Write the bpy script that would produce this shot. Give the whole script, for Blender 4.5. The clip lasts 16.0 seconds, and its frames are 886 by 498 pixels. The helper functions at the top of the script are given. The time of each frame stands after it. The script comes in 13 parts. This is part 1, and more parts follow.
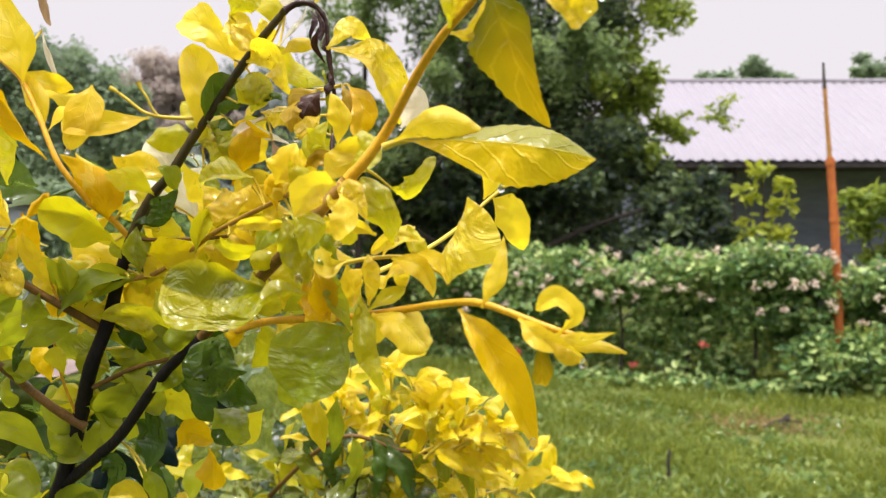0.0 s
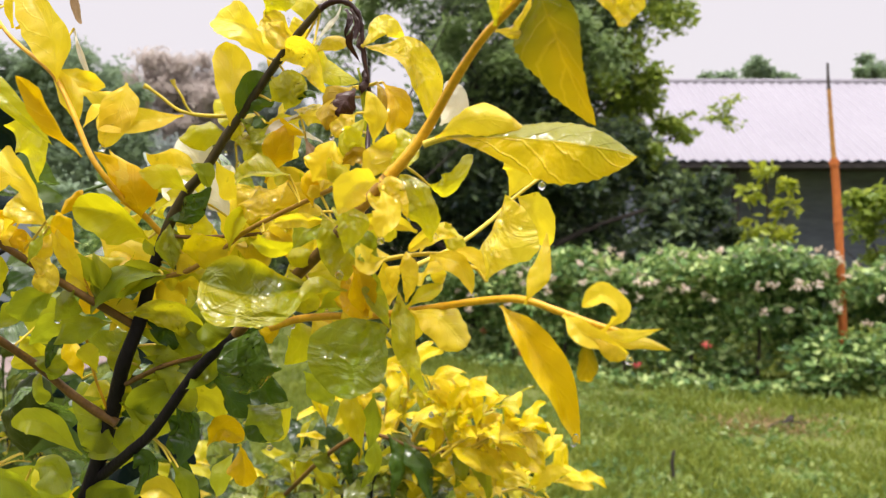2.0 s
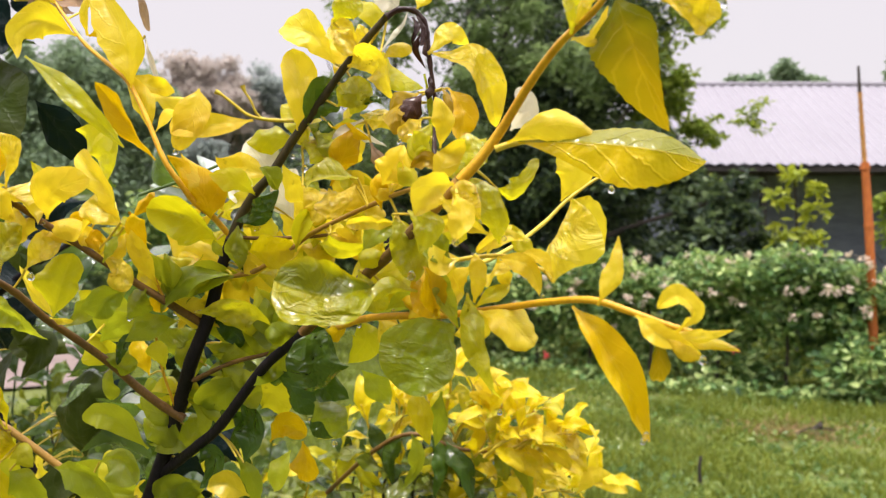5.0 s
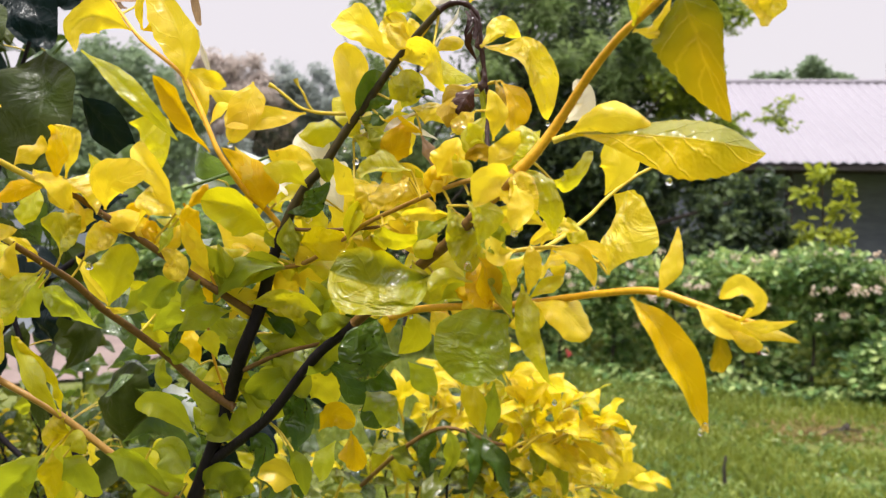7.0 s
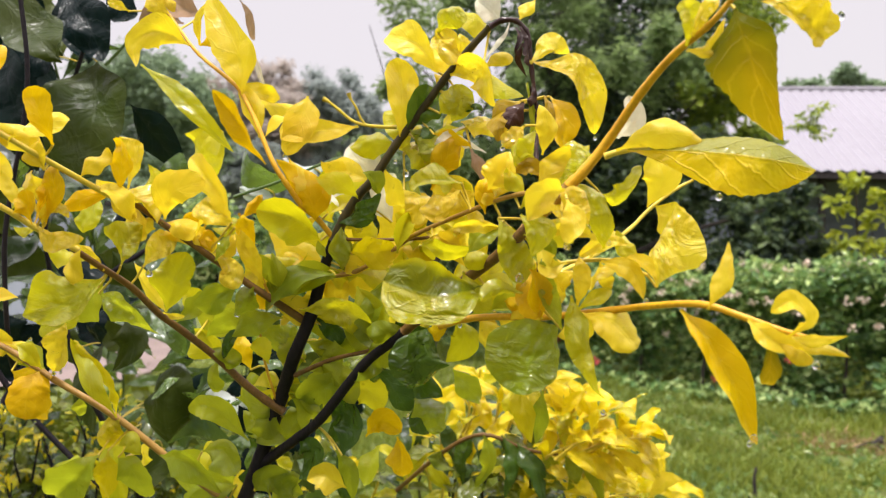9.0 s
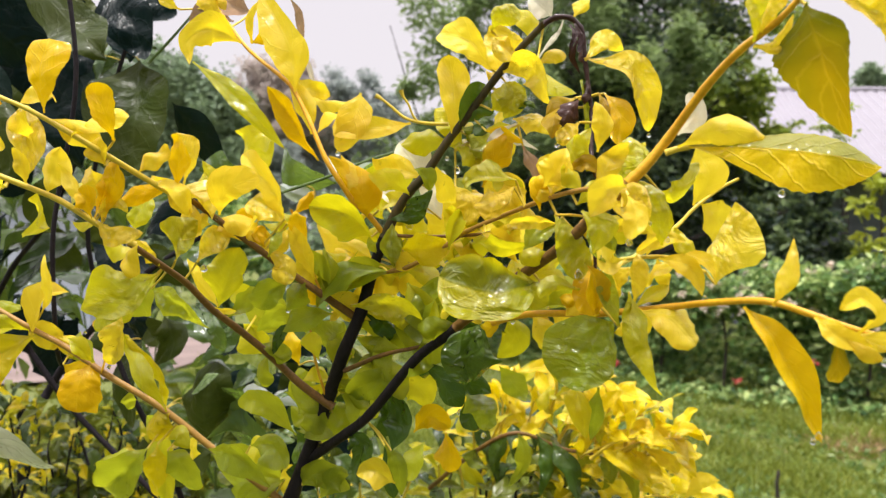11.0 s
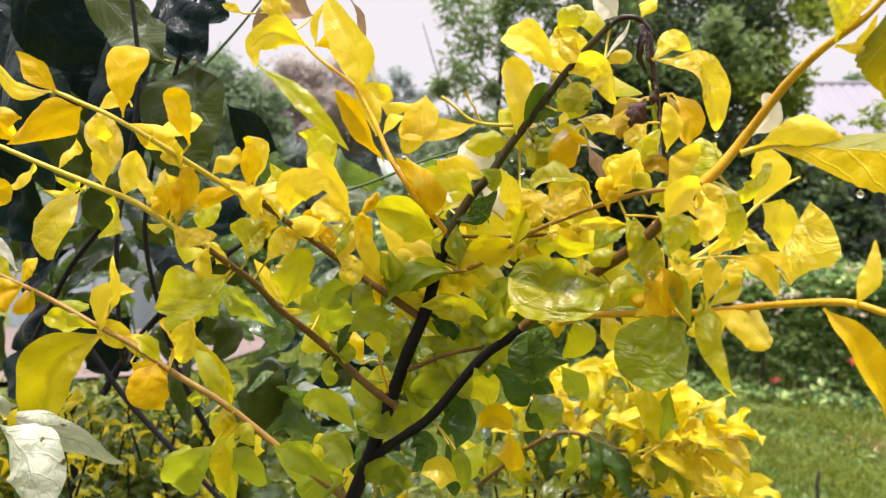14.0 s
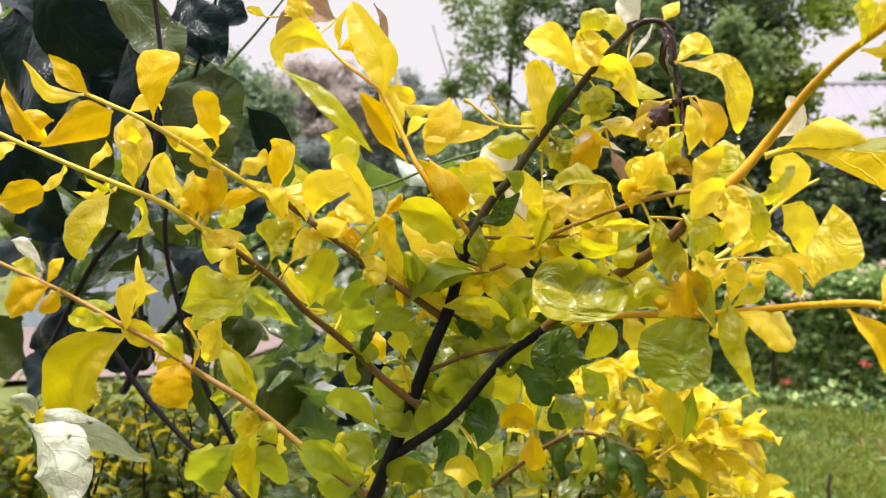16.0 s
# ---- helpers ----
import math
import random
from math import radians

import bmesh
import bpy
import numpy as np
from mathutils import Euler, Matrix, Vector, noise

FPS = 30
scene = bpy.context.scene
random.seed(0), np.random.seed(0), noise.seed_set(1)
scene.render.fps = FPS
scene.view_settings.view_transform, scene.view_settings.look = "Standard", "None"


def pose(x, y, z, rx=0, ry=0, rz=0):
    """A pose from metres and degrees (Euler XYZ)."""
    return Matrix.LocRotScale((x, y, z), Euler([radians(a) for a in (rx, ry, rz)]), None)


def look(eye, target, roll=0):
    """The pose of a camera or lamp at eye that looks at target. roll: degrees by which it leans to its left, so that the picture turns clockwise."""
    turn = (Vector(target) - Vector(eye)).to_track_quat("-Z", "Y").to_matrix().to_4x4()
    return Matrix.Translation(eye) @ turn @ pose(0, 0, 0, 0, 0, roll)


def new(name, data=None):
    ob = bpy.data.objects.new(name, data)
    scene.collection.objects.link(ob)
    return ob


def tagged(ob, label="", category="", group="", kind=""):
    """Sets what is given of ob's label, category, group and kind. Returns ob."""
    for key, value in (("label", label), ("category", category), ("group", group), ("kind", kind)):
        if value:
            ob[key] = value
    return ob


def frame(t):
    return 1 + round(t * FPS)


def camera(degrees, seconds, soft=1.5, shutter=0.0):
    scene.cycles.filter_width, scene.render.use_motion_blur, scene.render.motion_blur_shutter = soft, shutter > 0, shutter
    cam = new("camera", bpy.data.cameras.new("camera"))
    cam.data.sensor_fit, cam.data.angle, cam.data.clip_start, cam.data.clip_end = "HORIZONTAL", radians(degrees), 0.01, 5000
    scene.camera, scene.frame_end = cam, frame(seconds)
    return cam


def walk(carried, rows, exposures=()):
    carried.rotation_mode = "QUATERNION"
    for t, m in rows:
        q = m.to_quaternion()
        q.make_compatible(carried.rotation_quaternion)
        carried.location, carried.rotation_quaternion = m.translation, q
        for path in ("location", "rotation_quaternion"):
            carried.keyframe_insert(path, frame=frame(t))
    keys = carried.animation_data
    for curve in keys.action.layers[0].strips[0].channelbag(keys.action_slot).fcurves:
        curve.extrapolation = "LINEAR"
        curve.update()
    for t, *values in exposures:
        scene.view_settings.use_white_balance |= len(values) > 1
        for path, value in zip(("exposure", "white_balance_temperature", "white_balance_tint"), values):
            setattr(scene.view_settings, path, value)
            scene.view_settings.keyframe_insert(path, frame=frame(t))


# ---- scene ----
cam = camera(56.0, 16.0, soft=1.3)
PATH = [
    (0, (-0.007, 0.022, 1.307), (0.026, 2.022, 1.304), -0.1),
    (0.5, (-0.011, 0.022, 1.307), (0.021, 2.022, 1.302), -0.0),
    (1, (-0.015, 0.024, 1.307), (0.018, 2.024, 1.303), -0.0),
    (1.5, (-0.016, 0.022, 1.306), (0.015, 2.022, 1.303), -0.1),
    (2, (-0.02, 0.021, 1.306), (0.008, 2.021, 1.303), -0.0),
    (2.5, (-0.022, 0.019, 1.306), (-0.005, 2.019, 1.306), 0.0),
    (3, (-0.025, 0.017, 1.306), (-0.017, 2.017, 1.309), 0.1),
    (3.5, (-0.028, 0.017, 1.306), (-0.032, 2.017, 1.31), 0.2),
    (6, (-0.042, 0.011, 1.304), (-0.091, 2.01, 1.307), 0.4),
    (6.5, (-0.045, 0.011, 1.303), (-0.11, 2.01, 1.304), 0.5),
    (7, (-0.049, 0.01, 1.303), (-0.129, 2.008, 1.301), 0.6),
    (7.5, (-0.051, 0.007, 1.303), (-0.147, 2.005, 1.303), 0.7),
    (8, (-0.053, 0.005, 1.304), (-0.166, 2.001, 1.308), 0.8),
    (8.5, (-0.056, 0.002, 1.305), (-0.184, 1.998, 1.314), 0.9),
    (9, (-0.058, 0.001, 1.305), (-0.203, 1.995, 1.316), 1.1),
    (9.5, (-0.063, -0.001, 1.304), (-0.223, 1.993, 1.317), 1.3),
    (12, (-0.077, -0.002, 1.303), (-0.288, 1.987, 1.312), 1.3),
    (12.5, (-0.08, -0.004, 1.303), (-0.306, 1.983, 1.313), 1.3),
    (13, (-0.084, -0.005, 1.303), (-0.322, 1.981, 1.311), 1.3),
    (13.5, (-0.086, -0.005, 1.303), (-0.34, 1.979, 1.31), 1.3),
    (14, (-0.088, -0.006, 1.304), (-0.352, 1.977, 1.307), 1.3),
    (14.5, (-0.088, -0.007, 1.304), (-0.361, 1.974, 1.308), 1.4),
    (15, (-0.089, -0.009, 1.304), (-0.366, 1.972, 1.308), 1.4),
    (15.5, (-0.091, -0.01, 1.305), (-0.37, 1.97, 1.308), 1.4),
    (16, (-0.094, -0.011, 1.304), (-0.379, 1.969, 1.308), 1.4),
]
walk(cam, [(t, look(eye, target, roll)) for t, eye, target, roll in PATH], [(0, 1.17), (9.5, 1.15), (12.5, 1.22), (16, 1.25)])

cam.data.dof.use_dof = True
cam.data.dof.focus_distance = 0.385
cam.data.dof.aperture_fstop = 20.0

scene.view_settings.exposure = 1.18

# ---- sky: bright rainy overcast ----
world = bpy.data.worlds.new("overcast_sky")
scene.world = world
world.use_nodes = True
wn = world.node_tree
wn.nodes.clear()
w_sky = wn.nodes.new("ShaderNodeTexSky")
w_sky.sky_type, w_sky.sun_disc = "NISHITA", False
w_sky.sun_elevation, w_sky.sun_rotation = radians(74), radians(208)
w_sky.air_density, w_sky.dust_density = 1.0, 4.0
w_scale = wn.nodes.new("ShaderNodeMix")
w_scale.data_type = "RGBA"
w_scale.blend_type = "MIX"
w_scale.inputs[0].default_value = 0.9
w_scale.inputs[7].default_value = (8.9, 8.3, 8.75, 1)
w_back = wn.nodes.new("ShaderNodeBackground")
w_back.inputs["Strength"].default_value = 0.12
w_out = wn.nodes.new("ShaderNodeOutputWorld")
wn.links.new(w_sky.outputs[0], w_scale.inputs[6])
# a rain sky is about three times as bright overhead as at the horizon
w_co = wn.nodes.new("ShaderNodeTexCoord")
w_up = wn.nodes.new("ShaderNodeSeparateXYZ")
wn.links.new(w_co.outputs["Generated"], w_up.inputs[0])
w_rise = wn.nodes.new("ShaderNodeMapRange")
w_rise.inputs["From Min"].default_value, w_rise.inputs["From Max"].default_value = 0.3, 1.0
w_rise.inputs["To Min"].default_value, w_rise.inputs["To Max"].default_value = 0.395, 1.66
wn.links.new(w_up.outputs["Z"], w_rise.inputs["Value"])
w_grade = wn.nodes.new("ShaderNodeVectorMath")
w_grade.operation = "SCALE"
wn.links.new(w_scale.outputs[2], w_grade.inputs[0])
wn.links.new(w_rise.outputs[0], w_grade.inputs["Scale"])
wn.links.new(w_grade.outputs[0], w_back.inputs["Color"])
wn.links.new(w_back.outputs[0], w_out.inputs[0])

sun = new("sun", bpy.data.lights.new("sun", "SUN"))
sun.data.energy, sun.data.angle, sun.data.color = 1.8, radians(12), (1.0, 0.97, 0.92)
sun.matrix_world = look((-1.2, -2.2, 9), (0, 0, 0))


# ---- materials ----
def nodes_of(name):
    m = bpy.data.materials.new(name)
    m.use_nodes = True
    t = m.node_tree
    return m, t, t.nodes["Principled BSDF"], t.nodes["Material Output"]


def add(t, kind, **values):
    n = t.nodes.new(kind)
    for k, v in values.items():
        if k in n.inputs:
            n.inputs[k].default_value = v
    return n


def ramp(t, source, stops):
    r = t.nodes.new("ShaderNodeValToRGB")
    while len(r.color_ramp.elements) < len(stops):
        r.color_ramp.elements.new(0.5)
    for e, (p, c) in zip(r.color_ramp.elements, stops):
        e.position, e.color = p, (*c, 1)
    t.links.new(source, r.inputs[0])
    return r.outputs[0]


def mix(t, fac, a, b, blend="MIX"):
    n = t.nodes.new("ShaderNodeMix")
    n.data_type, n.blend_type = "RGBA", blend
    for value, slot in ((fac, 0), (a, 6), (b, 7)):
        if hasattr(value, "links"):
            t.links.new(value, n.inputs[slot])
        else:
            n.inputs[slot].default_value = value if slot == 0 else (*value, 1)
    return n.outputs[2]


def leaf_material(name, dark, mid, light, through_colour, rough=0.32, wet=0.5, glow=0.45, veins=True, per_island=False, spots=0.0, crumple=55.0, patch=0.0, unit=1.0, shine=0.22, ripe=(0.92, 0.80, 0.8), pools=True, rib_tone=None, dry=0.0, side_tone=None, stalk_tone=None, flip=False):
    """A leaf: blotched blade, pale veins, wet film, and light through it."""
    m, t, b, out = nodes_of(name)
    co = t.nodes.new("ShaderNodeTexCoord")
    grain = add(t, "ShaderNodeTexNoise", Scale=70.0 * unit, Detail=4.0, Roughness=0.6)
    t.links.new(co.outputs["Object"], grain.inputs["Vector"])
    if per_island:
        rnd = t.nodes.new("ShaderNodeNewGeometry").outputs["Random Per Island"]
    else:
        rnd = t.nodes.new("ShaderNodeObjectInfo").outputs["Random"]
    blend = t.nodes.new("ShaderNodeMath")
    blend.operation = "MULTIPLY_ADD"
    t.links.new(rnd, blend.inputs[0])
    blend.inputs[1].default_value = 0.55
    half = t.nodes.new("ShaderNodeMath")
    half.operation = "MULTIPLY"
    if not patch:
        t.links.new(grain.outputs["Fac"], half.inputs[0])
    half.inputs[1].default_value = 0.45
    if patch:  # uneven tone over the whole stand; in the lawn, uneven growth
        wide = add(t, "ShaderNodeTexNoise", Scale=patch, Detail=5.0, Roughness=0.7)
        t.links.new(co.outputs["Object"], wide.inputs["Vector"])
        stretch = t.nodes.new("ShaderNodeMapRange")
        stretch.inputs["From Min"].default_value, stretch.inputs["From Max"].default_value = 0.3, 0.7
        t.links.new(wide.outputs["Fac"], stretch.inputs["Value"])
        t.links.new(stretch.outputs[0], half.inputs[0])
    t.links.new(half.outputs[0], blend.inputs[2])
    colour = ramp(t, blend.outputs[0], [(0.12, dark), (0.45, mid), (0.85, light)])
    height = grain.outputs["Fac"]
    if veins:
        drift = add(t, "ShaderNodeTexNoise", Scale=26.0 * unit, Detail=2.0)
        t.links.new(co.outputs["Object"], drift.inputs["Vector"])
        riper = ramp(t, drift.outputs["Fac"], [(0.42, (0, 0, 0)), (0.66, (0.75, 0.75, 0.75))])
        colour = mix(t, riper, colour, tuple(c * k for c, k in zip(mid, ripe)))
        uv = t.nodes.new("ShaderNodeSeparateXYZ")
        t.links.new(co.outputs["UV"], uv.inputs[0])
        off = t.nodes.new("ShaderNodeMath")
        off.operation = "SUBTRACT"
        t.links.new(uv.outputs["X"], off.inputs[0])
        off.inputs[1].default_value = 0.5
        side = t.nodes.new("ShaderNodeMath")
        side.operation = "ABSOLUTE"
        t.links.new(off.outputs[0], side.inputs[0])
        # side veins sweep forward from the midrib
        sweep = t.nodes.new("ShaderNodeMath")
        sweep.operation = "MULTIPLY_ADD"
        t.links.new(side.outputs[0], sweep.inputs[0])
        sweep.inputs[1].default_value = -0.55
        t.links.new(uv.outputs["Y"], sweep.inputs[2])
        wob = t.nodes.new("ShaderNodeMath")
        wob.operation = "MULTIPLY_ADD"
        t.links.new(grain.outputs["Fac"], wob.inputs[0])
        wob.inputs[1].default_value = 0.22
        t.links.new(sweep.outputs[0], wob.inputs[2])
        times = t.nodes.new("ShaderNodeMath")
        times.operation = "MULTIPLY"
        t.links.new(wob.outputs[0], times.inputs[0])
        times.inputs[1].default_value = 5.5
        fract = t.nodes.new("ShaderNodeMath")
        fract.operation = "PINGPONG"
        t.links.new(times.outputs[0], fract.inputs[0])
        fract.inputs[1].default_value = 0.5
        vein = ramp(t, fract.outputs[0], [(0.0, (1, 1, 1)), (0.09, (0, 0, 0))])
        rib = ramp(t, side.outputs[0], [(0.0, (1, 1, 1)), (0.035, (0, 0, 0))])
        lines = mix(t, 1.0, vein, rib, "LIGHTEN")
        depth = 0.26 if rib_tone else 0.09
        soft_lines = mix(t, 1.0, lines, (depth, depth, depth), "MULTIPLY")
        colour = mix(t, soft_lines, colour, rib_tone or tuple(min(1.0, c * 1.25 + 0.05) for c in light))
        height = mix(t, 0.6 if rib_tone else 0.3, height, lines)
        if side_tone:  # one half of the blade is greener
            colour = mix(t, ramp(t, uv.outputs["X"], [(0.46, (0, 0, 0)), (0.52, (0.85, 0.85, 0.85)), (0.86, (0.8, 0.8, 0.8)), (0.97, (0, 0, 0))] if flip else [(0.46, (0.85, 0.85, 0.85)), (0.52, (0, 0, 0))]), colour, side_tone)
        if stalk_tone:  # greener towards the stalk
            colour = mix(t, ramp(t, wob.outputs[0], [(0.16, (0.9, 0.9, 0.9)), (0.66, (0, 0, 0))]), colour, stalk_tone)
    if spots:
        sp = add(t, "ShaderNodeTexNoise", Scale=160.0 * unit, Detail=2.0)
        t.links.new(co.outputs["Object"], sp.inputs["Vector"])
        mask = ramp(t, sp.outputs["Fac"], [(0.70, (0, 0, 0)), (0.74, (spots, spots, spots))])
        colour = mix(t, mask, colour, (0.10, 0.05, 0.01))
    crease = add(t, "ShaderNodeTexNoise", Scale=crumple * unit, Detail=4.0, Distortion=0.9)
    t.links.new(co.outputs["Object"], crease.inputs["Vector"])
    big = add(t, "ShaderNodeBump", Strength=1.0, Distance=(0.42 if dry < -0.05 else 0.20 if wet >= 0.6 else 0.16) / crumple * (1 - 4 * dry))
    t.links.new(crease.outputs["Fac"], big.inputs["Height"])
    bump = add(t, "ShaderNodeBump", Strength=0.5, Distance=0.0009)
    t.links.new(height, bump.inputs["Height"])
    t.links.new(big.outputs[0], bump.inputs["Normal"])
    pools = pools and wet >= 0.35
    if pools:  # beads of rain on the blade
        cells = add(t, "ShaderNodeTexVoronoi", Scale=290.0 * unit)
        t.links.new(co.outputs["Object"], cells.inputs["Vector"])
        dome = ramp(t, cells.outputs["Distance"], [(0.0, (1, 1, 1)), (0.38, (0, 0, 0))])
        where = add(t, "ShaderNodeTexNoise", Scale=60.0 * unit, Detail=1.0)
        t.links.new(co.outputs["Object"], where.inputs["Vector"])
        some = ramp(t, where.outputs["Fac"], [(0.62 + 0.5 * dry, (0, 0, 0)), (0.68 + 0.5 * dry, (1, 1, 1))])
        beads = add(t, "ShaderNodeBump", Strength=1.0, Distance=0.0028)
        t.links.new(mix(t, 1.0, dome, some, "MULTIPLY"), beads.inputs["Height"])
        # runnels of water and crinkles along the blade
        along = t.nodes.new("ShaderNodeMapping")
        along.inputs["Scale"].default_value = (1.0, 0.42, 1.0)
        t.links.new(co.outputs["Object"], along.inputs[0])
        pool = add(t, "ShaderNodeTexNoise", Scale=52.0 * unit, Detail=1.0, Distortion=2.0)
        t.links.new(along.outputs[0], pool.inputs["Vector"])
        ridge = ramp(t, pool.outputs["Fac"], [(0.42, (0, 0, 0)), (0.50, (1, 1, 1)), (0.58, (0.15, 0.15, 0.15))])
        lie = add(t, "ShaderNodeTexNoise", Scale=48.0 * unit, Detail=1.0)
        t.links.new(co.outputs["Object"], lie.inputs["Vector"])
        part_wet = ramp(t, lie.outputs["Fac"], [(0.52 + dry, (0, 0, 0)), (0.64 + dry, (1, 1, 1))])
        film = add(t, "ShaderNodeBump", Strength=1.0, Distance=0.0045)
        wrinkles = mix(t, 1.0, ridge, part_wet, "MULTIPLY")
        t.links.new(wrinkles, film.inputs["Height"])
        t.links.new(bump.outputs[0], film.inputs["Normal"])
        under = add(t, "ShaderNodeBump", Strength=0.5, Distance=0.0008)
        t.links.new(wrinkles, under.inputs["Height"])
        t.links.new(bump.outputs[0], under.inputs["Normal"])
        bump = under
        t.links.new(film.outputs[0], beads.inputs["Normal"])
        t.links.new(beads.outputs[0], b.inputs["Coat Normal"])
        b.inputs["Coat IOR"].default_value = 1.75 if dry < -0.05 else 1.5
    if not pools:
        t.links.new(bump.outputs[0], b.inputs["Coat Normal"])
    b.inputs["Specular IOR Level"].default_value = shine
    t.links.new(colour, b.inputs["Base Color"])
    t.links.new(bump.outputs[0], b.inputs["Normal"])
    b.inputs["Roughness"].default_value = rough
    b.inputs["Coat Weight"].default_value = wet
    b.inputs["Coat Roughness"].default_value = 0.03
    lit = t.nodes.new("ShaderNodeBsdfTranslucent")
    t.links.new(mix(t, 0.25 if side_tone or stalk_tone else 0.6, colour, through_colour), lit.inputs["Color"])
    both = t.nodes.new("ShaderNodeMixShader")
    both.inputs[0].default_value = glow
    t.links.new(b.outputs[0], both.inputs[1])
    t.links.new(lit.outputs[0], both.inputs[2])
    t.links.new(both.outputs[0], out.inputs[0])
    return m


def rough_material(name, dark, light, scale=12.0, rough=0.8, bump=0.3, dist=0.01, fine=6.0, metal=0.0, stretch=(1, 1, 1), shine=0.25):
    """A matt surface mottled at two scales."""
    m, t, b, out = nodes_of(name)
    co = t.nodes.new("ShaderNodeTexCoord")
    mp = t.nodes.new("ShaderNodeMapping")
    mp.inputs["Scale"].default_value = stretch
    t.links.new(co.outputs["Object"], mp.inputs[0])
    big = add(t, "ShaderNodeTexNoise", Scale=scale, Detail=5.0, Roughness=0.65)
    small = add(t, "ShaderNodeTexNoise", Scale=scale * fine, Detail=3.0)
    for n in (big, small):
        t.links.new(mp.outputs[0], n.inputs["Vector"])
    both = mix(t, 0.4, big.outputs["Fac"], small.outputs["Fac"])
    t.links.new(ramp(t, both, [(0.3, dark), (0.7, light)]), b.inputs["Base Color"])
    bp = add(t, "ShaderNodeBump", Strength=bump, Distance=dist)
    t.links.new(both, bp.inputs["Height"])
    t.links.new(bp.outputs[0], b.inputs["Normal"])
    b.inputs["Roughness"].default_value, b.inputs["Metallic"].default_value = rough, metal
    b.inputs["Specular IOR Level"].default_value = shine
    return m


YELLOW = leaf_material("yellow_leaf", (0.48, 0.35, 0.015), (0.78, 0.6, 0.035), (0.94, 0.79, 0.06), (0.95, 0.77, 0.01), wet=0.4, glow=0.52, spots=0.35, shine=0.2, dry=0.07)
YELLOW_WET = leaf_material("rain_soaked_yellow_leaf", (0.48, 0.35, 0.015), (0.78, 0.6, 0.035), (0.94, 0.79, 0.06), (0.95, 0.77, 0.01), wet=0.95, glow=0.52, spots=0.35, shine=0.2, dry=-0.06)
RIPE_LIME = leaf_material("ripening_lime_leaf", (0.30, 0.26, 0.003), (0.52, 0.44, 0.005), (0.74, 0.62, 0.008), (0.80, 0.66, 0.0), wet=0.7, glow=0.55, spots=0.35, shine=0.2, crumple=50, dry=0.02)
YELLOW_BACK = leaf_material("yellow_leaf_underside", (0.54, 0.34, 0.003), (0.80, 0.53, 0.004), (0.92, 0.66, 0.006), (0.95, 0.62, 0.0), rough=0.25, wet=0.5, glow=0.40, shine=0.25, crumple=30, pools=False, ripe=(0.66, 0.86, 0.8), side_tone=(0.19, 0.215, 0.003), rib_tone=(0.92, 0.66, 0.03))
OLD_GOLD = leaf_material("old_gold_leaf", (0.2352, 0.1596, 0.00252), (0.42, 0.2688, 0.00336), (0.5712, 0.3612, 0.0042), (0.6216, 0.3864, 0), rough=0.3, wet=0.35, glow=0.5, crumple=45, shine=0.25, spots=0.3, ripe=(0.62, 0.86, 0.8), pools=False, stalk_tone=(0.08, 0.13, 0.004), rib_tone=(0.72, 0.50, 0.03))
GOLD = leaf_material("gold_leaf", (0.46, 0.29, 0.002), (0.66, 0.44, 0.003), (0.84, 0.61, 0.004), (0.92, 0.58, 0.0), rough=0.3, wet=0.3, glow=0.42, crumple=45, shine=0.15)
DRY = leaf_material("dry_beige_leaf", (0.22, 0.14, 0.08), (0.34, 0.23, 0.14), (0.48, 0.36, 0.24), (0.4, 0.26, 0.14), rough=0.5, wet=0.3, glow=0.3, crumple=60)
LIME = leaf_material("lime_leaf", (0.29, 0.295, 0.012), (0.51, 0.485, 0.02), (0.71, 0.635, 0.035), (0.77, 0.69, 0), rough=0.25, wet=0.5, glow=0.58, spots=0.4, shine=0.2, crumple=75, ripe=(0.62, 0.75, 0.8), dry=0.03)
LIME_WET = leaf_material("rain_soaked_lime_leaf", (0.29, 0.295, 0.012), (0.51, 0.485, 0.02), (0.71, 0.635, 0.035), (0.77, 0.69, 0), rough=0.25, wet=0.95, glow=0.58, spots=0.4, shine=0.2, crumple=50, ripe=(0.62, 0.75, 0.8), dry=-0.06)
LIME_TWO_TONE = leaf_material("half_green_lime_leaf", (0.3, 0.29, 0.003), (0.52, 0.475, 0.005), (0.72, 0.62, 0.01), (0.78, 0.68, 0), rough=0.25, wet=0.95, glow=0.58, spots=0.4, shine=0.16, crumple=50, ripe=(0.62, 0.75, 0.8), dry=-0.06, side_tone=(0.10, 0.15, 0.006), flip=True)
OLIVE = leaf_material("olive_leaf", (0.1395, 0.1845, 0.0108), (0.279, 0.3195, 0.018), (0.441, 0.4545, 0.027), (0.495, 0.522, 0.009), rough=0.22, wet=0.5, glow=0.58, spots=0.3, shine=0.2, crumple=75, ripe=(0.6, 0.78, 0.8), dry=0.03)
OLIVE_WET = leaf_material("rain_soaked_olive_leaf", (0.1395, 0.1845, 0.0108), (0.279, 0.3195, 0.018), (0.441, 0.4545, 0.027), (0.495, 0.522, 0.009), rough=0.22, wet=0.95, glow=0.58, spots=0.3, shine=0.2, crumple=50, ripe=(0.6, 0.78, 0.8), dry=-0.06)
GREEN = leaf_material("green_leaf", (0.02, 0.052, 0.006), (0.045, 0.09, 0.008), (0.09, 0.15, 0.012), (0.11, 0.22, 0.01), rough=0.22, wet=0.6, glow=0.28, shine=0.12, crumple=75, dry=0.0)
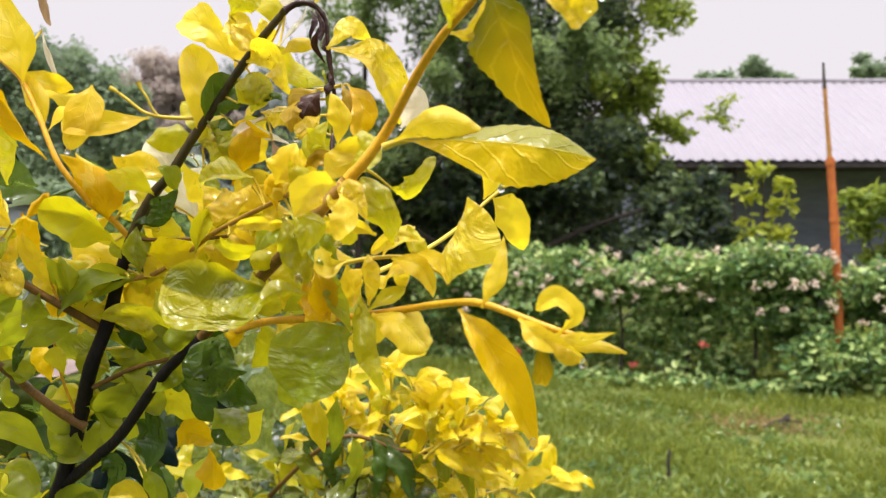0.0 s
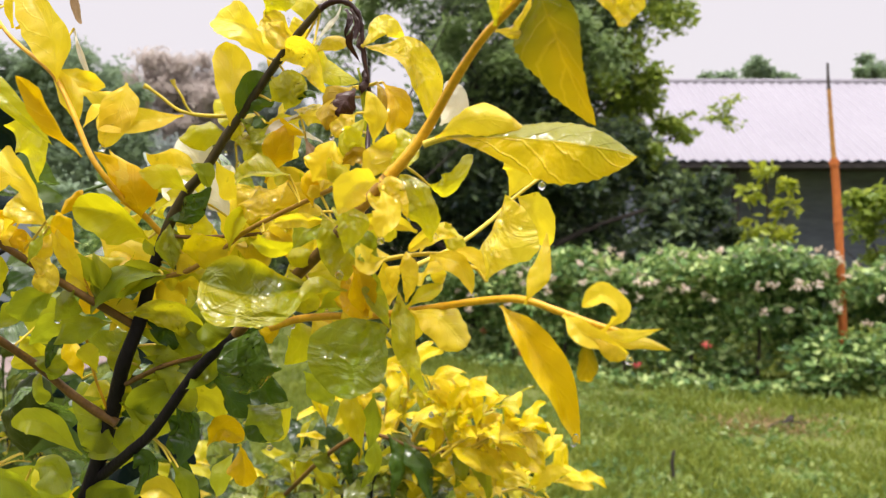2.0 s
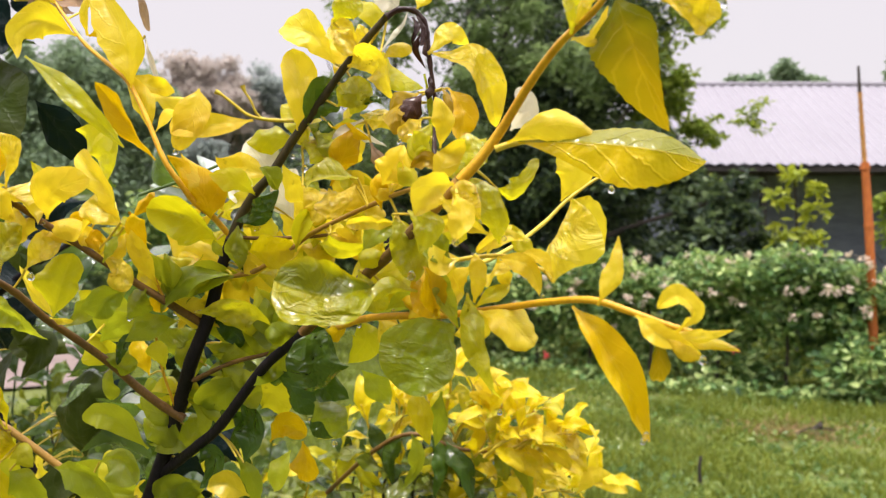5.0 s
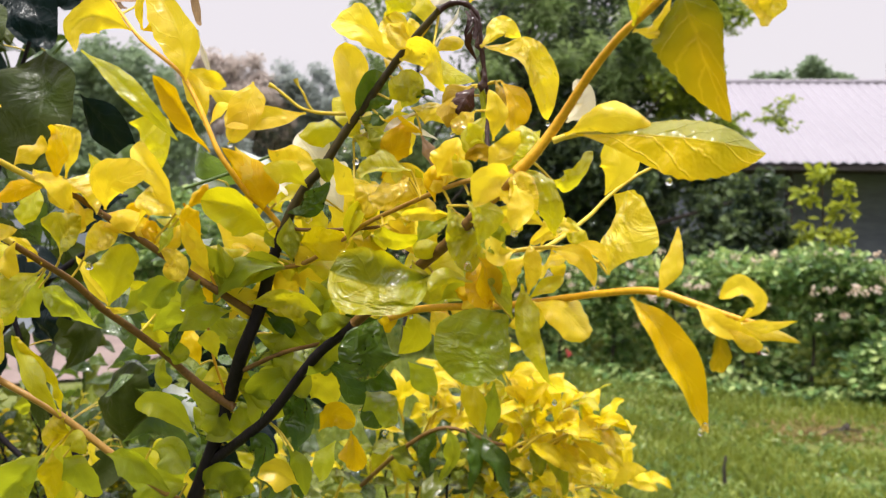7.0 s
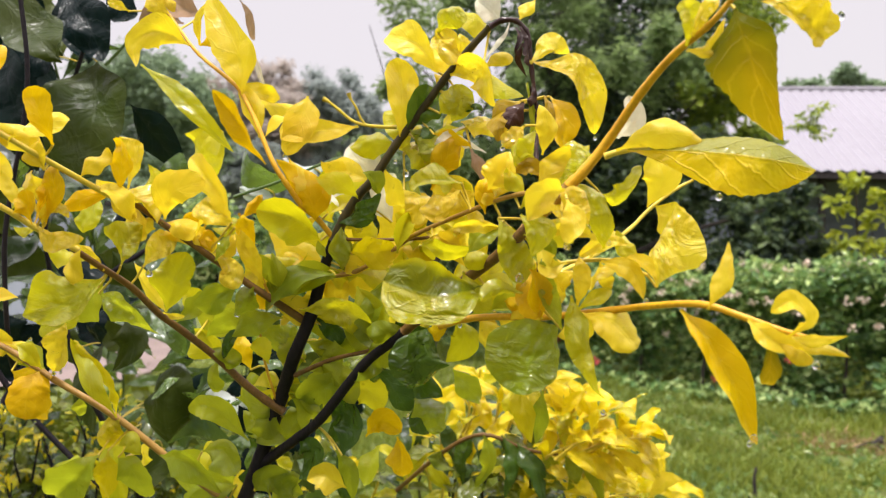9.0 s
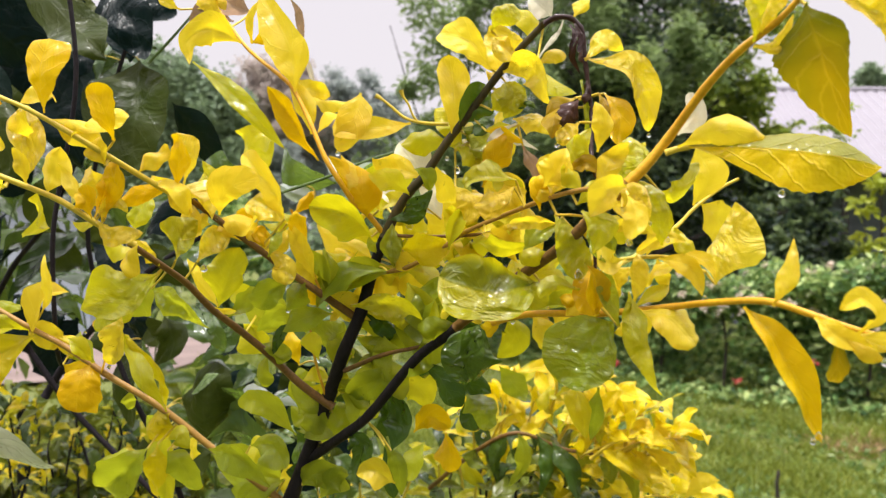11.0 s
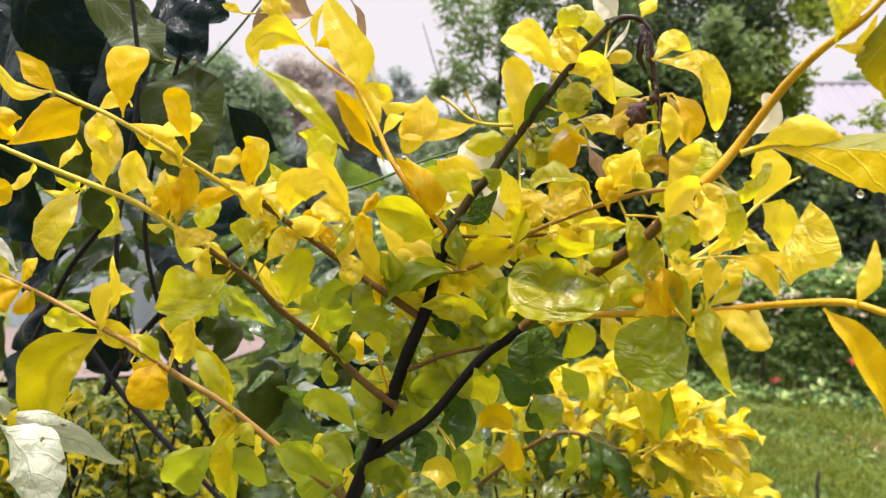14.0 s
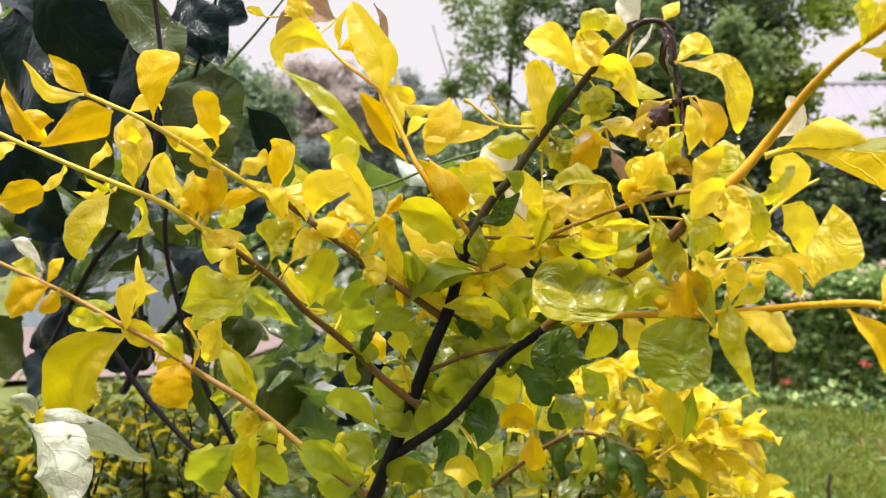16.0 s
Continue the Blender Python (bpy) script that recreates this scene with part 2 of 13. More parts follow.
GREEN_WET = leaf_material("rain_soaked_green_leaf", (0.02, 0.052, 0.006), (0.045, 0.09, 0.008), (0.09, 0.15, 0.012), (0.11, 0.22, 0.01), rough=0.22, wet=0.95, glow=0.28, shine=0.12, crumple=50, dry=-0.02)
PALE = leaf_material("pale_leaf_back", (0.56, 0.54, 0.38), (0.7, 0.68, 0.54), (0.8, 0.78, 0.68), (0.75, 0.7, 0.5), glow=0.4)
# pale base colour stands in for sky reflected on wet broad leaves
PALE_SHEEN = leaf_material("pale_sheen_leaf", (0.40, 0.48, 0.42), (0.58, 0.64, 0.60), (0.74, 0.78, 0.76), (0.5, 0.6, 0.45), rough=0.3, wet=0.9, glow=0.35, crumple=40)
DEAD = leaf_material("dead_leaf", (0.012, 0.006, 0.006), (0.03, 0.012, 0.010), (0.08, 0.03, 0.015), (0.10, 0.03, 0.01), glow=0.1, rough=0.55, wet=0.25, shine=0.15, crumple=120)
BROWNED = leaf_material("browned_leaf", (0.20, 0.12, 0.01), (0.42, 0.30, 0.01), (0.62, 0.46, 0.02), (0.5, 0.3, 0.01), glow=0.35)
# dark green leaf, its base lowered further for the shade from above
DARK_BROAD = leaf_material("shade_darkened_broad_leaf", (0.003, 0.008, 0.009), (0.005, 0.013, 0.013), (0.010, 0.022, 0.016), (0.04, 0.08, 0.02), rough=0.3, wet=0.1, glow=0.08, crumple=35, shine=0.04)
BROAD_GREEN = leaf_material("broad_green_leaf", (0.022, 0.036, 0.006), (0.045, 0.062, 0.009), (0.075, 0.09, 0.014), (0.12, 0.16, 0.012), rough=0.35, wet=0.06, glow=0.2, crumple=35, shine=0.1)
SHOOT_YELLOW = leaf_material("young_yellow_leaf", (0.4752, 0.352, 0.00352), (0.6864, 0.5368, 0.00528), (0.8096, 0.6864, 0.0176), (0.8272, 0.6512, 0), wet=0.65, glow=0.42, unit=0.04, ripe=(0.95, 0.9, 0.9))
SHOOT_LIME = leaf_material("young_lime_leaf", (0.30, 0.30, 0.010), (0.46, 0.44, 0.012), (0.62, 0.56, 0.02), (0.62, 0.58, 0.005), rough=0.25, wet=0.8, unit=0.04)
SHOOT_OLIVE = leaf_material("shoot_olive_leaf", (0.064, 0.096, 0.0096), (0.12, 0.152, 0.012), (0.208, 0.224, 0.016), (0.24, 0.272, 0.008), rough=0.22, wet=0.8, glow=0.3, unit=0.04)
SHOOT_GREEN = leaf_material("shoot_green_leaf", (0.0144, 0.036, 0.0084), (0.036, 0.072, 0.0144), (0.078, 0.12, 0.021), (0.096, 0.156, 0.018), rough=0.22, wet=0.8, glow=0.3, unit=0.06, shine=0.2)
SHOOT_BROAD = leaf_material("shoot_broad_leaf", (0.0248, 0.0558, 0.00992), (0.0682, 0.124, 0.0186), (0.1488, 0.2108, 0.0341), (0.186, 0.2728, 0.0248), rough=0.2, wet=0.8, glow=0.42, unit=0.08, shine=0.2)
SPOTTED = leaf_material("mildewed_leaf", (0.14, 0.18, 0.07), (0.52, 0.53, 0.38), (0.82, 0.8, 0.68), (0.5, 0.52, 0.32), rough=0.4, wet=0.8, glow=0.2, spots=1.0, crumple=110, ripe=(0.5, 0.6, 0.4), rib_tone=(0.10, 0.11, 0.05))
BARK_DARK = rough_material("dark_wet_bark", (0.005, 0.004, 0.006), (0.020, 0.015, 0.017), 90, 0.6, 0.9, 0.0014, stretch=(1, 1, 0.35), shine=0.12)
BARK_BROWN = rough_material("brown_twig_bark", (0.075, 0.036, 0.008), (0.20, 0.105, 0.024), 120, 0.5, 0.5, 0.0006)
STEM_TAN = rough_material("young_orange_stem", (0.46, 0.22, 0.010), (0.70, 0.40, 0.018), 120, 0.35, 0.3, 0.0005)
BARK_OLIVE = rough_material("olive_brown_bark", (0.022, 0.017, 0.008), (0.075, 0.055, 0.016), 100, 0.5, 0.6, 0.0008, stretch=(1, 1, 0.35))
STEM_MID = rough_material("half_ripe_stem", (0.20, 0.105, 0.018), (0.37, 0.21, 0.04), 120, 0.4, 0.4, 0.0005)
STEM_YELLOW = rough_material("yellow_green_stem", (0.50, 0.36, 0.03), (0.68, 0.52, 0.06), 120, 0.4, 0.3, 0.0005)
STEM_GREEN = rough_material("green_stem", (0.04, 0.07, 0.02), (0.09, 0.14, 0.03), 120, 0.4, 0.3, 0.0005)
SMALL_YELLOW = leaf_material("small_yellow_leaf", (0.62, 0.44, 0.004), (0.82, 0.62, 0.008), (0.88, 0.74, 0.02), (0.95, 0.70, 0.0), veins=False, per_island=True)
SMALL_GREEN = leaf_material("small_green_leaf", (0.03, 0.06, 0.012), (0.08, 0.12, 0.015), (0.26, 0.26, 0.02), (0.3, 0.32, 0.02), veins=False, per_island=True, glow=0.3)
# dark and pale ends stretched to imitate shaded gaps and wet glints
HEDGE_LEAF = leaf_material("gap_and_glint_hedge_leaf", (0.014, 0.045, 0.02), (0.14, 0.26, 0.08), (0.56, 0.65, 0.25), (0.36, 0.48, 0.11), veins=False, per_island=True, glow=0.3, wet=0.3, patch=2.4)
# the bluish dark end paints the shaded gaps of the crown
TREE_LEAF = leaf_material("gap_shaded_tree_leaf", (0.012, 0.022, 0.026), (0.026, 0.048, 0.034), (0.22, 0.29, 0.12), (0.2, 0.28, 0.08), veins=False, per_island=True, glow=0.35, wet=0.15, patch=0.8)
FEATHER_LEAF = leaf_material("light_green_slim_leaf", (0.084, 0.138, 0.06), (0.198, 0.276, 0.114), (0.3, 0.372, 0.18), (0.27, 0.36, 0.12), veins=False, per_island=True, glow=0.6, wet=0.2, patch=1.2)
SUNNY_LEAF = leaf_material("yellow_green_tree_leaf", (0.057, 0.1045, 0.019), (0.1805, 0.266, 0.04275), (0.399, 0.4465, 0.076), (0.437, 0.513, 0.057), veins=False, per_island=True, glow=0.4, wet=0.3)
YOUNG_TREE_LEAF = leaf_material("young_tree_leaf", (0.14, 0.20, 0.02), (0.32, 0.38, 0.04), (0.52, 0.54, 0.06), (0.55, 0.58, 0.05), veins=False, per_island=True, glow=0.4, wet=0.3)
# HAZE_ leaves: rain haze is mixed into the pale base colours
HAZE_LEAF = leaf_material("haze_tinted_green_leaf", (0.1104, 0.1656, 0.1104), (0.1877, 0.2539, 0.1656), (0.287, 0.3643, 0.2208), (0.3312, 0.4416, 0.2208), veins=False, per_island=True, glow=0.3, wet=0.1, rough=0.6)
HAZE_BROWN = leaf_material("haze_tinted_brown_leaf", (0.42, 0.36, 0.32), (0.53, 0.46, 0.42), (0.62, 0.55, 0.51), (0.5, 0.45, 0.41), veins=False, per_island=True, glow=0.6, wet=0.0, rough=0.8)
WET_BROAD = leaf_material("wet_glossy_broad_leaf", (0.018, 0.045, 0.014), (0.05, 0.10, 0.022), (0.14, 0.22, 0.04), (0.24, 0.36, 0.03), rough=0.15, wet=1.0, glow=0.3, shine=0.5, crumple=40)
HAZE_GREY = leaf_material("haze_tinted_grey_leaf", (0.2184, 0.252, 0.2604), (0.3024, 0.3444, 0.336), (0.3864, 0.4284, 0.3948), (0.42, 0.4536, 0.42), veins=False, per_island=True, glow=0.6, wet=0.0, rough=0.8)
PETAL = leaf_material("cream_pink_petal", (0.52, 0.4, 0.33), (0.66, 0.54, 0.45), (0.78, 0.7, 0.6), (0.8, 0.66, 0.5), veins=False, per_island=True, glow=0.4, wet=0.1, rough=0.5)
RED_PETAL = leaf_material("red_petal", (0.50, 0.06, 0.07), (0.66, 0.12, 0.12), (0.75, 0.2, 0.18), (0.8, 0.15, 0.15), veins=False, per_island=True, glow=0.4, wet=0.1, rough=0.5)
GRASS = leaf_material("grass_blade", (0.05676, 0.0903, 0.01462), (0.1247, 0.172, 0.02236), (0.2279, 0.2537, 0.0387), (0.3612, 0.3956, 0.043), veins=False, per_island=True, glow=0.35, wet=0.1, rough=0.6, patch=1.1)
WEED = leaf_material("lawn_weed_leaf", (0.04, 0.09, 0.03), (0.11, 0.18, 0.04), (0.27, 0.31, 0.08), (0.34, 0.46, 0.08), veins=False, per_island=True, glow=0.3, wet=0.2, patch=1.6)
STRAW = leaf_material("dry_grass_straw", (0.16, 0.10, 0.05), (0.28, 0.19, 0.09), (0.42, 0.30, 0.15), (0.4, 0.26, 0.12), veins=False, per_island=True, glow=0.25, wet=0.05, rough=0.7)
SOIL = rough_material("lawn_soil", (0.07, 0.085, 0.022), (0.15, 0.17, 0.04), 1.3, 0.9, 0.6, 0.03, fine=14)
PATH_DIRT = rough_material("pinkish_gravel_path", (0.13, 0.095, 0.085), (0.235, 0.18, 0.16), 2.0, 0.9, 0.5, 0.02, fine=20)
ROOF = rough_material("pale_sheet_metal_roof", (0.21, 0.196, 0.224), (0.242, 0.228, 0.256), 0.8, 0.5, 0.1, 0.01, fine=9)
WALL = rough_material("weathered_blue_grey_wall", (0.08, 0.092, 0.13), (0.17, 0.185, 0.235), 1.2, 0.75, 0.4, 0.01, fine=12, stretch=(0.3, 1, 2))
GREYBLUE = rough_material("grey_blue_wall_paint", (0.24, 0.28, 0.32), (0.33, 0.37, 0.41), 1.5, 0.7, 0.2, 0.01)
TIMBER = rough_material("dark_timber", (0.02, 0.018, 0.018), (0.06, 0.05, 0.05), 5, 0.8, 0.4, 0.01)
RUST = rough_material("rusted_pole", (0.30, 0.075, 0.02), (0.55, 0.17, 0.04), 9, 0.7, 0.5, 0.004, stretch=(1, 1, 0.3))
RUST_GREY = rough_material("weathered_pole_top", (0.24, 0.10, 0.03), (0.52, 0.27, 0.08), 9, 0.8, 0.5, 0.004)
TREE_BARK = rough_material("tree_bark", (0.02, 0.018, 0.016), (0.07, 0.055, 0.045), 8, 0.85, 0.7, 0.02, stretch=(1, 1, 0.3))
WATER, wt, wb, _ = nodes_of("rain_water")
wb.inputs["Transmission Weight"].default_value, wb.inputs["Roughness"].default_value, wb.inputs["IOR"].default_value = 1.0, 0.02, 1.33


# ---- shapes ----
def part(name, bm, material, parent=None, label=""):
    """One mesh object out of a bmesh, under a thing or a part."""
    me = bpy.data.meshes.new(name)
    bm.to_mesh(me)
    bm.free()
    me.materials.append(material)
    ob = new(name, me)
    ob.parent = parent
    return tagged(ob, label)


def smooth(ob):
    ob.data.polygons.foreach_set("use_smooth", [True] * len(ob.data.polygons))
    return ob


def flow(points, steps):
    """A smooth line through points."""
    p = [np.array(q, float) for q in points]
    p = [2 * p[0] - p[1], *p, 2 * p[-1] - p[-2]]
    out = []
    for i in range(1, len(p) - 2):
        for k in range(steps):
            u = k / steps
            out.append(0.5 * (2 * p[i] + (p[i + 1] - p[i - 1]) * u + (2 * p[i - 1] - 5 * p[i] + 4 * p[i + 1] - p[i + 2]) * u * u
                              + (3 * p[i] - p[i - 1] - 3 * p[i + 1] + p[i + 2]) * u ** 3))
    out.append(p[-2])
    return out


def tube(bm, points, r0, r1, sides=8, steps=5, knots=0.0, power=1.0):
    """A tapered, slightly knotty stem along points."""
    line = flow(points, steps)
    n, rings = len(line), []
    for i, c in enumerate(line):
        d = Vector(line[min(i + 1, n - 1)] - line[max(i - 1, 0)]).normalized()
        s = d.cross(Vector((0.3, 0.9, 0.2))).normalized()
        u = s.cross(d)
        r = r0 + (r1 - r0) * (i / (n - 1)) ** power
        r *= 1 + knots * (1.0 if i % steps == 0 else 0.0) + knots * 0.5 * noise.noise(Vector(c) * 60)
        rings.append([bm.verts.new(Vector(c) + (s * math.cos(a) + u * math.sin(a)) * r) for a in (math.tau * k / sides for k in range(sides))])
    for a, b in zip(rings, rings[1:]):
        for k in range(sides):
            bm.faces.new((a[k], a[(k + 1) % sides], b[(k + 1) % sides], b[k]))
    bm.faces.new(rings[0])
    bm.faces.new(rings[-1][::-1])
    return bm


def stem(name, points, r0, r1, material, parent, label="", knots=0.06, steps=5, sides=9):
    return smooth(part(name, tube(bmesh.new(), points, r0, r1, sides, steps, knots), material, parent, label))


def box(bm, lo, hi):
    v = [bm.verts.new((x, y, z)) for x in (lo[0], hi[0]) for y in (lo[1], hi[1]) for z in (lo[2], hi[2])]
    for f in ((0, 1, 3, 2), (4, 6, 7, 5), (0, 4, 5, 1), (2, 3, 7, 6), (0, 2, 6, 4), (1, 5, 7, 3)):
        bm.faces.new([v[i] for i in f])
    return bm


FACING = Vector((-0.05, -1.0, 0.38))


def leaf(parent, base, tip, width, material, roll=0.0, bend=0.12, fold=0.25, twist=0.0, shape=0.0, teeth=0.0, pucker=0.10, curl=0.0, sweep=0.0, hook=0.0, name="leaf"):
    """One leaf blade from its stalk to its tip.
    roll: degrees that the face turns about the midrib; bend: arch of the midrib; fold: how far the halves close up;
    shape: negative, widest near the stalk; positive, near the tip; curl: how far the rim curls; sweep: sideways bow of the midrib; hook: how far the tip rolls over."""
    base, tip = Vector(base), Vector(tip)
    length = (tip - base).length
    y = (tip - base).normalized()
    x = y.cross(FACING).normalized()
    z = x.cross(y)
    turn = Matrix.Rotation(radians(roll), 3, y)
    x, z = turn @ x, turn @ z
    m = Matrix.Translation(base) @ Matrix((x, y, z)).transposed().to_4x4()
    rows, cols = 18, 10
    bm = bmesh.new()
    uv = bm.loops.layers.uv.new("UVMap")
    grid, seed = [], (base * 91.7 + tip * 53.3)
    peak, blunt = 0.5 + 0.2 * shape, 0.62 + 0.12 * noise.noise(seed * 3.1)
    for i in range(rows + 1):
        v = i / rows
        half = 0.5 * width * profile(v, peak, blunt)
        half = max(half, 0.035 * width) if v < 0.5 else max(half, 0.004 * width)
        half *= 1 + teeth * (1 if i % 2 else -1) * (v > 0.35)
        rag = 1 + 0.22 * noise.noise(seed + Vector((0, 4.0 * v, 0)))
        row = []
        for j in range(cols + 1):
            u = j / cols * 2 - 1
            a = radians(twist) * (v - 0.3)
            px = u * half * rag * (1 + (0.2 * noise.noise(seed + Vector((5 if u > 0 else 9, 5.5 * v, 0))) if abs(u) > 0.5 else 0))
            pz = fold * abs(px) - curl * half * u * u * (0.4 + v)
            q = noise.noise(seed + Vector((px, v * length, 0)) * (3.2 / length))
            pz += pucker * length * q * min(1.0, 3 * v) + 0.07 * length * abs(u) * math.sin(9 * v + seed.x * 3 + u) * v
            px, pz = px * math.cos(a) - pz * math.sin(a), px * math.sin(a) + pz * math.cos(a)
            pz += bend * length * 4 * v * (1 - v)
            tipward = max(0.0, v - 0.62)
            pz += hook * length * tipward * tipward * 4.0
            row.append(bm.verts.new((px + sweep * length * 4 * v * (1 - v) + 0.03 * length * noise.noise(seed + Vector((9, 2 * v, 0))) * math.sin(math.pi * v), (v - abs(hook) * tipward * tipward * 1.2) * length, pz)))
        grid.append(row)
    for i in range(rows):
        for j in range(cols):
            f = bm.faces.new((grid[i][j], grid[i][j + 1], grid[i + 1][j + 1], grid[i + 1][j]))
            f.smooth = True
            for loop, (a, b) in zip(f.loops, ((i, j), (i, j + 1), (i + 1, j + 1), (i + 1, j))):
                loop[uv].uv = (b / cols, a / rows)
    ob = part(name, bm, material, parent)
    ob.matrix_local = m
    return ob


def profile(v, peak, tip):
    """Half-width of a blade along its midrib, 1 at the peak; wedge-shaped to the stalk, a small tip exponent is blunt."""
    if v < peak:
        return math.sin(math.pi / 2 * v / peak) ** 1.35
    u = (v - peak) / (1 - peak)
    return max(0.0, 1 - u ** (2.0 if tip < 0.7 else 1.3)) ** tip


def blade(parent, rib, width, material, peak=0.55, tip=0.6, fold=0.25, roll=0.0, pucker=0.04, curl=None, face=None, shares=None, folds=None, teeth=0.0, calm=1.0, name="leaf"):
    """A leaf whose midrib bends through the points of rib, from its stalk to its tip: lopsided, wavy at the rim, its end rolled over."""
    rib = [Vector(p) for p in rib]
    if len(rib) == 2:
        rib.insert(1, (rib[0] + rib[1]) / 2 + FACING * (rib[1] - rib[0]).length * 0.06)
    rows, cols = 30, 14
    line = [Vector(p) for p in flow([p - rib[0] for p in rib], 24)]
    length = sum((b - a).length for a, b in zip(line, line[1:]))
    seed = rib[0] * 91.7 + rib[-1] * 53.3
    rng = random.Random(int(abs(seed.x * 7919 + seed.y * 104729 + seed.z * 1299709)))
    twist, phase, beat = calm * radians(rng.uniform(-55, 55)), rng.uniform(0, 6.3), rng.uniform(5, 10)
    ripple = 0.022 if pucker > 0.06 else 0.010
    wave, hook = rng.uniform(0.14, 0.42), rng.choice((-1, -1, 1)) * rng.uniform(0.0, 0.65)
    curl = rng.uniform(-0.15, 0.75) if curl is None else curl
    face = Vector((rng.uniform(-0.3, 0.2), -1.0, rng.uniform(-0.35, 0.42))) if face is None else Vector(face)
    folds = folds or [fold + calm * rng.uniform(-0.45, 0.75) for _ in (0, 1)]
    sides = [(rng.uniform(0.78, 1.14), min(0.8, max(0.25, peak + rng.uniform(-0.10, 0.10))), rng.uniform(0.2, 1.0)) for _ in (0, 1)]
    bm = bmesh.new()
    uv = bm.loops.layers.uv.new("UVMap")
    grid = []
    last = len(line) - 1
    for i in range(rows + 1):
        v = i / rows
        k = v * last
        j = min(int(k), last - 1)
        c = line[j].lerp(line[j + 1], k - j)
        y = (line[min(j + 2, last)] - line[max(j - 1, 0)]).normalized()
        x = y.cross(face).normalized()
        turn = Matrix.Rotation(radians(roll) + twist * (v - 0.4), 3, y)
        x = turn @ x
        z = x.cross(y)
        end = max(0.0, v - 0.72)
        row = []
        for q in range(cols + 1):
            u = q / cols * 2 - 1
            share, crest, frill = sides[u > 0]
            share = shares[u > 0] if shares else share
            half = max(0.5 * width * share * profile(v, crest, tip), 0.0006 * (1 - v))
            lump = noise.noise(seed + Vector((11 if u > 0 else 3, 3.2 * v, 0)))
            nick = noise.noise(seed + Vector((23 if u > 0 else 17, 11.0 * v, 0)))
            px = u * half * (1 + calm * (0.36 * lump + 0.12 * nick) * abs(u) + teeth * (i % 2 - 0.5) * (abs(u) > 0.9) * (v > 0.3))
            pz = (folds[u > 0] * abs(px) - curl * half * abs(u) ** 2.2) * min(1.0, 4 * v)
            pz += calm * wave * frill * half * u * u * math.sin(beat * v + phase + (2.1 if u > 0 else 0))
            pz += pucker * length * noise.noise(seed + Vector((px, v * length, 0)) * (5.0 / length)) * min(1.0, 3 * v)
            pz += ripple * length * noise.noise(seed + Vector((px, v * length, 7)) * (14.0 / length))
            pz += calm * hook * length * end * end * 3.0
            row.append(bm.verts.new(c + x * px + z * pz - y * calm * abs(hook) * length * end * end * 0.9))
        grid.append(row)
    for i in range(rows):
        for j in range(cols):
            f = bm.faces.new((grid[i][j], grid[i][j + 1], grid[i + 1][j + 1], grid[i + 1][j]))
            f.smooth = True
            for loop, (a, b) in zip(f.loops, ((i, j), (i, j + 1), (i + 1, j + 1), (i + 1, j))):
                loop[uv].uv = (b / cols, a / rows)
    ob = part(name, bm, material, parent)
    ob.matrix_local = Matrix.Translation(rib[0])
    return ob


def stalk(parent, foot, end):
    """The thin stalk that carries a leaf away from its twig."""
    foot, end = Vector(foot), Vector(end)
    sag = (end - foot).length * 0.12
    return stem("stalk", [foot, (foot + end) / 2 + Vector((0, sag, 0.3 * sag)), end], 0.0006, 0.0005, STEM_YELLOW, parent, steps=4, sides=6)


def leaf_set(kinds, n, seed):
    """Template blades of unit length for shoots: n meshes for each material."""
    rng, out = random.Random(seed), {}
    for material in kinds:
        out[material.name] = []
        for k in range(n):
            ob = leaf(None, (0.37 * k, 0.61 * seed, 0), (0.37 * k, 0.61 * seed + 1, 0), rng.uniform(0.28, 0.38), material, 0, rng.uniform(0.08, 0.28),
                      rng.uniform(0.1, 0.5), rng.uniform(-30, 30), rng.uniform(-0.1, 0.3), curl=rng.uniform(0, 0.3))
            out[material.name].append(ob.data)
            bpy.data.objects.remove(ob)
    return out


def shoot(parent, base, tip, size, sets, materials, seed, radius=0.0012, bark=None, n=8, name="leaf", spread=0.9):
    """A leafy shoot: a thin stem with leaves all along it and a rosette at the tip."""
    rng = random.Random(seed)
    base, tip = Vector(base), Vector(tip)
    length = (tip - base).length
    side = Vector((rng.uniform(-1, 1), rng.uniform(-1, 1), rng.uniform(0, 1))) * length * 0.12
    mid = (base + tip) / 2 + side
    st = stem("shoot", [base, mid, tip], radius * 1.4, radius * 0.6, bark or STEM_YELLOW, parent, steps=4, sides=6)
    d = (tip - base).normalized()
    for k in range(n):
        u = 0.15 + 0.85 * (k + 0.5) / n
        c = base.lerp(mid, u * 2) if u < 0.5 else mid.lerp(tip, u * 2 - 1)
        a = 2.4 * k + rng.uniform(-0.5, 0.5)
        p = d.cross(Vector((0.2, -0.7, 0.5))).normalized()
        out = (p * math.cos(a) + d.cross(p) * math.sin(a)) * spread
        y = (out + d * rng.uniform(0.3, 0.9) * (0.6 + u) + Vector((0, 0, rng.uniform(-0.35, 0.3)))).normalized()
        x = y.cross(Vector((rng.uniform(-0.4, 0.4), -0.6 + rng.uniform(-0.4, 0.4), 0.8))).normalized()
        material = rng.choice(materials)
        ob = new(name, rng.choice(sets[material.name]))
        ob.parent = st
        scale = size * rng.uniform(0.7, 1.15) * (1.0 - 0.3 * abs(u - 0.6))
        ob.matrix_local = Matrix.Translation(c) @ Matrix((x, y, x.cross(y))).transposed().to_4x4() @ Matrix.Scale(scale, 4)
    return st


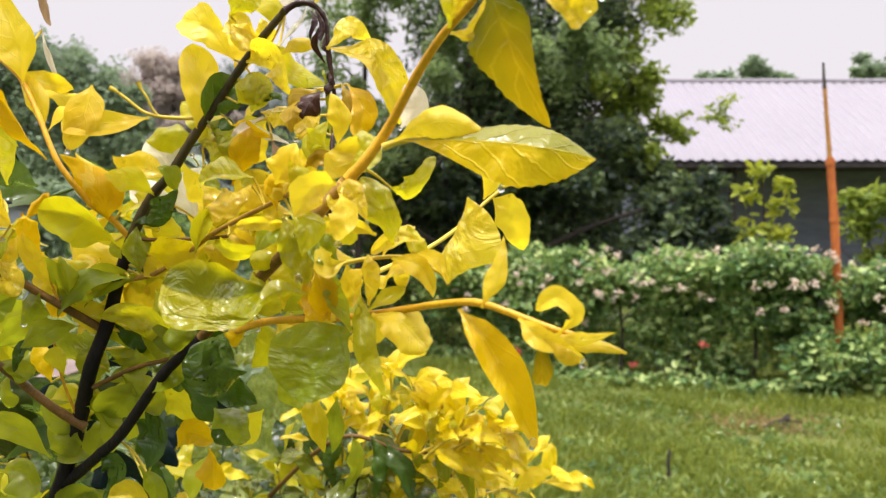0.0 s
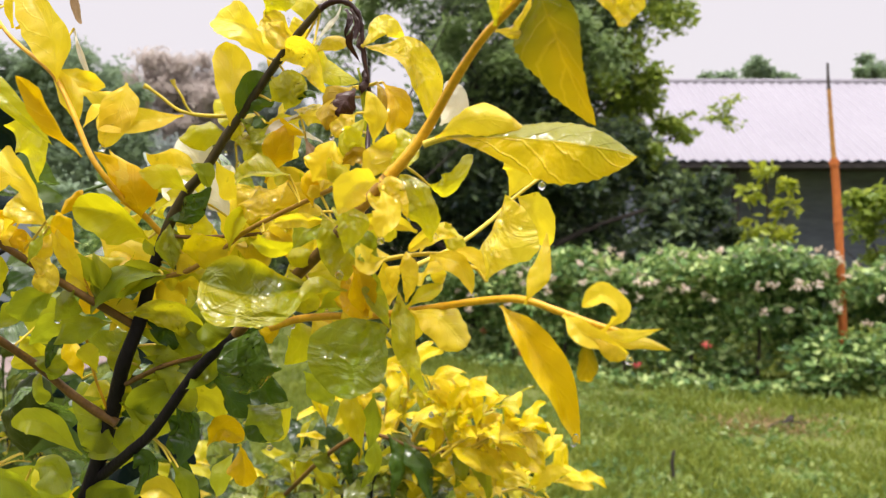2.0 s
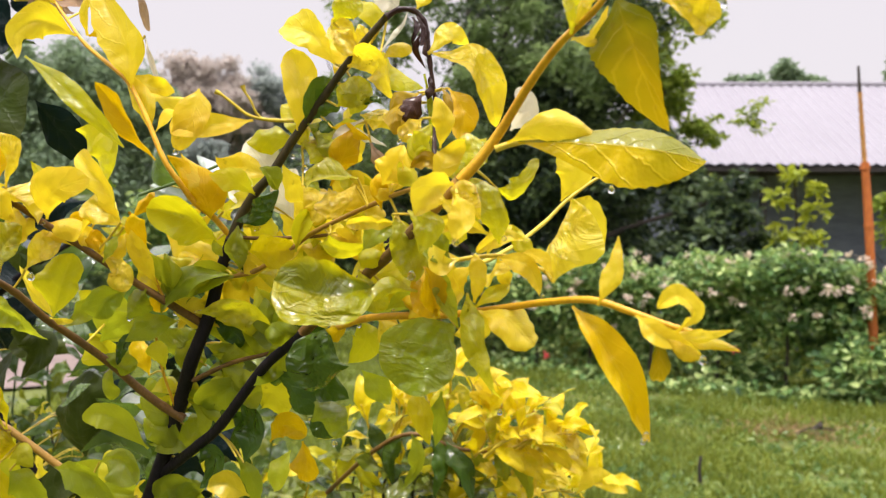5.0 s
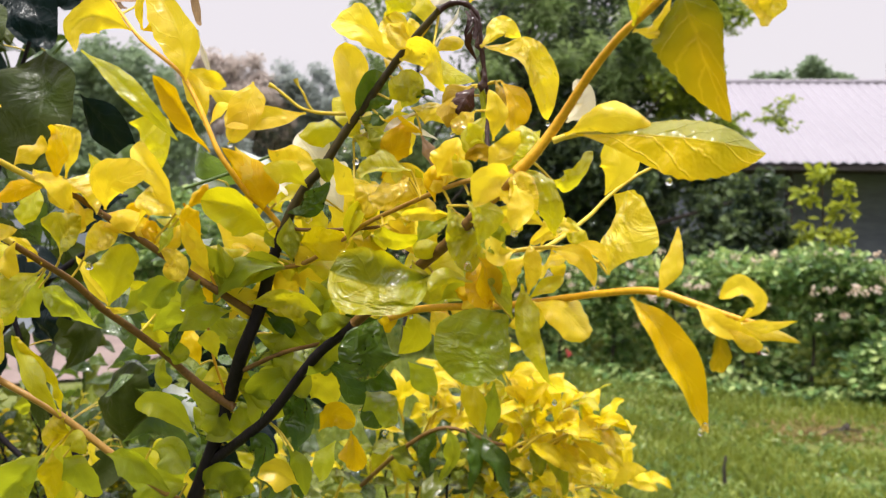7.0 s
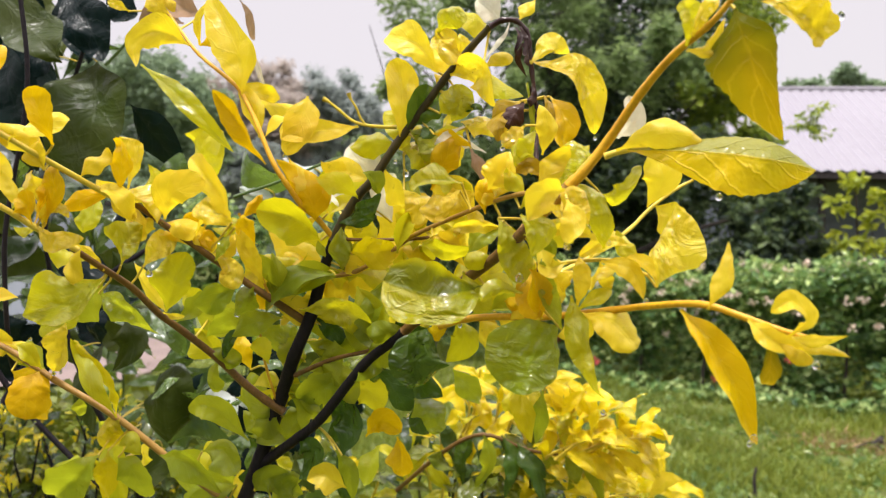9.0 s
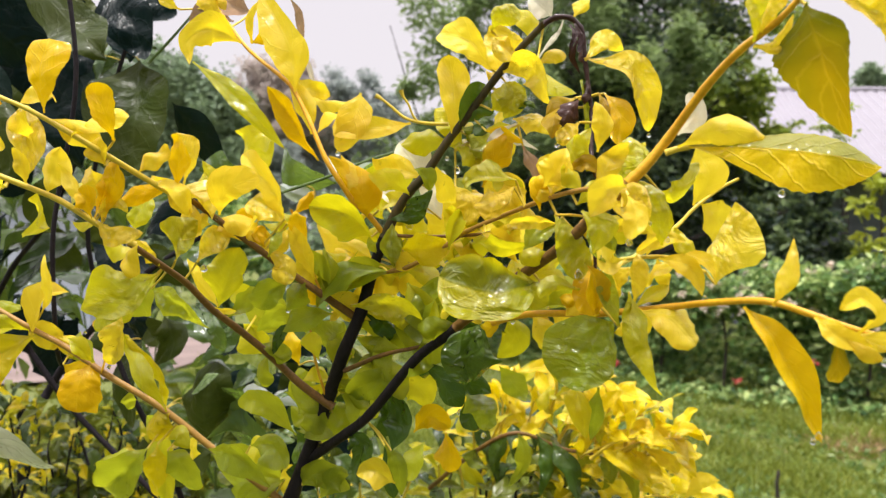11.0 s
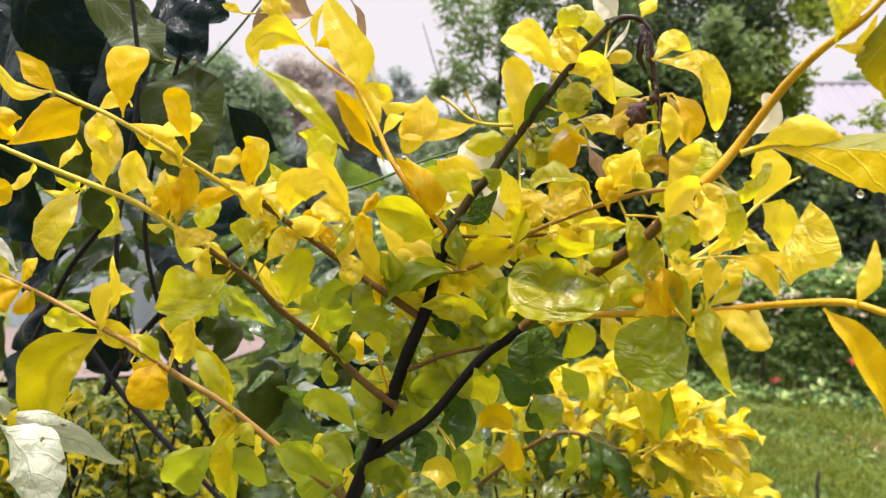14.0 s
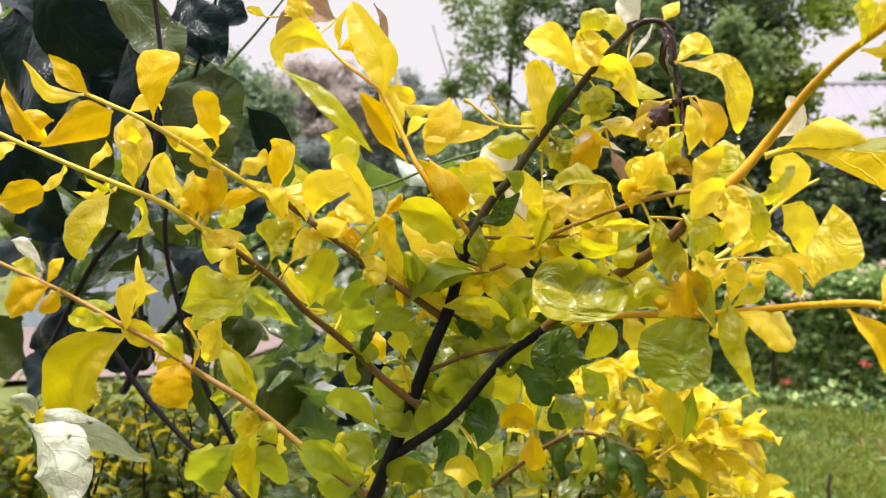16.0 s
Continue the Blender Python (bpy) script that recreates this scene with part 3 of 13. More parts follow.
def bead(parent, place, r, drop=1.25):
    """A hanging rain drop."""
    bm = bmesh.new()
    bmesh.ops.create_uvsphere(bm, u_segments=12, v_segments=8, radius=r)
    for v in bm.verts:
        if v.co.z > 0:
            v.co.z *= drop
            v.co.x *= 1 - 0.35 * v.co.z / (r * drop)
            v.co.y *= 1 - 0.35 * v.co.z / (r * drop)
    ob = smooth(part("water_drop", bm, WATER, parent, "clear hanging rain drop"))
    ob.location = place
    return ob


def cloud(name, places, sizes, material, parent, slim=0.5, droop=0.3, seed=1, up=0.5, label=""):
    """Many small leaves at places (n x 3), each a folded blade of its own; one joined mesh."""
    rng = np.random.default_rng(seed)
    n = len(places)
    d = rng.normal(size=(n, 3))
    d[:, 2] = d[:, 2] * 0.6 - droop
    d /= np.linalg.norm(d, axis=1)[:, None]
    h = rng.normal(size=(n, 3)) * 0.6 + (0, -0.35, up)
    s = np.cross(d, h)
    s /= np.linalg.norm(s, axis=1)[:, None] + 1e-9
    f = np.cross(s, d)
    length = np.asarray(sizes)[:, None] * rng.uniform(0.65, 1.2, (n, 1))
    w = length * slim * rng.uniform(0.8, 1.2, (n, 1)) * 0.5
    base, tip, mid = places, places + d * length, places + d * length * 0.5
    left, right = mid + s * w + f * w * 0.5, mid - s * w + f * w * 0.5
    q1l, q1r = places + d * length * 0.8 + s * w * 0.62 + f * w * 0.3, places + d * length * 0.8 - s * w * 0.62 + f * w * 0.3
    verts = np.stack([base, left, q1l, tip, q1r, right, mid], 1).reshape(-1, 3)
    tri = np.array([[0, 6, 1], [1, 6, 2], [2, 6, 3], [3, 6, 4], [4, 6, 5], [5, 6, 0]])
    faces = (tri[None] + 7 * np.arange(n)[:, None, None]).reshape(-1, 3)
    me = bpy.data.meshes.new(name)
    me.from_pydata(verts, [], faces.tolist())
    me.materials.append(material)
    ob = new(name, me)
    ob.parent = parent
    return tagged(ob, label)


def blob(centre, radii, n, seed, hollow=0.55):
    """Places in an uneven, partly hollow ball of foliage."""
    rng = np.random.default_rng(seed)
    d = rng.normal(size=(n, 3))
    d /= np.linalg.norm(d, axis=1)[:, None]
    r = (hollow + (1 - hollow) * rng.random((n, 1))) * (1 + 0.22 * np.sin(d[:, :1] * 5 + seed) * np.cos(d[:, 2:] * 4 + 2 * seed))
    return np.array(centre) + d * r * np.array(radii)


# ---- ground ----
def ground_sheet():
    bm = bmesh.new()
    xs = [-900, -300, -100, -40, -20] + list(np.arange(-12, 14.1, 1.0)) + [20, 40, 100, 300, 900]
    ys = [-900, -300, -60, -20, -8] + list(np.arange(-4, 26.1, 1.0)) + [40, 80, 200, 500, 1500]
    g = [[bm.verts.new((x, y, 0.05 * noise.noise(Vector((x * 0.4, y * 0.4, 0))) if abs(x) < 15 and -5 < y < 27 else 0)) for x in xs] for y in ys]
    for a, b in zip(g, g[1:]):
        for k in range(len(xs) - 1):
            bm.faces.new((a[k], a[k + 1], b[k + 1], b[k])).smooth = True
    return tagged(part("ground", bm, SOIL), "damp lawn soil under short green grass", "ground", kind="structure")


ground = ground_sheet()


def grass():
    rng = np.random.default_rng(5)
    n = 110000
    y = 3.6 + 9.5 * rng.random(n) ** 1.25
    x = -3.5 + (y * 0.80 + 3.2) * rng.random(n)
    clump = np.array([noise.noise(Vector((a * 1.7, b * 1.7, 0))) for a, b in zip(x, y)])
    keep = clump + rng.normal(size=n) * 0.35 > -0.35
    x, y, clump = x[keep], y[keep], clump[keep]
    n = len(x)
    z = np.zeros(n)
    h = (0.045 + 0.06 * rng.random(n)) * (1 + 0.9 * clump)
    w = 0.003 + 0.004 * rng.random(n)
    a = rng.random(n) * math.tau
    lean = rng.normal(size=(n, 2)) * 0.6 * h[:, None]
    p = np.stack([x, y, z - 0.03], 1)
    s = np.stack([np.cos(a) * w, np.sin(a) * w, z], 1)
    m = p + np.stack([lean[:, 0] * 0.4, lean[:, 1] * 0.4, h * 0.65 + 0.03], 1)
    t = p + np.stack([lean[:, 0], lean[:, 1], h + 0.03], 1)
    verts = np.stack([p - s, p + s, m + s * 0.8, m - s * 0.8, t], 1).reshape(-1, 3)
    faces = []
    for k in range(0, 5 * n, 5):
        faces += [(k, k + 1, k + 2, k + 3), (k + 3, k + 2, k + 4)]
    me = bpy.data.meshes.new("grass")
    me.from_pydata(verts, [], faces)
    me.materials.append(GRASS)
    return tagged(new("grass", me), "wet short green lawn grass, uneven and tufted", "grass", kind="stuff")


grass()


def rough_grass():
    """Thin tufts where the lawn runs on round the shrubs."""
    rng = np.random.default_rng(15)
    tufts = np.stack([rng.uniform(-9, 9, 5200), rng.uniform(-3.6, 24, 5200), np.full(5200, -0.01)], 1)
    pts = np.repeat(tufts, 9, 0) + rng.normal(size=(46800, 3)) * (0.05, 0.05, 0.0)
    return tagged(cloud("grass", pts, np.full(len(pts), 0.10), GRASS, None, 0.10, -0.9, 16), "thin wet grass tufts round the shrubs", "grass", kind="stuff")


rough_grass()


def lawn_weeds():
    """Small broad leaves in patches over the lawn."""
    rng = np.random.default_rng(25)
    y = 3.6 + 4.6 * rng.random(2600)
    x = 0.2 + (y * 0.72) * rng.random(2600)
    patch = np.array([noise.noise(Vector((a * 1.3, b * 1.3, 4))) for a, b in zip(x, y)])
    keep = patch + 0.25 * rng.normal(size=2600) > 0.0
    spots = np.stack([x, y, np.full(2600, 0.03)], 1)[keep]
    pts = np.repeat(spots, 7, 0) + rng.normal(size=(7 * len(spots), 3)) * (0.05, 0.05, 0.012)
    return tagged(cloud("lawn_weeds", pts, np.full(len(pts), 0.05), WEED, None, 0.6, -0.25, 26), "small broad-leaved weeds among the lawn grass", "weeds", kind="stuff")


def dry_patch():
    rng = np.random.default_rng(27)
    pts = np.array((2.38, 5.95, 0.03)) + rng.normal(size=(900, 3)) * (0.22, 0.16, 0.012)
    return tagged(cloud("dry_grass", pts, np.full(900, 0.09), STRAW, None, 0.09, -0.2, 28), "small brown dry patch in the lawn", "grass", kind="stuff")


lawn_weeds()
dry_patch()


def dirt_path():
    bm = bmesh.new()
    pts = [(-16, 8.0), (-9, 8.6), (-6.2, 9.2), (-3.6, 11.0)]
    low = [bm.verts.new((x, y - 3.3, 0.055)) for x, y in pts]
    high = [bm.verts.new((x, y + 2.2, 0.055)) for x, y in pts]
    for k in range(3):
        bm.faces.new((low[k], low[k + 1], high[k + 1], high[k]))
    return tagged(part("path", bm, PATH_DIRT), "pinkish bare gravel path beside the lawn", "path", kind="structure")


dirt_path()


# wall added out of view; it cuts skylight and reflections on the leaf fronts
def skylight_blocker():
    w = part("wall_south", box(bmesh.new(), (-6, -2.7, -0.05), (6, -2.4, 3.0)), GREYBLUE)
    return tagged(w, "plain grey-blue wall added unseen behind the camera to block skylight", "wall", kind="structure")


skylight_blocker()


# ---- house with a metal roof ----
def house():
    h = tagged(new("house"), "low blue-grey house with a pale sheet metal roof", "house")
    h.location = (0, 14, 0)
    x0, x1, eave, ridge, depth = 4.35, 14.5, 2.78, 4.78, 3.4
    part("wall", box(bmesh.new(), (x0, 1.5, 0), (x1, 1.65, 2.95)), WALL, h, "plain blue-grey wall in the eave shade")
    part("soffit", box(bmesh.new(), (x0 - 0.2, 0.06, eave - 0.05), (x1 + 0.2, 1.5, eave - 0.02)), TIMBER, h, "dark timber under the eave")
    for x in (5.2, 8.3, 11.4):
        part("post", box(bmesh.new(), (x, 0.35, 0), (x + 0.1, 0.45, eave - 0.05)), TIMBER, h)
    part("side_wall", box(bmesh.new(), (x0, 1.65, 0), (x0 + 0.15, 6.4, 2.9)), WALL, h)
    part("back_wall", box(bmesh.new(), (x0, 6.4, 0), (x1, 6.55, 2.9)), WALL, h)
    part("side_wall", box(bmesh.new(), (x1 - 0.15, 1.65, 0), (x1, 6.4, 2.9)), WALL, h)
    part("fascia", box(bmesh.new(), (x0 - 0.3, 0.02, eave - 0.12), (x1 + 0.3, 0.05, eave - 0.03)), TIMBER, h, "dark timber fascia in the eave shade")
    for name, ya, yb in (("roof_front", 0.0, depth), ("roof_back", 2 * depth, depth)):
        bm = bmesh.new()
        n = 220
        for sheet in (0.0, -0.012):
            rows = []
            for t in (0.0, 0.5, 1.0):
                rows.append([bm.verts.new((x0 - 0.4 + (x1 - x0 + 0.8) * i / n, ya + (yb - ya) * t,
                                           eave + (ridge - eave) * t + sheet + 0.018 * math.sin(i * math.pi / 2))) for i in range(n + 1)])
            for a, b in zip(rows, rows[1:]):
                for i in range(n):
                    bm.faces.new((a[i], a[i + 1], b[i + 1], b[i]))
        part(name, bm, ROOF, h, "pale corrugated sheet metal")
    part("ridge_cap", tube(bmesh.new(), [(x0 - 0.45, depth, ridge), (9, depth, ridge + 0.01), (x1 + 0.45, depth, ridge)], 0.06, 0.06), ROOF, h)
    return h


house()


# ---- rusty pole ----
def pole():
    p = tagged(new("pole"), "rusty orange thin pole leaning beside the hedge", "pole")
    p.location = (3.665, 7.4, 0)
    part("shaft", tube(bmesh.new(), [(0, 0, -0.02), (-0.02, 0, 0.69), (-0.055, 0, 1.5), (-0.095, 0, 2.1)], 0.040, 0.034, 10, 4, 0.05), RUST, p, "rusted orange lower pole")
    part("upper_shaft", tube(bmesh.new(), [(-0.094, 0, 2.06), (-0.12, 0, 2.4), (-0.142, 0, 2.72)], 0.021, 0.017, 8, 4, 0.10), RUST_GREY, p, "thin yellowish-brown upper pole")
    part("tip", tube(bmesh.new(), [(-0.142, 0, 2.71), (-0.148, 0, 2.8), (-0.155, 0, 2.95)], 0.017, 0.010, 8, 3, 0.06), TREE_BARK, p, "dark worn tip")
    for z, x in ((1.05, -0.036), (1.55, -0.058), (2.06, -0.093)):
        part("joint", tube(bmesh.new(), [(x, 0, z - 0.02), (x, 0, z), (x, 0, z + 0.02)], 0.042, 0.041, 10, 2), RUST, p)
    return p


pole()


# ---- flowering hedge ----
def hedge():
    h = tagged(new("hedge"), "dense green hedge with small cream-pink flowers", "hedge")
    line = flow([(-0.9, 12.3, 0), (0.2, 10.4, 0), (1.35, 8.7, 0), (2.7, 7.75, 0), (4.2, 7.6, 0), (6.5, 7.7, 0)], 5)
    rng = np.random.default_rng(3)
    spots, bl, red = [], [], []
    for k, c in enumerate(line):
        for j in range(5):
            top = 1.12 + 0.08 * rng.normal()
            cz = (0.20, 0.42, 0.66, 0.86, 0.95)[j]
            ctr = (c[0] + rng.normal() * 0.12, c[1] + rng.normal() * 0.10 + (-0.14 if j > 2 else 0.24 if j < 2 else 0.02), cz * top)
            spots.append(blob(ctr, np.array((0.42, 0.36, 0.22)) * rng.uniform(0.5, 1.1), 540 if j > 1 else 190, 100 + 7 * k + j, 0.45))
        spots.append(blob((c[0], c[1] - 0.42, 0.07), (0.34, 0.16, 0.09), 90, 400 + k, 0.4))  # low growth along the foot
        for j in range(6 + int(6 * rng.random())):
            zz = 0.5 + 0.80 * rng.random() ** 0.45
            bl.append((c[0] + rng.uniform(-0.3, 0.3), c[1] - 0.44 - 0.16 * rng.random() + 0.25 * (zz > 1.05), zz))
        if k % 3 == 0 and rng.random() < 0.8:
            red.append((c[0] + rng.uniform(-0.3, 0.3), c[1] - 0.42, 0.2 + 0.3 * rng.random()))
    for k, x in enumerate((3.3, 3.6, 3.9, 4.3, 4.7)):
        spots.append(blob((x, 7.16 + 0.04 * math.sin(9 * x), 0.32), (0.30, 0.20, 0.32), 420, 60 + k, 0.45))
    cloud("foliage", np.concatenate(spots), np.full(sum(map(len, spots)), 0.085), HEDGE_LEAF, h, 0.55, 0.15, 8, 0.6, "dense small green leaves")
    for k, c in enumerate(line[::2]):
        part("hedge_stem", tube(bmesh.new(), [(c[0], c[1], -0.02), (c[0] + 0.04, c[1] + 0.03, 0.5), (c[0] - 0.05, c[1], 1.0)], 0.02, 0.006, 6, 3), TREE_BARK, h)
    for group, mat, label in ((bl, PETAL, "small cream-pink flower head"), (red, RED_PETAL, "red flower head")):
        for k, c in enumerate(group):
            pts = blob((0, 0, 0), (0.036, 0.03, 0.03), 14, 900 + k, 0.5)
            ob = cloud("flower", pts, np.full(14, 0.034), mat, h, 0.9, 0.0, k, 0.3)
            ob.location = c
            ob["label"] = label
    return h


hedge()


# ---- trees ----
def tree(name, foot, trunk, limbs, crowns, size, material, label, bark=TREE_BARK, slim=0.45, seed=1, radius=0.14, droop=0.3):
    """A tapered trunk with limbs and a ragged crown of many leaves. crowns: (centre, radii, count)."""
    t = tagged(new(name), label, "tree")
    t.location = foot
    smooth(part("trunk", tube(bmesh.new(), trunk, radius, radius * 0.45, 10, 5, 0.08), bark, t))
    for k, line in enumerate(limbs):
        smooth(part("limb", tube(bmesh.new(), line, radius * 0.4, radius * 0.08, 7, 4, 0.06), bark, t))
    sub = []
    rng = np.random.default_rng(seed)
    for k, (c, r, n) in enumerate(crowns):
        # ragged clumps inside each crown
        m = max(6, n // 240)
        cc = blob(c, r, m, seed * 50 + k, 0.25)
        for j, q in enumerate(cc):
            s = rng.uniform(0.22, 0.42)
            sub.append(blob(q, np.array(r) * s, n // m, seed * 900 + k * 40 + j, 0.2))
    pts = np.concatenate(sub)
    cloud("crown", pts, np.full(len(pts), size), material, t, slim, droop, seed, 0.6)
    return t


# ---- the golden shrub: stems, each with its leaves ----
shrub = tagged(new("golden_shrub"), "golden-leaved shrub with wet yellow and olive leaves", "shrub")
lower_trunk = stem("trunk", [(-0.304, 0.550, -0.03), (-0.274, 0.520, 0.3), (-0.244, 0.480, 0.7), (-0.2041, 0.4300, 1.1396)], 0.016, 0.0044, BARK_DARK, shrub, "dark wet woody stem")

trunk = stem("trunk", [(-0.2041, 0.4300, 1.1396), (-0.1879, 0.4200, 1.1771), (-0.1752, 0.4150, 1.2100), (-0.1655, 0.4050, 1.2341), (-0.1574, 0.3950, 1.2544), (-0.1488, 0.3920, 1.2745), (-0.1438, 0.3920, 1.2942), (-0.1382, 0.3900, 1.3099)],
    0.0041, 0.0025, BARK_DARK, shrub, "dark wet woody stem")
blade(trunk, [(-0.1412, 0.3890, 1.3024), (-0.1436, 0.3866, 1.3060), (-0.1454, 0.3860, 1.3102)], 0.0051, OLIVE, tip=0.97, fold=0.15, roll=3)
blade(trunk, [(-0.1328, 0.3895, 1.2945), (-0.1474, 0.3912, 1.2921), (-0.1668, 0.4001, 1.2761)], 0.0159, OLIVE, peak=0.5, tip=0.5, fold=0.34, roll=20)
stalk(trunk, (-0.1424, 0.3915, 1.2981), (-0.1328, 0.3895, 1.2945))
bead(trunk, (-0.1668, 0.4001, 1.2756), 0.0012)
blade(trunk, [(-0.1172, 0.3900, 1.2661), (-0.1370, 0.3905, 1.2721), (-0.1593, 0.3991, 1.2758)], 0.0142, LIME_WET, peak=0.5, tip=0.54, fold=-0.3, roll=-15, pucker=0.07)
blade(trunk, [(-0.1562, 0.4130, 1.2495), (-0.1662, 0.4073, 1.2578), (-0.1836, 0.4079, 1.2649)], 0.0181, OLIVE_WET, tip=0.65, fold=0.12, roll=-16, pucker=0.07)
stalk(trunk, (-0.1574, 0.3950, 1.2544), (-0.1562, 0.4130, 1.2495))
blade(trunk, [(-0.1319, 0.3942, 1.2450), (-0.1428, 0.3947, 1.2404), (-0.1549, 0.3998, 1.2343)], 0.0190, OLIVE, peak=0.5, tip=0.54, fold=0.16, roll=-7)
bead(trunk, (-0.1549, 0.3998, 1.2338), 0.0011)
blade(trunk, [(-0.1679, 0.4136, 1.2033), (-0.1633, 0.4152, 1.2150), (-0.1589, 0.4221, 1.2264)], 0.0151, OLIVE, peak=0.6, tip=0.4, fold=0.41, roll=18)
stalk(trunk, (-0.1768, 0.4156, 1.2059), (-0.1679, 0.4136, 1.2033))
blade(trunk, [(-0.1652, 0.4080, 1.2226), (-0.1773, 0.4082, 1.2284), (-0.1876, 0.4145, 1.2435)], 0.0137, OLIVE, peak=0.5, tip=0.63, fold=0.34, roll=7)
stalk(trunk, (-0.1704, 0.4100, 1.2220), (-0.1652, 0.4080, 1.2226))
blade(trunk, [(-0.1428, 0.4000, 1.2756), (-0.1374, 0.3960, 1.2839), (-0.1286, 0.3956, 1.2875)], 0.0135, YELLOW, tip=0.91, fold=0.19, roll=7)
stalk(trunk, (-0.1482, 0.3920, 1.2770), (-0.1428, 0.4000, 1.2756))
blade(trunk, [(-0.1540, 0.4519, 1.2511), (-0.1460, 0.4479, 1.2571), (-0.1366, 0.4476, 1.2596)], 0.0140, LIME, tip=0.63, fold=-0.37, roll=0)
stalk(trunk, (-0.1542, 0.3939, 1.2619), (-0.1540, 0.4519, 1.2511))
blade(trunk, [(-0.1342, 0.3892, 1.2980), (-0.1322, 0.3889, 1.3074), (-0.1360, 0.3923, 1.3161)], 0.0092, OLIVE, tip=1.02, fold=0.39, roll=13)
stalk(trunk, (-0.1417, 0.3912, 1.3001), (-0.1342, 0.3892, 1.2980))
blade(trunk, [(-0.1345, 0.3778, 1.2947), (-0.1559, 0.3789, 1.2915), (-0.1753, 0.3888, 1.2744)], 0.0163, OLIVE, peak=0.5, tip=0.59, fold=-0.3, roll=10)
stalk(trunk, (-0.1431, 0.3918, 1.2962), (-0.1345, 0.3778, 1.2947))
blade(trunk, [(-0.1512, 0.3800, 1.2778), (-0.1345, 0.3811, 1.2769), (-0.1178, 0.3896, 1.2643)], 0.0141, LIME_WET, tip=0.62, fold=0.34, roll=5, pucker=0.07)
stalk(trunk, (-0.1482, 0.3920, 1.2770), (-0.1512, 0.3800, 1.2778))
blade(trunk, [(-0.1341, 0.4100, 1.2864), (-0.1380, 0.4075, 1.2822), (-0.1422, 0.4078, 1.2750)], 0.0122, YELLOW, tip=0.84, fold=0.29, roll=-7)
stalk(trunk, (-0.1451, 0.3920, 1.2893), (-0.1341, 0.4100, 1.2864))
bead(trunk, (-0.1422, 0.4078, 1.2745), 0.0010)
leaf(trunk, (-0.1260, 0.4262, 1.2629), (-0.1642, 0.4176, 1.2721), 0.0129, LIME, roll=-28, bend=0.01, fold=0.27, twist=6, shape=0.13, curl=0.16, pucker=0.13)
leaf(trunk, (-0.1794, 0.4498, 1.1930), (-0.1682, 0.4461, 1.2199), 0.0140, OLIVE, roll=19, bend=0.01, fold=0.24, twist=3, shape=0.16, hook=0.43, pucker=0.11)
leaf(trunk, (-0.1984, 0.4305, 1.1527), (-0.1872, 0.4320, 1.1627), 0.0084, GREEN, roll=-14, bend=0.23, fold=0.13, twist=-40, curl=0.43, pucker=0.13, hook=0.71, name="young_leaf")
leaf(trunk, (-0.1903, 0.4255, 1.1715), (-0.1883, 0.4449, 1.1493), 0.0145, OLIVE, roll=-33, bend=0.12, fold=-0.04, twist=12, curl=0.42, pucker=0.11, hook=-0.09, name="young_leaf")
leaf(trunk, (-0.1852, 0.4229, 1.1840), (-0.1834, 0.4377, 1.2075), 0.0123, GREEN, roll=-16, bend=0.12, fold=0.31, twist=23, curl=0.47, pucker=0.12, hook=1.04, name="young_leaf")
leaf(trunk, (-0.1774, 0.4198, 1.2044), (-0.1924, 0.4392, 1.2249), 0.0132, OLIVE, roll=25, bend=0.02, fold=0.10, twist=-14, curl=0.38, pucker=0.16, hook=-0.53, name="young_leaf")
leaf(trunk, (-0.1720, 0.4157, 1.2180), (-0.1901, 0.4292, 1.2244), 0.0109, OLIVE, roll=0, bend=0.17, fold=0.05, twist=38, curl=0.47, pucker=0.10, hook=0.86, name="young_leaf")
leaf(trunk, (-0.1679, 0.4114, 1.2282), (-0.1449, 0.4244, 1.2265), 0.0135, GREEN, roll=-15, bend=0.23, fold=-0.33, twist=-11, curl=0.14, pucker=0.17, hook=-0.55, name="young_leaf")
leaf(trunk, (-0.1628, 0.4057, 1.2408), (-0.1622, 0.4148, 1.2625), 0.0133, OLIVE, roll=24, bend=0.23, fold=0.06, twist=-23, curl=0.43, pucker=0.20, hook=0.65, name="young_leaf")
leaf(trunk, (-0.1606, 0.4030, 1.2463), (-0.1610, 0.4063, 1.2326), 0.0088, LIME, roll=-31, bend=0.23, fold=-0.03, twist=-38, curl=0.26, pucker=0.13, hook=0.40, name="young_leaf")
leaf(trunk, (-0.1486, 0.3960, 1.2754), (-0.1330, 0.4028, 1.2585), 0.0111, GREEN, roll=-20, bend=0.21, fold=-0.36, twist=-27, curl=0.27, pucker=0.19, hook=0.47, name="young_leaf")
leaf(trunk, (-0.1453, 0.3960, 1.2882), (-0.1608, 0.4032, 1.2884), 0.0071, GREEN, roll=24, bend=0.22, fold=0.13, twist=-32, curl=0.19, pucker=0.15, hook=-1.15, name="young_leaf")
leaf(trunk, (-0.1433, 0.3958, 1.2955), (-0.1280, 0.3990, 1.2893), 0.0089, LIME, roll=19, bend=0.16, fold=0.28, twist=-33, curl=0.17, pucker=0.17, hook=-0.53, name="young_leaf")
leaf(trunk, (-0.1396, 0.3945, 1.3059), (-0.1304, 0.4025, 1.2952), 0.0073, GREEN, roll=7, bend=0.24, fold=0.24, twist=-5, curl=0.45, pucker=0.15, hook=0.63, name="young_leaf")

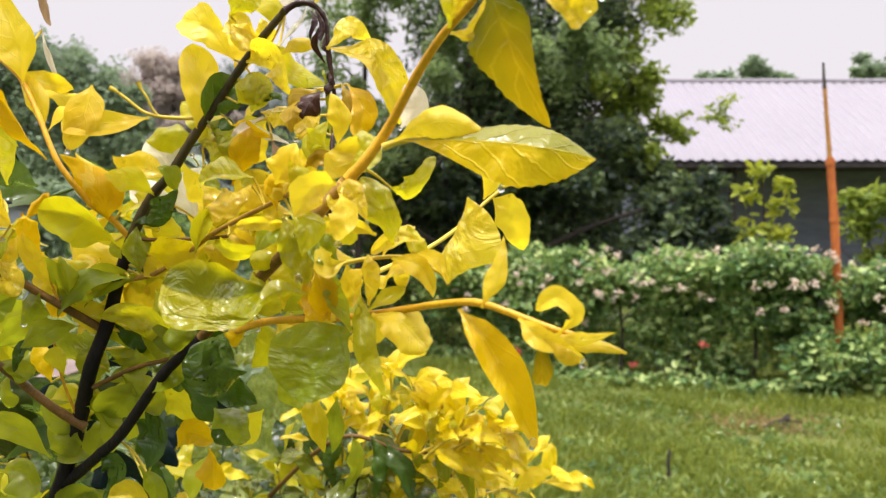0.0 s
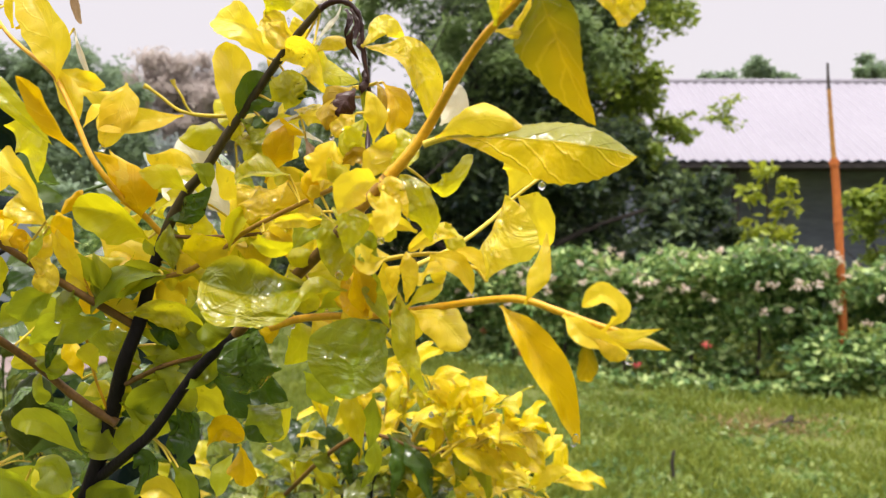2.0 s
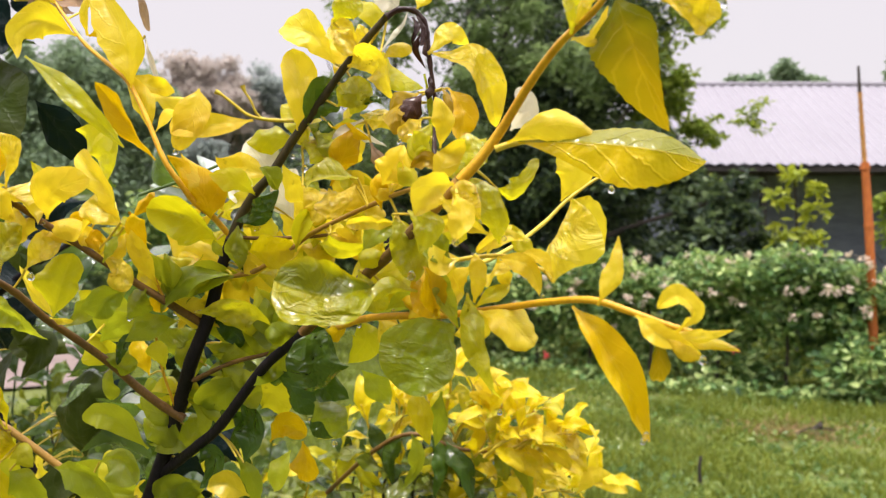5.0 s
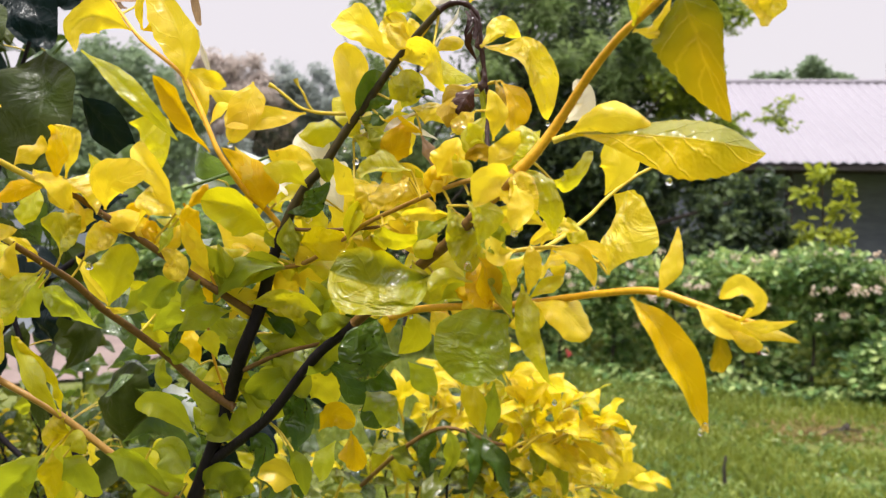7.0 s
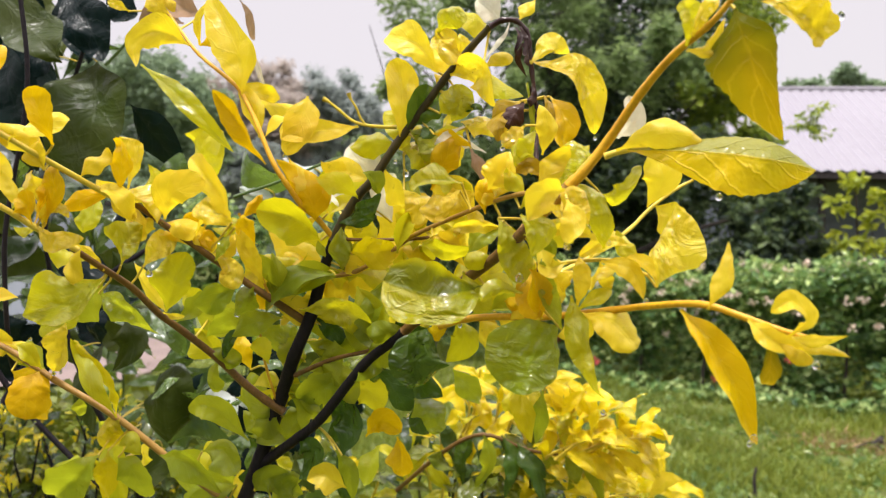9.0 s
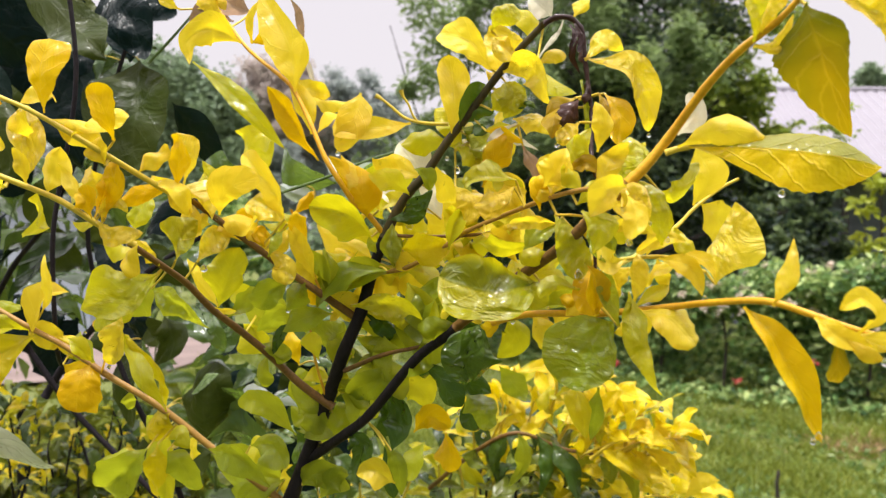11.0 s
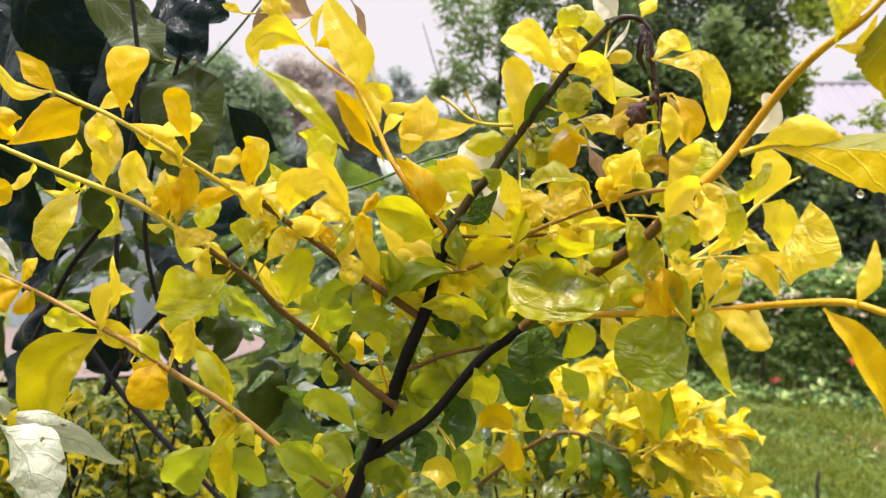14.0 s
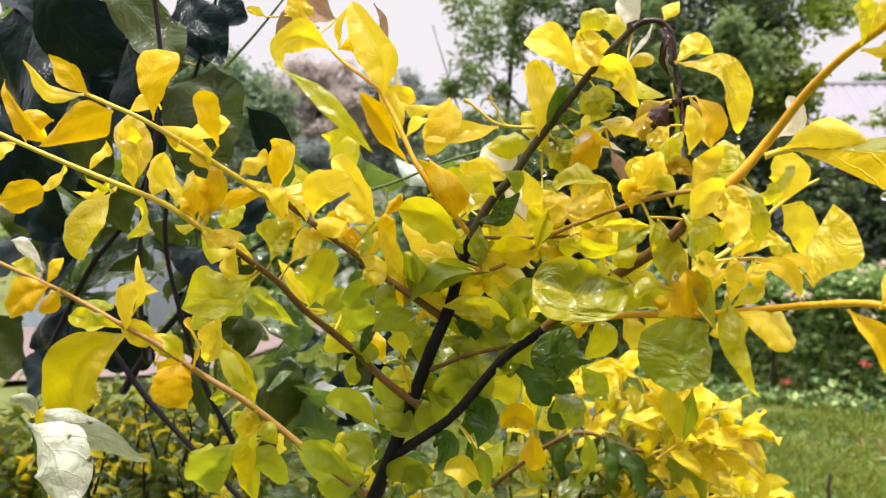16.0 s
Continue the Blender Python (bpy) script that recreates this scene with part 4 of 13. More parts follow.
upper = stem("branch", [(-0.1382, 0.3900, 1.3099), (-0.1326, 0.3880, 1.3215), (-0.1258, 0.3860, 1.3318), (-0.1192, 0.3850, 1.3389), (-0.1088, 0.3830, 1.3546), (-0.1008, 0.3800, 1.3643), (-0.0852, 0.3740, 1.3844), (-0.0750, 0.3680, 1.3952), (-0.0657, 0.3640, 1.4043)],
    0.0025, 0.0015, BARK_OLIVE, shrub, "olive-brown woody stem")
blade(upper, [(-0.1583, 0.4662, 1.3280), (-0.1547, 0.4670, 1.3357), (-0.1453, 0.4714, 1.3374)], 0.0116, PALE, tip=0.54, fold=-0.23, roll=-10)
stalk(upper, (-0.1333, 0.3882, 1.3200), (-0.1583, 0.4662, 1.3280))
blade(upper, [(-0.1404, 0.4545, 1.3338), (-0.1437, 0.4563, 1.3432), (-0.1545, 0.4622, 1.3493)], 0.0152, LIME, tip=0.92, fold=0.14, roll=-18)
blade(upper, [(-0.1359, 0.3868, 1.3183), (-0.1236, 0.3803, 1.3208), (-0.1136, 0.3791, 1.3317)], 0.0118, GREEN, peak=0.62, tip=0.72, fold=0.19, roll=19)
blade(upper, [(-0.1153, 0.3834, 1.3310), (-0.1180, 0.3799, 1.3374), (-0.1227, 0.3794, 1.3430)], 0.0078, OLIVE, tip=0.97, fold=0.32, roll=16)
stalk(upper, (-0.1217, 0.3854, 1.3362), (-0.1153, 0.3834, 1.3310))
blade(upper, [(-0.1003, 0.4350, 1.3055), (-0.1108, 0.4272, 1.3184), (-0.1221, 0.4267, 1.3342)], 0.0292, YELLOW, peak=0.5, tip=0.71, fold=0.21, roll=-5)
blade(upper, [(-0.1331, 0.3880, 1.2956), (-0.1335, 0.3838, 1.3062), (-0.1334, 0.3838, 1.3166)], 0.0107, OLIVE_WET, peak=0.5, tip=1.03, fold=0.29, roll=1, pucker=0.07)
stalk(upper, (-0.1382, 0.3900, 1.3099), (-0.1331, 0.3880, 1.2956))
blade(upper, [(-0.1064, 0.3799, 1.3582), (-0.1055, 0.3808, 1.3739), (-0.1092, 0.3887, 1.3954)], 0.0161, YELLOW, peak=0.72, tip=0.4, fold=-0.15, roll=16)
blade(upper, [(-0.0886, 0.3720, 1.3859), (-0.0987, 0.3728, 1.3988), (-0.1139, 0.3797, 1.4052)], 0.0173, YELLOW, peak=0.6, tip=0.38, fold=0.38, roll=-7)
stalk(upper, (-0.0852, 0.3740, 1.3844), (-0.0886, 0.3720, 1.3859))
blade(upper, [(-0.1027, 0.3788, 1.3622), (-0.0971, 0.3780, 1.3713), (-0.0888, 0.3819, 1.3806)], 0.0188, GREEN_WET, peak=0.6, tip=0.92, fold=0.5, roll=21, pucker=0.07)
blade(upper, [(-0.1016, 0.3788, 1.3611), (-0.0950, 0.3800, 1.3567), (-0.0922, 0.3846, 1.3490)], 0.0099, OLIVE_WET, tip=0.56, fold=0.2, roll=12, pucker=0.07)
bead(upper, (-0.0922, 0.3846, 1.3485), 0.0008)
blade(upper, [(-0.0889, 0.3675, 1.4024), (-0.0838, 0.3643, 1.4080), (-0.0757, 0.3645, 1.4110)], 0.0112, LIME_WET, tip=0.64, fold=0.25, roll=9, pucker=0.07)
stalk(upper, (-0.0775, 0.3695, 1.3925), (-0.0889, 0.3675, 1.4024))
blade(upper, [(-0.0881, 0.3758, 1.3684), (-0.0812, 0.3708, 1.3734), (-0.0729, 0.3695, 1.3769)], 0.0142, LIME_WET, peak=0.5, tip=0.56, fold=-0.42, roll=9, pucker=0.07)
stalk(upper, (-0.0950, 0.3778, 1.3718), (-0.0881, 0.3758, 1.3684))
blade(upper, [(-0.0768, 0.3675, 1.3905), (-0.0859, 0.3676, 1.3984), (-0.0913, 0.3712, 1.4029)], 0.0112, YELLOW_WET, tip=0.53, fold=0.37, roll=3, pucker=0.07)
blade(upper, [(-0.0767, 0.3750, 1.3623), (-0.0853, 0.3714, 1.3576), (-0.0902, 0.3710, 1.3533)], 0.0038, PALE, tip=0.94, fold=0.2, roll=6)
blade(upper, [(-0.0832, 0.3712, 1.3848), (-0.0700, 0.3629, 1.3840), (-0.0631, 0.3606, 1.3679)], 0.0135, YELLOW_WET, peak=0.5, tip=0.75, fold=0.31, roll=8, pucker=0.07)
blade(upper, [(-0.0682, 0.3668, 1.3868), (-0.0614, 0.3681, 1.3916), (-0.0540, 0.3727, 1.3937)], 0.0075, YELLOW, tip=0.6, fold=0.4, roll=-14)
stalk(upper, (-0.0763, 0.3688, 1.3939), (-0.0682, 0.3668, 1.3868))
blade(upper, [(-0.0870, 0.3788, 1.3489), (-0.0936, 0.3785, 1.3545), (-0.1011, 0.3815, 1.3585)], 0.0123, GREEN_WET, tip=0.77, fold=0.38, roll=-10, pucker=0.07)
blade(upper, [(-0.0785, 0.3735, 1.3692), (-0.0735, 0.3736, 1.3705), (-0.0680, 0.3760, 1.3727)], 0.0050, GREEN, tip=0.9, fold=0.28, roll=-14)
stalk(upper, (-0.0891, 0.3755, 1.3794), (-0.0785, 0.3735, 1.3692))
blade(upper, [(-0.1127, 0.4045, 1.3197), (-0.1164, 0.4053, 1.3316), (-0.1127, 0.4112, 1.3442)], 0.0137, PALE, tip=0.68, fold=0.28, roll=-17)
stalk(upper, (-0.1275, 0.3865, 1.3292), (-0.1127, 0.4045, 1.3197))
blade(upper, [(-0.0953, 0.3825, 1.3284), (-0.1012, 0.3827, 1.3352), (-0.1061, 0.3857, 1.3375)], 0.0084, OLIVE_WET, tip=1.05, fold=0.41, roll=-2, pucker=0.07)
blade(upper, [(-0.0745, 0.3675, 1.3886), (-0.0827, 0.3640, 1.3933), (-0.0883, 0.3641, 1.3993)], 0.0114, YELLOW_WET, tip=1.0, fold=0.15, roll=-4, pucker=0.07)
stalk(upper, (-0.0775, 0.3695, 1.3925), (-0.0745, 0.3675, 1.3886))
blade(upper, [(-0.0818, 0.3720, 1.3801), (-0.0781, 0.3721, 1.3728), (-0.0825, 0.3759, 1.3645)], 0.0142, LIME_WET, peak=0.5, tip=0.8, fold=0.34, roll=-18, pucker=0.07)
stalk(upper, (-0.0852, 0.3740, 1.3844), (-0.0818, 0.3720, 1.3801))
blade(upper, [(-0.0765, 0.3735, 1.3702), (-0.0716, 0.3711, 1.3713), (-0.0675, 0.3708, 1.3688)], 0.0036, GREEN, tip=0.73, fold=-0.31, roll=0)
stalk(upper, (-0.0891, 0.3755, 1.3794), (-0.0765, 0.3735, 1.3702))
blade(upper, [(-0.1199, 0.3951, 1.3372), (-0.1255, 0.3948, 1.3464), (-0.1345, 0.3991, 1.3567)], 0.0176, PALE, peak=0.5, tip=0.6, fold=0.15, roll=0, calm=0.3, curl=0.0)
# small pale blade painted in place of a white wet glint
blade(upper, [(-0.1336, 0.3978, 1.3235), (-0.1381, 0.3991, 1.3310), (-0.1436, 0.4038, 1.3377)], 0.0088, PALE, tip=0.96, fold=0.1, roll=-9, calm=0.3, curl=0.0)
blade(upper, [(-0.1255, 0.3842, 1.3301), (-0.1342, 0.3784, 1.3366), (-0.1447, 0.3770, 1.3379)], 0.0114, LIME, tip=0.89, fold=-0.26, roll=7)
blade(upper, [(-0.0995, 0.3791, 1.3574), (-0.0929, 0.3765, 1.3532), (-0.0915, 0.3769, 1.3463)], 0.0129, LIME_WET, tip=0.67, fold=0.2, roll=-9, pucker=0.07)
stalk(upper, (-0.1038, 0.3811, 1.3607), (-0.0995, 0.3791, 1.3574))
bead(upper, (-0.0915, 0.3769, 1.3458), 0.0007)
blade(upper, [(-0.0905, 0.3772, 1.3592), (-0.0828, 0.3728, 1.3578), (-0.0732, 0.3722, 1.3527)], 0.0078, GOLD, tip=0.96, fold=0.26, roll=8)
stalk(upper, (-0.0988, 0.3792, 1.3668), (-0.0905, 0.3772, 1.3592))
leaf(upper, (-0.1353, 0.3930, 1.3158), (-0.1210, 0.3940, 1.3222), 0.0095, LIME, roll=-26, bend=0.04, fold=0.00, twist=10, curl=0.00, pucker=0.19, hook=0.96, name="young_leaf")
leaf(upper, (-0.1329, 0.3921, 1.3210), (-0.1282, 0.4073, 1.3061), 0.0083, YELLOW, roll=6, bend=0.00, fold=0.01, twist=14, curl=0.02, pucker=0.18, hook=-0.67, name="young_leaf")
leaf(upper, (-0.1297, 0.3911, 1.3260), (-0.1201, 0.3995, 1.3049), 0.0117, LIME, roll=2, bend=0.07, fold=-0.25, twist=12, curl=0.32, pucker=0.20, hook=1.14, name="young_leaf")
leaf(upper, (-0.1257, 0.3900, 1.3319), (-0.1439, 0.4047, 1.3185), 0.0121, LIME, roll=25, bend=0.19, fold=0.25, twist=31, curl=0.22, pucker=0.20, hook=0.46, name="young_leaf")
leaf(upper, (-0.1200, 0.3891, 1.3381), (-0.1422, 0.4003, 1.3432), 0.0133, YELLOW, roll=-7, bend=0.22, fold=0.33, twist=-14, curl=0.35, pucker=0.14, hook=1.01, name="young_leaf")
leaf(upper, (-0.1151, 0.3882, 1.3450), (-0.1087, 0.4057, 1.3279), 0.0105, YELLOW, roll=-1, bend=0.23, fold=0.12, twist=-31, curl=0.31, pucker=0.13, hook=0.18, name="young_leaf")
leaf(upper, (-0.1079, 0.3867, 1.3556), (-0.1316, 0.3936, 1.3547), 0.0116, LIME, roll=-14, bend=0.10, fold=0.06, twist=-31, curl=0.35, pucker=0.17, hook=0.10, name="young_leaf")
leaf(upper, (-0.1023, 0.3846, 1.3625), (-0.1036, 0.3872, 1.3502), 0.0072, LIME, roll=26, bend=0.15, fold=0.38, twist=-25, curl=0.08, pucker=0.14, hook=-0.46, name="young_leaf")
leaf(upper, (-0.0899, 0.3798, 1.3784), (-0.0760, 0.3967, 1.3976), 0.0148, YELLOW, roll=-20, bend=0.15, fold=0.04, twist=35, curl=0.05, pucker=0.14, hook=-0.00, name="young_leaf")
leaf(upper, (-0.0837, 0.3771, 1.3860), (-0.0947, 0.3838, 1.4028), 0.0126, YELLOW, roll=-10, bend=0.00, fold=0.12, twist=10, curl=0.19, pucker=0.12, hook=-0.34, name="young_leaf")
leaf(upper, (-0.0762, 0.3727, 1.3939), (-0.0598, 0.3915, 1.3777), 0.0116, LIME, roll=10, bend=0.03, fold=0.08, twist=34, curl=0.44, pucker=0.15, hook=1.19, name="young_leaf")
leaf(upper, (-0.0713, 0.3704, 1.3988), (-0.0757, 0.3764, 1.4181), 0.0121, LIME, roll=22, bend=0.10, fold=-0.12, twist=-7, curl=0.16, pucker=0.12, hook=-0.48, name="young_leaf")

wilt = stem("branch", [(-0.0657, 0.3640, 1.4043), (-0.0604, 0.3630, 1.4068), (-0.0544, 0.3620, 1.4061), (-0.0500, 0.3610, 1.4017), (-0.0486, 0.3610, 1.3963), (-0.0473, 0.3600, 1.3837), (-0.0447, 0.3580, 1.3644), (-0.0451, 0.3500, 1.3468), (-0.0433, 0.3400, 1.3366), (-0.0438, 0.3320, 1.3227), (-0.0445, 0.3280, 1.3052), (-0.0435, 0.3260, 1.2849)],
    0.0013, 0.0006, DEAD, shrub, "withered black bent shoot", knots=0.3)
blade(wilt, [(-0.0518, 0.3568, 1.3707), (-0.0585, 0.3581, 1.3651), (-0.0613, 0.3637, 1.3542)], 0.0114, BROWNED, peak=0.5, tip=0.73, fold=0.37, roll=5)
stalk(wilt, (-0.0457, 0.3588, 1.3716), (-0.0518, 0.3568, 1.3707))
blade(wilt, [(-0.0503, 0.3540, 1.3597), (-0.0550, 0.3513, 1.3545), (-0.0592, 0.3511, 1.3502)], 0.0077, YELLOW_WET, tip=0.62, fold=0.34, roll=15, pucker=0.07)
stalk(wilt, (-0.0448, 0.3560, 1.3600), (-0.0503, 0.3540, 1.3597))
bead(wilt, (-0.0592, 0.3511, 1.3497), 0.0012)
blade(wilt, [(-0.0504, 0.3568, 1.3697), (-0.0546, 0.3534, 1.3643), (-0.0574, 0.3527, 1.3580)], 0.0109, DEAD, peak=0.5, tip=0.65, fold=-0.2, roll=-12)
stalk(wilt, (-0.0457, 0.3588, 1.3716), (-0.0504, 0.3568, 1.3697))
blade(wilt, [(-0.0480, 0.3582, 1.3869), (-0.0401, 0.3601, 1.3955), (-0.0300, 0.3663, 1.3922)], 0.0115, YELLOW_WET, peak=0.5, tip=1.03, fold=0.21, roll=17, pucker=0.07)
blade(wilt, [(-0.0485, 0.3584, 1.3883), (-0.0317, 0.3573, 1.3828), (-0.0225, 0.3607, 1.3734), (-0.0190, 0.3683, 1.3571)], 0.0157, YELLOW_WET, peak=0.45, tip=0.8, fold=0.18, roll=0, pucker=0.07)
bead(wilt, (-0.0190, 0.3683, 1.3566), 0.0009)
blade(wilt, [(-0.0528, 0.3599, 1.4062), (-0.0464, 0.3632, 1.4164)], 0.0100, YELLOW, tip=0.94, fold=0.3, roll=-8)
blade(wilt, [(-0.0619, 0.3811, 1.4127), (-0.0727, 0.3772, 1.4205)], 0.0156, PALE, tip=0.67, fold=0.4, roll=-10)
blade(wilt, [(-0.0776, 0.3920, 1.3962), (-0.0802, 0.3874, 1.4077)], 0.0097, YELLOW_WET, tip=0.99, fold=-0.34, roll=6, pucker=0.07)
stalk(wilt, (-0.0657, 0.3640, 1.4043), (-0.0776, 0.3920, 1.3962))
blade(wilt, [(-0.0395, 0.3568, 1.3726), (-0.0335, 0.3510, 1.3612), (-0.0361, 0.3505, 1.3479)], 0.0120, GOLD, peak=0.55, tip=0.62, fold=0.15, roll=-11)
stalk(wilt, (-0.0457, 0.3588, 1.3716), (-0.0395, 0.3568, 1.3726))
blade(wilt, [(-0.0427, 0.3480, 1.3466), (-0.0413, 0.3421, 1.3567), (-0.0438, 0.3406, 1.3672)], 0.0091, YELLOW, tip=0.72, fold=0.19, roll=2)
blade(wilt, [(-0.0456, 0.3430, 1.3414), (-0.0495, 0.3391, 1.3469), (-0.0525, 0.3379, 1.3531)], 0.0085, LIME, tip=0.97, fold=0.31, roll=21)
blade(wilt, [(-0.0403, 0.3370, 1.3340), (-0.0340, 0.3316, 1.3407), (-0.0276, 0.3304, 1.3490)], 0.0142, LIME_WET, peak=0.6, tip=0.4, fold=0.32, roll=-10, pucker=0.07)
stalk(wilt, (-0.0434, 0.3390, 1.3349), (-0.0403, 0.3370, 1.3340))
blade(wilt, [(-0.0551, 0.3800, 1.3560), (-0.0499, 0.3808, 1.3497), (-0.0412, 0.3853, 1.3438)], 0.0083, LIME, tip=0.85, fold=0.42, roll=-14)
stalk(wilt, (-0.0450, 0.3520, 1.3512), (-0.0551, 0.3800, 1.3560))
blade(wilt, [(-0.0431, 0.3240, 1.2807), (-0.0448, 0.3181, 1.2900), (-0.0467, 0.3163, 1.3007)], 0.0108, GOLD, peak=0.5, tip=0.95, fold=0.38, roll=20)
stalk(wilt, (-0.0435, 0.3260, 1.2849), (-0.0431, 0.3240, 1.2807))
blade(wilt, [(-0.0680, 0.3620, 1.3888), (-0.0620, 0.3632, 1.3974), (-0.0556, 0.3685, 1.4067)], 0.0024, PALE, tip=0.98, fold=0.13, roll=0)
stalk(wilt, (-0.0657, 0.3640, 1.4043), (-0.0680, 0.3620, 1.3888))
blade(wilt, [(-0.0623, 0.3350, 1.3303), (-0.0598, 0.3353, 1.3385), (-0.0571, 0.3389, 1.3458)], 0.0128, YELLOW, peak=0.5, tip=0.97, fold=0.4, roll=-12)
blade(wilt, [(-0.0469, 0.3405, 1.3378), (-0.0525, 0.3402, 1.3451), (-0.0460, 0.3441, 1.3558)], 0.0100, LIME, tip=0.82, fold=-0.14, roll=-20)
blade(wilt, [(-0.0553, 0.3430, 1.3380), (-0.0484, 0.3385, 1.3408), (-0.0422, 0.3373, 1.3367)], 0.0071, BROWNED, tip=0.84, fold=0.29, roll=-7)
stalk(wilt, (-0.0442, 0.3450, 1.3417), (-0.0553, 0.3430, 1.3380))
blade(wilt, [(-0.0546, 0.3562, 1.3663), (-0.0609, 0.3515, 1.3618), (-0.0612, 0.3502, 1.3521)], 0.0089, BROWNED, tip=0.71, fold=-0.4, roll=14)
stalk(wilt, (-0.0450, 0.3582, 1.3668), (-0.0546, 0.3562, 1.3663))
blade(wilt, [(-0.0419, 0.3568, 1.3726), (-0.0393, 0.3534, 1.3646), (-0.0412, 0.3533, 1.3568)], 0.0063, BROWNED, tip=0.82, fold=0.15, roll=-17)
stalk(wilt, (-0.0457, 0.3588, 1.3716), (-0.0419, 0.3568, 1.3726))
blade(wilt, [(-0.0546, 0.3598, 1.4028), (-0.0524, 0.3565, 1.3971), (-0.0556, 0.3559, 1.3898)], 0.0034, DEAD, tip=0.83, fold=0.27, roll=8)
blade(wilt, [(-0.0528, 0.3595, 1.4032), (-0.0499, 0.3569, 1.3962), (-0.0512, 0.3572, 1.3891)], 0.0032, DEAD, tip=0.54, fold=0.3, roll=15)
blade(wilt, [(-0.0512, 0.3590, 1.3958), (-0.0534, 0.3602, 1.3898), (-0.0495, 0.3645, 1.3825)], 0.0034, DEAD, tip=0.85, fold=0.12, roll=16)
blade(wilt, [(-0.0495, 0.3575, 1.3786), (-0.0462, 0.3583, 1.3618), (-0.0471, 0.3663, 1.3439)], 0.0037, OLIVE_WET, tip=1.05, fold=0.34, roll=-17, pucker=0.07)
blade(wilt, [(-0.0377, 0.3380, 1.3363), (-0.0306, 0.3388, 1.3451), (-0.0238, 0.3436, 1.3520)], 0.0149, LIME_WET, peak=0.5, tip=0.98, fold=0.12, roll=-21, pucker=0.07)
stalk(wilt, (-0.0433, 0.3400, 1.3366), (-0.0377, 0.3380, 1.3363))
blade(wilt, [(-0.0351, 0.3240, 1.2765), (-0.0395, 0.3178, 1.2892), (-0.0425, 0.3165, 1.2994)], 0.0081, OLIVE_WET, peak=0.5, tip=0.52, fold=0.23, roll=-17, pucker=0.07)
stalk(wilt, (-0.0435, 0.3260, 1.2849), (-0.0351, 0.3240, 1.2765))
blade(wilt, [(-0.0647, 0.3350, 1.3308), (-0.0596, 0.3311, 1.3373), (-0.0565, 0.3309, 1.3463)], 0.0144, YELLOW, peak=0.5, tip=0.75, fold=0.41, roll=0)
blade(wilt, [(-0.0604, 0.3290, 1.3193), (-0.0537, 0.3288, 1.3083), (-0.0463, 0.3343, 1.2950)], 0.0127, LIME_WET, peak=0.5, tip=0.54, fold=0.26, roll=-5, pucker=0.07)
stalk(wilt, (-0.0440, 0.3310, 1.3183), (-0.0604, 0.3290, 1.3193))
bead(wilt, (-0.0463, 0.3343, 1.2945), 0.0013)
leaf(wilt, (-0.0467, 0.3587, 1.3786), (-0.0480, 0.3562, 1.3676), 0.0042, DEAD, curl=.6, pucker=.25, roll=21, bend=0.13, fold=-0.35, twist=-21, shape=0.21)
leaf(wilt, (-0.0451, 0.3417, 1.3390), (-0.0410, 0.3421, 1.3346), 0.0037, DEAD, curl=.6, pucker=.2, roll=29, bend=0.08, fold=-0.17, twist=17, shape=-0.08, hook=-0.55)
leaf(wilt, (-0.0477, 0.3593, 1.3847), (-0.0492, 0.3618, 1.3936), 0.0039, DEAD, curl=.5, roll=4, bend=0.01, fold=-0.31, twist=4, shape=0.06)

diag = stem("branch", [(-0.1808, 0.4180, 1.1946), (-0.1687, 0.4120, 1.2039), (-0.1562, 0.4020, 1.2138), (-0.1438, 0.3950, 1.2248), (-0.1216, 0.3820, 1.2527), (-0.1077, 0.3740, 1.2644), (-0.0979, 0.3660, 1.2734)],
    0.0027, 0.0021, BARK_DARK, shrub, "dark wet woody stem")
blade(diag, [(-0.1226, 0.3950, 1.2655), (-0.1184, 0.3880, 1.2800), (-0.1047, 0.3873, 1.2914)], 0.0201, OLIVE, tip=0.85, fold=0.29, roll=-8)
stalk(diag, (-0.1129, 0.3770, 1.2600), (-0.1226, 0.3950, 1.2655))
blade(diag, [(-0.1557, 0.4000, 1.2146), (-0.1483, 0.4009, 1.2075), (-0.1542, 0.4065, 1.1927)], 0.0152, GREEN, peak=0.5, tip=0.81, fold=0.38, roll=1)
blade(diag, [(-0.1330, 0.3948, 1.2078), (-0.1294, 0.3973, 1.2225), (-0.1356, 0.4058, 1.2349)], 0.0173, GREEN, peak=0.5, tip=0.4, fold=0.14, roll=-21)
stalk(diag, (-0.1469, 0.3968, 1.2221), (-0.1330, 0.3948, 1.2078))
blade(diag, [(-0.1314, 0.3991, 1.1911), (-0.1407, 0.3936, 1.1982), (-0.1496, 0.3923, 1.1961)], 0.0151, YELLOW, peak=0.55, tip=0.97, fold=0.2, roll=-7)
blade(diag, [(-0.1350, 0.4049, 1.2389), (-0.1228, 0.4058, 1.2369), (-0.1147, 0.4121, 1.2241)], 0.0165, LIME, tip=0.84, fold=0.35, roll=7)
bead(diag, (-0.1147, 0.4121, 1.2236), 0.0008)
blade(diag, [(-0.1243, 0.4098, 1.2139), (-0.1162, 0.4055, 1.2225), (-0.1053, 0.4057, 1.2176)], 0.0137, GOLD, tip=0.65, fold=0.27, roll=-14)
blade(diag, [(-0.1081, 0.4065, 1.2151), (-0.1053, 0.4030, 1.2051), (-0.1058, 0.4039, 1.1944)], 0.0136, GOLD, tip=1.0, fold=0.26, roll=-13)
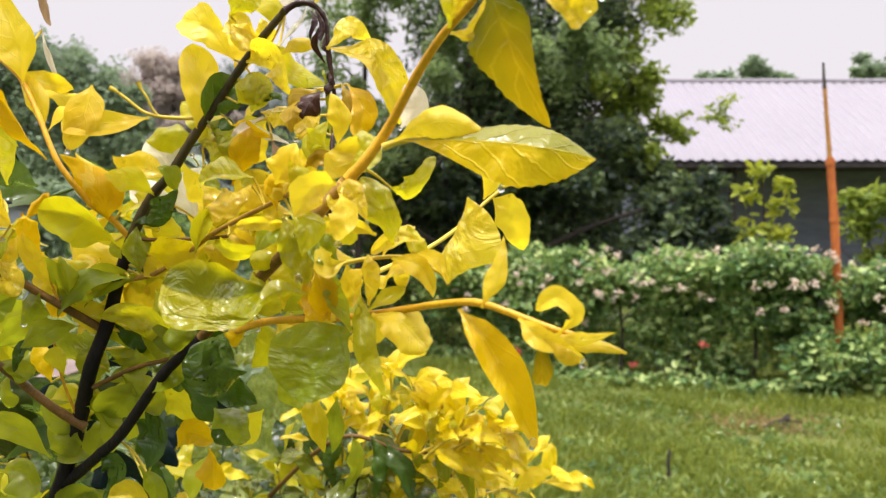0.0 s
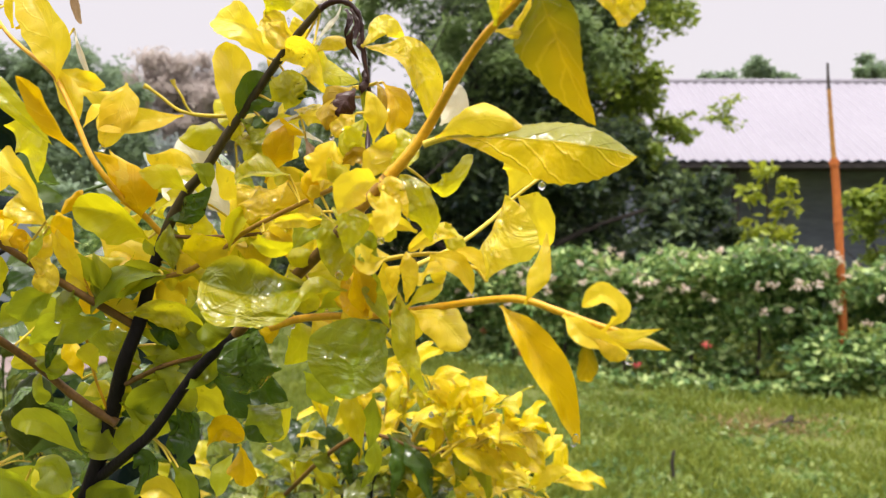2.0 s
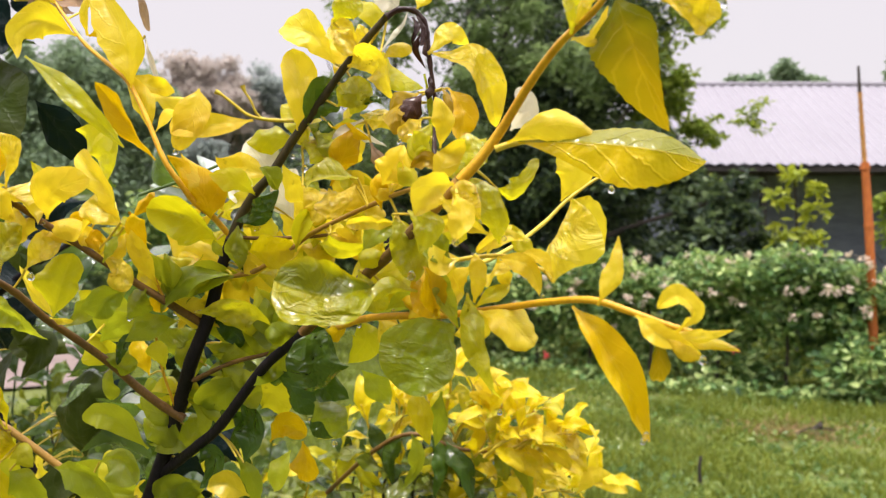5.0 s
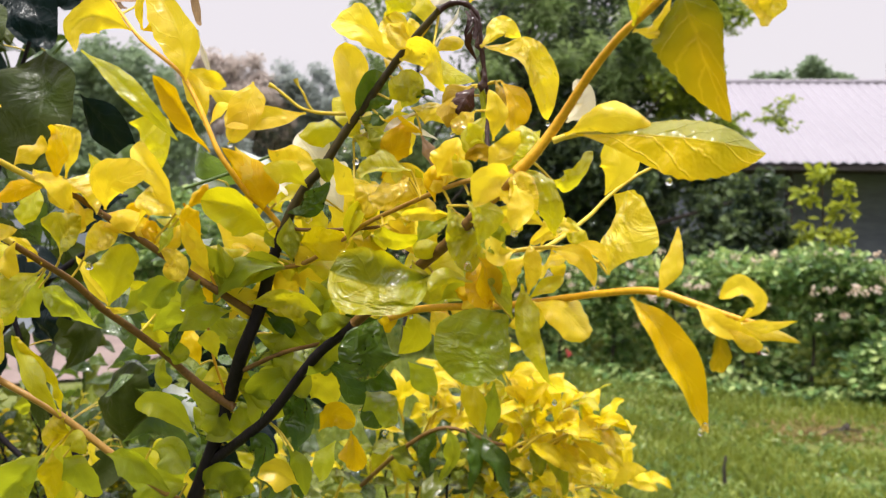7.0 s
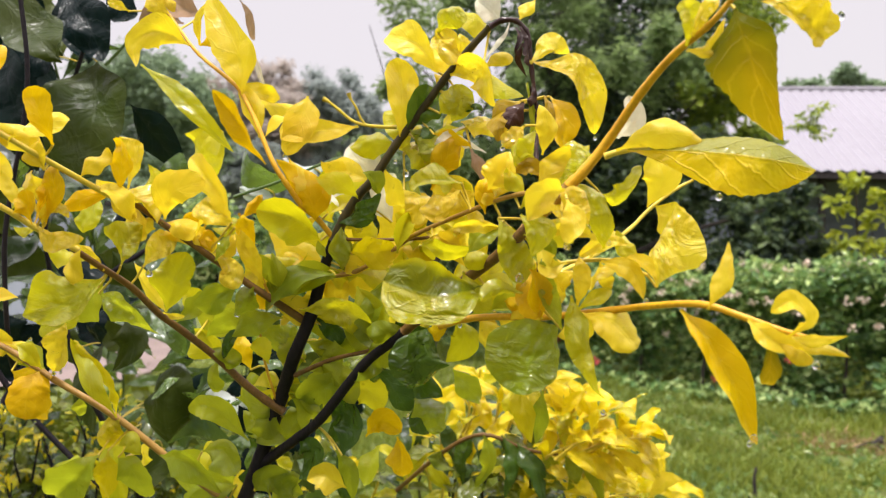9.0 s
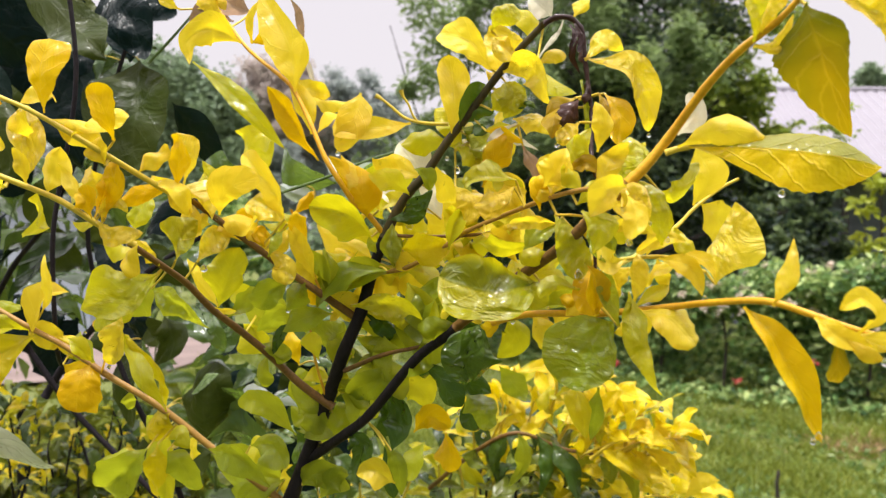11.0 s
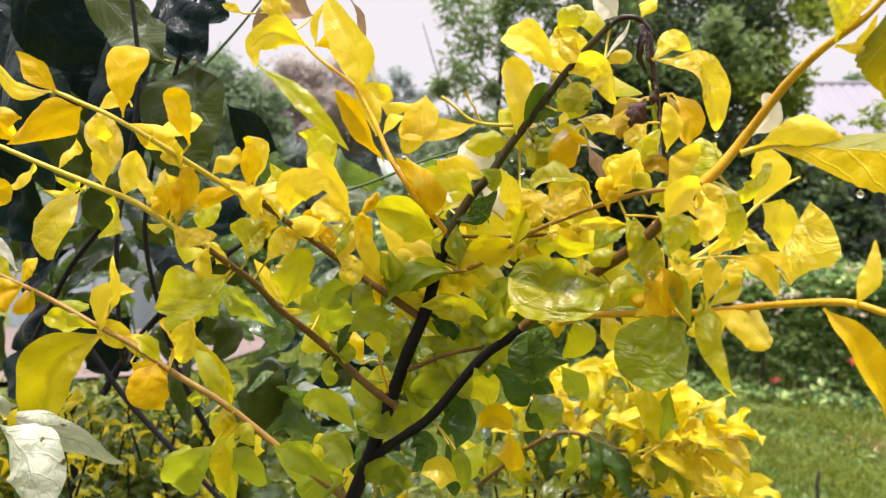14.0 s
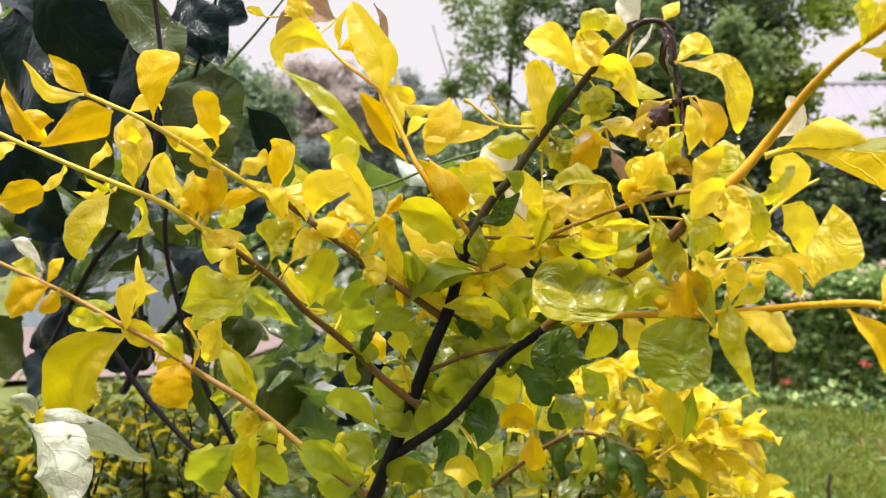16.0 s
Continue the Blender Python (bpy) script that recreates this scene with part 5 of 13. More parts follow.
blade(diag, [(-0.1180, 0.3880, 1.2516), (-0.1082, 0.3803, 1.2441), (-0.0995, 0.3782, 1.2313)], 0.0141, GREEN, tip=0.65, fold=-0.12, roll=9)
bead(diag, (-0.0995, 0.3782, 1.2308), 0.0012)
blade(diag, [(-0.1437, 0.4098, 1.2279), (-0.1368, 0.4115, 1.2222), (-0.1451, 0.4181, 1.2064)], 0.0137, GREEN, tip=0.7, fold=0.4, roll=-2)
blade(diag, [(-0.1818, 0.4160, 1.1829), (-0.1732, 0.4159, 1.1890), (-0.1571, 0.4215, 1.1793)], 0.0182, OLIVE, tip=0.81, fold=0.19, roll=8)
stalk(diag, (-0.1808, 0.4180, 1.1946), (-0.1818, 0.4160, 1.1829))
blade(diag, [(-0.1154, 0.3840, 1.2640), (-0.1205, 0.3838, 1.2773), (-0.1134, 0.3894, 1.2897)], 0.0198, OLIVE, peak=0.5, tip=1.0, fold=-0.34, roll=-7)
stalk(diag, (-0.1112, 0.3760, 1.2615), (-0.1154, 0.3840, 1.2640))
blade(diag, [(-0.1136, 0.3930, 1.2627), (-0.1108, 0.3945, 1.2742), (-0.1061, 0.4010, 1.2857)], 0.0174, OLIVE, peak=0.5, tip=0.91, fold=-0.22, roll=15)
blade(diag, [(-0.1363, 0.3948, 1.2102), (-0.1303, 0.3960, 1.2015), (-0.1288, 0.4023, 1.1851)], 0.0081, OLIVE, tip=0.77, fold=0.2, roll=-6)
stalk(diag, (-0.1469, 0.3968, 1.2221), (-0.1363, 0.3948, 1.2102))
bead(diag, (-0.1288, 0.4023, 1.1846), 0.0008)
blade(diag, [(-0.1724, 0.4160, 1.1766), (-0.1661, 0.4158, 1.1862), (-0.1576, 0.4197, 1.1890)], 0.0184, OLIVE, tip=0.84, fold=0.38, roll=-7)
stalk(diag, (-0.1808, 0.4180, 1.1946), (-0.1724, 0.4160, 1.1766))
leaf(diag, (-0.1192, 0.4072, 1.2696), (-0.1063, 0.4023, 1.2889), 0.0129, OLIVE, roll=-5, bend=0.13, fold=0.11, twist=-4, shape=0.02, hook=-0.41, pucker=0.11)
leaf(diag, (-0.1144, 0.4132, 1.2431), (-0.0861, 0.4061, 1.2353), 0.0136, GREEN, roll=-16, bend=0.11, fold=0.25, twist=-14, shape=0.11, pucker=0.17)
leaf(diag, (-0.1420, 0.4292, 1.2074), (-0.1379, 0.4370, 1.1725), 0.0092, GREEN, roll=-27, bend=0.10, fold=0.29, twist=-7, shape=0.29, curl=0.28, pucker=0.15)
leaf(diag, (-0.1550, 0.4318, 1.2124), (-0.1456, 0.4283, 1.2304), 0.0136, OLIVE, roll=21, bend=0.00, fold=0.19, twist=11, shape=0.06, curl=0.27, pucker=0.14)
leaf(diag, (-0.1249, 0.4642, 1.1968), (-0.1341, 0.4610, 1.1753), 0.0161, OLIVE, roll=23, bend=0.10, fold=0.23, twist=-13, shape=0.12, curl=0.26, pucker=0.10)
leaf(diag, (-0.0888, 0.4342, 1.2275), (-0.1036, 0.4383, 1.2091), 0.0127, LIME, roll=-6, bend=0.01, fold=0.14, twist=-3, shape=0.26, curl=0.16, hook=0.67, pucker=0.14)
leaf(diag, (-0.0832, 0.4342, 1.2449), (-0.0688, 0.4397, 1.2270), 0.0121, OLIVE, roll=4, bend=-0.02, fold=0.11, twist=9, shape=0.02, hook=0.44, pucker=0.12)
leaf(diag, (-0.1786, 0.4209, 1.1963), (-0.1924, 0.4258, 1.1784), 0.0103, GREEN, roll=-23, bend=0.08, fold=-0.35, twist=5, curl=0.07, pucker=0.10, hook=-0.92, name="young_leaf")
leaf(diag, (-0.1748, 0.4190, 1.1992), (-0.1895, 0.4220, 1.1963), 0.0089, GREEN, roll=-13, bend=0.08, fold=-0.35, twist=14, curl=0.16, pucker=0.17, hook=-1.17, name="young_leaf")
leaf(diag, (-0.1625, 0.4111, 1.2088), (-0.1844, 0.4158, 1.2127), 0.0120, OLIVE, roll=7, bend=0.23, fold=0.14, twist=4, curl=0.31, pucker=0.17, hook=-0.81, name="young_leaf")
leaf(diag, (-0.1544, 0.4050, 1.2154), (-0.1515, 0.4075, 1.2396), 0.0134, OLIVE, roll=-21, bend=0.13, fold=0.18, twist=-2, curl=0.15, pucker=0.10, hook=1.18, name="young_leaf")
leaf(diag, (-0.1432, 0.3986, 1.2256), (-0.1626, 0.4059, 1.2392), 0.0112, OLIVE, roll=-29, bend=0.05, fold=-0.12, twist=36, curl=0.49, pucker=0.10, hook=0.25, name="young_leaf")
leaf(diag, (-0.1318, 0.3920, 1.2399), (-0.1462, 0.4012, 1.2574), 0.0134, OLIVE, roll=-19, bend=0.17, fold=-0.35, twist=19, curl=0.42, pucker=0.19, hook=0.59, name="young_leaf")
leaf(diag, (-0.1209, 0.3856, 1.2533), (-0.1137, 0.3980, 1.2427), 0.0074, GREEN, roll=10, bend=0.08, fold=0.31, twist=-26, curl=0.36, pucker=0.12, hook=-0.58, name="young_leaf")
leaf(diag, (-0.1151, 0.3823, 1.2582), (-0.1279, 0.3962, 1.2764), 0.0121, OLIVE, roll=1, bend=0.14, fold=0.40, twist=26, curl=0.26, pucker=0.16, hook=-1.15, name="young_leaf")
leaf(diag, (-0.1072, 0.3776, 1.2649), (-0.1064, 0.3916, 1.2820), 0.0082, OLIVE, roll=2, bend=0.02, fold=0.05, twist=-19, curl=0.39, pucker=0.16, hook=0.99, name="young_leaf")
leaf(diag, (-0.1056, 0.3763, 1.2663), (-0.1214, 0.3910, 1.2487), 0.0130, OLIVE, roll=-21, bend=0.00, fold=0.24, twist=-24, curl=0.07, pucker=0.13, hook=0.90, name="young_leaf")
leaf(diag, (-0.1004, 0.3720, 1.2712), (-0.1211, 0.3728, 1.2671), 0.0106, OLIVE, roll=-32, bend=0.13, fold=-0.20, twist=4, curl=0.37, pucker=0.16, hook=-0.34, name="young_leaf")

diag2 = stem("branch", [(-0.1012, 0.3690, 1.2702), (-0.0952, 0.3640, 1.2755), (-0.0850, 0.3580, 1.2837), (-0.0735, 0.3450, 1.2941), (-0.0581, 0.3220, 1.3063), (-0.0477, 0.3120, 1.3170)],
    0.0024, 0.0022, BARK_BROWN, shrub, "brown young twig")
blade(diag2, [(-0.0650, 0.3372, 1.2922), (-0.0839, 0.3294, 1.2883), (-0.1063, 0.3302, 1.2939)], 0.0275, LIME_TWO_TONE, peak=0.55, tip=0.42, fold=0.11, roll=-11, calm=0.6, pucker=0.07)
stalk(diag2, (-0.0696, 0.3392, 1.2972), (-0.0650, 0.3372, 1.2922))
blade(diag2, [(-0.0584, 0.3150, 1.3179), (-0.0549, 0.3157, 1.3070), (-0.0499, 0.3214, 1.2945)], 0.0128, LIME_WET, peak=0.55, tip=0.58, fold=0.12, roll=-2, pucker=0.07)
stalk(diag2, (-0.0529, 0.3170, 1.3116), (-0.0584, 0.3150, 1.3179))
bead(diag2, (-0.0499, 0.3214, 1.2940), 0.0010)
blade(diag2, [(-0.0487, 0.3113, 1.3158), (-0.0442, 0.3072, 1.3071), (-0.0375, 0.3073, 1.2993)], 0.0095, OLIVE_WET, tip=1.0, fold=0.36, roll=-13, pucker=0.07)
blade(diag2, [(-0.0641, 0.3446, 1.2819), (-0.0542, 0.3439, 1.2868), (-0.0432, 0.3478, 1.2812)], 0.0110, OLIVE, peak=0.5, tip=0.64, fold=0.31, roll=5)
stalk(diag2, (-0.0749, 0.3466, 1.2928), (-0.0641, 0.3446, 1.2819))
blade(diag2, [(-0.0743, 0.3401, 1.2976), (-0.0707, 0.3351, 1.2887), (-0.0625, 0.3341, 1.2827)], 0.0114, LIME_WET, tip=0.6, fold=0.14, roll=20, pucker=0.07)
stalk(diag2, (-0.0716, 0.3421, 1.2956), (-0.0743, 0.3401, 1.2976))
blade(diag2, [(-0.0779, 0.3744, 1.2766), (-0.0752, 0.3750, 1.2665), (-0.0831, 0.3802, 1.2555)], 0.0120, LIME, tip=0.91, fold=0.14, roll=3)
stalk(diag2, (-0.0836, 0.3564, 1.2850), (-0.0779, 0.3744, 1.2766))
blade(diag2, [(-0.0887, 0.3605, 1.2738), (-0.0952, 0.3606, 1.2602), (-0.0923, 0.3668, 1.2436)], 0.0247, GREEN_WET, peak=0.5, tip=0.61, fold=0.28, roll=3, pucker=0.07)
stalk(diag2, (-0.0927, 0.3625, 1.2776), (-0.0887, 0.3605, 1.2738))
blade(diag2, [(-0.0958, 0.3670, 1.2410), (-0.0903, 0.3679, 1.2333), (-0.0880, 0.3727, 1.2224)], 0.0150, OLIVE_WET, tip=0.51, fold=0.3, roll=-10, pucker=0.07)
bead(diag2, (-0.0880, 0.3727, 1.2219), 0.0014)
blade(diag2, [(-0.1080, 0.3770, 1.2660), (-0.0974, 0.3764, 1.2756), (-0.0855, 0.3812, 1.2777)], 0.0172, GREEN, peak=0.5, tip=0.89, fold=0.3, roll=4)
stalk(diag2, (-0.1012, 0.3690, 1.2702), (-0.1080, 0.3770, 1.2660))
blade(diag2, [(-0.0721, 0.3344, 1.3052), (-0.0671, 0.3350, 1.3126), (-0.0596, 0.3391, 1.3169)], 0.0128, OLIVE, peak=0.5, tip=0.74, fold=0.26, roll=-20)
stalk(diag2, (-0.0677, 0.3364, 1.2987), (-0.0721, 0.3344, 1.3052))
blade(diag2, [(-0.0905, 0.3462, 1.3082), (-0.0794, 0.3395, 1.3055), (-0.0681, 0.3374, 1.3074)], 0.0128, LIME, peak=0.5, tip=0.96, fold=0.27, roll=15)
blade(diag2, [(-0.0504, 0.3229, 1.2904), (-0.0598, 0.3177, 1.2921), (-0.0675, 0.3163, 1.2872)], 0.0062, LIME_WET, tip=0.55, fold=-0.18, roll=-11, pucker=0.07)
blade(diag2, [(-0.0895, 0.3770, 1.2415), (-0.0934, 0.3788, 1.2307), (-0.0908, 0.3849, 1.2198)], 0.0144, GREEN, tip=0.88, fold=0.12, roll=-2)
blade(diag2, [(-0.1261, 0.3870, 1.2888), (-0.1179, 0.3878, 1.2770), (-0.1181, 0.3945, 1.2617)], 0.0230, LIME, tip=0.73, fold=0.42, roll=12)
leaf(diag2, (-0.0634, 0.3677, 1.2954), (-0.0783, 0.3728, 1.2828), 0.0120, LIME, roll=29, bend=0.08, fold=0.20, twist=-16, shape=0.24, hook=-0.57, pucker=0.13)
leaf(diag2, (-0.0988, 0.3709, 1.2724), (-0.1026, 0.3884, 1.2910), 0.0093, YELLOW, roll=-23, bend=0.19, fold=0.37, twist=-26, curl=0.44, pucker=0.15, hook=-0.11, name="young_leaf")
leaf(diag2, (-0.0974, 0.3698, 1.2736), (-0.0799, 0.3771, 1.2767), 0.0089, YELLOW, roll=9, bend=0.02, fold=-0.07, twist=7, curl=0.13, pucker=0.19, hook=0.84, name="young_leaf")
leaf(diag2, (-0.0945, 0.3676, 1.2761), (-0.1115, 0.3781, 1.2766), 0.0086, YELLOW, roll=30, bend=0.20, fold=0.04, twist=-33, curl=0.01, pucker=0.16, hook=-1.16, name="young_leaf")
leaf(diag2, (-0.0922, 0.3662, 1.2780), (-0.1111, 0.3772, 1.2905), 0.0103, LIME, roll=-18, bend=0.08, fold=0.06, twist=37, curl=0.19, pucker=0.14, hook=-0.83, name="young_leaf")
leaf(diag2, (-0.0876, 0.3635, 1.2816), (-0.0966, 0.3734, 1.2917), 0.0074, LIME, roll=-26, bend=0.05, fold=0.05, twist=36, curl=0.39, pucker=0.15, hook=-0.79, name="young_leaf")
leaf(diag2, (-0.0846, 0.3615, 1.2841), (-0.0967, 0.3631, 1.2930), 0.0080, YELLOW, roll=-31, bend=0.15, fold=0.31, twist=-16, curl=0.39, pucker=0.11, hook=1.07, name="young_leaf")
leaf(diag2, (-0.0823, 0.3590, 1.2861), (-0.0658, 0.3707, 1.3023), 0.0117, LIME, roll=-16, bend=0.10, fold=0.35, twist=27, curl=0.19, pucker=0.18, hook=-0.79, name="young_leaf")
leaf(diag2, (-0.0784, 0.3545, 1.2897), (-0.0659, 0.3623, 1.2926), 0.0071, LIME, roll=29, bend=0.15, fold=-0.19, twist=33, curl=0.26, pucker=0.17, hook=0.38, name="young_leaf")
leaf(diag2, (-0.0756, 0.3514, 1.2922), (-0.0551, 0.3608, 1.3013), 0.0118, LIME, roll=20, bend=0.18, fold=-0.34, twist=-20, curl=0.35, pucker=0.11, hook=0.32, name="young_leaf")
leaf(diag2, (-0.0704, 0.3444, 1.2965), (-0.0517, 0.3553, 1.2864), 0.0113, LIME, roll=16, bend=0.13, fold=0.22, twist=15, curl=0.28, pucker=0.11, hook=0.01, name="young_leaf")
leaf(diag2, (-0.0644, 0.3353, 1.3014), (-0.0699, 0.3526, 1.3210), 0.0108, YELLOW, roll=-23, bend=0.13, fold=0.14, twist=-30, curl=0.36, pucker=0.11, hook=-0.76, name="young_leaf")
leaf(diag2, (-0.0604, 0.3294, 1.3045), (-0.0765, 0.3341, 1.3008), 0.0070, LIME, roll=-28, bend=0.19, fold=-0.28, twist=-8, curl=0.09, pucker=0.17, hook=-0.46, name="young_leaf")
leaf(diag2, (-0.0552, 0.3232, 1.3093), (-0.0473, 0.3305, 1.3016), 0.0064, YELLOW, roll=1, bend=0.04, fold=-0.18, twist=-9, curl=0.02, pucker=0.16, hook=0.59, name="young_leaf")
leaf(diag2, (-0.0519, 0.3200, 1.3127), (-0.0557, 0.3242, 1.3018), 0.0071, LIME, roll=11, bend=0.05, fold=0.34, twist=17, curl=0.23, pucker=0.20, hook=0.22, name="young_leaf")
leaf(diag2, (-0.0487, 0.3170, 1.3159), (-0.0309, 0.3197, 1.3105), 0.0113, LIME, roll=33, bend=0.03, fold=-0.37, twist=-2, curl=0.15, pucker=0.16, hook=0.54, name="young_leaf")

mid = stem("branch", [(-0.0502, 0.3145, 1.3146), (-0.0453, 0.3110, 1.3194), (-0.0378, 0.3080, 1.3269), (-0.0348, 0.3074, 1.3301)],
    0.0022, 0.0024, STEM_MID, shrub, "half brown young stem")

rise = stem("branch", [(-0.0362, 0.3077, 1.3285), (-0.0329, 0.3070, 1.3323), (-0.0300, 0.3060, 1.3352), (-0.0213, 0.3040, 1.3466), (-0.0113, 0.2920, 1.3623), (-0.0033, 0.2790, 1.3719), (0.0047, 0.2660, 1.3779), (0.0100, 0.2600, 1.3842)],
    0.0024, 0.0009, STEM_TAN, shrub, "orange-tan young stem")
blade(rise, [(-0.0168, 0.3125, 1.3488), (-0.0123, 0.3074, 1.3551), (-0.0142, 0.3059, 1.3634)], 0.0105, PALE, peak=0.5, tip=0.56, fold=0.32, roll=21, calm=0.4, curl=0.1)
blade(rise, [(0.0106, 0.2588, 1.3809), (0.0168, 0.2603, 1.3644), (0.0288, 0.2708, 1.3415)], 0.0302, OLD_GOLD, peak=0.34, tip=0.9, fold=0.1, roll=0, face=(-1.0, -0.8, -0.25), shares=(.62, 1.1), teeth=0.05, calm=0.35, curl=0.1, pucker=0.02)
stalk(rise, (0.0093, 0.2608, 1.3834), (0.0106, 0.2588, 1.3809))
blade(rise, [(0.0153, 0.2580, 1.3852), (0.0290, 0.2573, 1.3790), (0.0374, 0.2619, 1.3717)], 0.0120, YELLOW_WET, peak=0.62, tip=0.35, fold=0.36, roll=-4, pucker=0.07)
stalk(rise, (0.0100, 0.2600, 1.3842), (0.0153, 0.2580, 1.3852))
blade(rise, [(0.0278, 0.2580, 1.3852), (0.0353, 0.2585, 1.3819), (0.0430, 0.2621, 1.3800)], 0.0053, YELLOW, tip=1.04, fold=0.24, roll=-4)
bead(rise, (0.0430, 0.2621, 1.3795), 0.0013)
blade(rise, [(-0.0009, 0.2721, 1.3729), (-0.0002, 0.2693, 1.3804), (-0.0027, 0.2696, 1.3870)], 0.0079, LIME_WET, tip=0.62, fold=0.19, roll=-5, pucker=0.07)
blade(rise, [(0.0002, 0.2689, 1.3753), (0.0026, 0.2646, 1.3812), (0.0074, 0.2634, 1.3852)], 0.0059, YELLOW_WET, tip=0.64, fold=0.22, roll=1, pucker=0.07)
blade(rise, [(-0.0005, 0.2738, 1.3719), (0.0057, 0.2683, 1.3709), (0.0097, 0.2668, 1.3804)], 0.0052, YELLOW, tip=0.92, fold=0.42, roll=-13)
blade(rise, [(-0.0210, 0.3241, 1.3288), (-0.0130, 0.3261, 1.3283), (-0.0013, 0.3328, 1.3407)], 0.0113, LIME_WET, peak=0.55, tip=0.66, fold=-0.4, roll=19, pucker=0.07)
stalk(rise, (-0.0304, 0.3061, 1.3348), (-0.0210, 0.3241, 1.3288))
blade(rise, [(-0.0202, 0.3207, 1.3079), (-0.0232, 0.3146, 1.3200), (-0.0303, 0.3141, 1.3330)], 0.0131, LIME_WET, peak=0.45, tip=0.54, fold=0.24, roll=10, pucker=0.07)
blade(rise, [(-0.0371, 0.2936, 1.3280), (-0.0444, 0.2888, 1.3255), (-0.0501, 0.2876, 1.3166)], 0.0121, YELLOW, peak=0.5, tip=0.89, fold=0.15, roll=5)
blade(rise, [(-0.0523, 0.2937, 1.3192), (-0.0470, 0.2907, 1.3129), (-0.0485, 0.2912, 1.3034)], 0.0099, LIME_WET, peak=0.5, tip=1.03, fold=0.39, roll=9, pucker=0.07)
blade(rise, [(-0.0361, 0.2957, 1.3248), (-0.0340, 0.2909, 1.3170), (-0.0363, 0.2894, 1.3088)], 0.0091, YELLOW, peak=0.5, tip=0.51, fold=0.24, roll=-10)
stalk(rise, (-0.0362, 0.3077, 1.3285), (-0.0361, 0.2957, 1.3248))
bead(rise, (-0.0363, 0.2894, 1.3083), 0.0013)

flat = stem("branch", [(-0.0851, 0.3600, 1.2736), (-0.0729, 0.3550, 1.2775), (-0.0585, 0.3450, 1.2795), (-0.0428, 0.3350, 1.2804), (-0.0160, 0.3200, 1.2850), (-0.0058, 0.3050, 1.2876), (0.0074, 0.2830, 1.2899), (0.0184, 0.2760, 1.2868), (0.0290, 0.2700, 1.2830), (0.0371, 0.2660, 1.2808)],
    0.0016, 0.0010, STEM_TAN, shrub, "orange-tan young stem")
blade(flat, [(-0.0291, 0.3255, 1.2843), (-0.0229, 0.3254, 1.2888), (-0.0148, 0.3286, 1.2927)], 0.0057, LIME, tip=0.75, fold=0.41, roll=-20)
blade(flat, [(-0.0277, 0.3236, 1.2832), (-0.0168, 0.3175, 1.2804), (-0.0076, 0.3167, 1.2706)], 0.0179, YELLOW, peak=0.68, tip=0.38, fold=0.3, roll=-9)
blade(flat, [(-0.0359, 0.3293, 1.2782), (-0.0469, 0.3212, 1.2687), (-0.0579, 0.3199, 1.2544)], 0.0249, OLIVE_WET, peak=0.55, tip=0.42, fold=0.15, roll=11, calm=0.6, pucker=0.07)
stalk(flat, (-0.0361, 0.3313, 1.2815), (-0.0359, 0.3293, 1.2782))
blade(flat, [(-0.0415, 0.3330, 1.2515), (-0.0424, 0.3343, 1.2411), (-0.0436, 0.3397, 1.2294)], 0.0073, OLIVE, tip=1.02, fold=0.41, roll=-15)
blade(flat, [(0.0091, 0.2792, 1.2883), (0.0140, 0.2791, 1.2986), (0.0165, 0.2837, 1.3110)], 0.0057, YELLOW, peak=0.5, tip=0.8, fold=-0.15, roll=0)
blade(flat, [(0.0307, 0.2665, 1.2813), (0.0346, 0.2624, 1.2873), (0.0292, 0.2603, 1.2925), (0.0228, 0.2603, 1.2893)], 0.0081, YELLOW, peak=0.6, tip=0.61, fold=0.18, roll=3)
blade(flat, [(0.0257, 0.2695, 1.2816), (0.0267, 0.2711, 1.2722), (0.0274, 0.2764, 1.2621)], 0.0074, OLD_GOLD, peak=0.6, tip=1.02, fold=0.2, roll=-8)
blade(flat, [(0.0246, 0.2702, 1.2830), (0.0373, 0.2718, 1.2795), (0.0561, 0.2795, 1.2741)], 0.0067, YELLOW, peak=0.45, tip=0.9, fold=-0.3, roll=-10)
blade(flat, [(0.0301, 0.2670, 1.2813), (0.0376, 0.2629, 1.2801), (0.0473, 0.2629, 1.2824)], 0.0043, YELLOW, tip=0.99, fold=0.36, roll=-7)
blade(flat, [(0.0199, 0.2725, 1.2859), (0.0264, 0.2677, 1.2797), (0.0396, 0.2682, 1.2738)], 0.0079, YELLOW, peak=0.5, tip=0.83, fold=0.41, roll=-8)
blade(flat, [(0.0274, 0.2680, 1.2797), (0.0321, 0.2640, 1.2759), (0.0377, 0.2629, 1.2736)], 0.0051, YELLOW, tip=0.73, fold=0.38, roll=8)
stalk(flat, (0.0290, 0.2700, 1.2830), (0.0274, 0.2680, 1.2797))
bead(flat, (0.0377, 0.2629, 1.2731), 0.0013)
blade(flat, [(0.0024, 0.2893, 1.2875), (0.0109, 0.2846, 1.2769), (0.0204, 0.2846, 1.2591), (0.0259, 0.2893, 1.2432)], 0.0147, GOLD, peak=0.45, tip=0.75, fold=0.41, roll=0, face=(0.1, -1, 0.1), folds=(.1, .9), calm=0.45, pucker=0.05)
bead(flat, (0.0259, 0.2893, 1.2427), 0.0010)
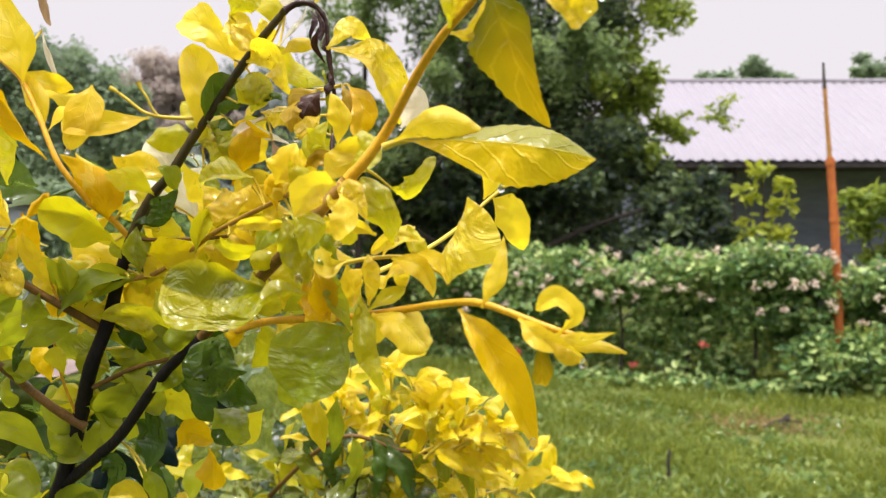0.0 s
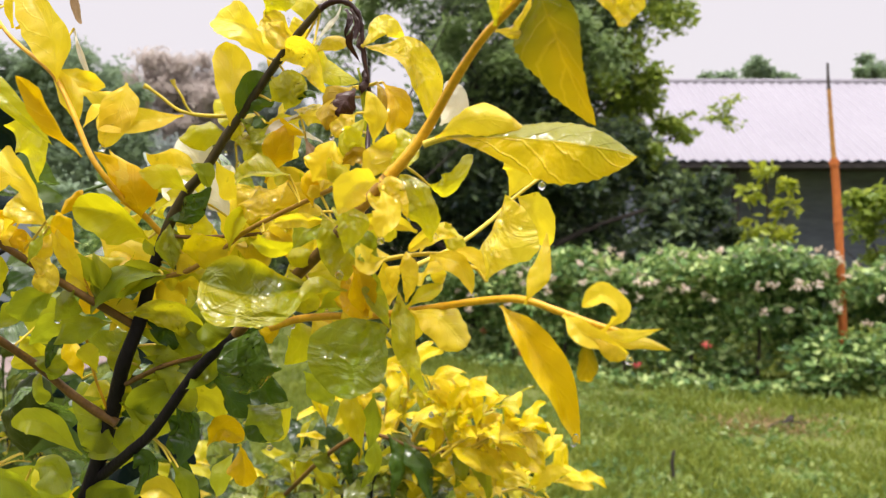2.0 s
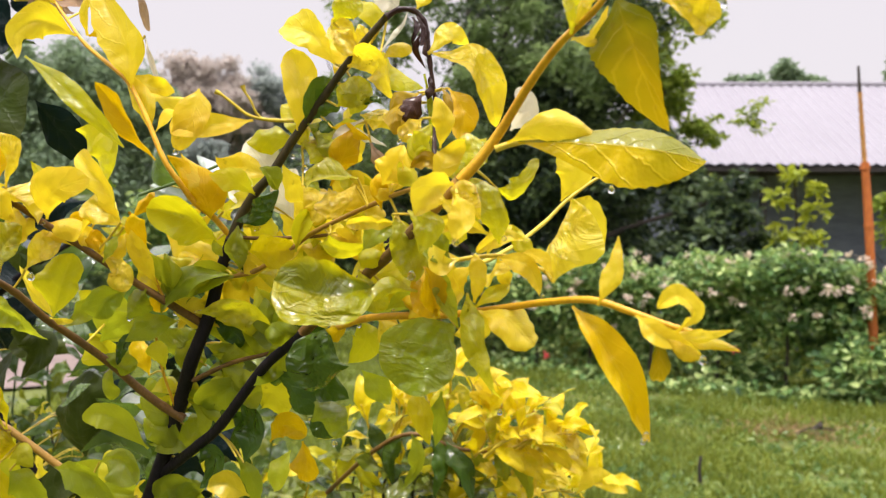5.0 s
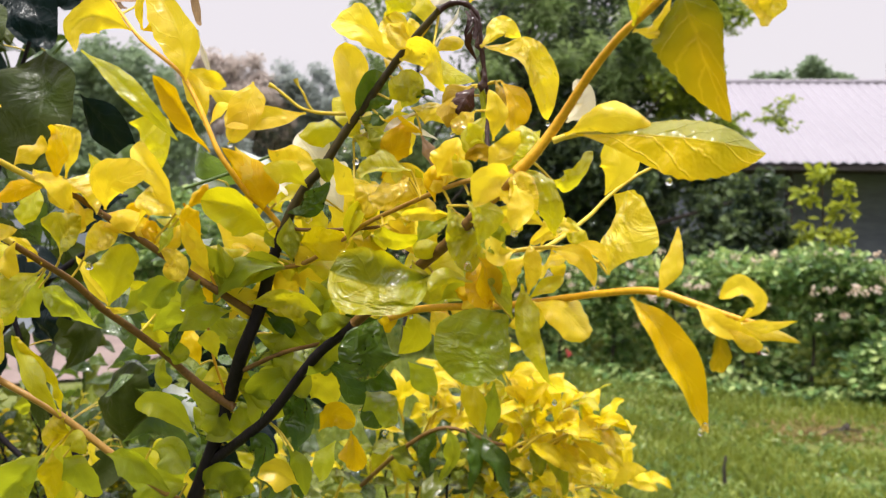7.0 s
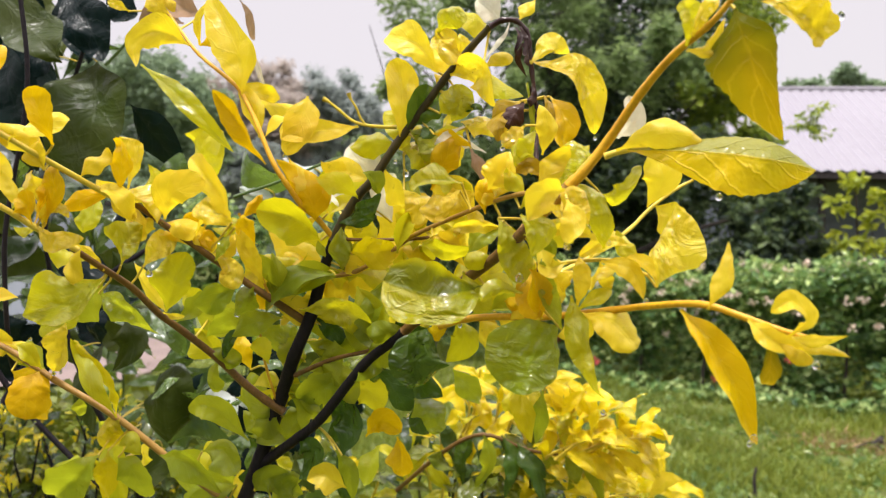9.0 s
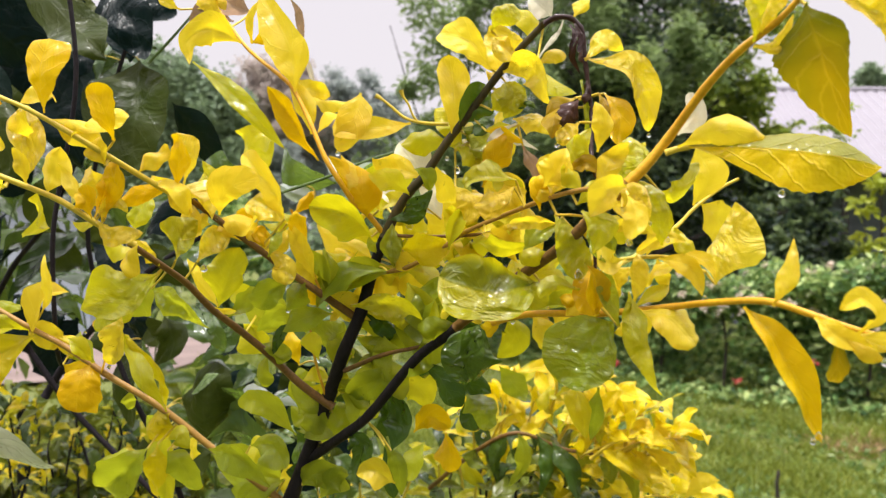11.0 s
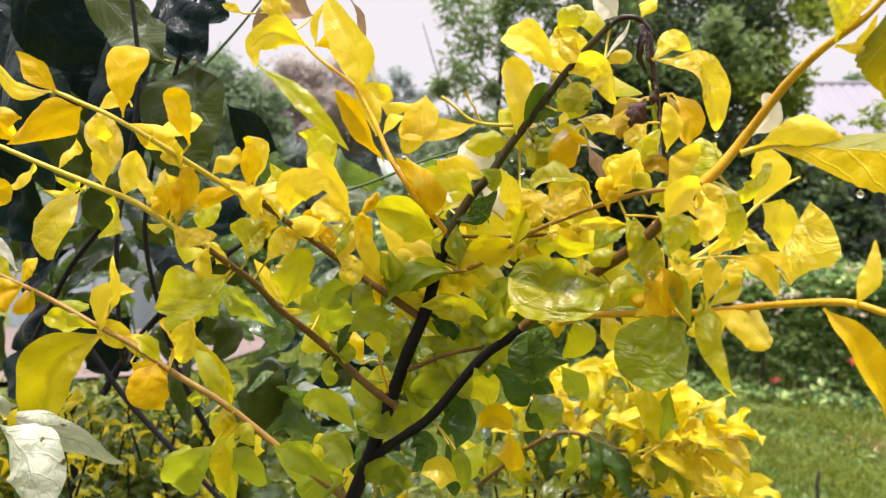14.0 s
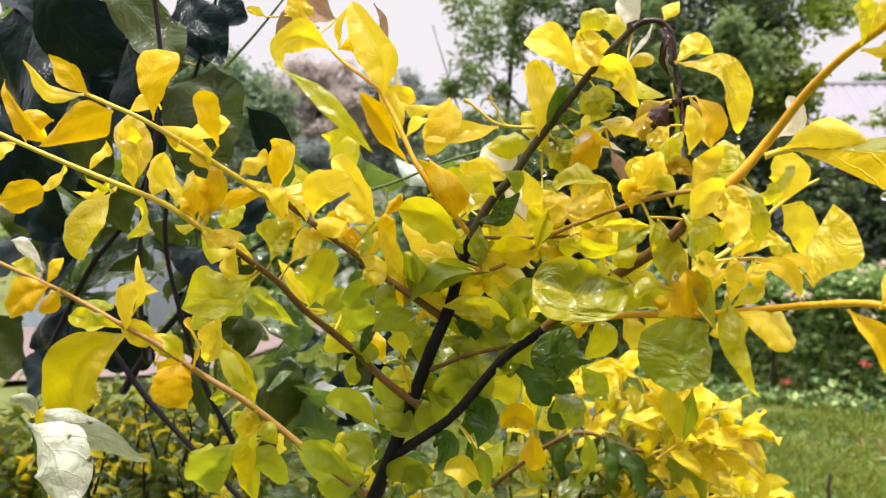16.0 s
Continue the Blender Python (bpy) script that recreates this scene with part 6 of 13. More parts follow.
blade(flat, [(-0.0319, 0.3215, 1.2897), (-0.0306, 0.3133, 1.2729), (-0.0200, 0.3145, 1.2476)], 0.0128, LIME_WET, peak=0.45, tip=0.9, fold=-0.41, roll=14, pucker=0.07)
stalk(flat, (-0.0294, 0.3275, 1.2827), (-0.0319, 0.3215, 1.2897))
bead(flat, (-0.0200, 0.3145, 1.2471), 0.0010)
blade(flat, [(-0.0511, 0.3380, 1.2534), (-0.0487, 0.3319, 1.2437), (-0.0457, 0.3308, 1.2311)], 0.0095, RIPE_LIME, tip=0.85, fold=0.27, roll=17)
leaf(flat, (-0.0811, 0.3624, 1.2749), (-0.0920, 0.3629, 1.2679), 0.0074, GOLD, roll=-34, bend=0.23, fold=-0.10, twist=-25, curl=0.29, pucker=0.10, hook=-1.12, name="young_leaf")
leaf(flat, (-0.0782, 0.3612, 1.2758), (-0.0859, 0.3626, 1.2868), 0.0084, YELLOW, roll=-21, bend=0.23, fold=-0.01, twist=7, curl=0.16, pucker=0.18, hook=-0.08, name="young_leaf")
leaf(flat, (-0.0704, 0.3573, 1.2778), (-0.0577, 0.3610, 1.2777), 0.0068, GOLD, roll=-27, bend=0.00, fold=-0.38, twist=2, curl=0.00, pucker=0.13, hook=-0.61, name="young_leaf")
leaf(flat, (-0.0677, 0.3554, 1.2782), (-0.0577, 0.3554, 1.2625), 0.0113, YELLOW, roll=-3, bend=0.11, fold=-0.17, twist=4, curl=0.10, pucker=0.18, hook=-0.57, name="young_leaf")
leaf(flat, (-0.0604, 0.3503, 1.2792), (-0.0425, 0.3685, 1.2654), 0.0130, YELLOW, roll=4, bend=0.02, fold=0.23, twist=19, curl=0.40, pucker=0.15, hook=1.04, name="young_leaf")
leaf(flat, (-0.0455, 0.3407, 1.2803), (-0.0578, 0.3413, 1.2864), 0.0069, GOLD, roll=-20, bend=0.17, fold=-0.36, twist=38, curl=0.50, pucker=0.18, hook=0.23, name="young_leaf")
leaf(flat, (-0.0351, 0.3347, 1.2817), (-0.0578, 0.3481, 1.2833), 0.0109, YELLOW, roll=-18, bend=0.19, fold=0.16, twist=23, curl=0.05, pucker=0.17, hook=-0.48, name="young_leaf")
leaf(flat, (-0.0194, 0.3259, 1.2844), (-0.0358, 0.3287, 1.2724), 0.0117, YELLOW, roll=27, bend=0.12, fold=-0.37, twist=23, curl=0.48, pucker=0.17, hook=0.12, name="young_leaf")

arm = stem("branch", [(-0.1416, 0.3920, 1.2929), (-0.1271, 0.3880, 1.2958), (-0.1105, 0.3810, 1.3049), (-0.0969, 0.3740, 1.3137), (-0.0684, 0.3500, 1.3248), (-0.0521, 0.3250, 1.3286), (-0.0368, 0.3070, 1.3289)],
    0.0012, 0.0009, STEM_MID, shrub, "half brown young stem")
blade(arm, [(-0.0769, 0.3510, 1.3317), (-0.0836, 0.3473, 1.3255), (-0.0935, 0.3476, 1.3221)], 0.0128, YELLOW_WET, peak=0.6, tip=0.55, fold=0.13, roll=-10, pucker=0.07)
stalk(arm, (-0.0720, 0.3530, 1.3234), (-0.0769, 0.3510, 1.3317))
blade(arm, [(-0.0762, 0.3510, 1.3348), (-0.0906, 0.3519, 1.3357), (-0.1001, 0.3576, 1.3327)], 0.0107, LIME_WET, peak=0.55, tip=0.68, fold=0.33, roll=6, pucker=0.07)
stalk(arm, (-0.0720, 0.3530, 1.3234), (-0.0762, 0.3510, 1.3348))
blade(arm, [(-0.0901, 0.3690, 1.3122), (-0.0814, 0.3630, 1.3093), (-0.0738, 0.3613, 1.2986)], 0.0113, YELLOW, peak=0.5, tip=1.03, fold=0.28, roll=8)
stalk(arm, (-0.0933, 0.3710, 1.3151), (-0.0901, 0.3690, 1.3122))
blade(arm, [(-0.0310, 0.3050, 1.3150), (-0.0366, 0.3048, 1.3202), (-0.0406, 0.3076, 1.3261)], 0.0080, YELLOW_WET, tip=0.55, fold=0.19, roll=2, pucker=0.07)
stalk(arm, (-0.0368, 0.3070, 1.3289), (-0.0310, 0.3050, 1.3150))
blade(arm, [(-0.0249, 0.3050, 1.3114), (-0.0348, 0.2997, 1.3148), (-0.0474, 0.2992, 1.3118)], 0.0067, YELLOW, tip=0.82, fold=0.16, roll=5)
blade(arm, [(-0.0520, 0.3261, 1.3233), (-0.0451, 0.3259, 1.3290), (-0.0389, 0.3295, 1.3210)], 0.0123, LIME, peak=0.5, tip=0.98, fold=-0.34, roll=1)
stalk(arm, (-0.0541, 0.3281, 1.3281), (-0.0520, 0.3261, 1.3233))
blade(arm, [(-0.0576, 0.3386, 1.3157), (-0.0681, 0.3327, 1.3167), (-0.0786, 0.3310, 1.3152)], 0.0079, YELLOW_WET, tip=0.6, fold=0.39, roll=-20, pucker=0.07)
stalk(arm, (-0.0623, 0.3406, 1.3262), (-0.0576, 0.3386, 1.3157))
blade(arm, [(-0.1386, 0.4180, 1.2899), (-0.1227, 0.4190, 1.3017), (-0.1086, 0.4275, 1.3120)], 0.0271, LIME_WET, peak=0.5, tip=0.54, fold=-0.28, roll=19, pucker=0.07)
blade(arm, [(-0.1063, 0.3772, 1.3047), (-0.1040, 0.3778, 1.3156), (-0.1004, 0.3824, 1.3242)], 0.0094, LIME, tip=0.8, fold=0.37, roll=16)
blade(arm, [(-0.0659, 0.3449, 1.3217), (-0.0676, 0.3404, 1.3297), (-0.0637, 0.3394, 1.3375)], 0.0081, GOLD, tip=0.71, fold=-0.35, roll=-19)
stalk(arm, (-0.0664, 0.3469, 1.3253), (-0.0659, 0.3449, 1.3217))
blade(arm, [(-0.0621, 0.3386, 1.3276), (-0.0582, 0.3390, 1.3353), (-0.0519, 0.3426, 1.3403)], 0.0115, YELLOW_WET, peak=0.5, tip=0.9, fold=-0.28, roll=15, pucker=0.07)
blade(arm, [(-0.0447, 0.3140, 1.3204), (-0.0471, 0.3140, 1.3134), (-0.0429, 0.3170, 1.3079)], 0.0079, YELLOW_WET, tip=0.82, fold=0.27, roll=7, pucker=0.07)
stalk(arm, (-0.0445, 0.3160, 1.3287), (-0.0447, 0.3140, 1.3204))
blade(arm, [(-0.0350, 0.3050, 1.3026), (-0.0415, 0.3046, 1.3012), (-0.0452, 0.3073, 1.3085)], 0.0076, YELLOW, tip=0.91, fold=0.31, roll=9)
blade(arm, [(-0.0372, 0.3050, 1.3213), (-0.0326, 0.3007, 1.3256), (-0.0279, 0.3001, 1.3160)], 0.0094, YELLOW_WET, peak=0.5, tip=0.83, fold=0.34, roll=-14, pucker=0.07)
stalk(arm, (-0.0368, 0.3070, 1.3289), (-0.0372, 0.3050, 1.3213))
bead(arm, (-0.0279, 0.3001, 1.3155), 0.0008)
blade(arm, [(-0.1290, 0.3851, 1.3048), (-0.1179, 0.3797, 1.3050), (-0.1069, 0.3786, 1.3073)], 0.0171, RIPE_LIME, peak=0.5, tip=0.65, fold=0.4, roll=19)
stalk(arm, (-0.1250, 0.3871, 1.2969), (-0.1290, 0.3851, 1.3048))
blade(arm, [(-0.0893, 0.3660, 1.3125), (-0.0747, 0.3604, 1.3107), (-0.0649, 0.3603, 1.3036)], 0.0130, YELLOW_WET, peak=0.5, tip=1.04, fold=0.32, roll=11, pucker=0.07)
stalk(arm, (-0.0898, 0.3680, 1.3165), (-0.0893, 0.3660, 1.3125))
blade(arm, [(-0.0673, 0.3570, 1.2963), (-0.0650, 0.3525, 1.2893), (-0.0614, 0.3515, 1.2811)], 0.0101, YELLOW_WET, tip=0.98, fold=0.36, roll=9, pucker=0.07)
bead(arm, (-0.0614, 0.3515, 1.2806), 0.0010)
blade(arm, [(-0.0728, 0.3960, 1.2760), (-0.0544, 0.3979, 1.2851), (-0.0387, 0.4073, 1.2782)], 0.0164, OLIVE, tip=0.52, fold=0.26, roll=-2)
leaf(arm, (-0.1391, 0.3953, 1.2934), (-0.1520, 0.4101, 1.2820), 0.0090, YELLOW, roll=-29, bend=0.14, fold=0.29, twist=2, curl=0.22, pucker=0.17, hook=1.17, name="young_leaf")
leaf(arm, (-0.1345, 0.3940, 1.2943), (-0.1157, 0.4049, 1.2780), 0.0120, YELLOW, roll=10, bend=0.00, fold=0.02, twist=-28, curl=0.09, pucker=0.10, hook=0.58, name="young_leaf")
leaf(arm, (-0.1282, 0.3923, 1.2956), (-0.1068, 0.4082, 1.2864), 0.0125, LIME, roll=10, bend=0.20, fold=-0.28, twist=13, curl=0.43, pucker=0.16, hook=-0.95, name="young_leaf")
leaf(arm, (-0.1213, 0.3896, 1.2990), (-0.1157, 0.4009, 1.3110), 0.0068, YELLOW, roll=-13, bend=0.05, fold=0.27, twist=-36, curl=0.10, pucker=0.12, hook=0.69, name="young_leaf")
leaf(arm, (-0.1164, 0.3875, 1.3017), (-0.1383, 0.3897, 1.2975), 0.0102, YELLOW, roll=-34, bend=0.12, fold=-0.01, twist=-35, curl=0.02, pucker=0.10, hook=-1.09, name="young_leaf")
leaf(arm, (-0.1067, 0.3831, 1.3074), (-0.0882, 0.3958, 1.2996), 0.0122, YELLOW, roll=-13, bend=0.14, fold=-0.05, twist=-12, curl=0.47, pucker=0.15, hook=-0.54, name="young_leaf")
leaf(arm, (-0.1017, 0.3804, 1.3106), (-0.1157, 0.3923, 1.2982), 0.0117, YELLOW, roll=20, bend=0.18, fold=-0.17, twist=-5, curl=0.04, pucker=0.11, hook=-0.59, name="young_leaf")
leaf(arm, (-0.0842, 0.3673, 1.3186), (-0.0692, 0.3798, 1.3051), 0.0127, LIME, roll=-29, bend=0.20, fold=0.33, twist=32, curl=0.19, pucker=0.20, hook=0.74, name="young_leaf")
leaf(arm, (-0.0741, 0.3588, 1.3226), (-0.0787, 0.3621, 1.3117), 0.0060, LIME, roll=-15, bend=0.18, fold=-0.37, twist=31, curl=0.37, pucker=0.17, hook=0.53, name="young_leaf")
leaf(arm, (-0.0675, 0.3526, 1.3250), (-0.0642, 0.3629, 1.3407), 0.0082, YELLOW, roll=23, bend=0.04, fold=0.18, twist=-13, curl=0.40, pucker=0.15, hook=-1.09, name="young_leaf")
leaf(arm, (-0.0590, 0.3396, 1.3270), (-0.0708, 0.3441, 1.3308), 0.0075, YELLOW, roll=-9, bend=0.08, fold=-0.32, twist=11, curl=0.08, pucker=0.19, hook=-0.74, name="young_leaf")
leaf(arm, (-0.0504, 0.3271, 1.3287), (-0.0584, 0.3295, 1.3391), 0.0073, LIME, roll=6, bend=0.02, fold=0.10, twist=-26, curl=0.45, pucker=0.12, hook=0.49, name="young_leaf")
leaf(arm, (-0.0464, 0.3224, 1.3287), (-0.0384, 0.3360, 1.3446), 0.0100, YELLOW, roll=32, bend=0.15, fold=0.10, twist=39, curl=0.01, pucker=0.13, hook=0.92, name="young_leaf")
leaf(arm, (-0.0426, 0.3179, 1.3288), (-0.0269, 0.3192, 1.3246), 0.0076, YELLOW, roll=10, bend=0.15, fold=0.29, twist=-34, curl=0.05, pucker=0.17, hook=0.22, name="young_leaf")

thin = stem("branch", [(-0.1382, 0.3900, 1.3120), (-0.1273, 0.3880, 1.3107), (-0.1005, 0.3820, 1.3114), (-0.0847, 0.3760, 1.3134), (-0.0670, 0.3700, 1.3156)],
    0.0009, 0.0007, BARK_BROWN, shrub, "brown young twig")
leaf(thin, (-0.1293, 0.4292, 1.3112), (-0.1170, 0.4259, 1.2965), 0.0121, LIME, roll=9, bend=0.03, fold=-0.32, twist=-20, shape=0.19, curl=0.19, hook=0.47, pucker=0.12)
leaf(thin, (-0.1113, 0.4242, 1.3121), (-0.1060, 0.4261, 1.3278), 0.0111, LIME, roll=-15, bend=0.03, fold=-0.15, twist=-16, shape=0.23, hook=0.67, pucker=0.16)
leaf(thin, (-0.1379, 0.3939, 1.3119), (-0.1527, 0.4062, 1.3106), 0.0087, LIME, roll=-20, bend=0.13, fold=-0.14, twist=-11, curl=0.38, pucker=0.14, hook=0.88, name="young_leaf")
leaf(thin, (-0.1318, 0.3928, 1.3113), (-0.1289, 0.4005, 1.2926), 0.0112, LIME, roll=5, bend=0.16, fold=-0.23, twist=-16, curl=0.37, pucker=0.17, hook=1.14, name="young_leaf")
leaf(thin, (-0.1287, 0.3923, 1.3109), (-0.1251, 0.4012, 1.2933), 0.0103, LIME, roll=6, bend=0.23, fold=0.13, twist=7, curl=0.24, pucker=0.19, hook=-0.83, name="young_leaf")
leaf(thin, (-0.1244, 0.3914, 1.3108), (-0.1216, 0.3927, 1.2985), 0.0074, LIME, roll=21, bend=0.11, fold=-0.18, twist=24, curl=0.13, pucker=0.20, hook=-0.06, name="young_leaf")
leaf(thin, (-0.1141, 0.3890, 1.3111), (-0.0982, 0.4000, 1.3063), 0.0098, LIME, roll=1, bend=0.20, fold=0.31, twist=11, curl=0.27, pucker=0.13, hook=-0.99, name="young_leaf")
leaf(thin, (-0.1103, 0.3882, 1.3111), (-0.1062, 0.3917, 1.2988), 0.0071, LIME, roll=-20, bend=0.14, fold=0.29, twist=19, curl=0.01, pucker=0.17, hook=0.25, name="young_leaf")
leaf(thin, (-0.1031, 0.3866, 1.3113), (-0.0901, 0.3949, 1.3048), 0.0067, LIME, roll=-32, bend=0.05, fold=-0.23, twist=11, curl=0.10, pucker=0.11, hook=-0.71, name="young_leaf")
leaf(thin, (-0.0965, 0.3845, 1.3119), (-0.0974, 0.3886, 1.3356), 0.0116, LIME, roll=-5, bend=0.15, fold=0.24, twist=30, curl=0.12, pucker=0.14, hook=-0.44, name="young_leaf")
leaf(thin, (-0.0932, 0.3832, 1.3123), (-0.1100, 0.3949, 1.3026), 0.0114, LIME, roll=28, bend=0.19, fold=-0.37, twist=21, curl=0.19, pucker=0.17, hook=-1.08, name="young_leaf")
leaf(thin, (-0.0893, 0.3818, 1.3128), (-0.0788, 0.3959, 1.3291), 0.0118, LIME, roll=14, bend=0.21, fold=-0.24, twist=34, curl=0.34, pucker=0.11, hook=0.40, name="young_leaf")
leaf(thin, (-0.0824, 0.3792, 1.3137), (-0.1015, 0.3853, 1.3136), 0.0083, YELLOW, roll=11, bend=0.07, fold=0.23, twist=24, curl=0.09, pucker=0.13, hook=-0.10, name="young_leaf")
leaf(thin, (-0.0779, 0.3777, 1.3142), (-0.1005, 0.3963, 1.3049), 0.0113, LIME, roll=-20, bend=0.14, fold=-0.21, twist=-14, curl=0.31, pucker=0.18, hook=-1.05, name="young_leaf")
leaf(thin, (-0.0760, 0.3771, 1.3144), (-0.0692, 0.3822, 1.3288), 0.0101, YELLOW, roll=19, bend=0.02, fold=-0.34, twist=18, curl=0.25, pucker=0.12, hook=-0.82, name="young_leaf")
leaf(thin, (-0.0693, 0.3748, 1.3153), (-0.0891, 0.3752, 1.3103), 0.0111, YELLOW, roll=6, bend=0.03, fold=-0.02, twist=-5, curl=0.27, pucker=0.13, hook=-1.10, name="young_leaf")

lefta = stem("branch", [(-0.1640, 0.4050, 1.2254), (-0.1734, 0.4040, 1.2314), (-0.1837, 0.4020, 1.2397), (-0.1964, 0.3990, 1.2520), (-0.2099, 0.3920, 1.2645), (-0.2197, 0.3840, 1.2741), (-0.2280, 0.3740, 1.2861), (-0.2359, 0.3620, 1.2950), (-0.2452, 0.3500, 1.3045)],
    0.0022, 0.0014, BARK_BROWN, shrub, "brown young twig")
blade(lefta, [(-0.2351, 0.3600, 1.2945), (-0.2422, 0.3615, 1.3003), (-0.2550, 0.3668, 1.3057)], 0.0084, YELLOW_WET, peak=0.5, tip=0.79, fold=-0.11, roll=-20, pucker=0.07)
blade(lefta, [(-0.2296, 0.3645, 1.2970), (-0.2249, 0.3596, 1.3071), (-0.2159, 0.3591, 1.3152)], 0.0143, LIME_WET, peak=0.55, tip=0.85, fold=0.29, roll=-15, pucker=0.07)
stalk(lefta, (-0.2329, 0.3665, 1.2917), (-0.2296, 0.3645, 1.2970))
blade(lefta, [(-0.2219, 0.3705, 1.2965), (-0.2144, 0.3699, 1.3048), (-0.2070, 0.3733, 1.3088)], 0.0157, YELLOW_WET, peak=0.6, tip=0.77, fold=0.2, roll=-6, pucker=0.07)
stalk(lefta, (-0.2290, 0.3725, 1.2872), (-0.2219, 0.3705, 1.2965))
blade(lefta, [(-0.2200, 0.3645, 1.3085), (-0.2181, 0.3625, 1.3148), (-0.2148, 0.3629, 1.3189)], 0.0090, YELLOW, peak=0.55, tip=0.86, fold=-0.22, roll=12)
blade(lefta, [(-0.2158, 0.3830, 1.2752), (-0.2253, 0.3833, 1.2862), (-0.2364, 0.3891, 1.2976)], 0.0084, YELLOW, peak=0.5, tip=0.75, fold=-0.37, roll=-4)
blade(lefta, [(-0.2160, 0.3830, 1.2750), (-0.2100, 0.3777, 1.2893), (-0.2047, 0.3785, 1.3045)], 0.0179, LIME, peak=0.5, tip=0.65, fold=0.26, roll=-2)
blade(lefta, [(-0.2537, 0.3930, 1.2825), (-0.2396, 0.3919, 1.2741), (-0.2257, 0.3977, 1.2622)], 0.0178, OLIVE_WET, peak=0.45, tip=1.05, fold=0.3, roll=18, pucker=0.07)
stalk(lefta, (-0.2339, 0.3650, 1.2928), (-0.2537, 0.3930, 1.2825))
blade(lefta, [(-0.2369, 0.3615, 1.2909), (-0.2476, 0.3511, 1.2817), (-0.2667, 0.3486, 1.2742)], 0.0250, LIME_WET, peak=0.6, tip=1.05, fold=0.22, roll=-14, pucker=0.07)
stalk(lefta, (-0.2349, 0.3635, 1.2939), (-0.2369, 0.3615, 1.2909))
blade(lefta, [(-0.2434, 0.3715, 1.2863), (-0.2623, 0.3724, 1.2730), (-0.2806, 0.3808, 1.2613)], 0.0162, LIME_WET, peak=0.6, tip=0.96, fold=0.18, roll=20, pucker=0.07)
stalk(lefta, (-0.2349, 0.3635, 1.2939), (-0.2434, 0.3715, 1.2863))
bead(lefta, (-0.2806, 0.3808, 1.2608), 0.0008)
blade(lefta, [(-0.2174, 0.3830, 1.2747), (-0.2113, 0.3827, 1.2732), (-0.2071, 0.3846, 1.2727)], 0.0042, YELLOW_WET, tip=0.89, fold=0.26, roll=9, pucker=0.07)
blade(lefta, [(-0.2160, 0.4418, 1.2687), (-0.2227, 0.4424, 1.2777), (-0.2373, 0.4477, 1.2802)], 0.0161, LIME, tip=0.67, fold=0.23, roll=-9)
stalk(lefta, (-0.2065, 0.3938, 1.2614), (-0.2160, 0.4418, 1.2687))
blade(lefta, [(-0.1636, 0.3989, 1.2725), (-0.1758, 0.3918, 1.2706), (-0.1867, 0.3902, 1.2635)], 0.0134, OLIVE, peak=0.5, tip=0.93, fold=-0.17, roll=18)
blade(lefta, [(-0.2038, 0.4274, 1.2465), (-0.2087, 0.4224, 1.2572), (-0.2146, 0.4218, 1.2659)], 0.0140, LIME, tip=0.9, fold=0.37, roll=-3)
blade(lefta, [(-0.1769, 0.3974, 1.2690), (-0.1900, 0.3995, 1.2701), (-0.2050, 0.4067, 1.2628)], 0.0146, OLIVE, tip=0.94, fold=-0.37, roll=-9)
blade(lefta, [(-0.2524, 0.3600, 1.2709), (-0.2540, 0.3611, 1.2602), (-0.2610, 0.3666, 1.2474)], 0.0151, YELLOW_WET, peak=0.4, tip=0.7, fold=0.24, roll=-11, pucker=0.07)
bead(lefta, (-0.2610, 0.3666, 1.2469), 0.0010)
leaf(lefta, (-0.2535, 0.3977, 1.2889), (-0.2718, 0.3976, 1.2678), 0.0168, OLIVE, roll=-3, bend=0.04, fold=-0.38, twist=-3, shape=0.23, curl=0.20, hook=-0.39, pucker=0.16)
leaf(lefta, (-0.1932, 0.4332, 1.2630), (-0.2183, 0.4298, 1.2780), 0.0227, OLIVE, curl=.3, pucker=.1, roll=-25, bend=0.12, fold=0.37, twist=17, shape=0.04)
leaf(lefta, (-0.1770, 0.4390, 1.2187), (-0.1941, 0.4330, 1.2389), 0.0145, OLIVE, roll=-14, bend=0.15, fold=0.31, twist=19, shape=-0.00, hook=0.51, pucker=0.10)
leaf(lefta, (-0.2513, 0.4092, 1.2189), (-0.2798, 0.4177, 1.2564), 0.0094, LIME, roll=-2, bend=0.09, fold=0.13, twist=-22, shape=0.08, curl=0.19, pucker=0.16)
leaf(lefta, (-0.1943, 0.4347, 1.2489), (-0.2130, 0.4371, 1.2542), 0.0095, OLIVE, roll=-6, bend=0.15, fold=-0.16, twist=-12, shape=-0.05, pucker=0.13)
leaf(lefta, (-0.1698, 0.4084, 1.2291), (-0.1781, 0.4100, 1.2076), 0.0125, OLIVE, roll=-19, bend=0.04, fold=0.23, twist=-25, curl=0.17, pucker=0.14, hook=-0.30, name="young_leaf")
leaf(lefta, (-0.1776, 0.4072, 1.2348), (-0.1545, 0.4243, 1.2308), 0.0106, LIME, roll=24, bend=0.14, fold=-0.19, twist=31, curl=0.06, pucker=0.15, hook=-1.03, name="young_leaf")
leaf(lefta, (-0.1809, 0.4065, 1.2374), (-0.1648, 0.4131, 1.2396), 0.0090, LIME, roll=-20, bend=0.21, fold=0.12, twist=3, curl=0.12, pucker=0.16, hook=-1.04, name="young_leaf")
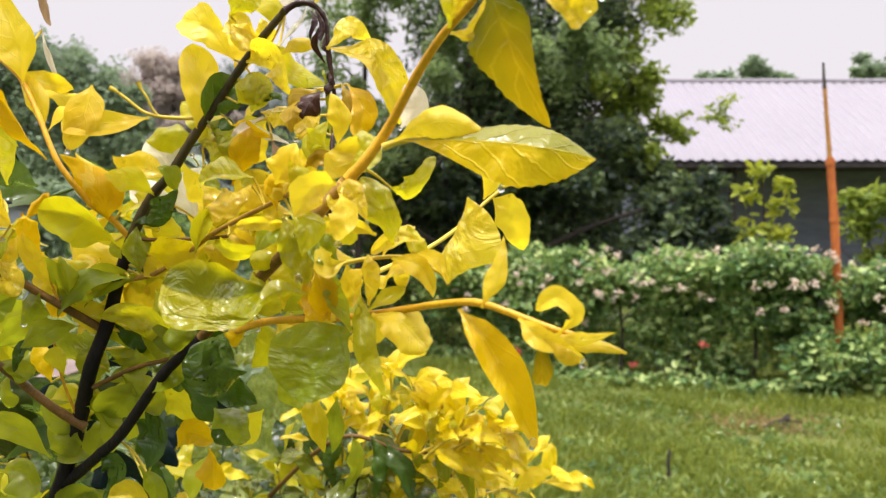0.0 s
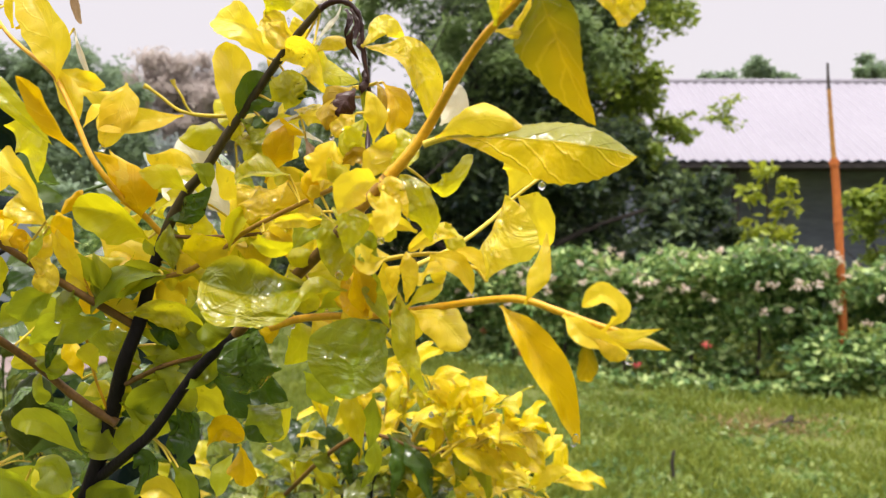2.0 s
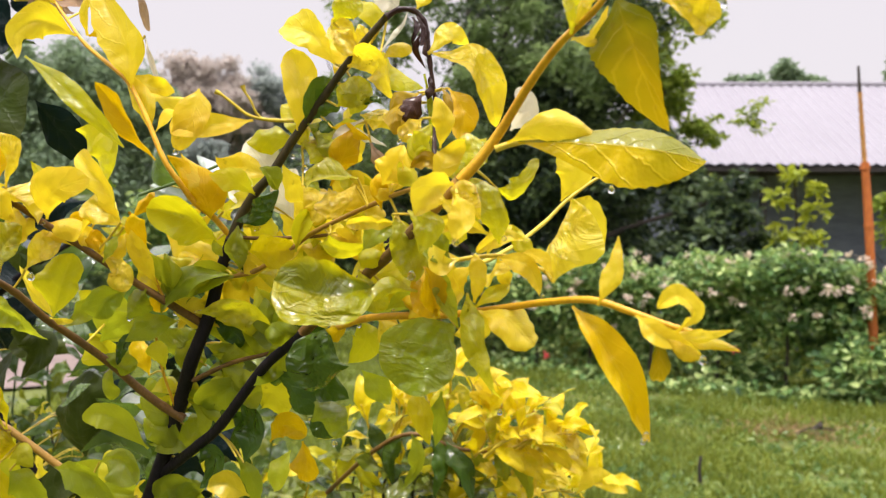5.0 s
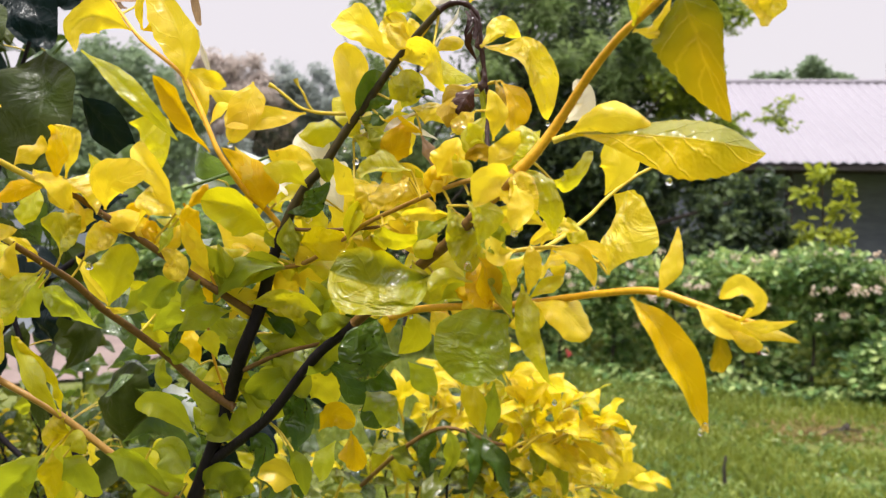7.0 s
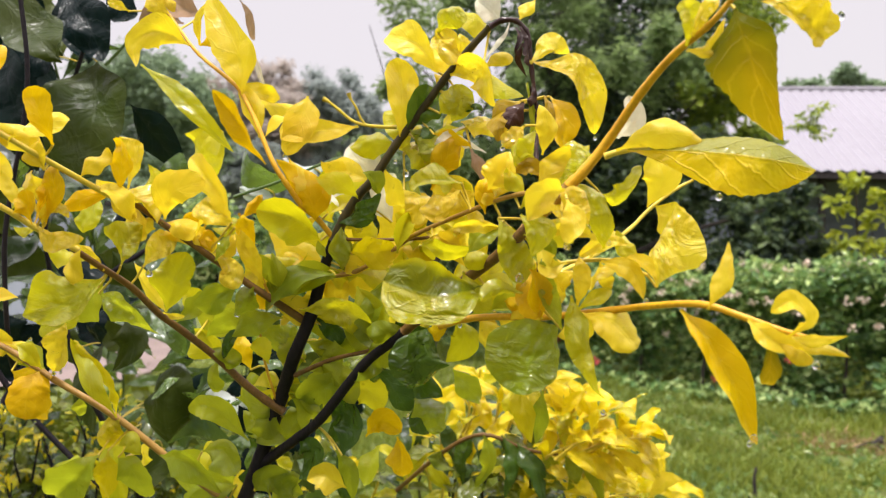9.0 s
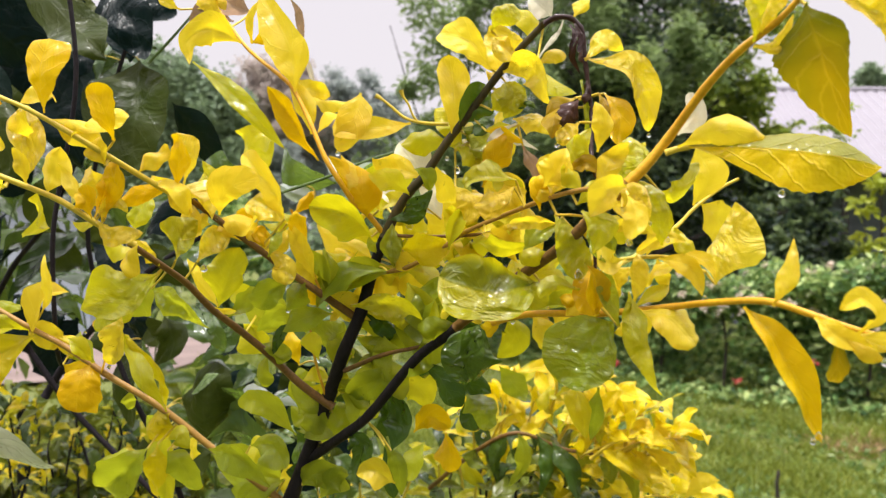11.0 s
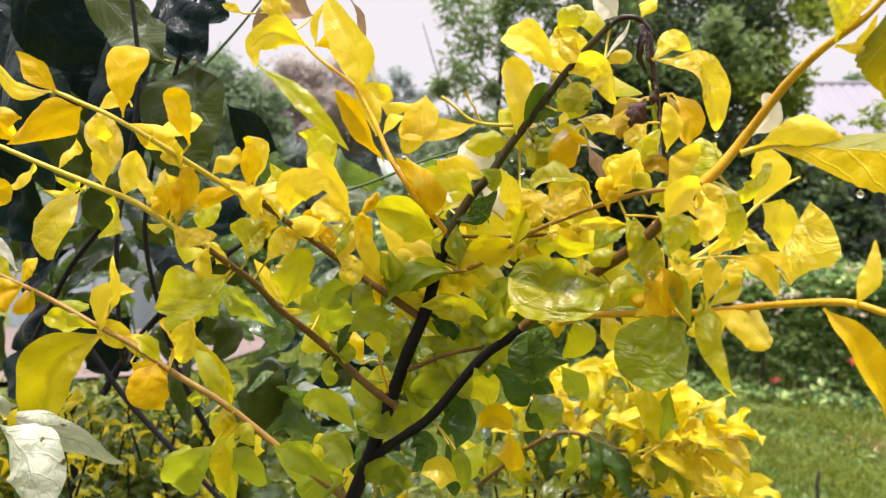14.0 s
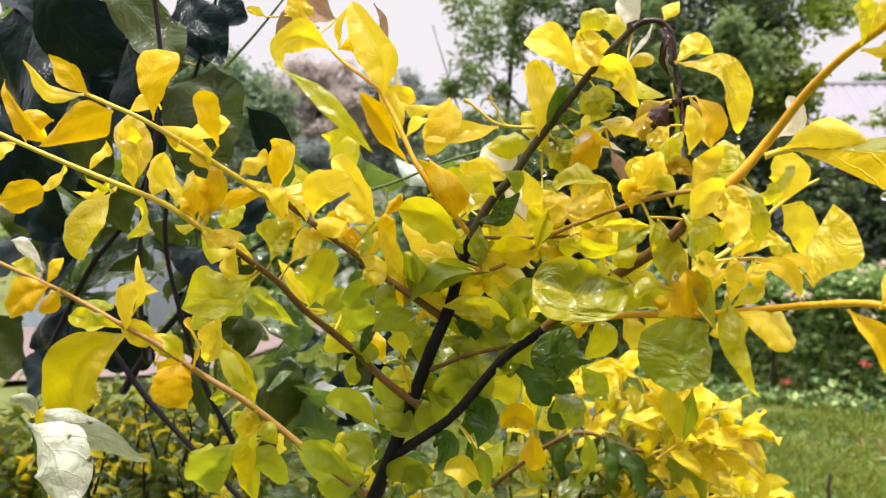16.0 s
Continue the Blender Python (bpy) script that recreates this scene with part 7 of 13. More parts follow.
leaf(lefta, (-0.1960, 0.4031, 1.2516), (-0.2007, 0.4128, 1.2331), 0.0099, OLIVE, roll=18, bend=0.21, fold=-0.36, twist=31, curl=0.06, pucker=0.14, hook=0.11, name="young_leaf")
leaf(lefta, (-0.2010, 0.4006, 1.2563), (-0.1874, 0.4022, 1.2435), 0.0114, OLIVE, roll=-34, bend=0.23, fold=0.40, twist=19, curl=0.04, pucker=0.16, hook=0.72, name="young_leaf")
leaf(lefta, (-0.2148, 0.3920, 1.2693), (-0.1970, 0.4005, 1.2848), 0.0111, OLIVE, roll=13, bend=0.04, fold=0.15, twist=15, curl=0.00, pucker=0.18, hook=-0.43, name="young_leaf")
leaf(lefta, (-0.2400, 0.3607, 1.2992), (-0.2635, 0.3666, 1.3005), 0.0139, LIME, roll=28, bend=0.16, fold=-0.23, twist=-6, curl=0.40, pucker=0.16, hook=0.70, name="young_leaf")

lefta2 = stem("branch", [(-0.2395, 0.3450, 1.3036), (-0.2530, 0.3350, 1.3127), (-0.2654, 0.3290, 1.3214), (-0.2810, 0.3250, 1.3278), (-0.2971, 0.3220, 1.3340), (-0.3112, 0.3200, 1.3396), (-0.3304, 0.3180, 1.3475), (-0.3492, 0.3140, 1.3563)],
    0.0014, 0.0009, STEM_YELLOW, shrub, "yellow-green young stem")
blade(lefta2, [(-0.2507, 0.3330, 1.3129), (-0.2421, 0.3275, 1.3069), (-0.2281, 0.3260, 1.3080)], 0.0102, YELLOW_WET, peak=0.6, tip=0.52, fold=-0.28, roll=10, pucker=0.07)
blade(lefta2, [(-0.2519, 0.3330, 1.3143), (-0.2464, 0.3327, 1.3262), (-0.2463, 0.3371, 1.3375)], 0.0082, GOLD, peak=0.5, tip=0.76, fold=0.17, roll=-15)
blade(lefta2, [(-0.2495, 0.3330, 1.3162), (-0.2422, 0.3326, 1.3209), (-0.2378, 0.3352, 1.3169)], 0.0053, YELLOW_WET, tip=0.74, fold=-0.38, roll=2, pucker=0.07)
stalk(lefta2, (-0.2530, 0.3350, 1.3127), (-0.2495, 0.3330, 1.3162))
blade(lefta2, [(-0.2527, 0.3323, 1.3138), (-0.2531, 0.3295, 1.3213), (-0.2598, 0.3298, 1.3258)], 0.0121, GOLD, tip=0.96, fold=0.36, roll=2)
blade(lefta2, [(-0.2863, 0.3223, 1.3254), (-0.2937, 0.3139, 1.3141), (-0.2977, 0.3121, 1.2958)], 0.0243, RIPE_LIME, peak=0.5, tip=0.42, fold=0.17, roll=15, calm=0.6)
stalk(lefta2, (-0.2850, 0.3243, 1.3294), (-0.2863, 0.3223, 1.3254))
blade(lefta2, [(-0.2848, 0.3223, 1.3259), (-0.2914, 0.3194, 1.3285), (-0.2994, 0.3196, 1.3325)], 0.0044, LIME, tip=0.51, fold=0.15, roll=-14)
stalk(lefta2, (-0.2850, 0.3243, 1.3294), (-0.2848, 0.3223, 1.3259))
blade(lefta2, [(-0.3362, 0.3165, 1.3204), (-0.3266, 0.3178, 1.3230), (-0.3188, 0.3230, 1.3284)], 0.0138, GOLD, peak=0.5, tip=0.4, fold=0.14, roll=12)
blade(lefta2, [(-0.2767, 0.3235, 1.3276), (-0.2761, 0.3192, 1.3349), (-0.2786, 0.3179, 1.3423)], 0.0063, YELLOW, tip=0.67, fold=0.21, roll=6)
blade(lefta2, [(-0.2552, 0.3300, 1.3201), (-0.2595, 0.3299, 1.3264), (-0.2673, 0.3334, 1.3369)], 0.0065, YELLOW, tip=0.87, fold=0.21, roll=14)
stalk(lefta2, (-0.2592, 0.3320, 1.3171), (-0.2552, 0.3300, 1.3201))
blade(lefta2, [(-0.2488, 0.3342, 1.3126), (-0.2507, 0.3342, 1.3263), (-0.2639, 0.3393, 1.3350)], 0.0141, YELLOW_WET, peak=0.55, tip=0.61, fold=-0.36, roll=-15, pucker=0.07)
blade(lefta2, [(-0.2478, 0.3342, 1.3146), (-0.2405, 0.3275, 1.3284), (-0.2430, 0.3257, 1.3387)], 0.0126, GOLD, peak=0.55, tip=0.59, fold=0.18, roll=-10)
stalk(lefta2, (-0.2513, 0.3362, 1.3116), (-0.2478, 0.3342, 1.3146))
blade(lefta2, [(-0.2774, 0.3235, 1.3288), (-0.2746, 0.3233, 1.3439), (-0.2871, 0.3292, 1.3598)], 0.0196, YELLOW_WET, peak=0.6, tip=0.35, fold=0.32, roll=0, calm=0.5, pucker=0.07)
leaf(lefta2, (-0.3404, 0.3172, 1.3343), (-0.3313, 0.3152, 1.3488), 0.0105, YELLOW, roll=-15, bend=0.06, fold=-0.20, twist=6, shape=0.26, curl=0.13, hook=-0.72)
leaf(lefta2, (-0.2400, 0.3486, 1.3040), (-0.2486, 0.3508, 1.2859), 0.0094, YELLOW, roll=3, bend=0.06, fold=-0.08, twist=-23, curl=0.33, pucker=0.13, hook=-0.74, name="young_leaf")
leaf(lefta2, (-0.2532, 0.3389, 1.3128), (-0.2650, 0.3489, 1.3097), 0.0071, LIME, roll=15, bend=0.14, fold=-0.11, twist=-38, curl=0.41, pucker=0.17, hook=0.84, name="young_leaf")
leaf(lefta2, (-0.2629, 0.3342, 1.3196), (-0.2624, 0.3477, 1.3343), 0.0073, LIME, roll=11, bend=0.05, fold=-0.35, twist=39, curl=0.22, pucker=0.16, hook=-0.81, name="young_leaf")
leaf(lefta2, (-0.2722, 0.3313, 1.3241), (-0.2691, 0.3361, 1.3440), 0.0111, YELLOW, roll=20, bend=0.03, fold=-0.39, twist=-14, curl=0.28, pucker=0.19, hook=0.06, name="young_leaf")
leaf(lefta2, (-0.2761, 0.3303, 1.3258), (-0.2829, 0.3486, 1.3070), 0.0113, LIME, roll=8, bend=0.02, fold=0.40, twist=25, curl=0.16, pucker=0.19, hook=0.64, name="young_leaf")
leaf(lefta2, (-0.2896, 0.3274, 1.3311), (-0.3026, 0.3401, 1.3202), 0.0097, YELLOW, roll=25, bend=0.16, fold=-0.30, twist=3, curl=0.35, pucker=0.13, hook=0.96, name="young_leaf")
leaf(lefta2, (-0.2989, 0.3257, 1.3347), (-0.2926, 0.3346, 1.3465), 0.0067, YELLOW, roll=-4, bend=0.19, fold=-0.32, twist=-5, curl=0.19, pucker=0.11, hook=0.63, name="young_leaf")
leaf(lefta2, (-0.3081, 0.3244, 1.3384), (-0.3234, 0.3304, 1.3266), 0.0115, YELLOW, roll=24, bend=0.07, fold=-0.26, twist=-25, curl=0.41, pucker=0.15, hook=0.23, name="young_leaf")
leaf(lefta2, (-0.3267, 0.3224, 1.3460), (-0.3330, 0.3350, 1.3642), 0.0092, YELLOW, roll=12, bend=0.19, fold=-0.34, twist=22, curl=0.04, pucker=0.15, hook=-1.16, name="young_leaf")

leftb = stem("branch", [(-0.1506, 0.3940, 1.2704), (-0.1669, 0.3860, 1.2824), (-0.1799, 0.3820, 1.2914), (-0.1945, 0.3760, 1.3028), (-0.2098, 0.3670, 1.3149), (-0.2220, 0.3610, 1.3243), (-0.2331, 0.3560, 1.3303)],
    0.0019, 0.0012, BARK_BROWN, shrub, "brown young twig")
blade(leftb, [(-0.1821, 0.3740, 1.3172), (-0.1877, 0.3744, 1.3298), (-0.2088, 0.3825, 1.3505)], 0.0147, YELLOW, peak=0.45, tip=0.55, fold=0.21, roll=-21)
stalk(leftb, (-0.1945, 0.3760, 1.3028), (-0.1821, 0.3740, 1.3172))
blade(leftb, [(-0.2108, 0.4284, 1.3378), (-0.2115, 0.4212, 1.3546), (-0.2233, 0.4205, 1.3646)], 0.0175, LIME_WET, tip=0.95, fold=0.35, roll=-6, pucker=0.07)
blade(leftb, [(-0.2278, 0.3559, 1.3293), (-0.2175, 0.3567, 1.3265), (-0.2101, 0.3623, 1.3166)], 0.0098, YELLOW_WET, peak=0.6, tip=0.88, fold=-0.41, roll=-3, pucker=0.07)
bead(leftb, (-0.2101, 0.3623, 1.3161), 0.0007)
blade(leftb, [(-0.2097, 0.3642, 1.3180), (-0.2044, 0.3573, 1.3284), (-0.1888, 0.3558, 1.3351)], 0.0165, YELLOW, peak=0.65, tip=0.52, fold=0.29, roll=2)
blade(leftb, [(-0.2184, 0.3820, 1.3281), (-0.2208, 0.3785, 1.3362), (-0.2229, 0.3784, 1.3446)], 0.0100, LIME_WET, tip=1.04, fold=0.14, roll=1, pucker=0.07)
stalk(leftb, (-0.2159, 0.3640, 1.3196), (-0.2184, 0.3820, 1.3281))
blade(leftb, [(-0.1959, 0.3806, 1.3178), (-0.2042, 0.3813, 1.3169), (-0.2124, 0.3852, 1.3119)], 0.0105, GOLD, tip=1.03, fold=0.25, roll=-11)
stalk(leftb, (-0.2002, 0.3726, 1.3073), (-0.1959, 0.3806, 1.3178))
blade(leftb, [(-0.1810, 0.3748, 1.3152), (-0.1922, 0.3753, 1.3223), (-0.2065, 0.3808, 1.3240)], 0.0137, YELLOW_WET, peak=0.55, tip=0.86, fold=0.23, roll=-11, pucker=0.07)
stalk(leftb, (-0.1927, 0.3768, 1.3014), (-0.1810, 0.3748, 1.3152))
blade(leftb, [(-0.1884, 0.3705, 1.2996), (-0.1853, 0.3715, 1.3066), (-0.1831, 0.3755, 1.3131)], 0.0076, OLIVE, tip=0.84, fold=-0.16, roll=-20)
blade(leftb, [(-0.1916, 0.3748, 1.3039), (-0.1948, 0.3747, 1.3090), (-0.1923, 0.3768, 1.3135)], 0.0071, GOLD, tip=0.59, fold=0.35, roll=-3)
blade(leftb, [(-0.2283, 0.3552, 1.3292), (-0.2402, 0.3548, 1.3266), (-0.2531, 0.3588, 1.3217)], 0.0093, GOLD, peak=0.65, tip=0.51, fold=0.39, roll=-8)
bead(leftb, (-0.2531, 0.3588, 1.3212), 0.0011)
blade(leftb, [(-0.2652, 0.4140, 1.3317), (-0.2684, 0.4090, 1.3213), (-0.2738, 0.4085, 1.3116)], 0.0181, LIME, tip=0.79, fold=0.24, roll=18)
stalk(leftb, (-0.2331, 0.3560, 1.3303), (-0.2652, 0.4140, 1.3317))
blade(leftb, [(-0.1908, 0.3748, 1.3032), (-0.1806, 0.3706, 1.2952), (-0.1846, 0.3706, 1.2875)], 0.0115, YELLOW_WET, peak=0.5, tip=0.53, fold=-0.36, roll=6, pucker=0.07)
blade(leftb, [(-0.1805, 0.3800, 1.2884), (-0.1886, 0.3748, 1.2833), (-0.1934, 0.3738, 1.2743)], 0.0166, OLIVE, peak=0.5, tip=0.6, fold=0.21, roll=-4)
blade(leftb, [(-0.1735, 0.3815, 1.2877), (-0.1780, 0.3827, 1.2818), (-0.1830, 0.3868, 1.2748)], 0.0128, OLIVE, peak=0.5, tip=0.63, fold=0.11, roll=17)
bead(leftb, (-0.1830, 0.3868, 1.2743), 0.0014)
blade(leftb, [(-0.2235, 0.3571, 1.3313), (-0.2207, 0.3515, 1.3435), (-0.2242, 0.3505, 1.3535)], 0.0117, YELLOW_WET, peak=0.6, tip=0.67, fold=0.3, roll=-10, pucker=0.07)
stalk(leftb, (-0.2262, 0.3591, 1.3266), (-0.2235, 0.3571, 1.3313))
leaf(leftb, (-0.1552, 0.3957, 1.2738), (-0.1692, 0.4017, 1.2733), 0.0079, YELLOW, roll=21, bend=0.02, fold=-0.24, twist=-30, curl=0.48, pucker=0.13, hook=-0.60, name="young_leaf")
leaf(leftb, (-0.1601, 0.3933, 1.2774), (-0.1360, 0.4063, 1.2670), 0.0118, YELLOW, roll=-15, bend=0.03, fold=0.23, twist=36, curl=0.12, pucker=0.20, hook=-0.70, name="young_leaf")
leaf(leftb, (-0.1683, 0.3896, 1.2834), (-0.1453, 0.3991, 1.2709), 0.0131, YELLOW, roll=6, bend=0.11, fold=0.30, twist=-32, curl=0.34, pucker=0.10, hook=-0.89, name="young_leaf")
leaf(leftb, (-0.1736, 0.3879, 1.2871), (-0.1683, 0.3997, 1.2726), 0.0096, GOLD, roll=3, bend=0.03, fold=-0.24, twist=24, curl=0.47, pucker=0.16, hook=-1.11, name="young_leaf")
leaf(leftb, (-0.1847, 0.3840, 1.2951), (-0.1990, 0.3868, 1.3087), 0.0116, YELLOW, roll=34, bend=0.19, fold=-0.24, twist=34, curl=0.10, pucker=0.18, hook=-0.30, name="young_leaf")
leaf(leftb, (-0.1902, 0.3818, 1.2994), (-0.1778, 0.3826, 1.3144), 0.0101, YELLOW, roll=-4, bend=0.02, fold=0.39, twist=33, curl=0.07, pucker=0.18, hook=-1.04, name="young_leaf")
leaf(leftb, (-0.1977, 0.3781, 1.3053), (-0.2195, 0.3796, 1.3170), 0.0147, YELLOW, roll=21, bend=0.21, fold=-0.04, twist=-36, curl=0.33, pucker=0.12, hook=-0.95, name="young_leaf")
leaf(leftb, (-0.2079, 0.3721, 1.3134), (-0.1929, 0.3842, 1.3067), 0.0093, YELLOW, roll=0, bend=0.23, fold=0.24, twist=-7, curl=0.26, pucker=0.20, hook=0.70, name="young_leaf")
leaf(leftb, (-0.2124, 0.3698, 1.3168), (-0.1914, 0.3701, 1.3092), 0.0116, YELLOW, roll=-19, bend=0.11, fold=-0.25, twist=-36, curl=0.15, pucker=0.12, hook=0.96, name="young_leaf")
leaf(leftb, (-0.2193, 0.3664, 1.3221), (-0.2051, 0.3730, 1.3288), 0.0086, YELLOW, roll=-18, bend=0.06, fold=-0.12, twist=7, curl=0.17, pucker=0.11, hook=0.38, name="young_leaf")
leaf(leftb, (-0.2232, 0.3645, 1.3249), (-0.2181, 0.3653, 1.3044), 0.0127, YELLOW, roll=21, bend=0.18, fold=0.24, twist=-32, curl=0.37, pucker=0.12, hook=0.82, name="young_leaf")
leaf(leftb, (-0.2306, 0.3611, 1.3290), (-0.2495, 0.3713, 1.3343), 0.0084, YELLOW, roll=-31, bend=0.09, fold=0.32, twist=-29, curl=0.13, pucker=0.12, hook=-1.19, name="young_leaf")

leftb2 = stem("branch", [(-0.2235, 0.3490, 1.3250), (-0.2353, 0.3340, 1.3339), (-0.2453, 0.3180, 1.3424), (-0.2574, 0.3130, 1.3499), (-0.2680, 0.3100, 1.3558), (-0.2790, 0.3080, 1.3604), (-0.2896, 0.3060, 1.3648)],
    0.0013, 0.0008, STEM_YELLOW, shrub, "yellow-green young stem")
blade(leftb2, [(-0.2219, 0.3451, 1.3285), (-0.2189, 0.3405, 1.3400), (-0.2184, 0.3405, 1.3519)], 0.0121, GOLD, peak=0.55, tip=0.45, fold=0.39, roll=-9)
blade(leftb2, [(-0.2613, 0.3095, 1.3545), (-0.2609, 0.3057, 1.3683), (-0.2594, 0.3075, 1.3839)], 0.0197, GOLD, peak=0.82, tip=0.2, fold=0.2, roll=0, shares=(.85, 1.1), calm=0.25)
blade(leftb2, [(-0.2772, 0.3063, 1.3579), (-0.2958, 0.3085, 1.3513), (-0.3160, 0.3169, 1.3442)], 0.0153, GOLD, peak=0.32, tip=0.9, fold=0.27, roll=0, calm=0.4)
blade(leftb2, [(-0.2876, 0.3060, 1.3643), (-0.2955, 0.3023, 1.3729), (-0.3046, 0.3030, 1.3805)], 0.0102, GOLD, peak=0.45, tip=0.9, fold=0.25, roll=11)
stalk(leftb2, (-0.2790, 0.3080, 1.3604), (-0.2876, 0.3060, 1.3643))
blade(leftb2, [(-0.2896, 0.3060, 1.3643), (-0.3023, 0.3001, 1.3651), (-0.3131, 0.3001, 1.3780)], 0.0074, YELLOW, peak=0.4, tip=0.9, fold=-0.19, roll=0)
stalk(leftb2, (-0.2790, 0.3080, 1.3604), (-0.2896, 0.3060, 1.3643))
blade(leftb2, [(-0.3056, 0.3060, 1.3438), (-0.3102, 0.2991, 1.3525), (-0.3239, 0.2986, 1.3699)], 0.0144, GOLD, peak=0.5, tip=0.8, fold=0.4, roll=-13)
blade(leftb2, [(-0.3049, 0.3090, 1.3541), (-0.3121, 0.3061, 1.3541), (-0.3226, 0.3065, 1.3556)], 0.0108, GOLD, peak=0.6, tip=0.89, fold=-0.26, roll=0)
blade(leftb2, [(-0.2376, 0.3200, 1.3452), (-0.2386, 0.3136, 1.3551), (-0.2442, 0.3119, 1.3667)], 0.0096, GOLD, peak=0.6, tip=0.5, fold=0.35, roll=16)
stalk(leftb2, (-0.2428, 0.3220, 1.3403), (-0.2376, 0.3200, 1.3452))
blade(leftb2, [(-0.2420, 0.3220, 1.3353), (-0.2440, 0.3198, 1.3409), (-0.2449, 0.3201, 1.3479)], 0.0092, YELLOW, tip=0.81, fold=0.41, roll=-8)
stalk(leftb2, (-0.2415, 0.3240, 1.3392), (-0.2420, 0.3220, 1.3353))
leaf(leftb2, (-0.2278, 0.3475, 1.3283), (-0.2158, 0.3496, 1.3181), 0.0076, YELLOW, roll=2, bend=0.10, fold=-0.12, twist=39, curl=0.47, pucker=0.11, hook=-0.08, name="young_leaf")
leaf(leftb2, (-0.2311, 0.3433, 1.3308), (-0.2131, 0.3451, 1.3200), 0.0099, YELLOW, roll=-25, bend=0.23, fold=0.10, twist=-14, curl=0.23, pucker=0.17, hook=-0.68, name="young_leaf")
leaf(leftb2, (-0.2355, 0.3378, 1.3340), (-0.2226, 0.3435, 1.3449), 0.0089, YELLOW, roll=4, bend=0.15, fold=0.06, twist=-3, curl=0.47, pucker=0.18, hook=0.46, name="young_leaf")
leaf(leftb2, (-0.2524, 0.3191, 1.3468), (-0.2373, 0.3340, 1.3610), 0.0101, YELLOW, roll=18, bend=0.06, fold=-0.00, twist=-7, curl=0.04, pucker=0.12, hook=-0.33, name="young_leaf")
leaf(leftb2, (-0.2600, 0.3163, 1.3513), (-0.2507, 0.3183, 1.3445), 0.0061, YELLOW, roll=-0, bend=0.01, fold=-0.29, twist=16, curl=0.13, pucker=0.12, hook=1.18, name="young_leaf")
leaf(leftb2, (-0.2632, 0.3154, 1.3531), (-0.2461, 0.3316, 1.3442), 0.0099, YELLOW, roll=12, bend=0.19, fold=-0.26, twist=20, curl=0.40, pucker=0.18, hook=-0.24, name="young_leaf")
leaf(leftb2, (-0.2711, 0.3134, 1.3571), (-0.2791, 0.3223, 1.3450), 0.0092, YELLOW, roll=-23, bend=0.16, fold=-0.20, twist=35, curl=0.04, pucker=0.13, hook=-0.46, name="young_leaf")
leaf(leftb2, (-0.2741, 0.3129, 1.3584), (-0.2639, 0.3242, 1.3689), 0.0085, YELLOW, roll=13, bend=0.03, fold=0.09, twist=-11, curl=0.12, pucker=0.17, hook=-0.87, name="young_leaf")

leftc = stem("branch", [(-0.1875, 0.4250, 1.1670), (-0.1997, 0.4240, 1.1755), (-0.2247, 0.4240, 1.1921), (-0.2601, 0.4250, 1.2167), (-0.2939, 0.4280, 1.2337), (-0.3182, 0.4300, 1.2474), (-0.3395, 0.4320, 1.2565), (-0.3646, 0.4340, 1.2682), (-0.3896, 0.4350, 1.2787), (-0.4106, 0.4350, 1.2868), (-0.4466, 0.4360, 1.3004)],
    0.0021, 0.0012, STEM_MID, shrub, "half brown young stem")
blade(leftc, [(-0.2960, 0.4263, 1.2346), (-0.2913, 0.4262, 1.2487), (-0.3063, 0.4324, 1.2621)], 0.0193, GOLD, peak=0.55, tip=0.56, fold=0.21, roll=-20)
blade(leftc, [(-0.2580, 0.4230, 1.2159), (-0.2587, 0.4151, 1.2353), (-0.2798, 0.4166, 1.2571)], 0.0077, RIPE_LIME, peak=0.45, tip=0.52, fold=0.23, roll=-14, calm=0.5, pucker=0.07)
blade(leftc, [(-0.3025, 0.4267, 1.2383), (-0.3048, 0.4204, 1.2297), (-0.3064, 0.4196, 1.2134)], 0.0199, GOLD, peak=0.5, tip=0.4, fold=0.21, roll=-6)
blade(leftc, [(-0.3007, 0.4267, 1.2395), (-0.3053, 0.4229, 1.2470), (-0.3133, 0.4228, 1.2531)], 0.0093, LIME, tip=1.03, fold=0.34, roll=3)
blade(leftc, [(-0.2561, 0.4229, 1.2154), (-0.2621, 0.4230, 1.2090), (-0.2675, 0.4270, 1.1970)], 0.0148, RIPE_LIME, peak=0.5, tip=0.4, fold=-0.28, roll=-17, pucker=0.07)
blade(leftc, [(-0.2673, 0.4229, 1.1963), (-0.2794, 0.4233, 1.1834), (-0.2999, 0.4310, 1.1672)], 0.0247, OLIVE, peak=0.5, tip=0.63, fold=0.34, roll=-17)
stalk(leftc, (-0.2557, 0.4249, 1.2136), (-0.2673, 0.4229, 1.1963))
bead(leftc, (-0.2999, 0.4310, 1.1667), 0.0008)
blade(leftc, [(-0.2618, 0.4227, 1.1988), (-0.2630, 0.4244, 1.1837), (-0.2677, 0.4321, 1.1650)], 0.0160, RIPE_LIME, peak=0.5, tip=0.89, fold=-0.2, roll=7, pucker=0.07)
stalk(leftc, (-0.2512, 0.4247, 1.2106), (-0.2618, 0.4227, 1.1988))
blade(leftc, [(-0.2563, 0.4226, 1.1955), (-0.2489, 0.4247, 1.1870), (-0.2433, 0.4324, 1.1702)], 0.0191, OLIVE, peak=0.5, tip=0.64, fold=0.36, roll=-7)
stalk(leftc, (-0.2468, 0.4246, 1.2075), (-0.2563, 0.4226, 1.1955))
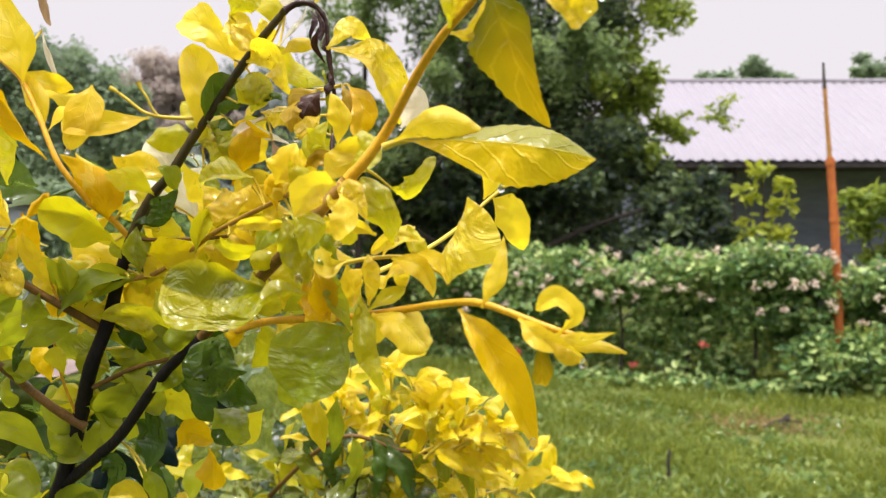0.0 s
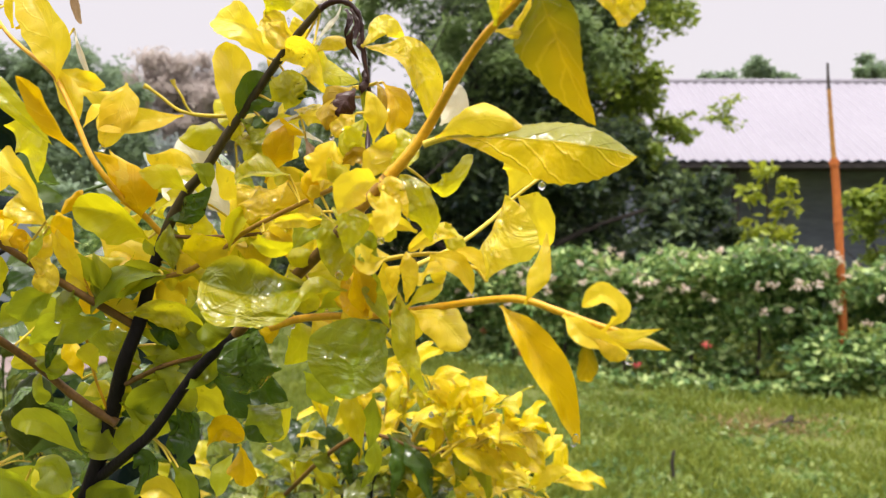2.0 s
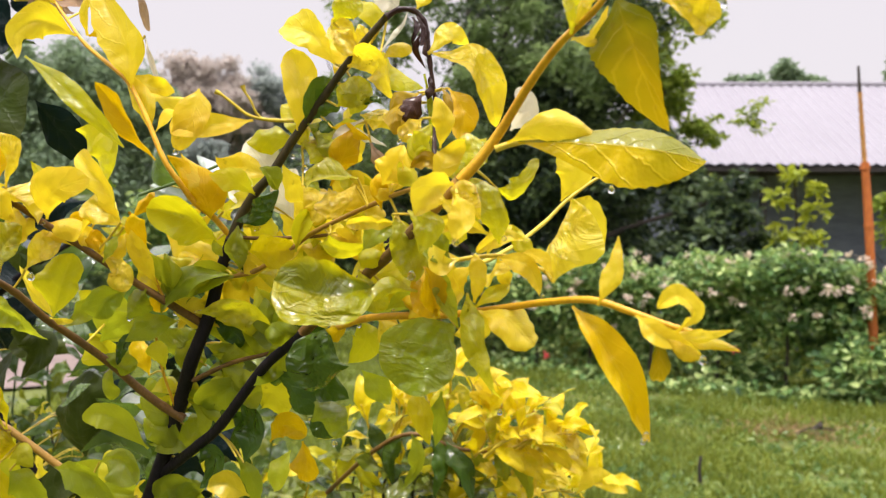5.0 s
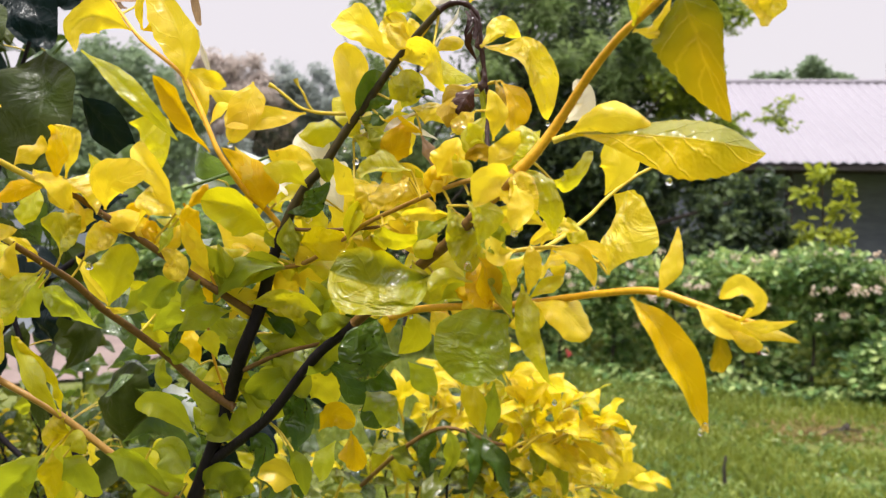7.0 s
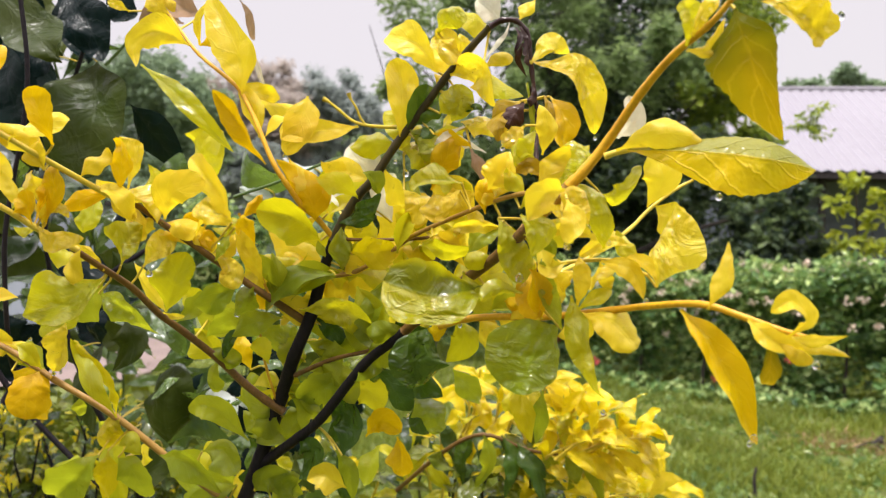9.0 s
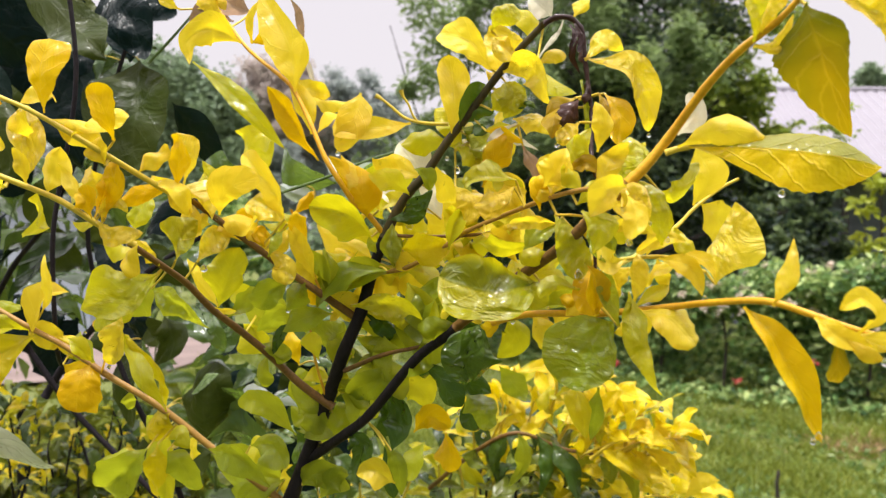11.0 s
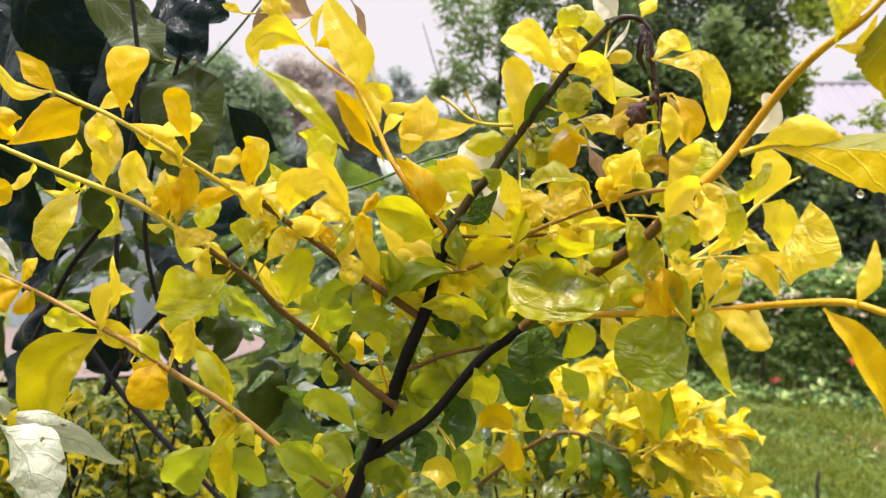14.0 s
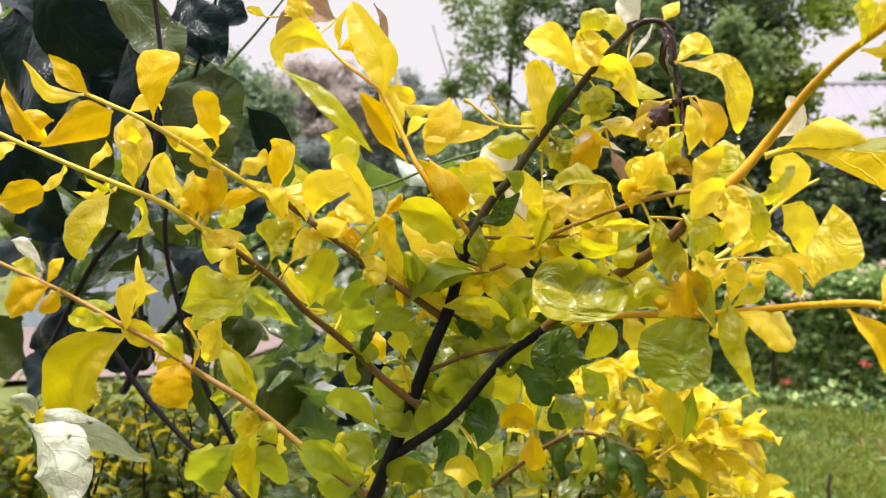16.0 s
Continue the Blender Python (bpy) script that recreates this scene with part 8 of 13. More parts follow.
blade(leftc, [(-0.2564, 0.4227, 1.2013), (-0.2491, 0.4186, 1.2060), (-0.2421, 0.4178, 1.1983)], 0.0111, LIME, tip=0.95, fold=-0.42, roll=-5)
stalk(leftc, (-0.2512, 0.4247, 1.2106), (-0.2564, 0.4227, 1.2013))
blade(leftc, [(-0.2339, 0.4223, 1.1975), (-0.2154, 0.4133, 1.1968), (-0.1967, 0.4120, 1.1824)], 0.0160, OLIVE, peak=0.5, tip=0.83, fold=0.4, roll=-9)
blade(leftc, [(-0.1870, 0.4220, 1.2071), (-0.2015, 0.4136, 1.2239), (-0.2154, 0.4126, 1.2262)], 0.0142, OLIVE, peak=0.6, tip=0.66, fold=0.3, roll=12)
blade(leftc, [(-0.2112, 0.4220, 1.2006), (-0.1978, 0.4149, 1.2026), (-0.1885, 0.4130, 1.1906)], 0.0142, OLIVE, tip=0.6, fold=0.4, roll=-2)
stalk(leftc, (-0.2185, 0.4240, 1.1879), (-0.2112, 0.4220, 1.2006))
blade(leftc, [(-0.1926, 0.4221, 1.1837), (-0.2081, 0.4244, 1.1767), (-0.2263, 0.4328, 1.1677)], 0.0123, OLIVE, tip=0.57, fold=0.35, roll=9)
stalk(leftc, (-0.1982, 0.4241, 1.1744), (-0.1926, 0.4221, 1.1837))
bead(leftc, (-0.2263, 0.4328, 1.1672), 0.0011)
blade(leftc, [(-0.3383, 0.4297, 1.2524), (-0.3334, 0.4317, 1.2715), (-0.3232, 0.4404, 1.2791)], 0.0154, YELLOW, peak=0.6, tip=1.0, fold=0.16, roll=-8)
blade(leftc, [(-0.3323, 0.4300, 1.2659), (-0.3239, 0.4215, 1.2786), (-0.3282, 0.4193, 1.2984)], 0.0084, YELLOW, tip=0.86, fold=0.36, roll=-1)
stalk(leftc, (-0.3395, 0.4320, 1.2565), (-0.3323, 0.4300, 1.2659))
blade(leftc, [(-0.3870, 0.4330, 1.2781), (-0.4026, 0.4332, 1.2724), (-0.4225, 0.4399, 1.2572)], 0.0214, GOLD, peak=0.5, tip=0.74, fold=0.33, roll=-4)
blade(leftc, [(-0.3798, 0.4327, 1.2771), (-0.3885, 0.4345, 1.2682), (-0.4040, 0.4407, 1.2601)], 0.0136, GOLD, tip=0.99, fold=-0.26, roll=-19)
blade(leftc, [(-0.3885, 0.4330, 1.2794), (-0.3816, 0.4288, 1.2881), (-0.3749, 0.4278, 1.2941)], 0.0117, GOLD, tip=0.68, fold=0.11, roll=0)
blade(leftc, [(-0.3915, 0.4330, 1.2871), (-0.4018, 0.4331, 1.2986), (-0.4150, 0.4378, 1.3042)], 0.0117, PALE, tip=0.87, fold=0.29, roll=-3)
stalk(leftc, (-0.3949, 0.4350, 1.2807), (-0.3915, 0.4330, 1.2871))
blade(leftc, [(-0.3352, 0.4297, 1.2537), (-0.3631, 0.4302, 1.2360), (-0.3855, 0.4438, 1.1948)], 0.0360, RIPE_LIME, peak=0.55, tip=0.61, fold=0.36, roll=0, calm=0.4)
blade(leftc, [(-0.3395, 0.4300, 1.2555), (-0.3490, 0.4245, 1.2594), (-0.3567, 0.4232, 1.2643)], 0.0077, LIME, tip=0.74, fold=0.33, roll=-17)
blade(leftc, [(-0.3182, 0.4278, 1.2382), (-0.3072, 0.4289, 1.2285), (-0.3096, 0.4360, 1.2100)], 0.0256, GOLD, peak=0.5, tip=0.35, fold=-0.16, roll=14, calm=0.5)
stalk(leftc, (-0.3152, 0.4297, 1.2457), (-0.3182, 0.4278, 1.2382))
bead(leftc, (-0.3096, 0.4360, 1.2095), 0.0008)
leaf(leftc, (-0.2759, 0.4589, 1.1914), (-0.2820, 0.4576, 1.2086), 0.0153, OLIVE, roll=-26, bend=0.14, fold=-0.26, twist=-21, shape=-0.07, curl=0.25, hook=0.32, pucker=0.12)
leaf(leftc, (-0.2473, 0.4584, 1.1895), (-0.2018, 0.4541, 1.1748), 0.0216, OLIVE, roll=16, bend=0.10, fold=0.18, twist=11, shape=-0.03, pucker=0.11)
leaf(leftc, (-0.2868, 0.4589, 1.1731), (-0.3113, 0.4575, 1.1792), 0.0200, OLIVE, roll=27, bend=0.05, fold=0.11, twist=24, shape=0.28, curl=0.28, pucker=0.13)
leaf(leftc, (-0.3658, 0.4665, 1.2542), (-0.3933, 0.4635, 1.2587), 0.0147, LIME, roll=-11, bend=-0.01, fold=0.26, twist=-6, shape=0.23, pucker=0.16)
leaf(leftc, (-0.2725, 0.4592, 1.2111), (-0.2698, 0.4600, 1.1523), 0.0146, LIME, roll=0, fold=.7, curl=.4, hook=0, pucker=.06, bend=0.10, twist=15, shape=0.06)
leaf(leftc, (-0.1900, 0.4288, 1.1687), (-0.1915, 0.4348, 1.1900), 0.0119, YELLOW, roll=-6, bend=0.12, fold=0.25, twist=-29, curl=0.13, pucker=0.10, hook=0.39, name="young_leaf")
leaf(leftc, (-0.2146, 0.4280, 1.1854), (-0.2083, 0.4417, 1.2058), 0.0100, LIME, roll=31, bend=0.04, fold=-0.15, twist=-5, curl=0.21, pucker=0.11, hook=-0.82, name="young_leaf")
leaf(leftc, (-0.2415, 0.4285, 1.2037), (-0.2464, 0.4409, 1.1896), 0.0091, YELLOW, roll=16, bend=0.15, fold=0.24, twist=14, curl=0.32, pucker=0.12, hook=0.66, name="young_leaf")
leaf(leftc, (-0.2795, 0.4307, 1.2265), (-0.2856, 0.4393, 1.2137), 0.0074, OLIVE, roll=-21, bend=0.20, fold=0.23, twist=18, curl=0.34, pucker=0.18, hook=0.03, name="young_leaf")
leaf(leftc, (-0.3028, 0.4327, 1.2387), (-0.3273, 0.4390, 1.2518), 0.0154, OLIVE, roll=-24, bend=0.02, fold=-0.26, twist=-12, curl=0.17, pucker=0.10, hook=-0.58, name="young_leaf")
leaf(leftc, (-0.3309, 0.4352, 1.2529), (-0.3085, 0.4374, 1.2430), 0.0110, YELLOW, roll=-20, bend=0.07, fold=-0.31, twist=-31, curl=0.44, pucker=0.12, hook=-0.99, name="young_leaf")
leaf(leftc, (-0.3452, 0.4365, 1.2592), (-0.3237, 0.4426, 1.2469), 0.0148, YELLOW, roll=8, bend=0.16, fold=0.39, twist=-30, curl=0.11, pucker=0.12, hook=0.56, name="young_leaf")
leaf(leftc, (-0.3699, 0.4382, 1.2704), (-0.3497, 0.4397, 1.2652), 0.0097, OLIVE, roll=-33, bend=0.02, fold=0.07, twist=-31, curl=0.32, pucker=0.15, hook=0.08, name="young_leaf")
leaf(leftc, (-0.3971, 0.4390, 1.2816), (-0.4129, 0.4454, 1.2962), 0.0119, LIME, roll=-4, bend=0.25, fold=0.19, twist=-35, curl=0.06, pucker=0.18, hook=-0.72, name="young_leaf")

leftd = stem("branch", [(-0.1382, 0.3900, 1.3112), (-0.1451, 0.3860, 1.3200), (-0.1513, 0.3800, 1.3260), (-0.1573, 0.3740, 1.3356), (-0.1638, 0.3740, 1.3455), (-0.1735, 0.3800, 1.3640), (-0.1819, 0.3850, 1.3777), (-0.1883, 0.3880, 1.3847), (-0.2084, 0.3980, 1.4002), (-0.2223, 0.4080, 1.4151), (-0.2326, 0.4150, 1.4268)],
    0.0014, 0.0008, STEM_TAN, shrub, "orange-tan young stem")
blade(leftd, [(-0.2138, 0.3997, 1.4051), (-0.2272, 0.3932, 1.4105), (-0.2379, 0.3905, 1.4033), (-0.2348, 0.3917, 1.3911)], 0.0146, YELLOW, peak=0.4, tip=1.01, fold=0.37, roll=13)
blade(leftd, [(-0.2406, 0.4047, 1.3968), (-0.2127, 0.3933, 1.3757), (-0.1886, 0.3945, 1.3516)], 0.0118, LIME, peak=0.5, tip=0.9, fold=0.3, roll=10)
blade(leftd, [(-0.1814, 0.3830, 1.3776), (-0.1839, 0.3816, 1.3974), (-0.2013, 0.3900, 1.4269)], 0.0218, YELLOW, peak=0.5, tip=0.7, fold=0.31, roll=0)
blade(leftd, [(-0.2082, 0.3985, 1.4048), (-0.2079, 0.3943, 1.4154), (-0.2028, 0.3945, 1.4245)], 0.0052, YELLOW, tip=0.76, fold=0.13, roll=19)
blade(leftd, [(-0.2120, 0.4085, 1.4073), (-0.2026, 0.4077, 1.4088), (-0.2007, 0.4110, 1.3983)], 0.0101, GOLD, tip=0.78, fold=0.28, roll=16)
blade(leftd, [(-0.2602, 0.4330, 1.4315), (-0.2713, 0.4301, 1.4361)], 0.0063, YELLOW, tip=0.82, fold=0.24, roll=-14)
stalk(leftd, (-0.2326, 0.4150, 1.4268), (-0.2602, 0.4330, 1.4315))
blade(leftd, [(-0.2294, 0.4113, 1.4240), (-0.2415, 0.4137, 1.4333)], 0.0102, YELLOW, tip=0.6, fold=0.13, roll=-1)
blade(leftd, [(-0.2278, 0.4269, 1.4232), (-0.2414, 0.4275, 1.4269), (-0.2539, 0.4331, 1.4219)], 0.0131, DRY, tip=0.78, fold=-0.32, roll=-15)
blade(leftd, [(-0.2184, 0.4260, 1.4276), (-0.2295, 0.4219, 1.4311), (-0.2384, 0.4227, 1.4396)], 0.0161, DRY, tip=0.85, fold=0.3, roll=-2)
stalk(leftd, (-0.2223, 0.4080, 1.4151), (-0.2184, 0.4260, 1.4276))
blade(leftd, [(-0.1665, 0.3720, 1.3439), (-0.1758, 0.3635, 1.3604), (-0.1880, 0.3633, 1.3766)], 0.0146, GOLD, peak=0.5, tip=0.8, fold=0.3, roll=-13)
blade(leftd, [(-0.1736, 0.3858, 1.3580), (-0.1765, 0.3850, 1.3712), (-0.1854, 0.3898, 1.3851)], 0.0112, YELLOW, tip=0.94, fold=0.33, roll=-9)
blade(leftd, [(-0.1457, 0.3840, 1.3191), (-0.1484, 0.3780, 1.3302), (-0.1626, 0.3788, 1.3478)], 0.0168, GOLD, peak=0.38, tip=0.8, fold=0.19, roll=-20)
blade(leftd, [(-0.1969, 0.4223, 1.4349), (-0.1912, 0.4235, 1.4251), (-0.1915, 0.4297, 1.4132)], 0.0055, DRY, tip=0.55, fold=0.34, roll=20)
blade(leftd, [(-0.1846, 0.4073, 1.4070), (-0.1816, 0.4073, 1.3952), (-0.1779, 0.4132, 1.3795)], 0.0027, PALE, tip=0.67, fold=0.35, roll=-3)
stalk(leftd, (-0.1908, 0.3892, 1.3866), (-0.1846, 0.4073, 1.4070))
blade(leftd, [(-0.1438, 0.3870, 1.3100), (-0.1540, 0.3780, 1.3198), (-0.1719, 0.3760, 1.3236)], 0.0203, LIME, peak=0.5, tip=0.63, fold=0.32, roll=4)
stalk(leftd, (-0.1399, 0.3890, 1.3134), (-0.1438, 0.3870, 1.3100))
blade(leftd, [(-0.1449, 0.4000, 1.2990), (-0.1598, 0.4012, 1.3081), (-0.1800, 0.4099, 1.3214)], 0.0181, YELLOW, peak=0.5, tip=0.66, fold=-0.35, roll=3)
stalk(leftd, (-0.1382, 0.3900, 1.3112), (-0.1449, 0.4000, 1.2990))
blade(leftd, [(-0.1729, 0.4680, 1.2941), (-0.1761, 0.4632, 1.3075), (-0.1842, 0.4636, 1.3164)], 0.0145, LIME, tip=0.88, fold=0.31, roll=4)
blade(leftd, [(-0.1400, 0.3845, 1.3227), (-0.1463, 0.3792, 1.3347), (-0.1583, 0.3803, 1.3479)], 0.0165, YELLOW, peak=0.5, tip=0.97, fold=-0.38, roll=21)
stalk(leftd, (-0.1442, 0.3865, 1.3189), (-0.1400, 0.3845, 1.3227))
blade(leftd, [(-0.1615, 0.3880, 1.2824), (-0.1655, 0.3819, 1.2933), (-0.1728, 0.3808, 1.3038)], 0.0098, OLIVE, tip=0.75, fold=0.17, roll=-15)
blade(leftd, [(-0.1431, 0.3880, 1.2943), (-0.1548, 0.3872, 1.2961), (-0.1650, 0.3911, 1.2890)], 0.0115, YELLOW, tip=0.65, fold=-0.39, roll=1)
stalk(leftd, (-0.1382, 0.3900, 1.3112), (-0.1431, 0.3880, 1.2943))
leaf(leftd, (-0.1456, 0.3895, 1.3205), (-0.1599, 0.3931, 1.3163), 0.0085, YELLOW, roll=21, bend=0.11, fold=-0.36, twist=-13, curl=0.50, pucker=0.16, hook=0.57, name="young_leaf")
leaf(leftd, (-0.1495, 0.3858, 1.3243), (-0.1618, 0.3978, 1.3156), 0.0073, YELLOW, roll=-16, bend=0.04, fold=0.37, twist=8, curl=0.42, pucker=0.10, hook=0.47, name="young_leaf")
leaf(leftd, (-0.1701, 0.3819, 1.3575), (-0.1522, 0.3917, 1.3698), 0.0123, YELLOW, roll=-28, bend=0.19, fold=0.18, twist=2, curl=0.44, pucker=0.16, hook=0.43, name="young_leaf")
leaf(leftd, (-0.1809, 0.3884, 1.3760), (-0.1594, 0.4024, 1.3743), 0.0092, YELLOW, roll=-22, bend=0.03, fold=-0.38, twist=-5, curl=0.38, pucker=0.14, hook=0.07, name="young_leaf")
leaf(leftd, (-0.1880, 0.3919, 1.3845), (-0.1656, 0.3941, 1.3760), 0.0116, YELLOW, roll=26, bend=0.05, fold=0.17, twist=4, curl=0.12, pucker=0.19, hook=-1.10, name="young_leaf")
leaf(leftd, (-0.2282, 0.4160, 1.4218), (-0.2421, 0.4204, 1.4418), 0.0111, YELLOW, roll=24, bend=0.13, fold=-0.21, twist=-31, curl=0.42, pucker=0.17, hook=0.87, name="young_leaf")

far = stem("branch", [(-0.0331, 0.4200, 1.2949), (-0.0079, 0.4550, 1.3065), (0.0125, 0.4750, 1.3209), (0.0248, 0.4850, 1.3326), (0.0403, 0.4920, 1.3445), (0.0511, 0.4950, 1.3504)],
    0.0013, 0.0009, STEM_YELLOW, shrub, "yellow-green young stem")
blade(far, [(0.0279, 0.4848, 1.3350), (0.0387, 0.4872, 1.3244), (0.0473, 0.4972, 1.3023)], 0.0192, YELLOW, peak=0.5, tip=0.81, fold=0.17, roll=1)
bead(far, (0.0473, 0.4972, 1.3018), 0.0008)
blade(far, [(0.0232, 0.4830, 1.3337), (0.0301, 0.4769, 1.3499), (0.0225, 0.4783, 1.3666)], 0.0197, YELLOW, peak=0.55, tip=0.68, fold=0.16, roll=14)

budtwig = stem("branch", [(-0.1082, 0.3820, 1.3628), (-0.1160, 0.3800, 1.3627), (-0.1220, 0.3780, 1.3631), (-0.1281, 0.3770, 1.3649), (-0.1342, 0.3760, 1.3697), (-0.1378, 0.3750, 1.3725)],
    0.0009, 0.0006, STEM_YELLOW, shrub, "yellow-green young stem")
blade(budtwig, [(-0.1249, 0.3755, 1.3621), (-0.1371, 0.3699, 1.3591), (-0.1607, 0.3715, 1.3597)], 0.0142, YELLOW, peak=0.85, tip=0.22, fold=0.2, roll=0, calm=0.2, curl=0.0)
blade(budtwig, [(-0.1479, 0.3730, 1.3753), (-0.1503, 0.3691, 1.3609), (-0.1573, 0.3710, 1.3479)], 0.0163, YELLOW, peak=0.4, tip=0.6, fold=0.15, roll=0, calm=0.2, curl=0.0)
bead(budtwig, (-0.1573, 0.3710, 1.3474), 0.0013)

budtwig2 = stem("branch", [(-0.1220, 0.3780, 1.3631), (-0.1243, 0.3770, 1.3662), (-0.1259, 0.3760, 1.3703), (-0.1285, 0.3760, 1.3742)],
    0.0006, 0.0005, STEM_YELLOW, shrub, "yellow-green young stem")
stem("bud", [(-0.1378, 0.3750, 1.3725), (-0.1394, 0.3748, 1.3736), (-0.1412, 0.3746, 1.3744)], 0.0006, 0.0012, STEM_YELLOW, budtwig, sides=8)
stem("bud", [(-0.1285, 0.3760, 1.3742), (-0.1292, 0.3759, 1.3757), (-0.1297, 0.3758, 1.3772)], 0.0006, 0.0012, STEM_YELLOW, budtwig2, sides=8)

leanto = stem("branch", [(-0.1576, 0.3980, 1.2447), (-0.1381, 0.3920, 1.2538), (-0.1212, 0.3860, 1.2586), (-0.1099, 0.3800, 1.2630)],
    0.0012, 0.0008, BARK_BROWN, shrub, "brown young twig")
blade(leanto, [(-0.1329, 0.4163, 1.2531), (-0.1426, 0.4156, 1.2597), (-0.1512, 0.4190, 1.2620)], 0.0115, YELLOW, tip=0.75, fold=0.37, roll=9)
leaf(leanto, (-0.1354, 0.4232, 1.2456), (-0.1556, 0.4164, 1.2317), 0.0169, OLIVE, roll=17, bend=0.06, fold=-0.12, twist=24, shape=0.05, pucker=0.13)
leaf(leanto, (-0.1453, 0.4262, 1.2507), (-0.1187, 0.4208, 1.2686), 0.0115, OLIVE, roll=19, bend=0.04, fold=0.15, twist=1, shape=0.22, pucker=0.11)
leaf(leanto, (-0.1536, 0.4008, 1.2466), (-0.1361, 0.4082, 1.2507), 0.0085, OLIVE, roll=7, bend=0.23, fold=0.27, twist=2, curl=0.18, pucker=0.20, hook=0.08, name="young_leaf")
leaf(leanto, (-0.1460, 0.3984, 1.2501), (-0.1401, 0.4126, 1.2650), 0.0101, OLIVE, roll=29, bend=0.12, fold=-0.14, twist=-8, curl=0.38, pucker=0.19, hook=0.78, name="young_leaf")
leaf(leanto, (-0.1392, 0.3963, 1.2532), (-0.1278, 0.3987, 1.2323), 0.0127, OLIVE, roll=-8, bend=0.13, fold=0.06, twist=-18, curl=0.11, pucker=0.14, hook=0.03, name="young_leaf")
leaf(leanto, (-0.1329, 0.3942, 1.2553), (-0.1473, 0.4073, 1.2473), 0.0087, GREEN, roll=27, bend=0.15, fold=0.08, twist=-40, curl=0.47, pucker=0.18, hook=0.24, name="young_leaf")
leaf(leanto, (-0.1281, 0.3925, 1.2566), (-0.1496, 0.4073, 1.2593), 0.0101, OLIVE, roll=-24, bend=0.17, fold=0.05, twist=-33, curl=0.26, pucker=0.19, hook=0.36, name="young_leaf")
leaf(leanto, (-0.1229, 0.3906, 1.2581), (-0.1461, 0.4109, 1.2680), 0.0135, OLIVE, roll=-21, bend=0.05, fold=-0.11, twist=-26, curl=0.35, pucker=0.11, hook=0.96, name="young_leaf")
leaf(leanto, (-0.1156, 0.3870, 1.2608), (-0.0937, 0.4098, 1.2473), 0.0155, OLIVE, roll=21, bend=0.24, fold=-0.04, twist=-25, curl=0.25, pucker=0.18, hook=-0.73, name="young_leaf")
leaf(leanto, (-0.1110, 0.3846, 1.2626), (-0.1311, 0.3937, 1.2622), 0.0103, OLIVE, roll=17, bend=0.03, fold=-0.34, twist=-3, curl=0.26, pucker=0.11, hook=0.91, name="young_leaf")

side = stem("branch", [(-0.1050, 0.3840, 1.3509), (-0.0960, 0.3830, 1.3559), (-0.0857, 0.3810, 1.3602), (-0.0704, 0.3780, 1.3635)],
    0.0009, 0.0007, STEM_YELLOW, shrub, "yellow-green young stem")
blade(side, [(-0.0917, 0.3818, 1.3340), (-0.0853, 0.3741, 1.3461), (-0.0778, 0.3722, 1.3578)], 0.0122, GOLD, peak=0.5, tip=0.6, fold=0.18, roll=15)
blade(side, [(-0.1055, 0.3820, 1.3528), (-0.0973, 0.3834, 1.3515), (-0.0851, 0.3895, 1.3439)], 0.0139, LIME_WET, peak=0.5, tip=0.81, fold=-0.3, roll=-7, pucker=0.07)
blade(side, [(-0.0784, 0.3775, 1.3647), (-0.0691, 0.3730, 1.3635), (-0.0604, 0.3725, 1.3569)], 0.0110, YELLOW_WET, peak=0.5, tip=0.9, fold=0.11, roll=7, pucker=0.07)
blade(side, [(-0.0646, 0.3764, 1.3310), (-0.0616, 0.3714, 1.3397), (-0.0583, 0.3704, 1.3492)], 0.0137, YELLOW, peak=0.6, tip=0.57, fold=0.26, roll=17)
blade(side, [(-0.0736, 0.3771, 1.3524), (-0.0693, 0.3732, 1.3436), (-0.0651, 0.3739, 1.3309)], 0.0066, DRY, tip=0.85, fold=0.3, roll=5)
stalk(side, (-0.0761, 0.3791, 1.3623), (-0.0736, 0.3771, 1.3524))
blade(side, [(-0.0817, 0.3802, 1.3352), (-0.0790, 0.3783, 1.3300), (-0.0758, 0.3788, 1.3244)], 0.0139, YELLOW, peak=0.5, tip=0.56, fold=0.17, roll=-11)
blade(side, [(-0.0881, 0.3795, 1.3588), (-0.0770, 0.3791, 1.3573), (-0.0658, 0.3835, 1.3521)], 0.0056, PALE, tip=0.93, fold=0.23, roll=15)
blade(side, [(-0.0875, 0.3805, 1.3424), (-0.0803, 0.3816, 1.3343), (-0.0757, 0.3873, 1.3230)], 0.0140, LIME, peak=0.5, tip=0.9, fold=0.37, roll=-6)
stalk(side, (-0.0934, 0.3825, 1.3570), (-0.0875, 0.3805, 1.3424))
blade(side, [(-0.1043, 0.3820, 1.3341), (-0.0974, 0.3773, 1.3261), (-0.0985, 0.3767, 1.3157)], 0.0142, YELLOW_WET, tip=0.77, fold=-0.27, roll=-2, pucker=0.07)
stalk(side, (-0.1050, 0.3840, 1.3509), (-0.1043, 0.3820, 1.3341))
blade(side, [(-0.0914, 0.3814, 1.3395), (-0.0834, 0.3835, 1.3306), (-0.0897, 0.3908, 1.3190)], 0.0226, YELLOW, peak=0.5, tip=0.4, fold=0.33, roll=14)
stalk(side, (-0.0994, 0.3834, 1.3540), (-0.0914, 0.3814, 1.3395))
bead(side, (-0.0897, 0.3908, 1.3185), 0.0011)
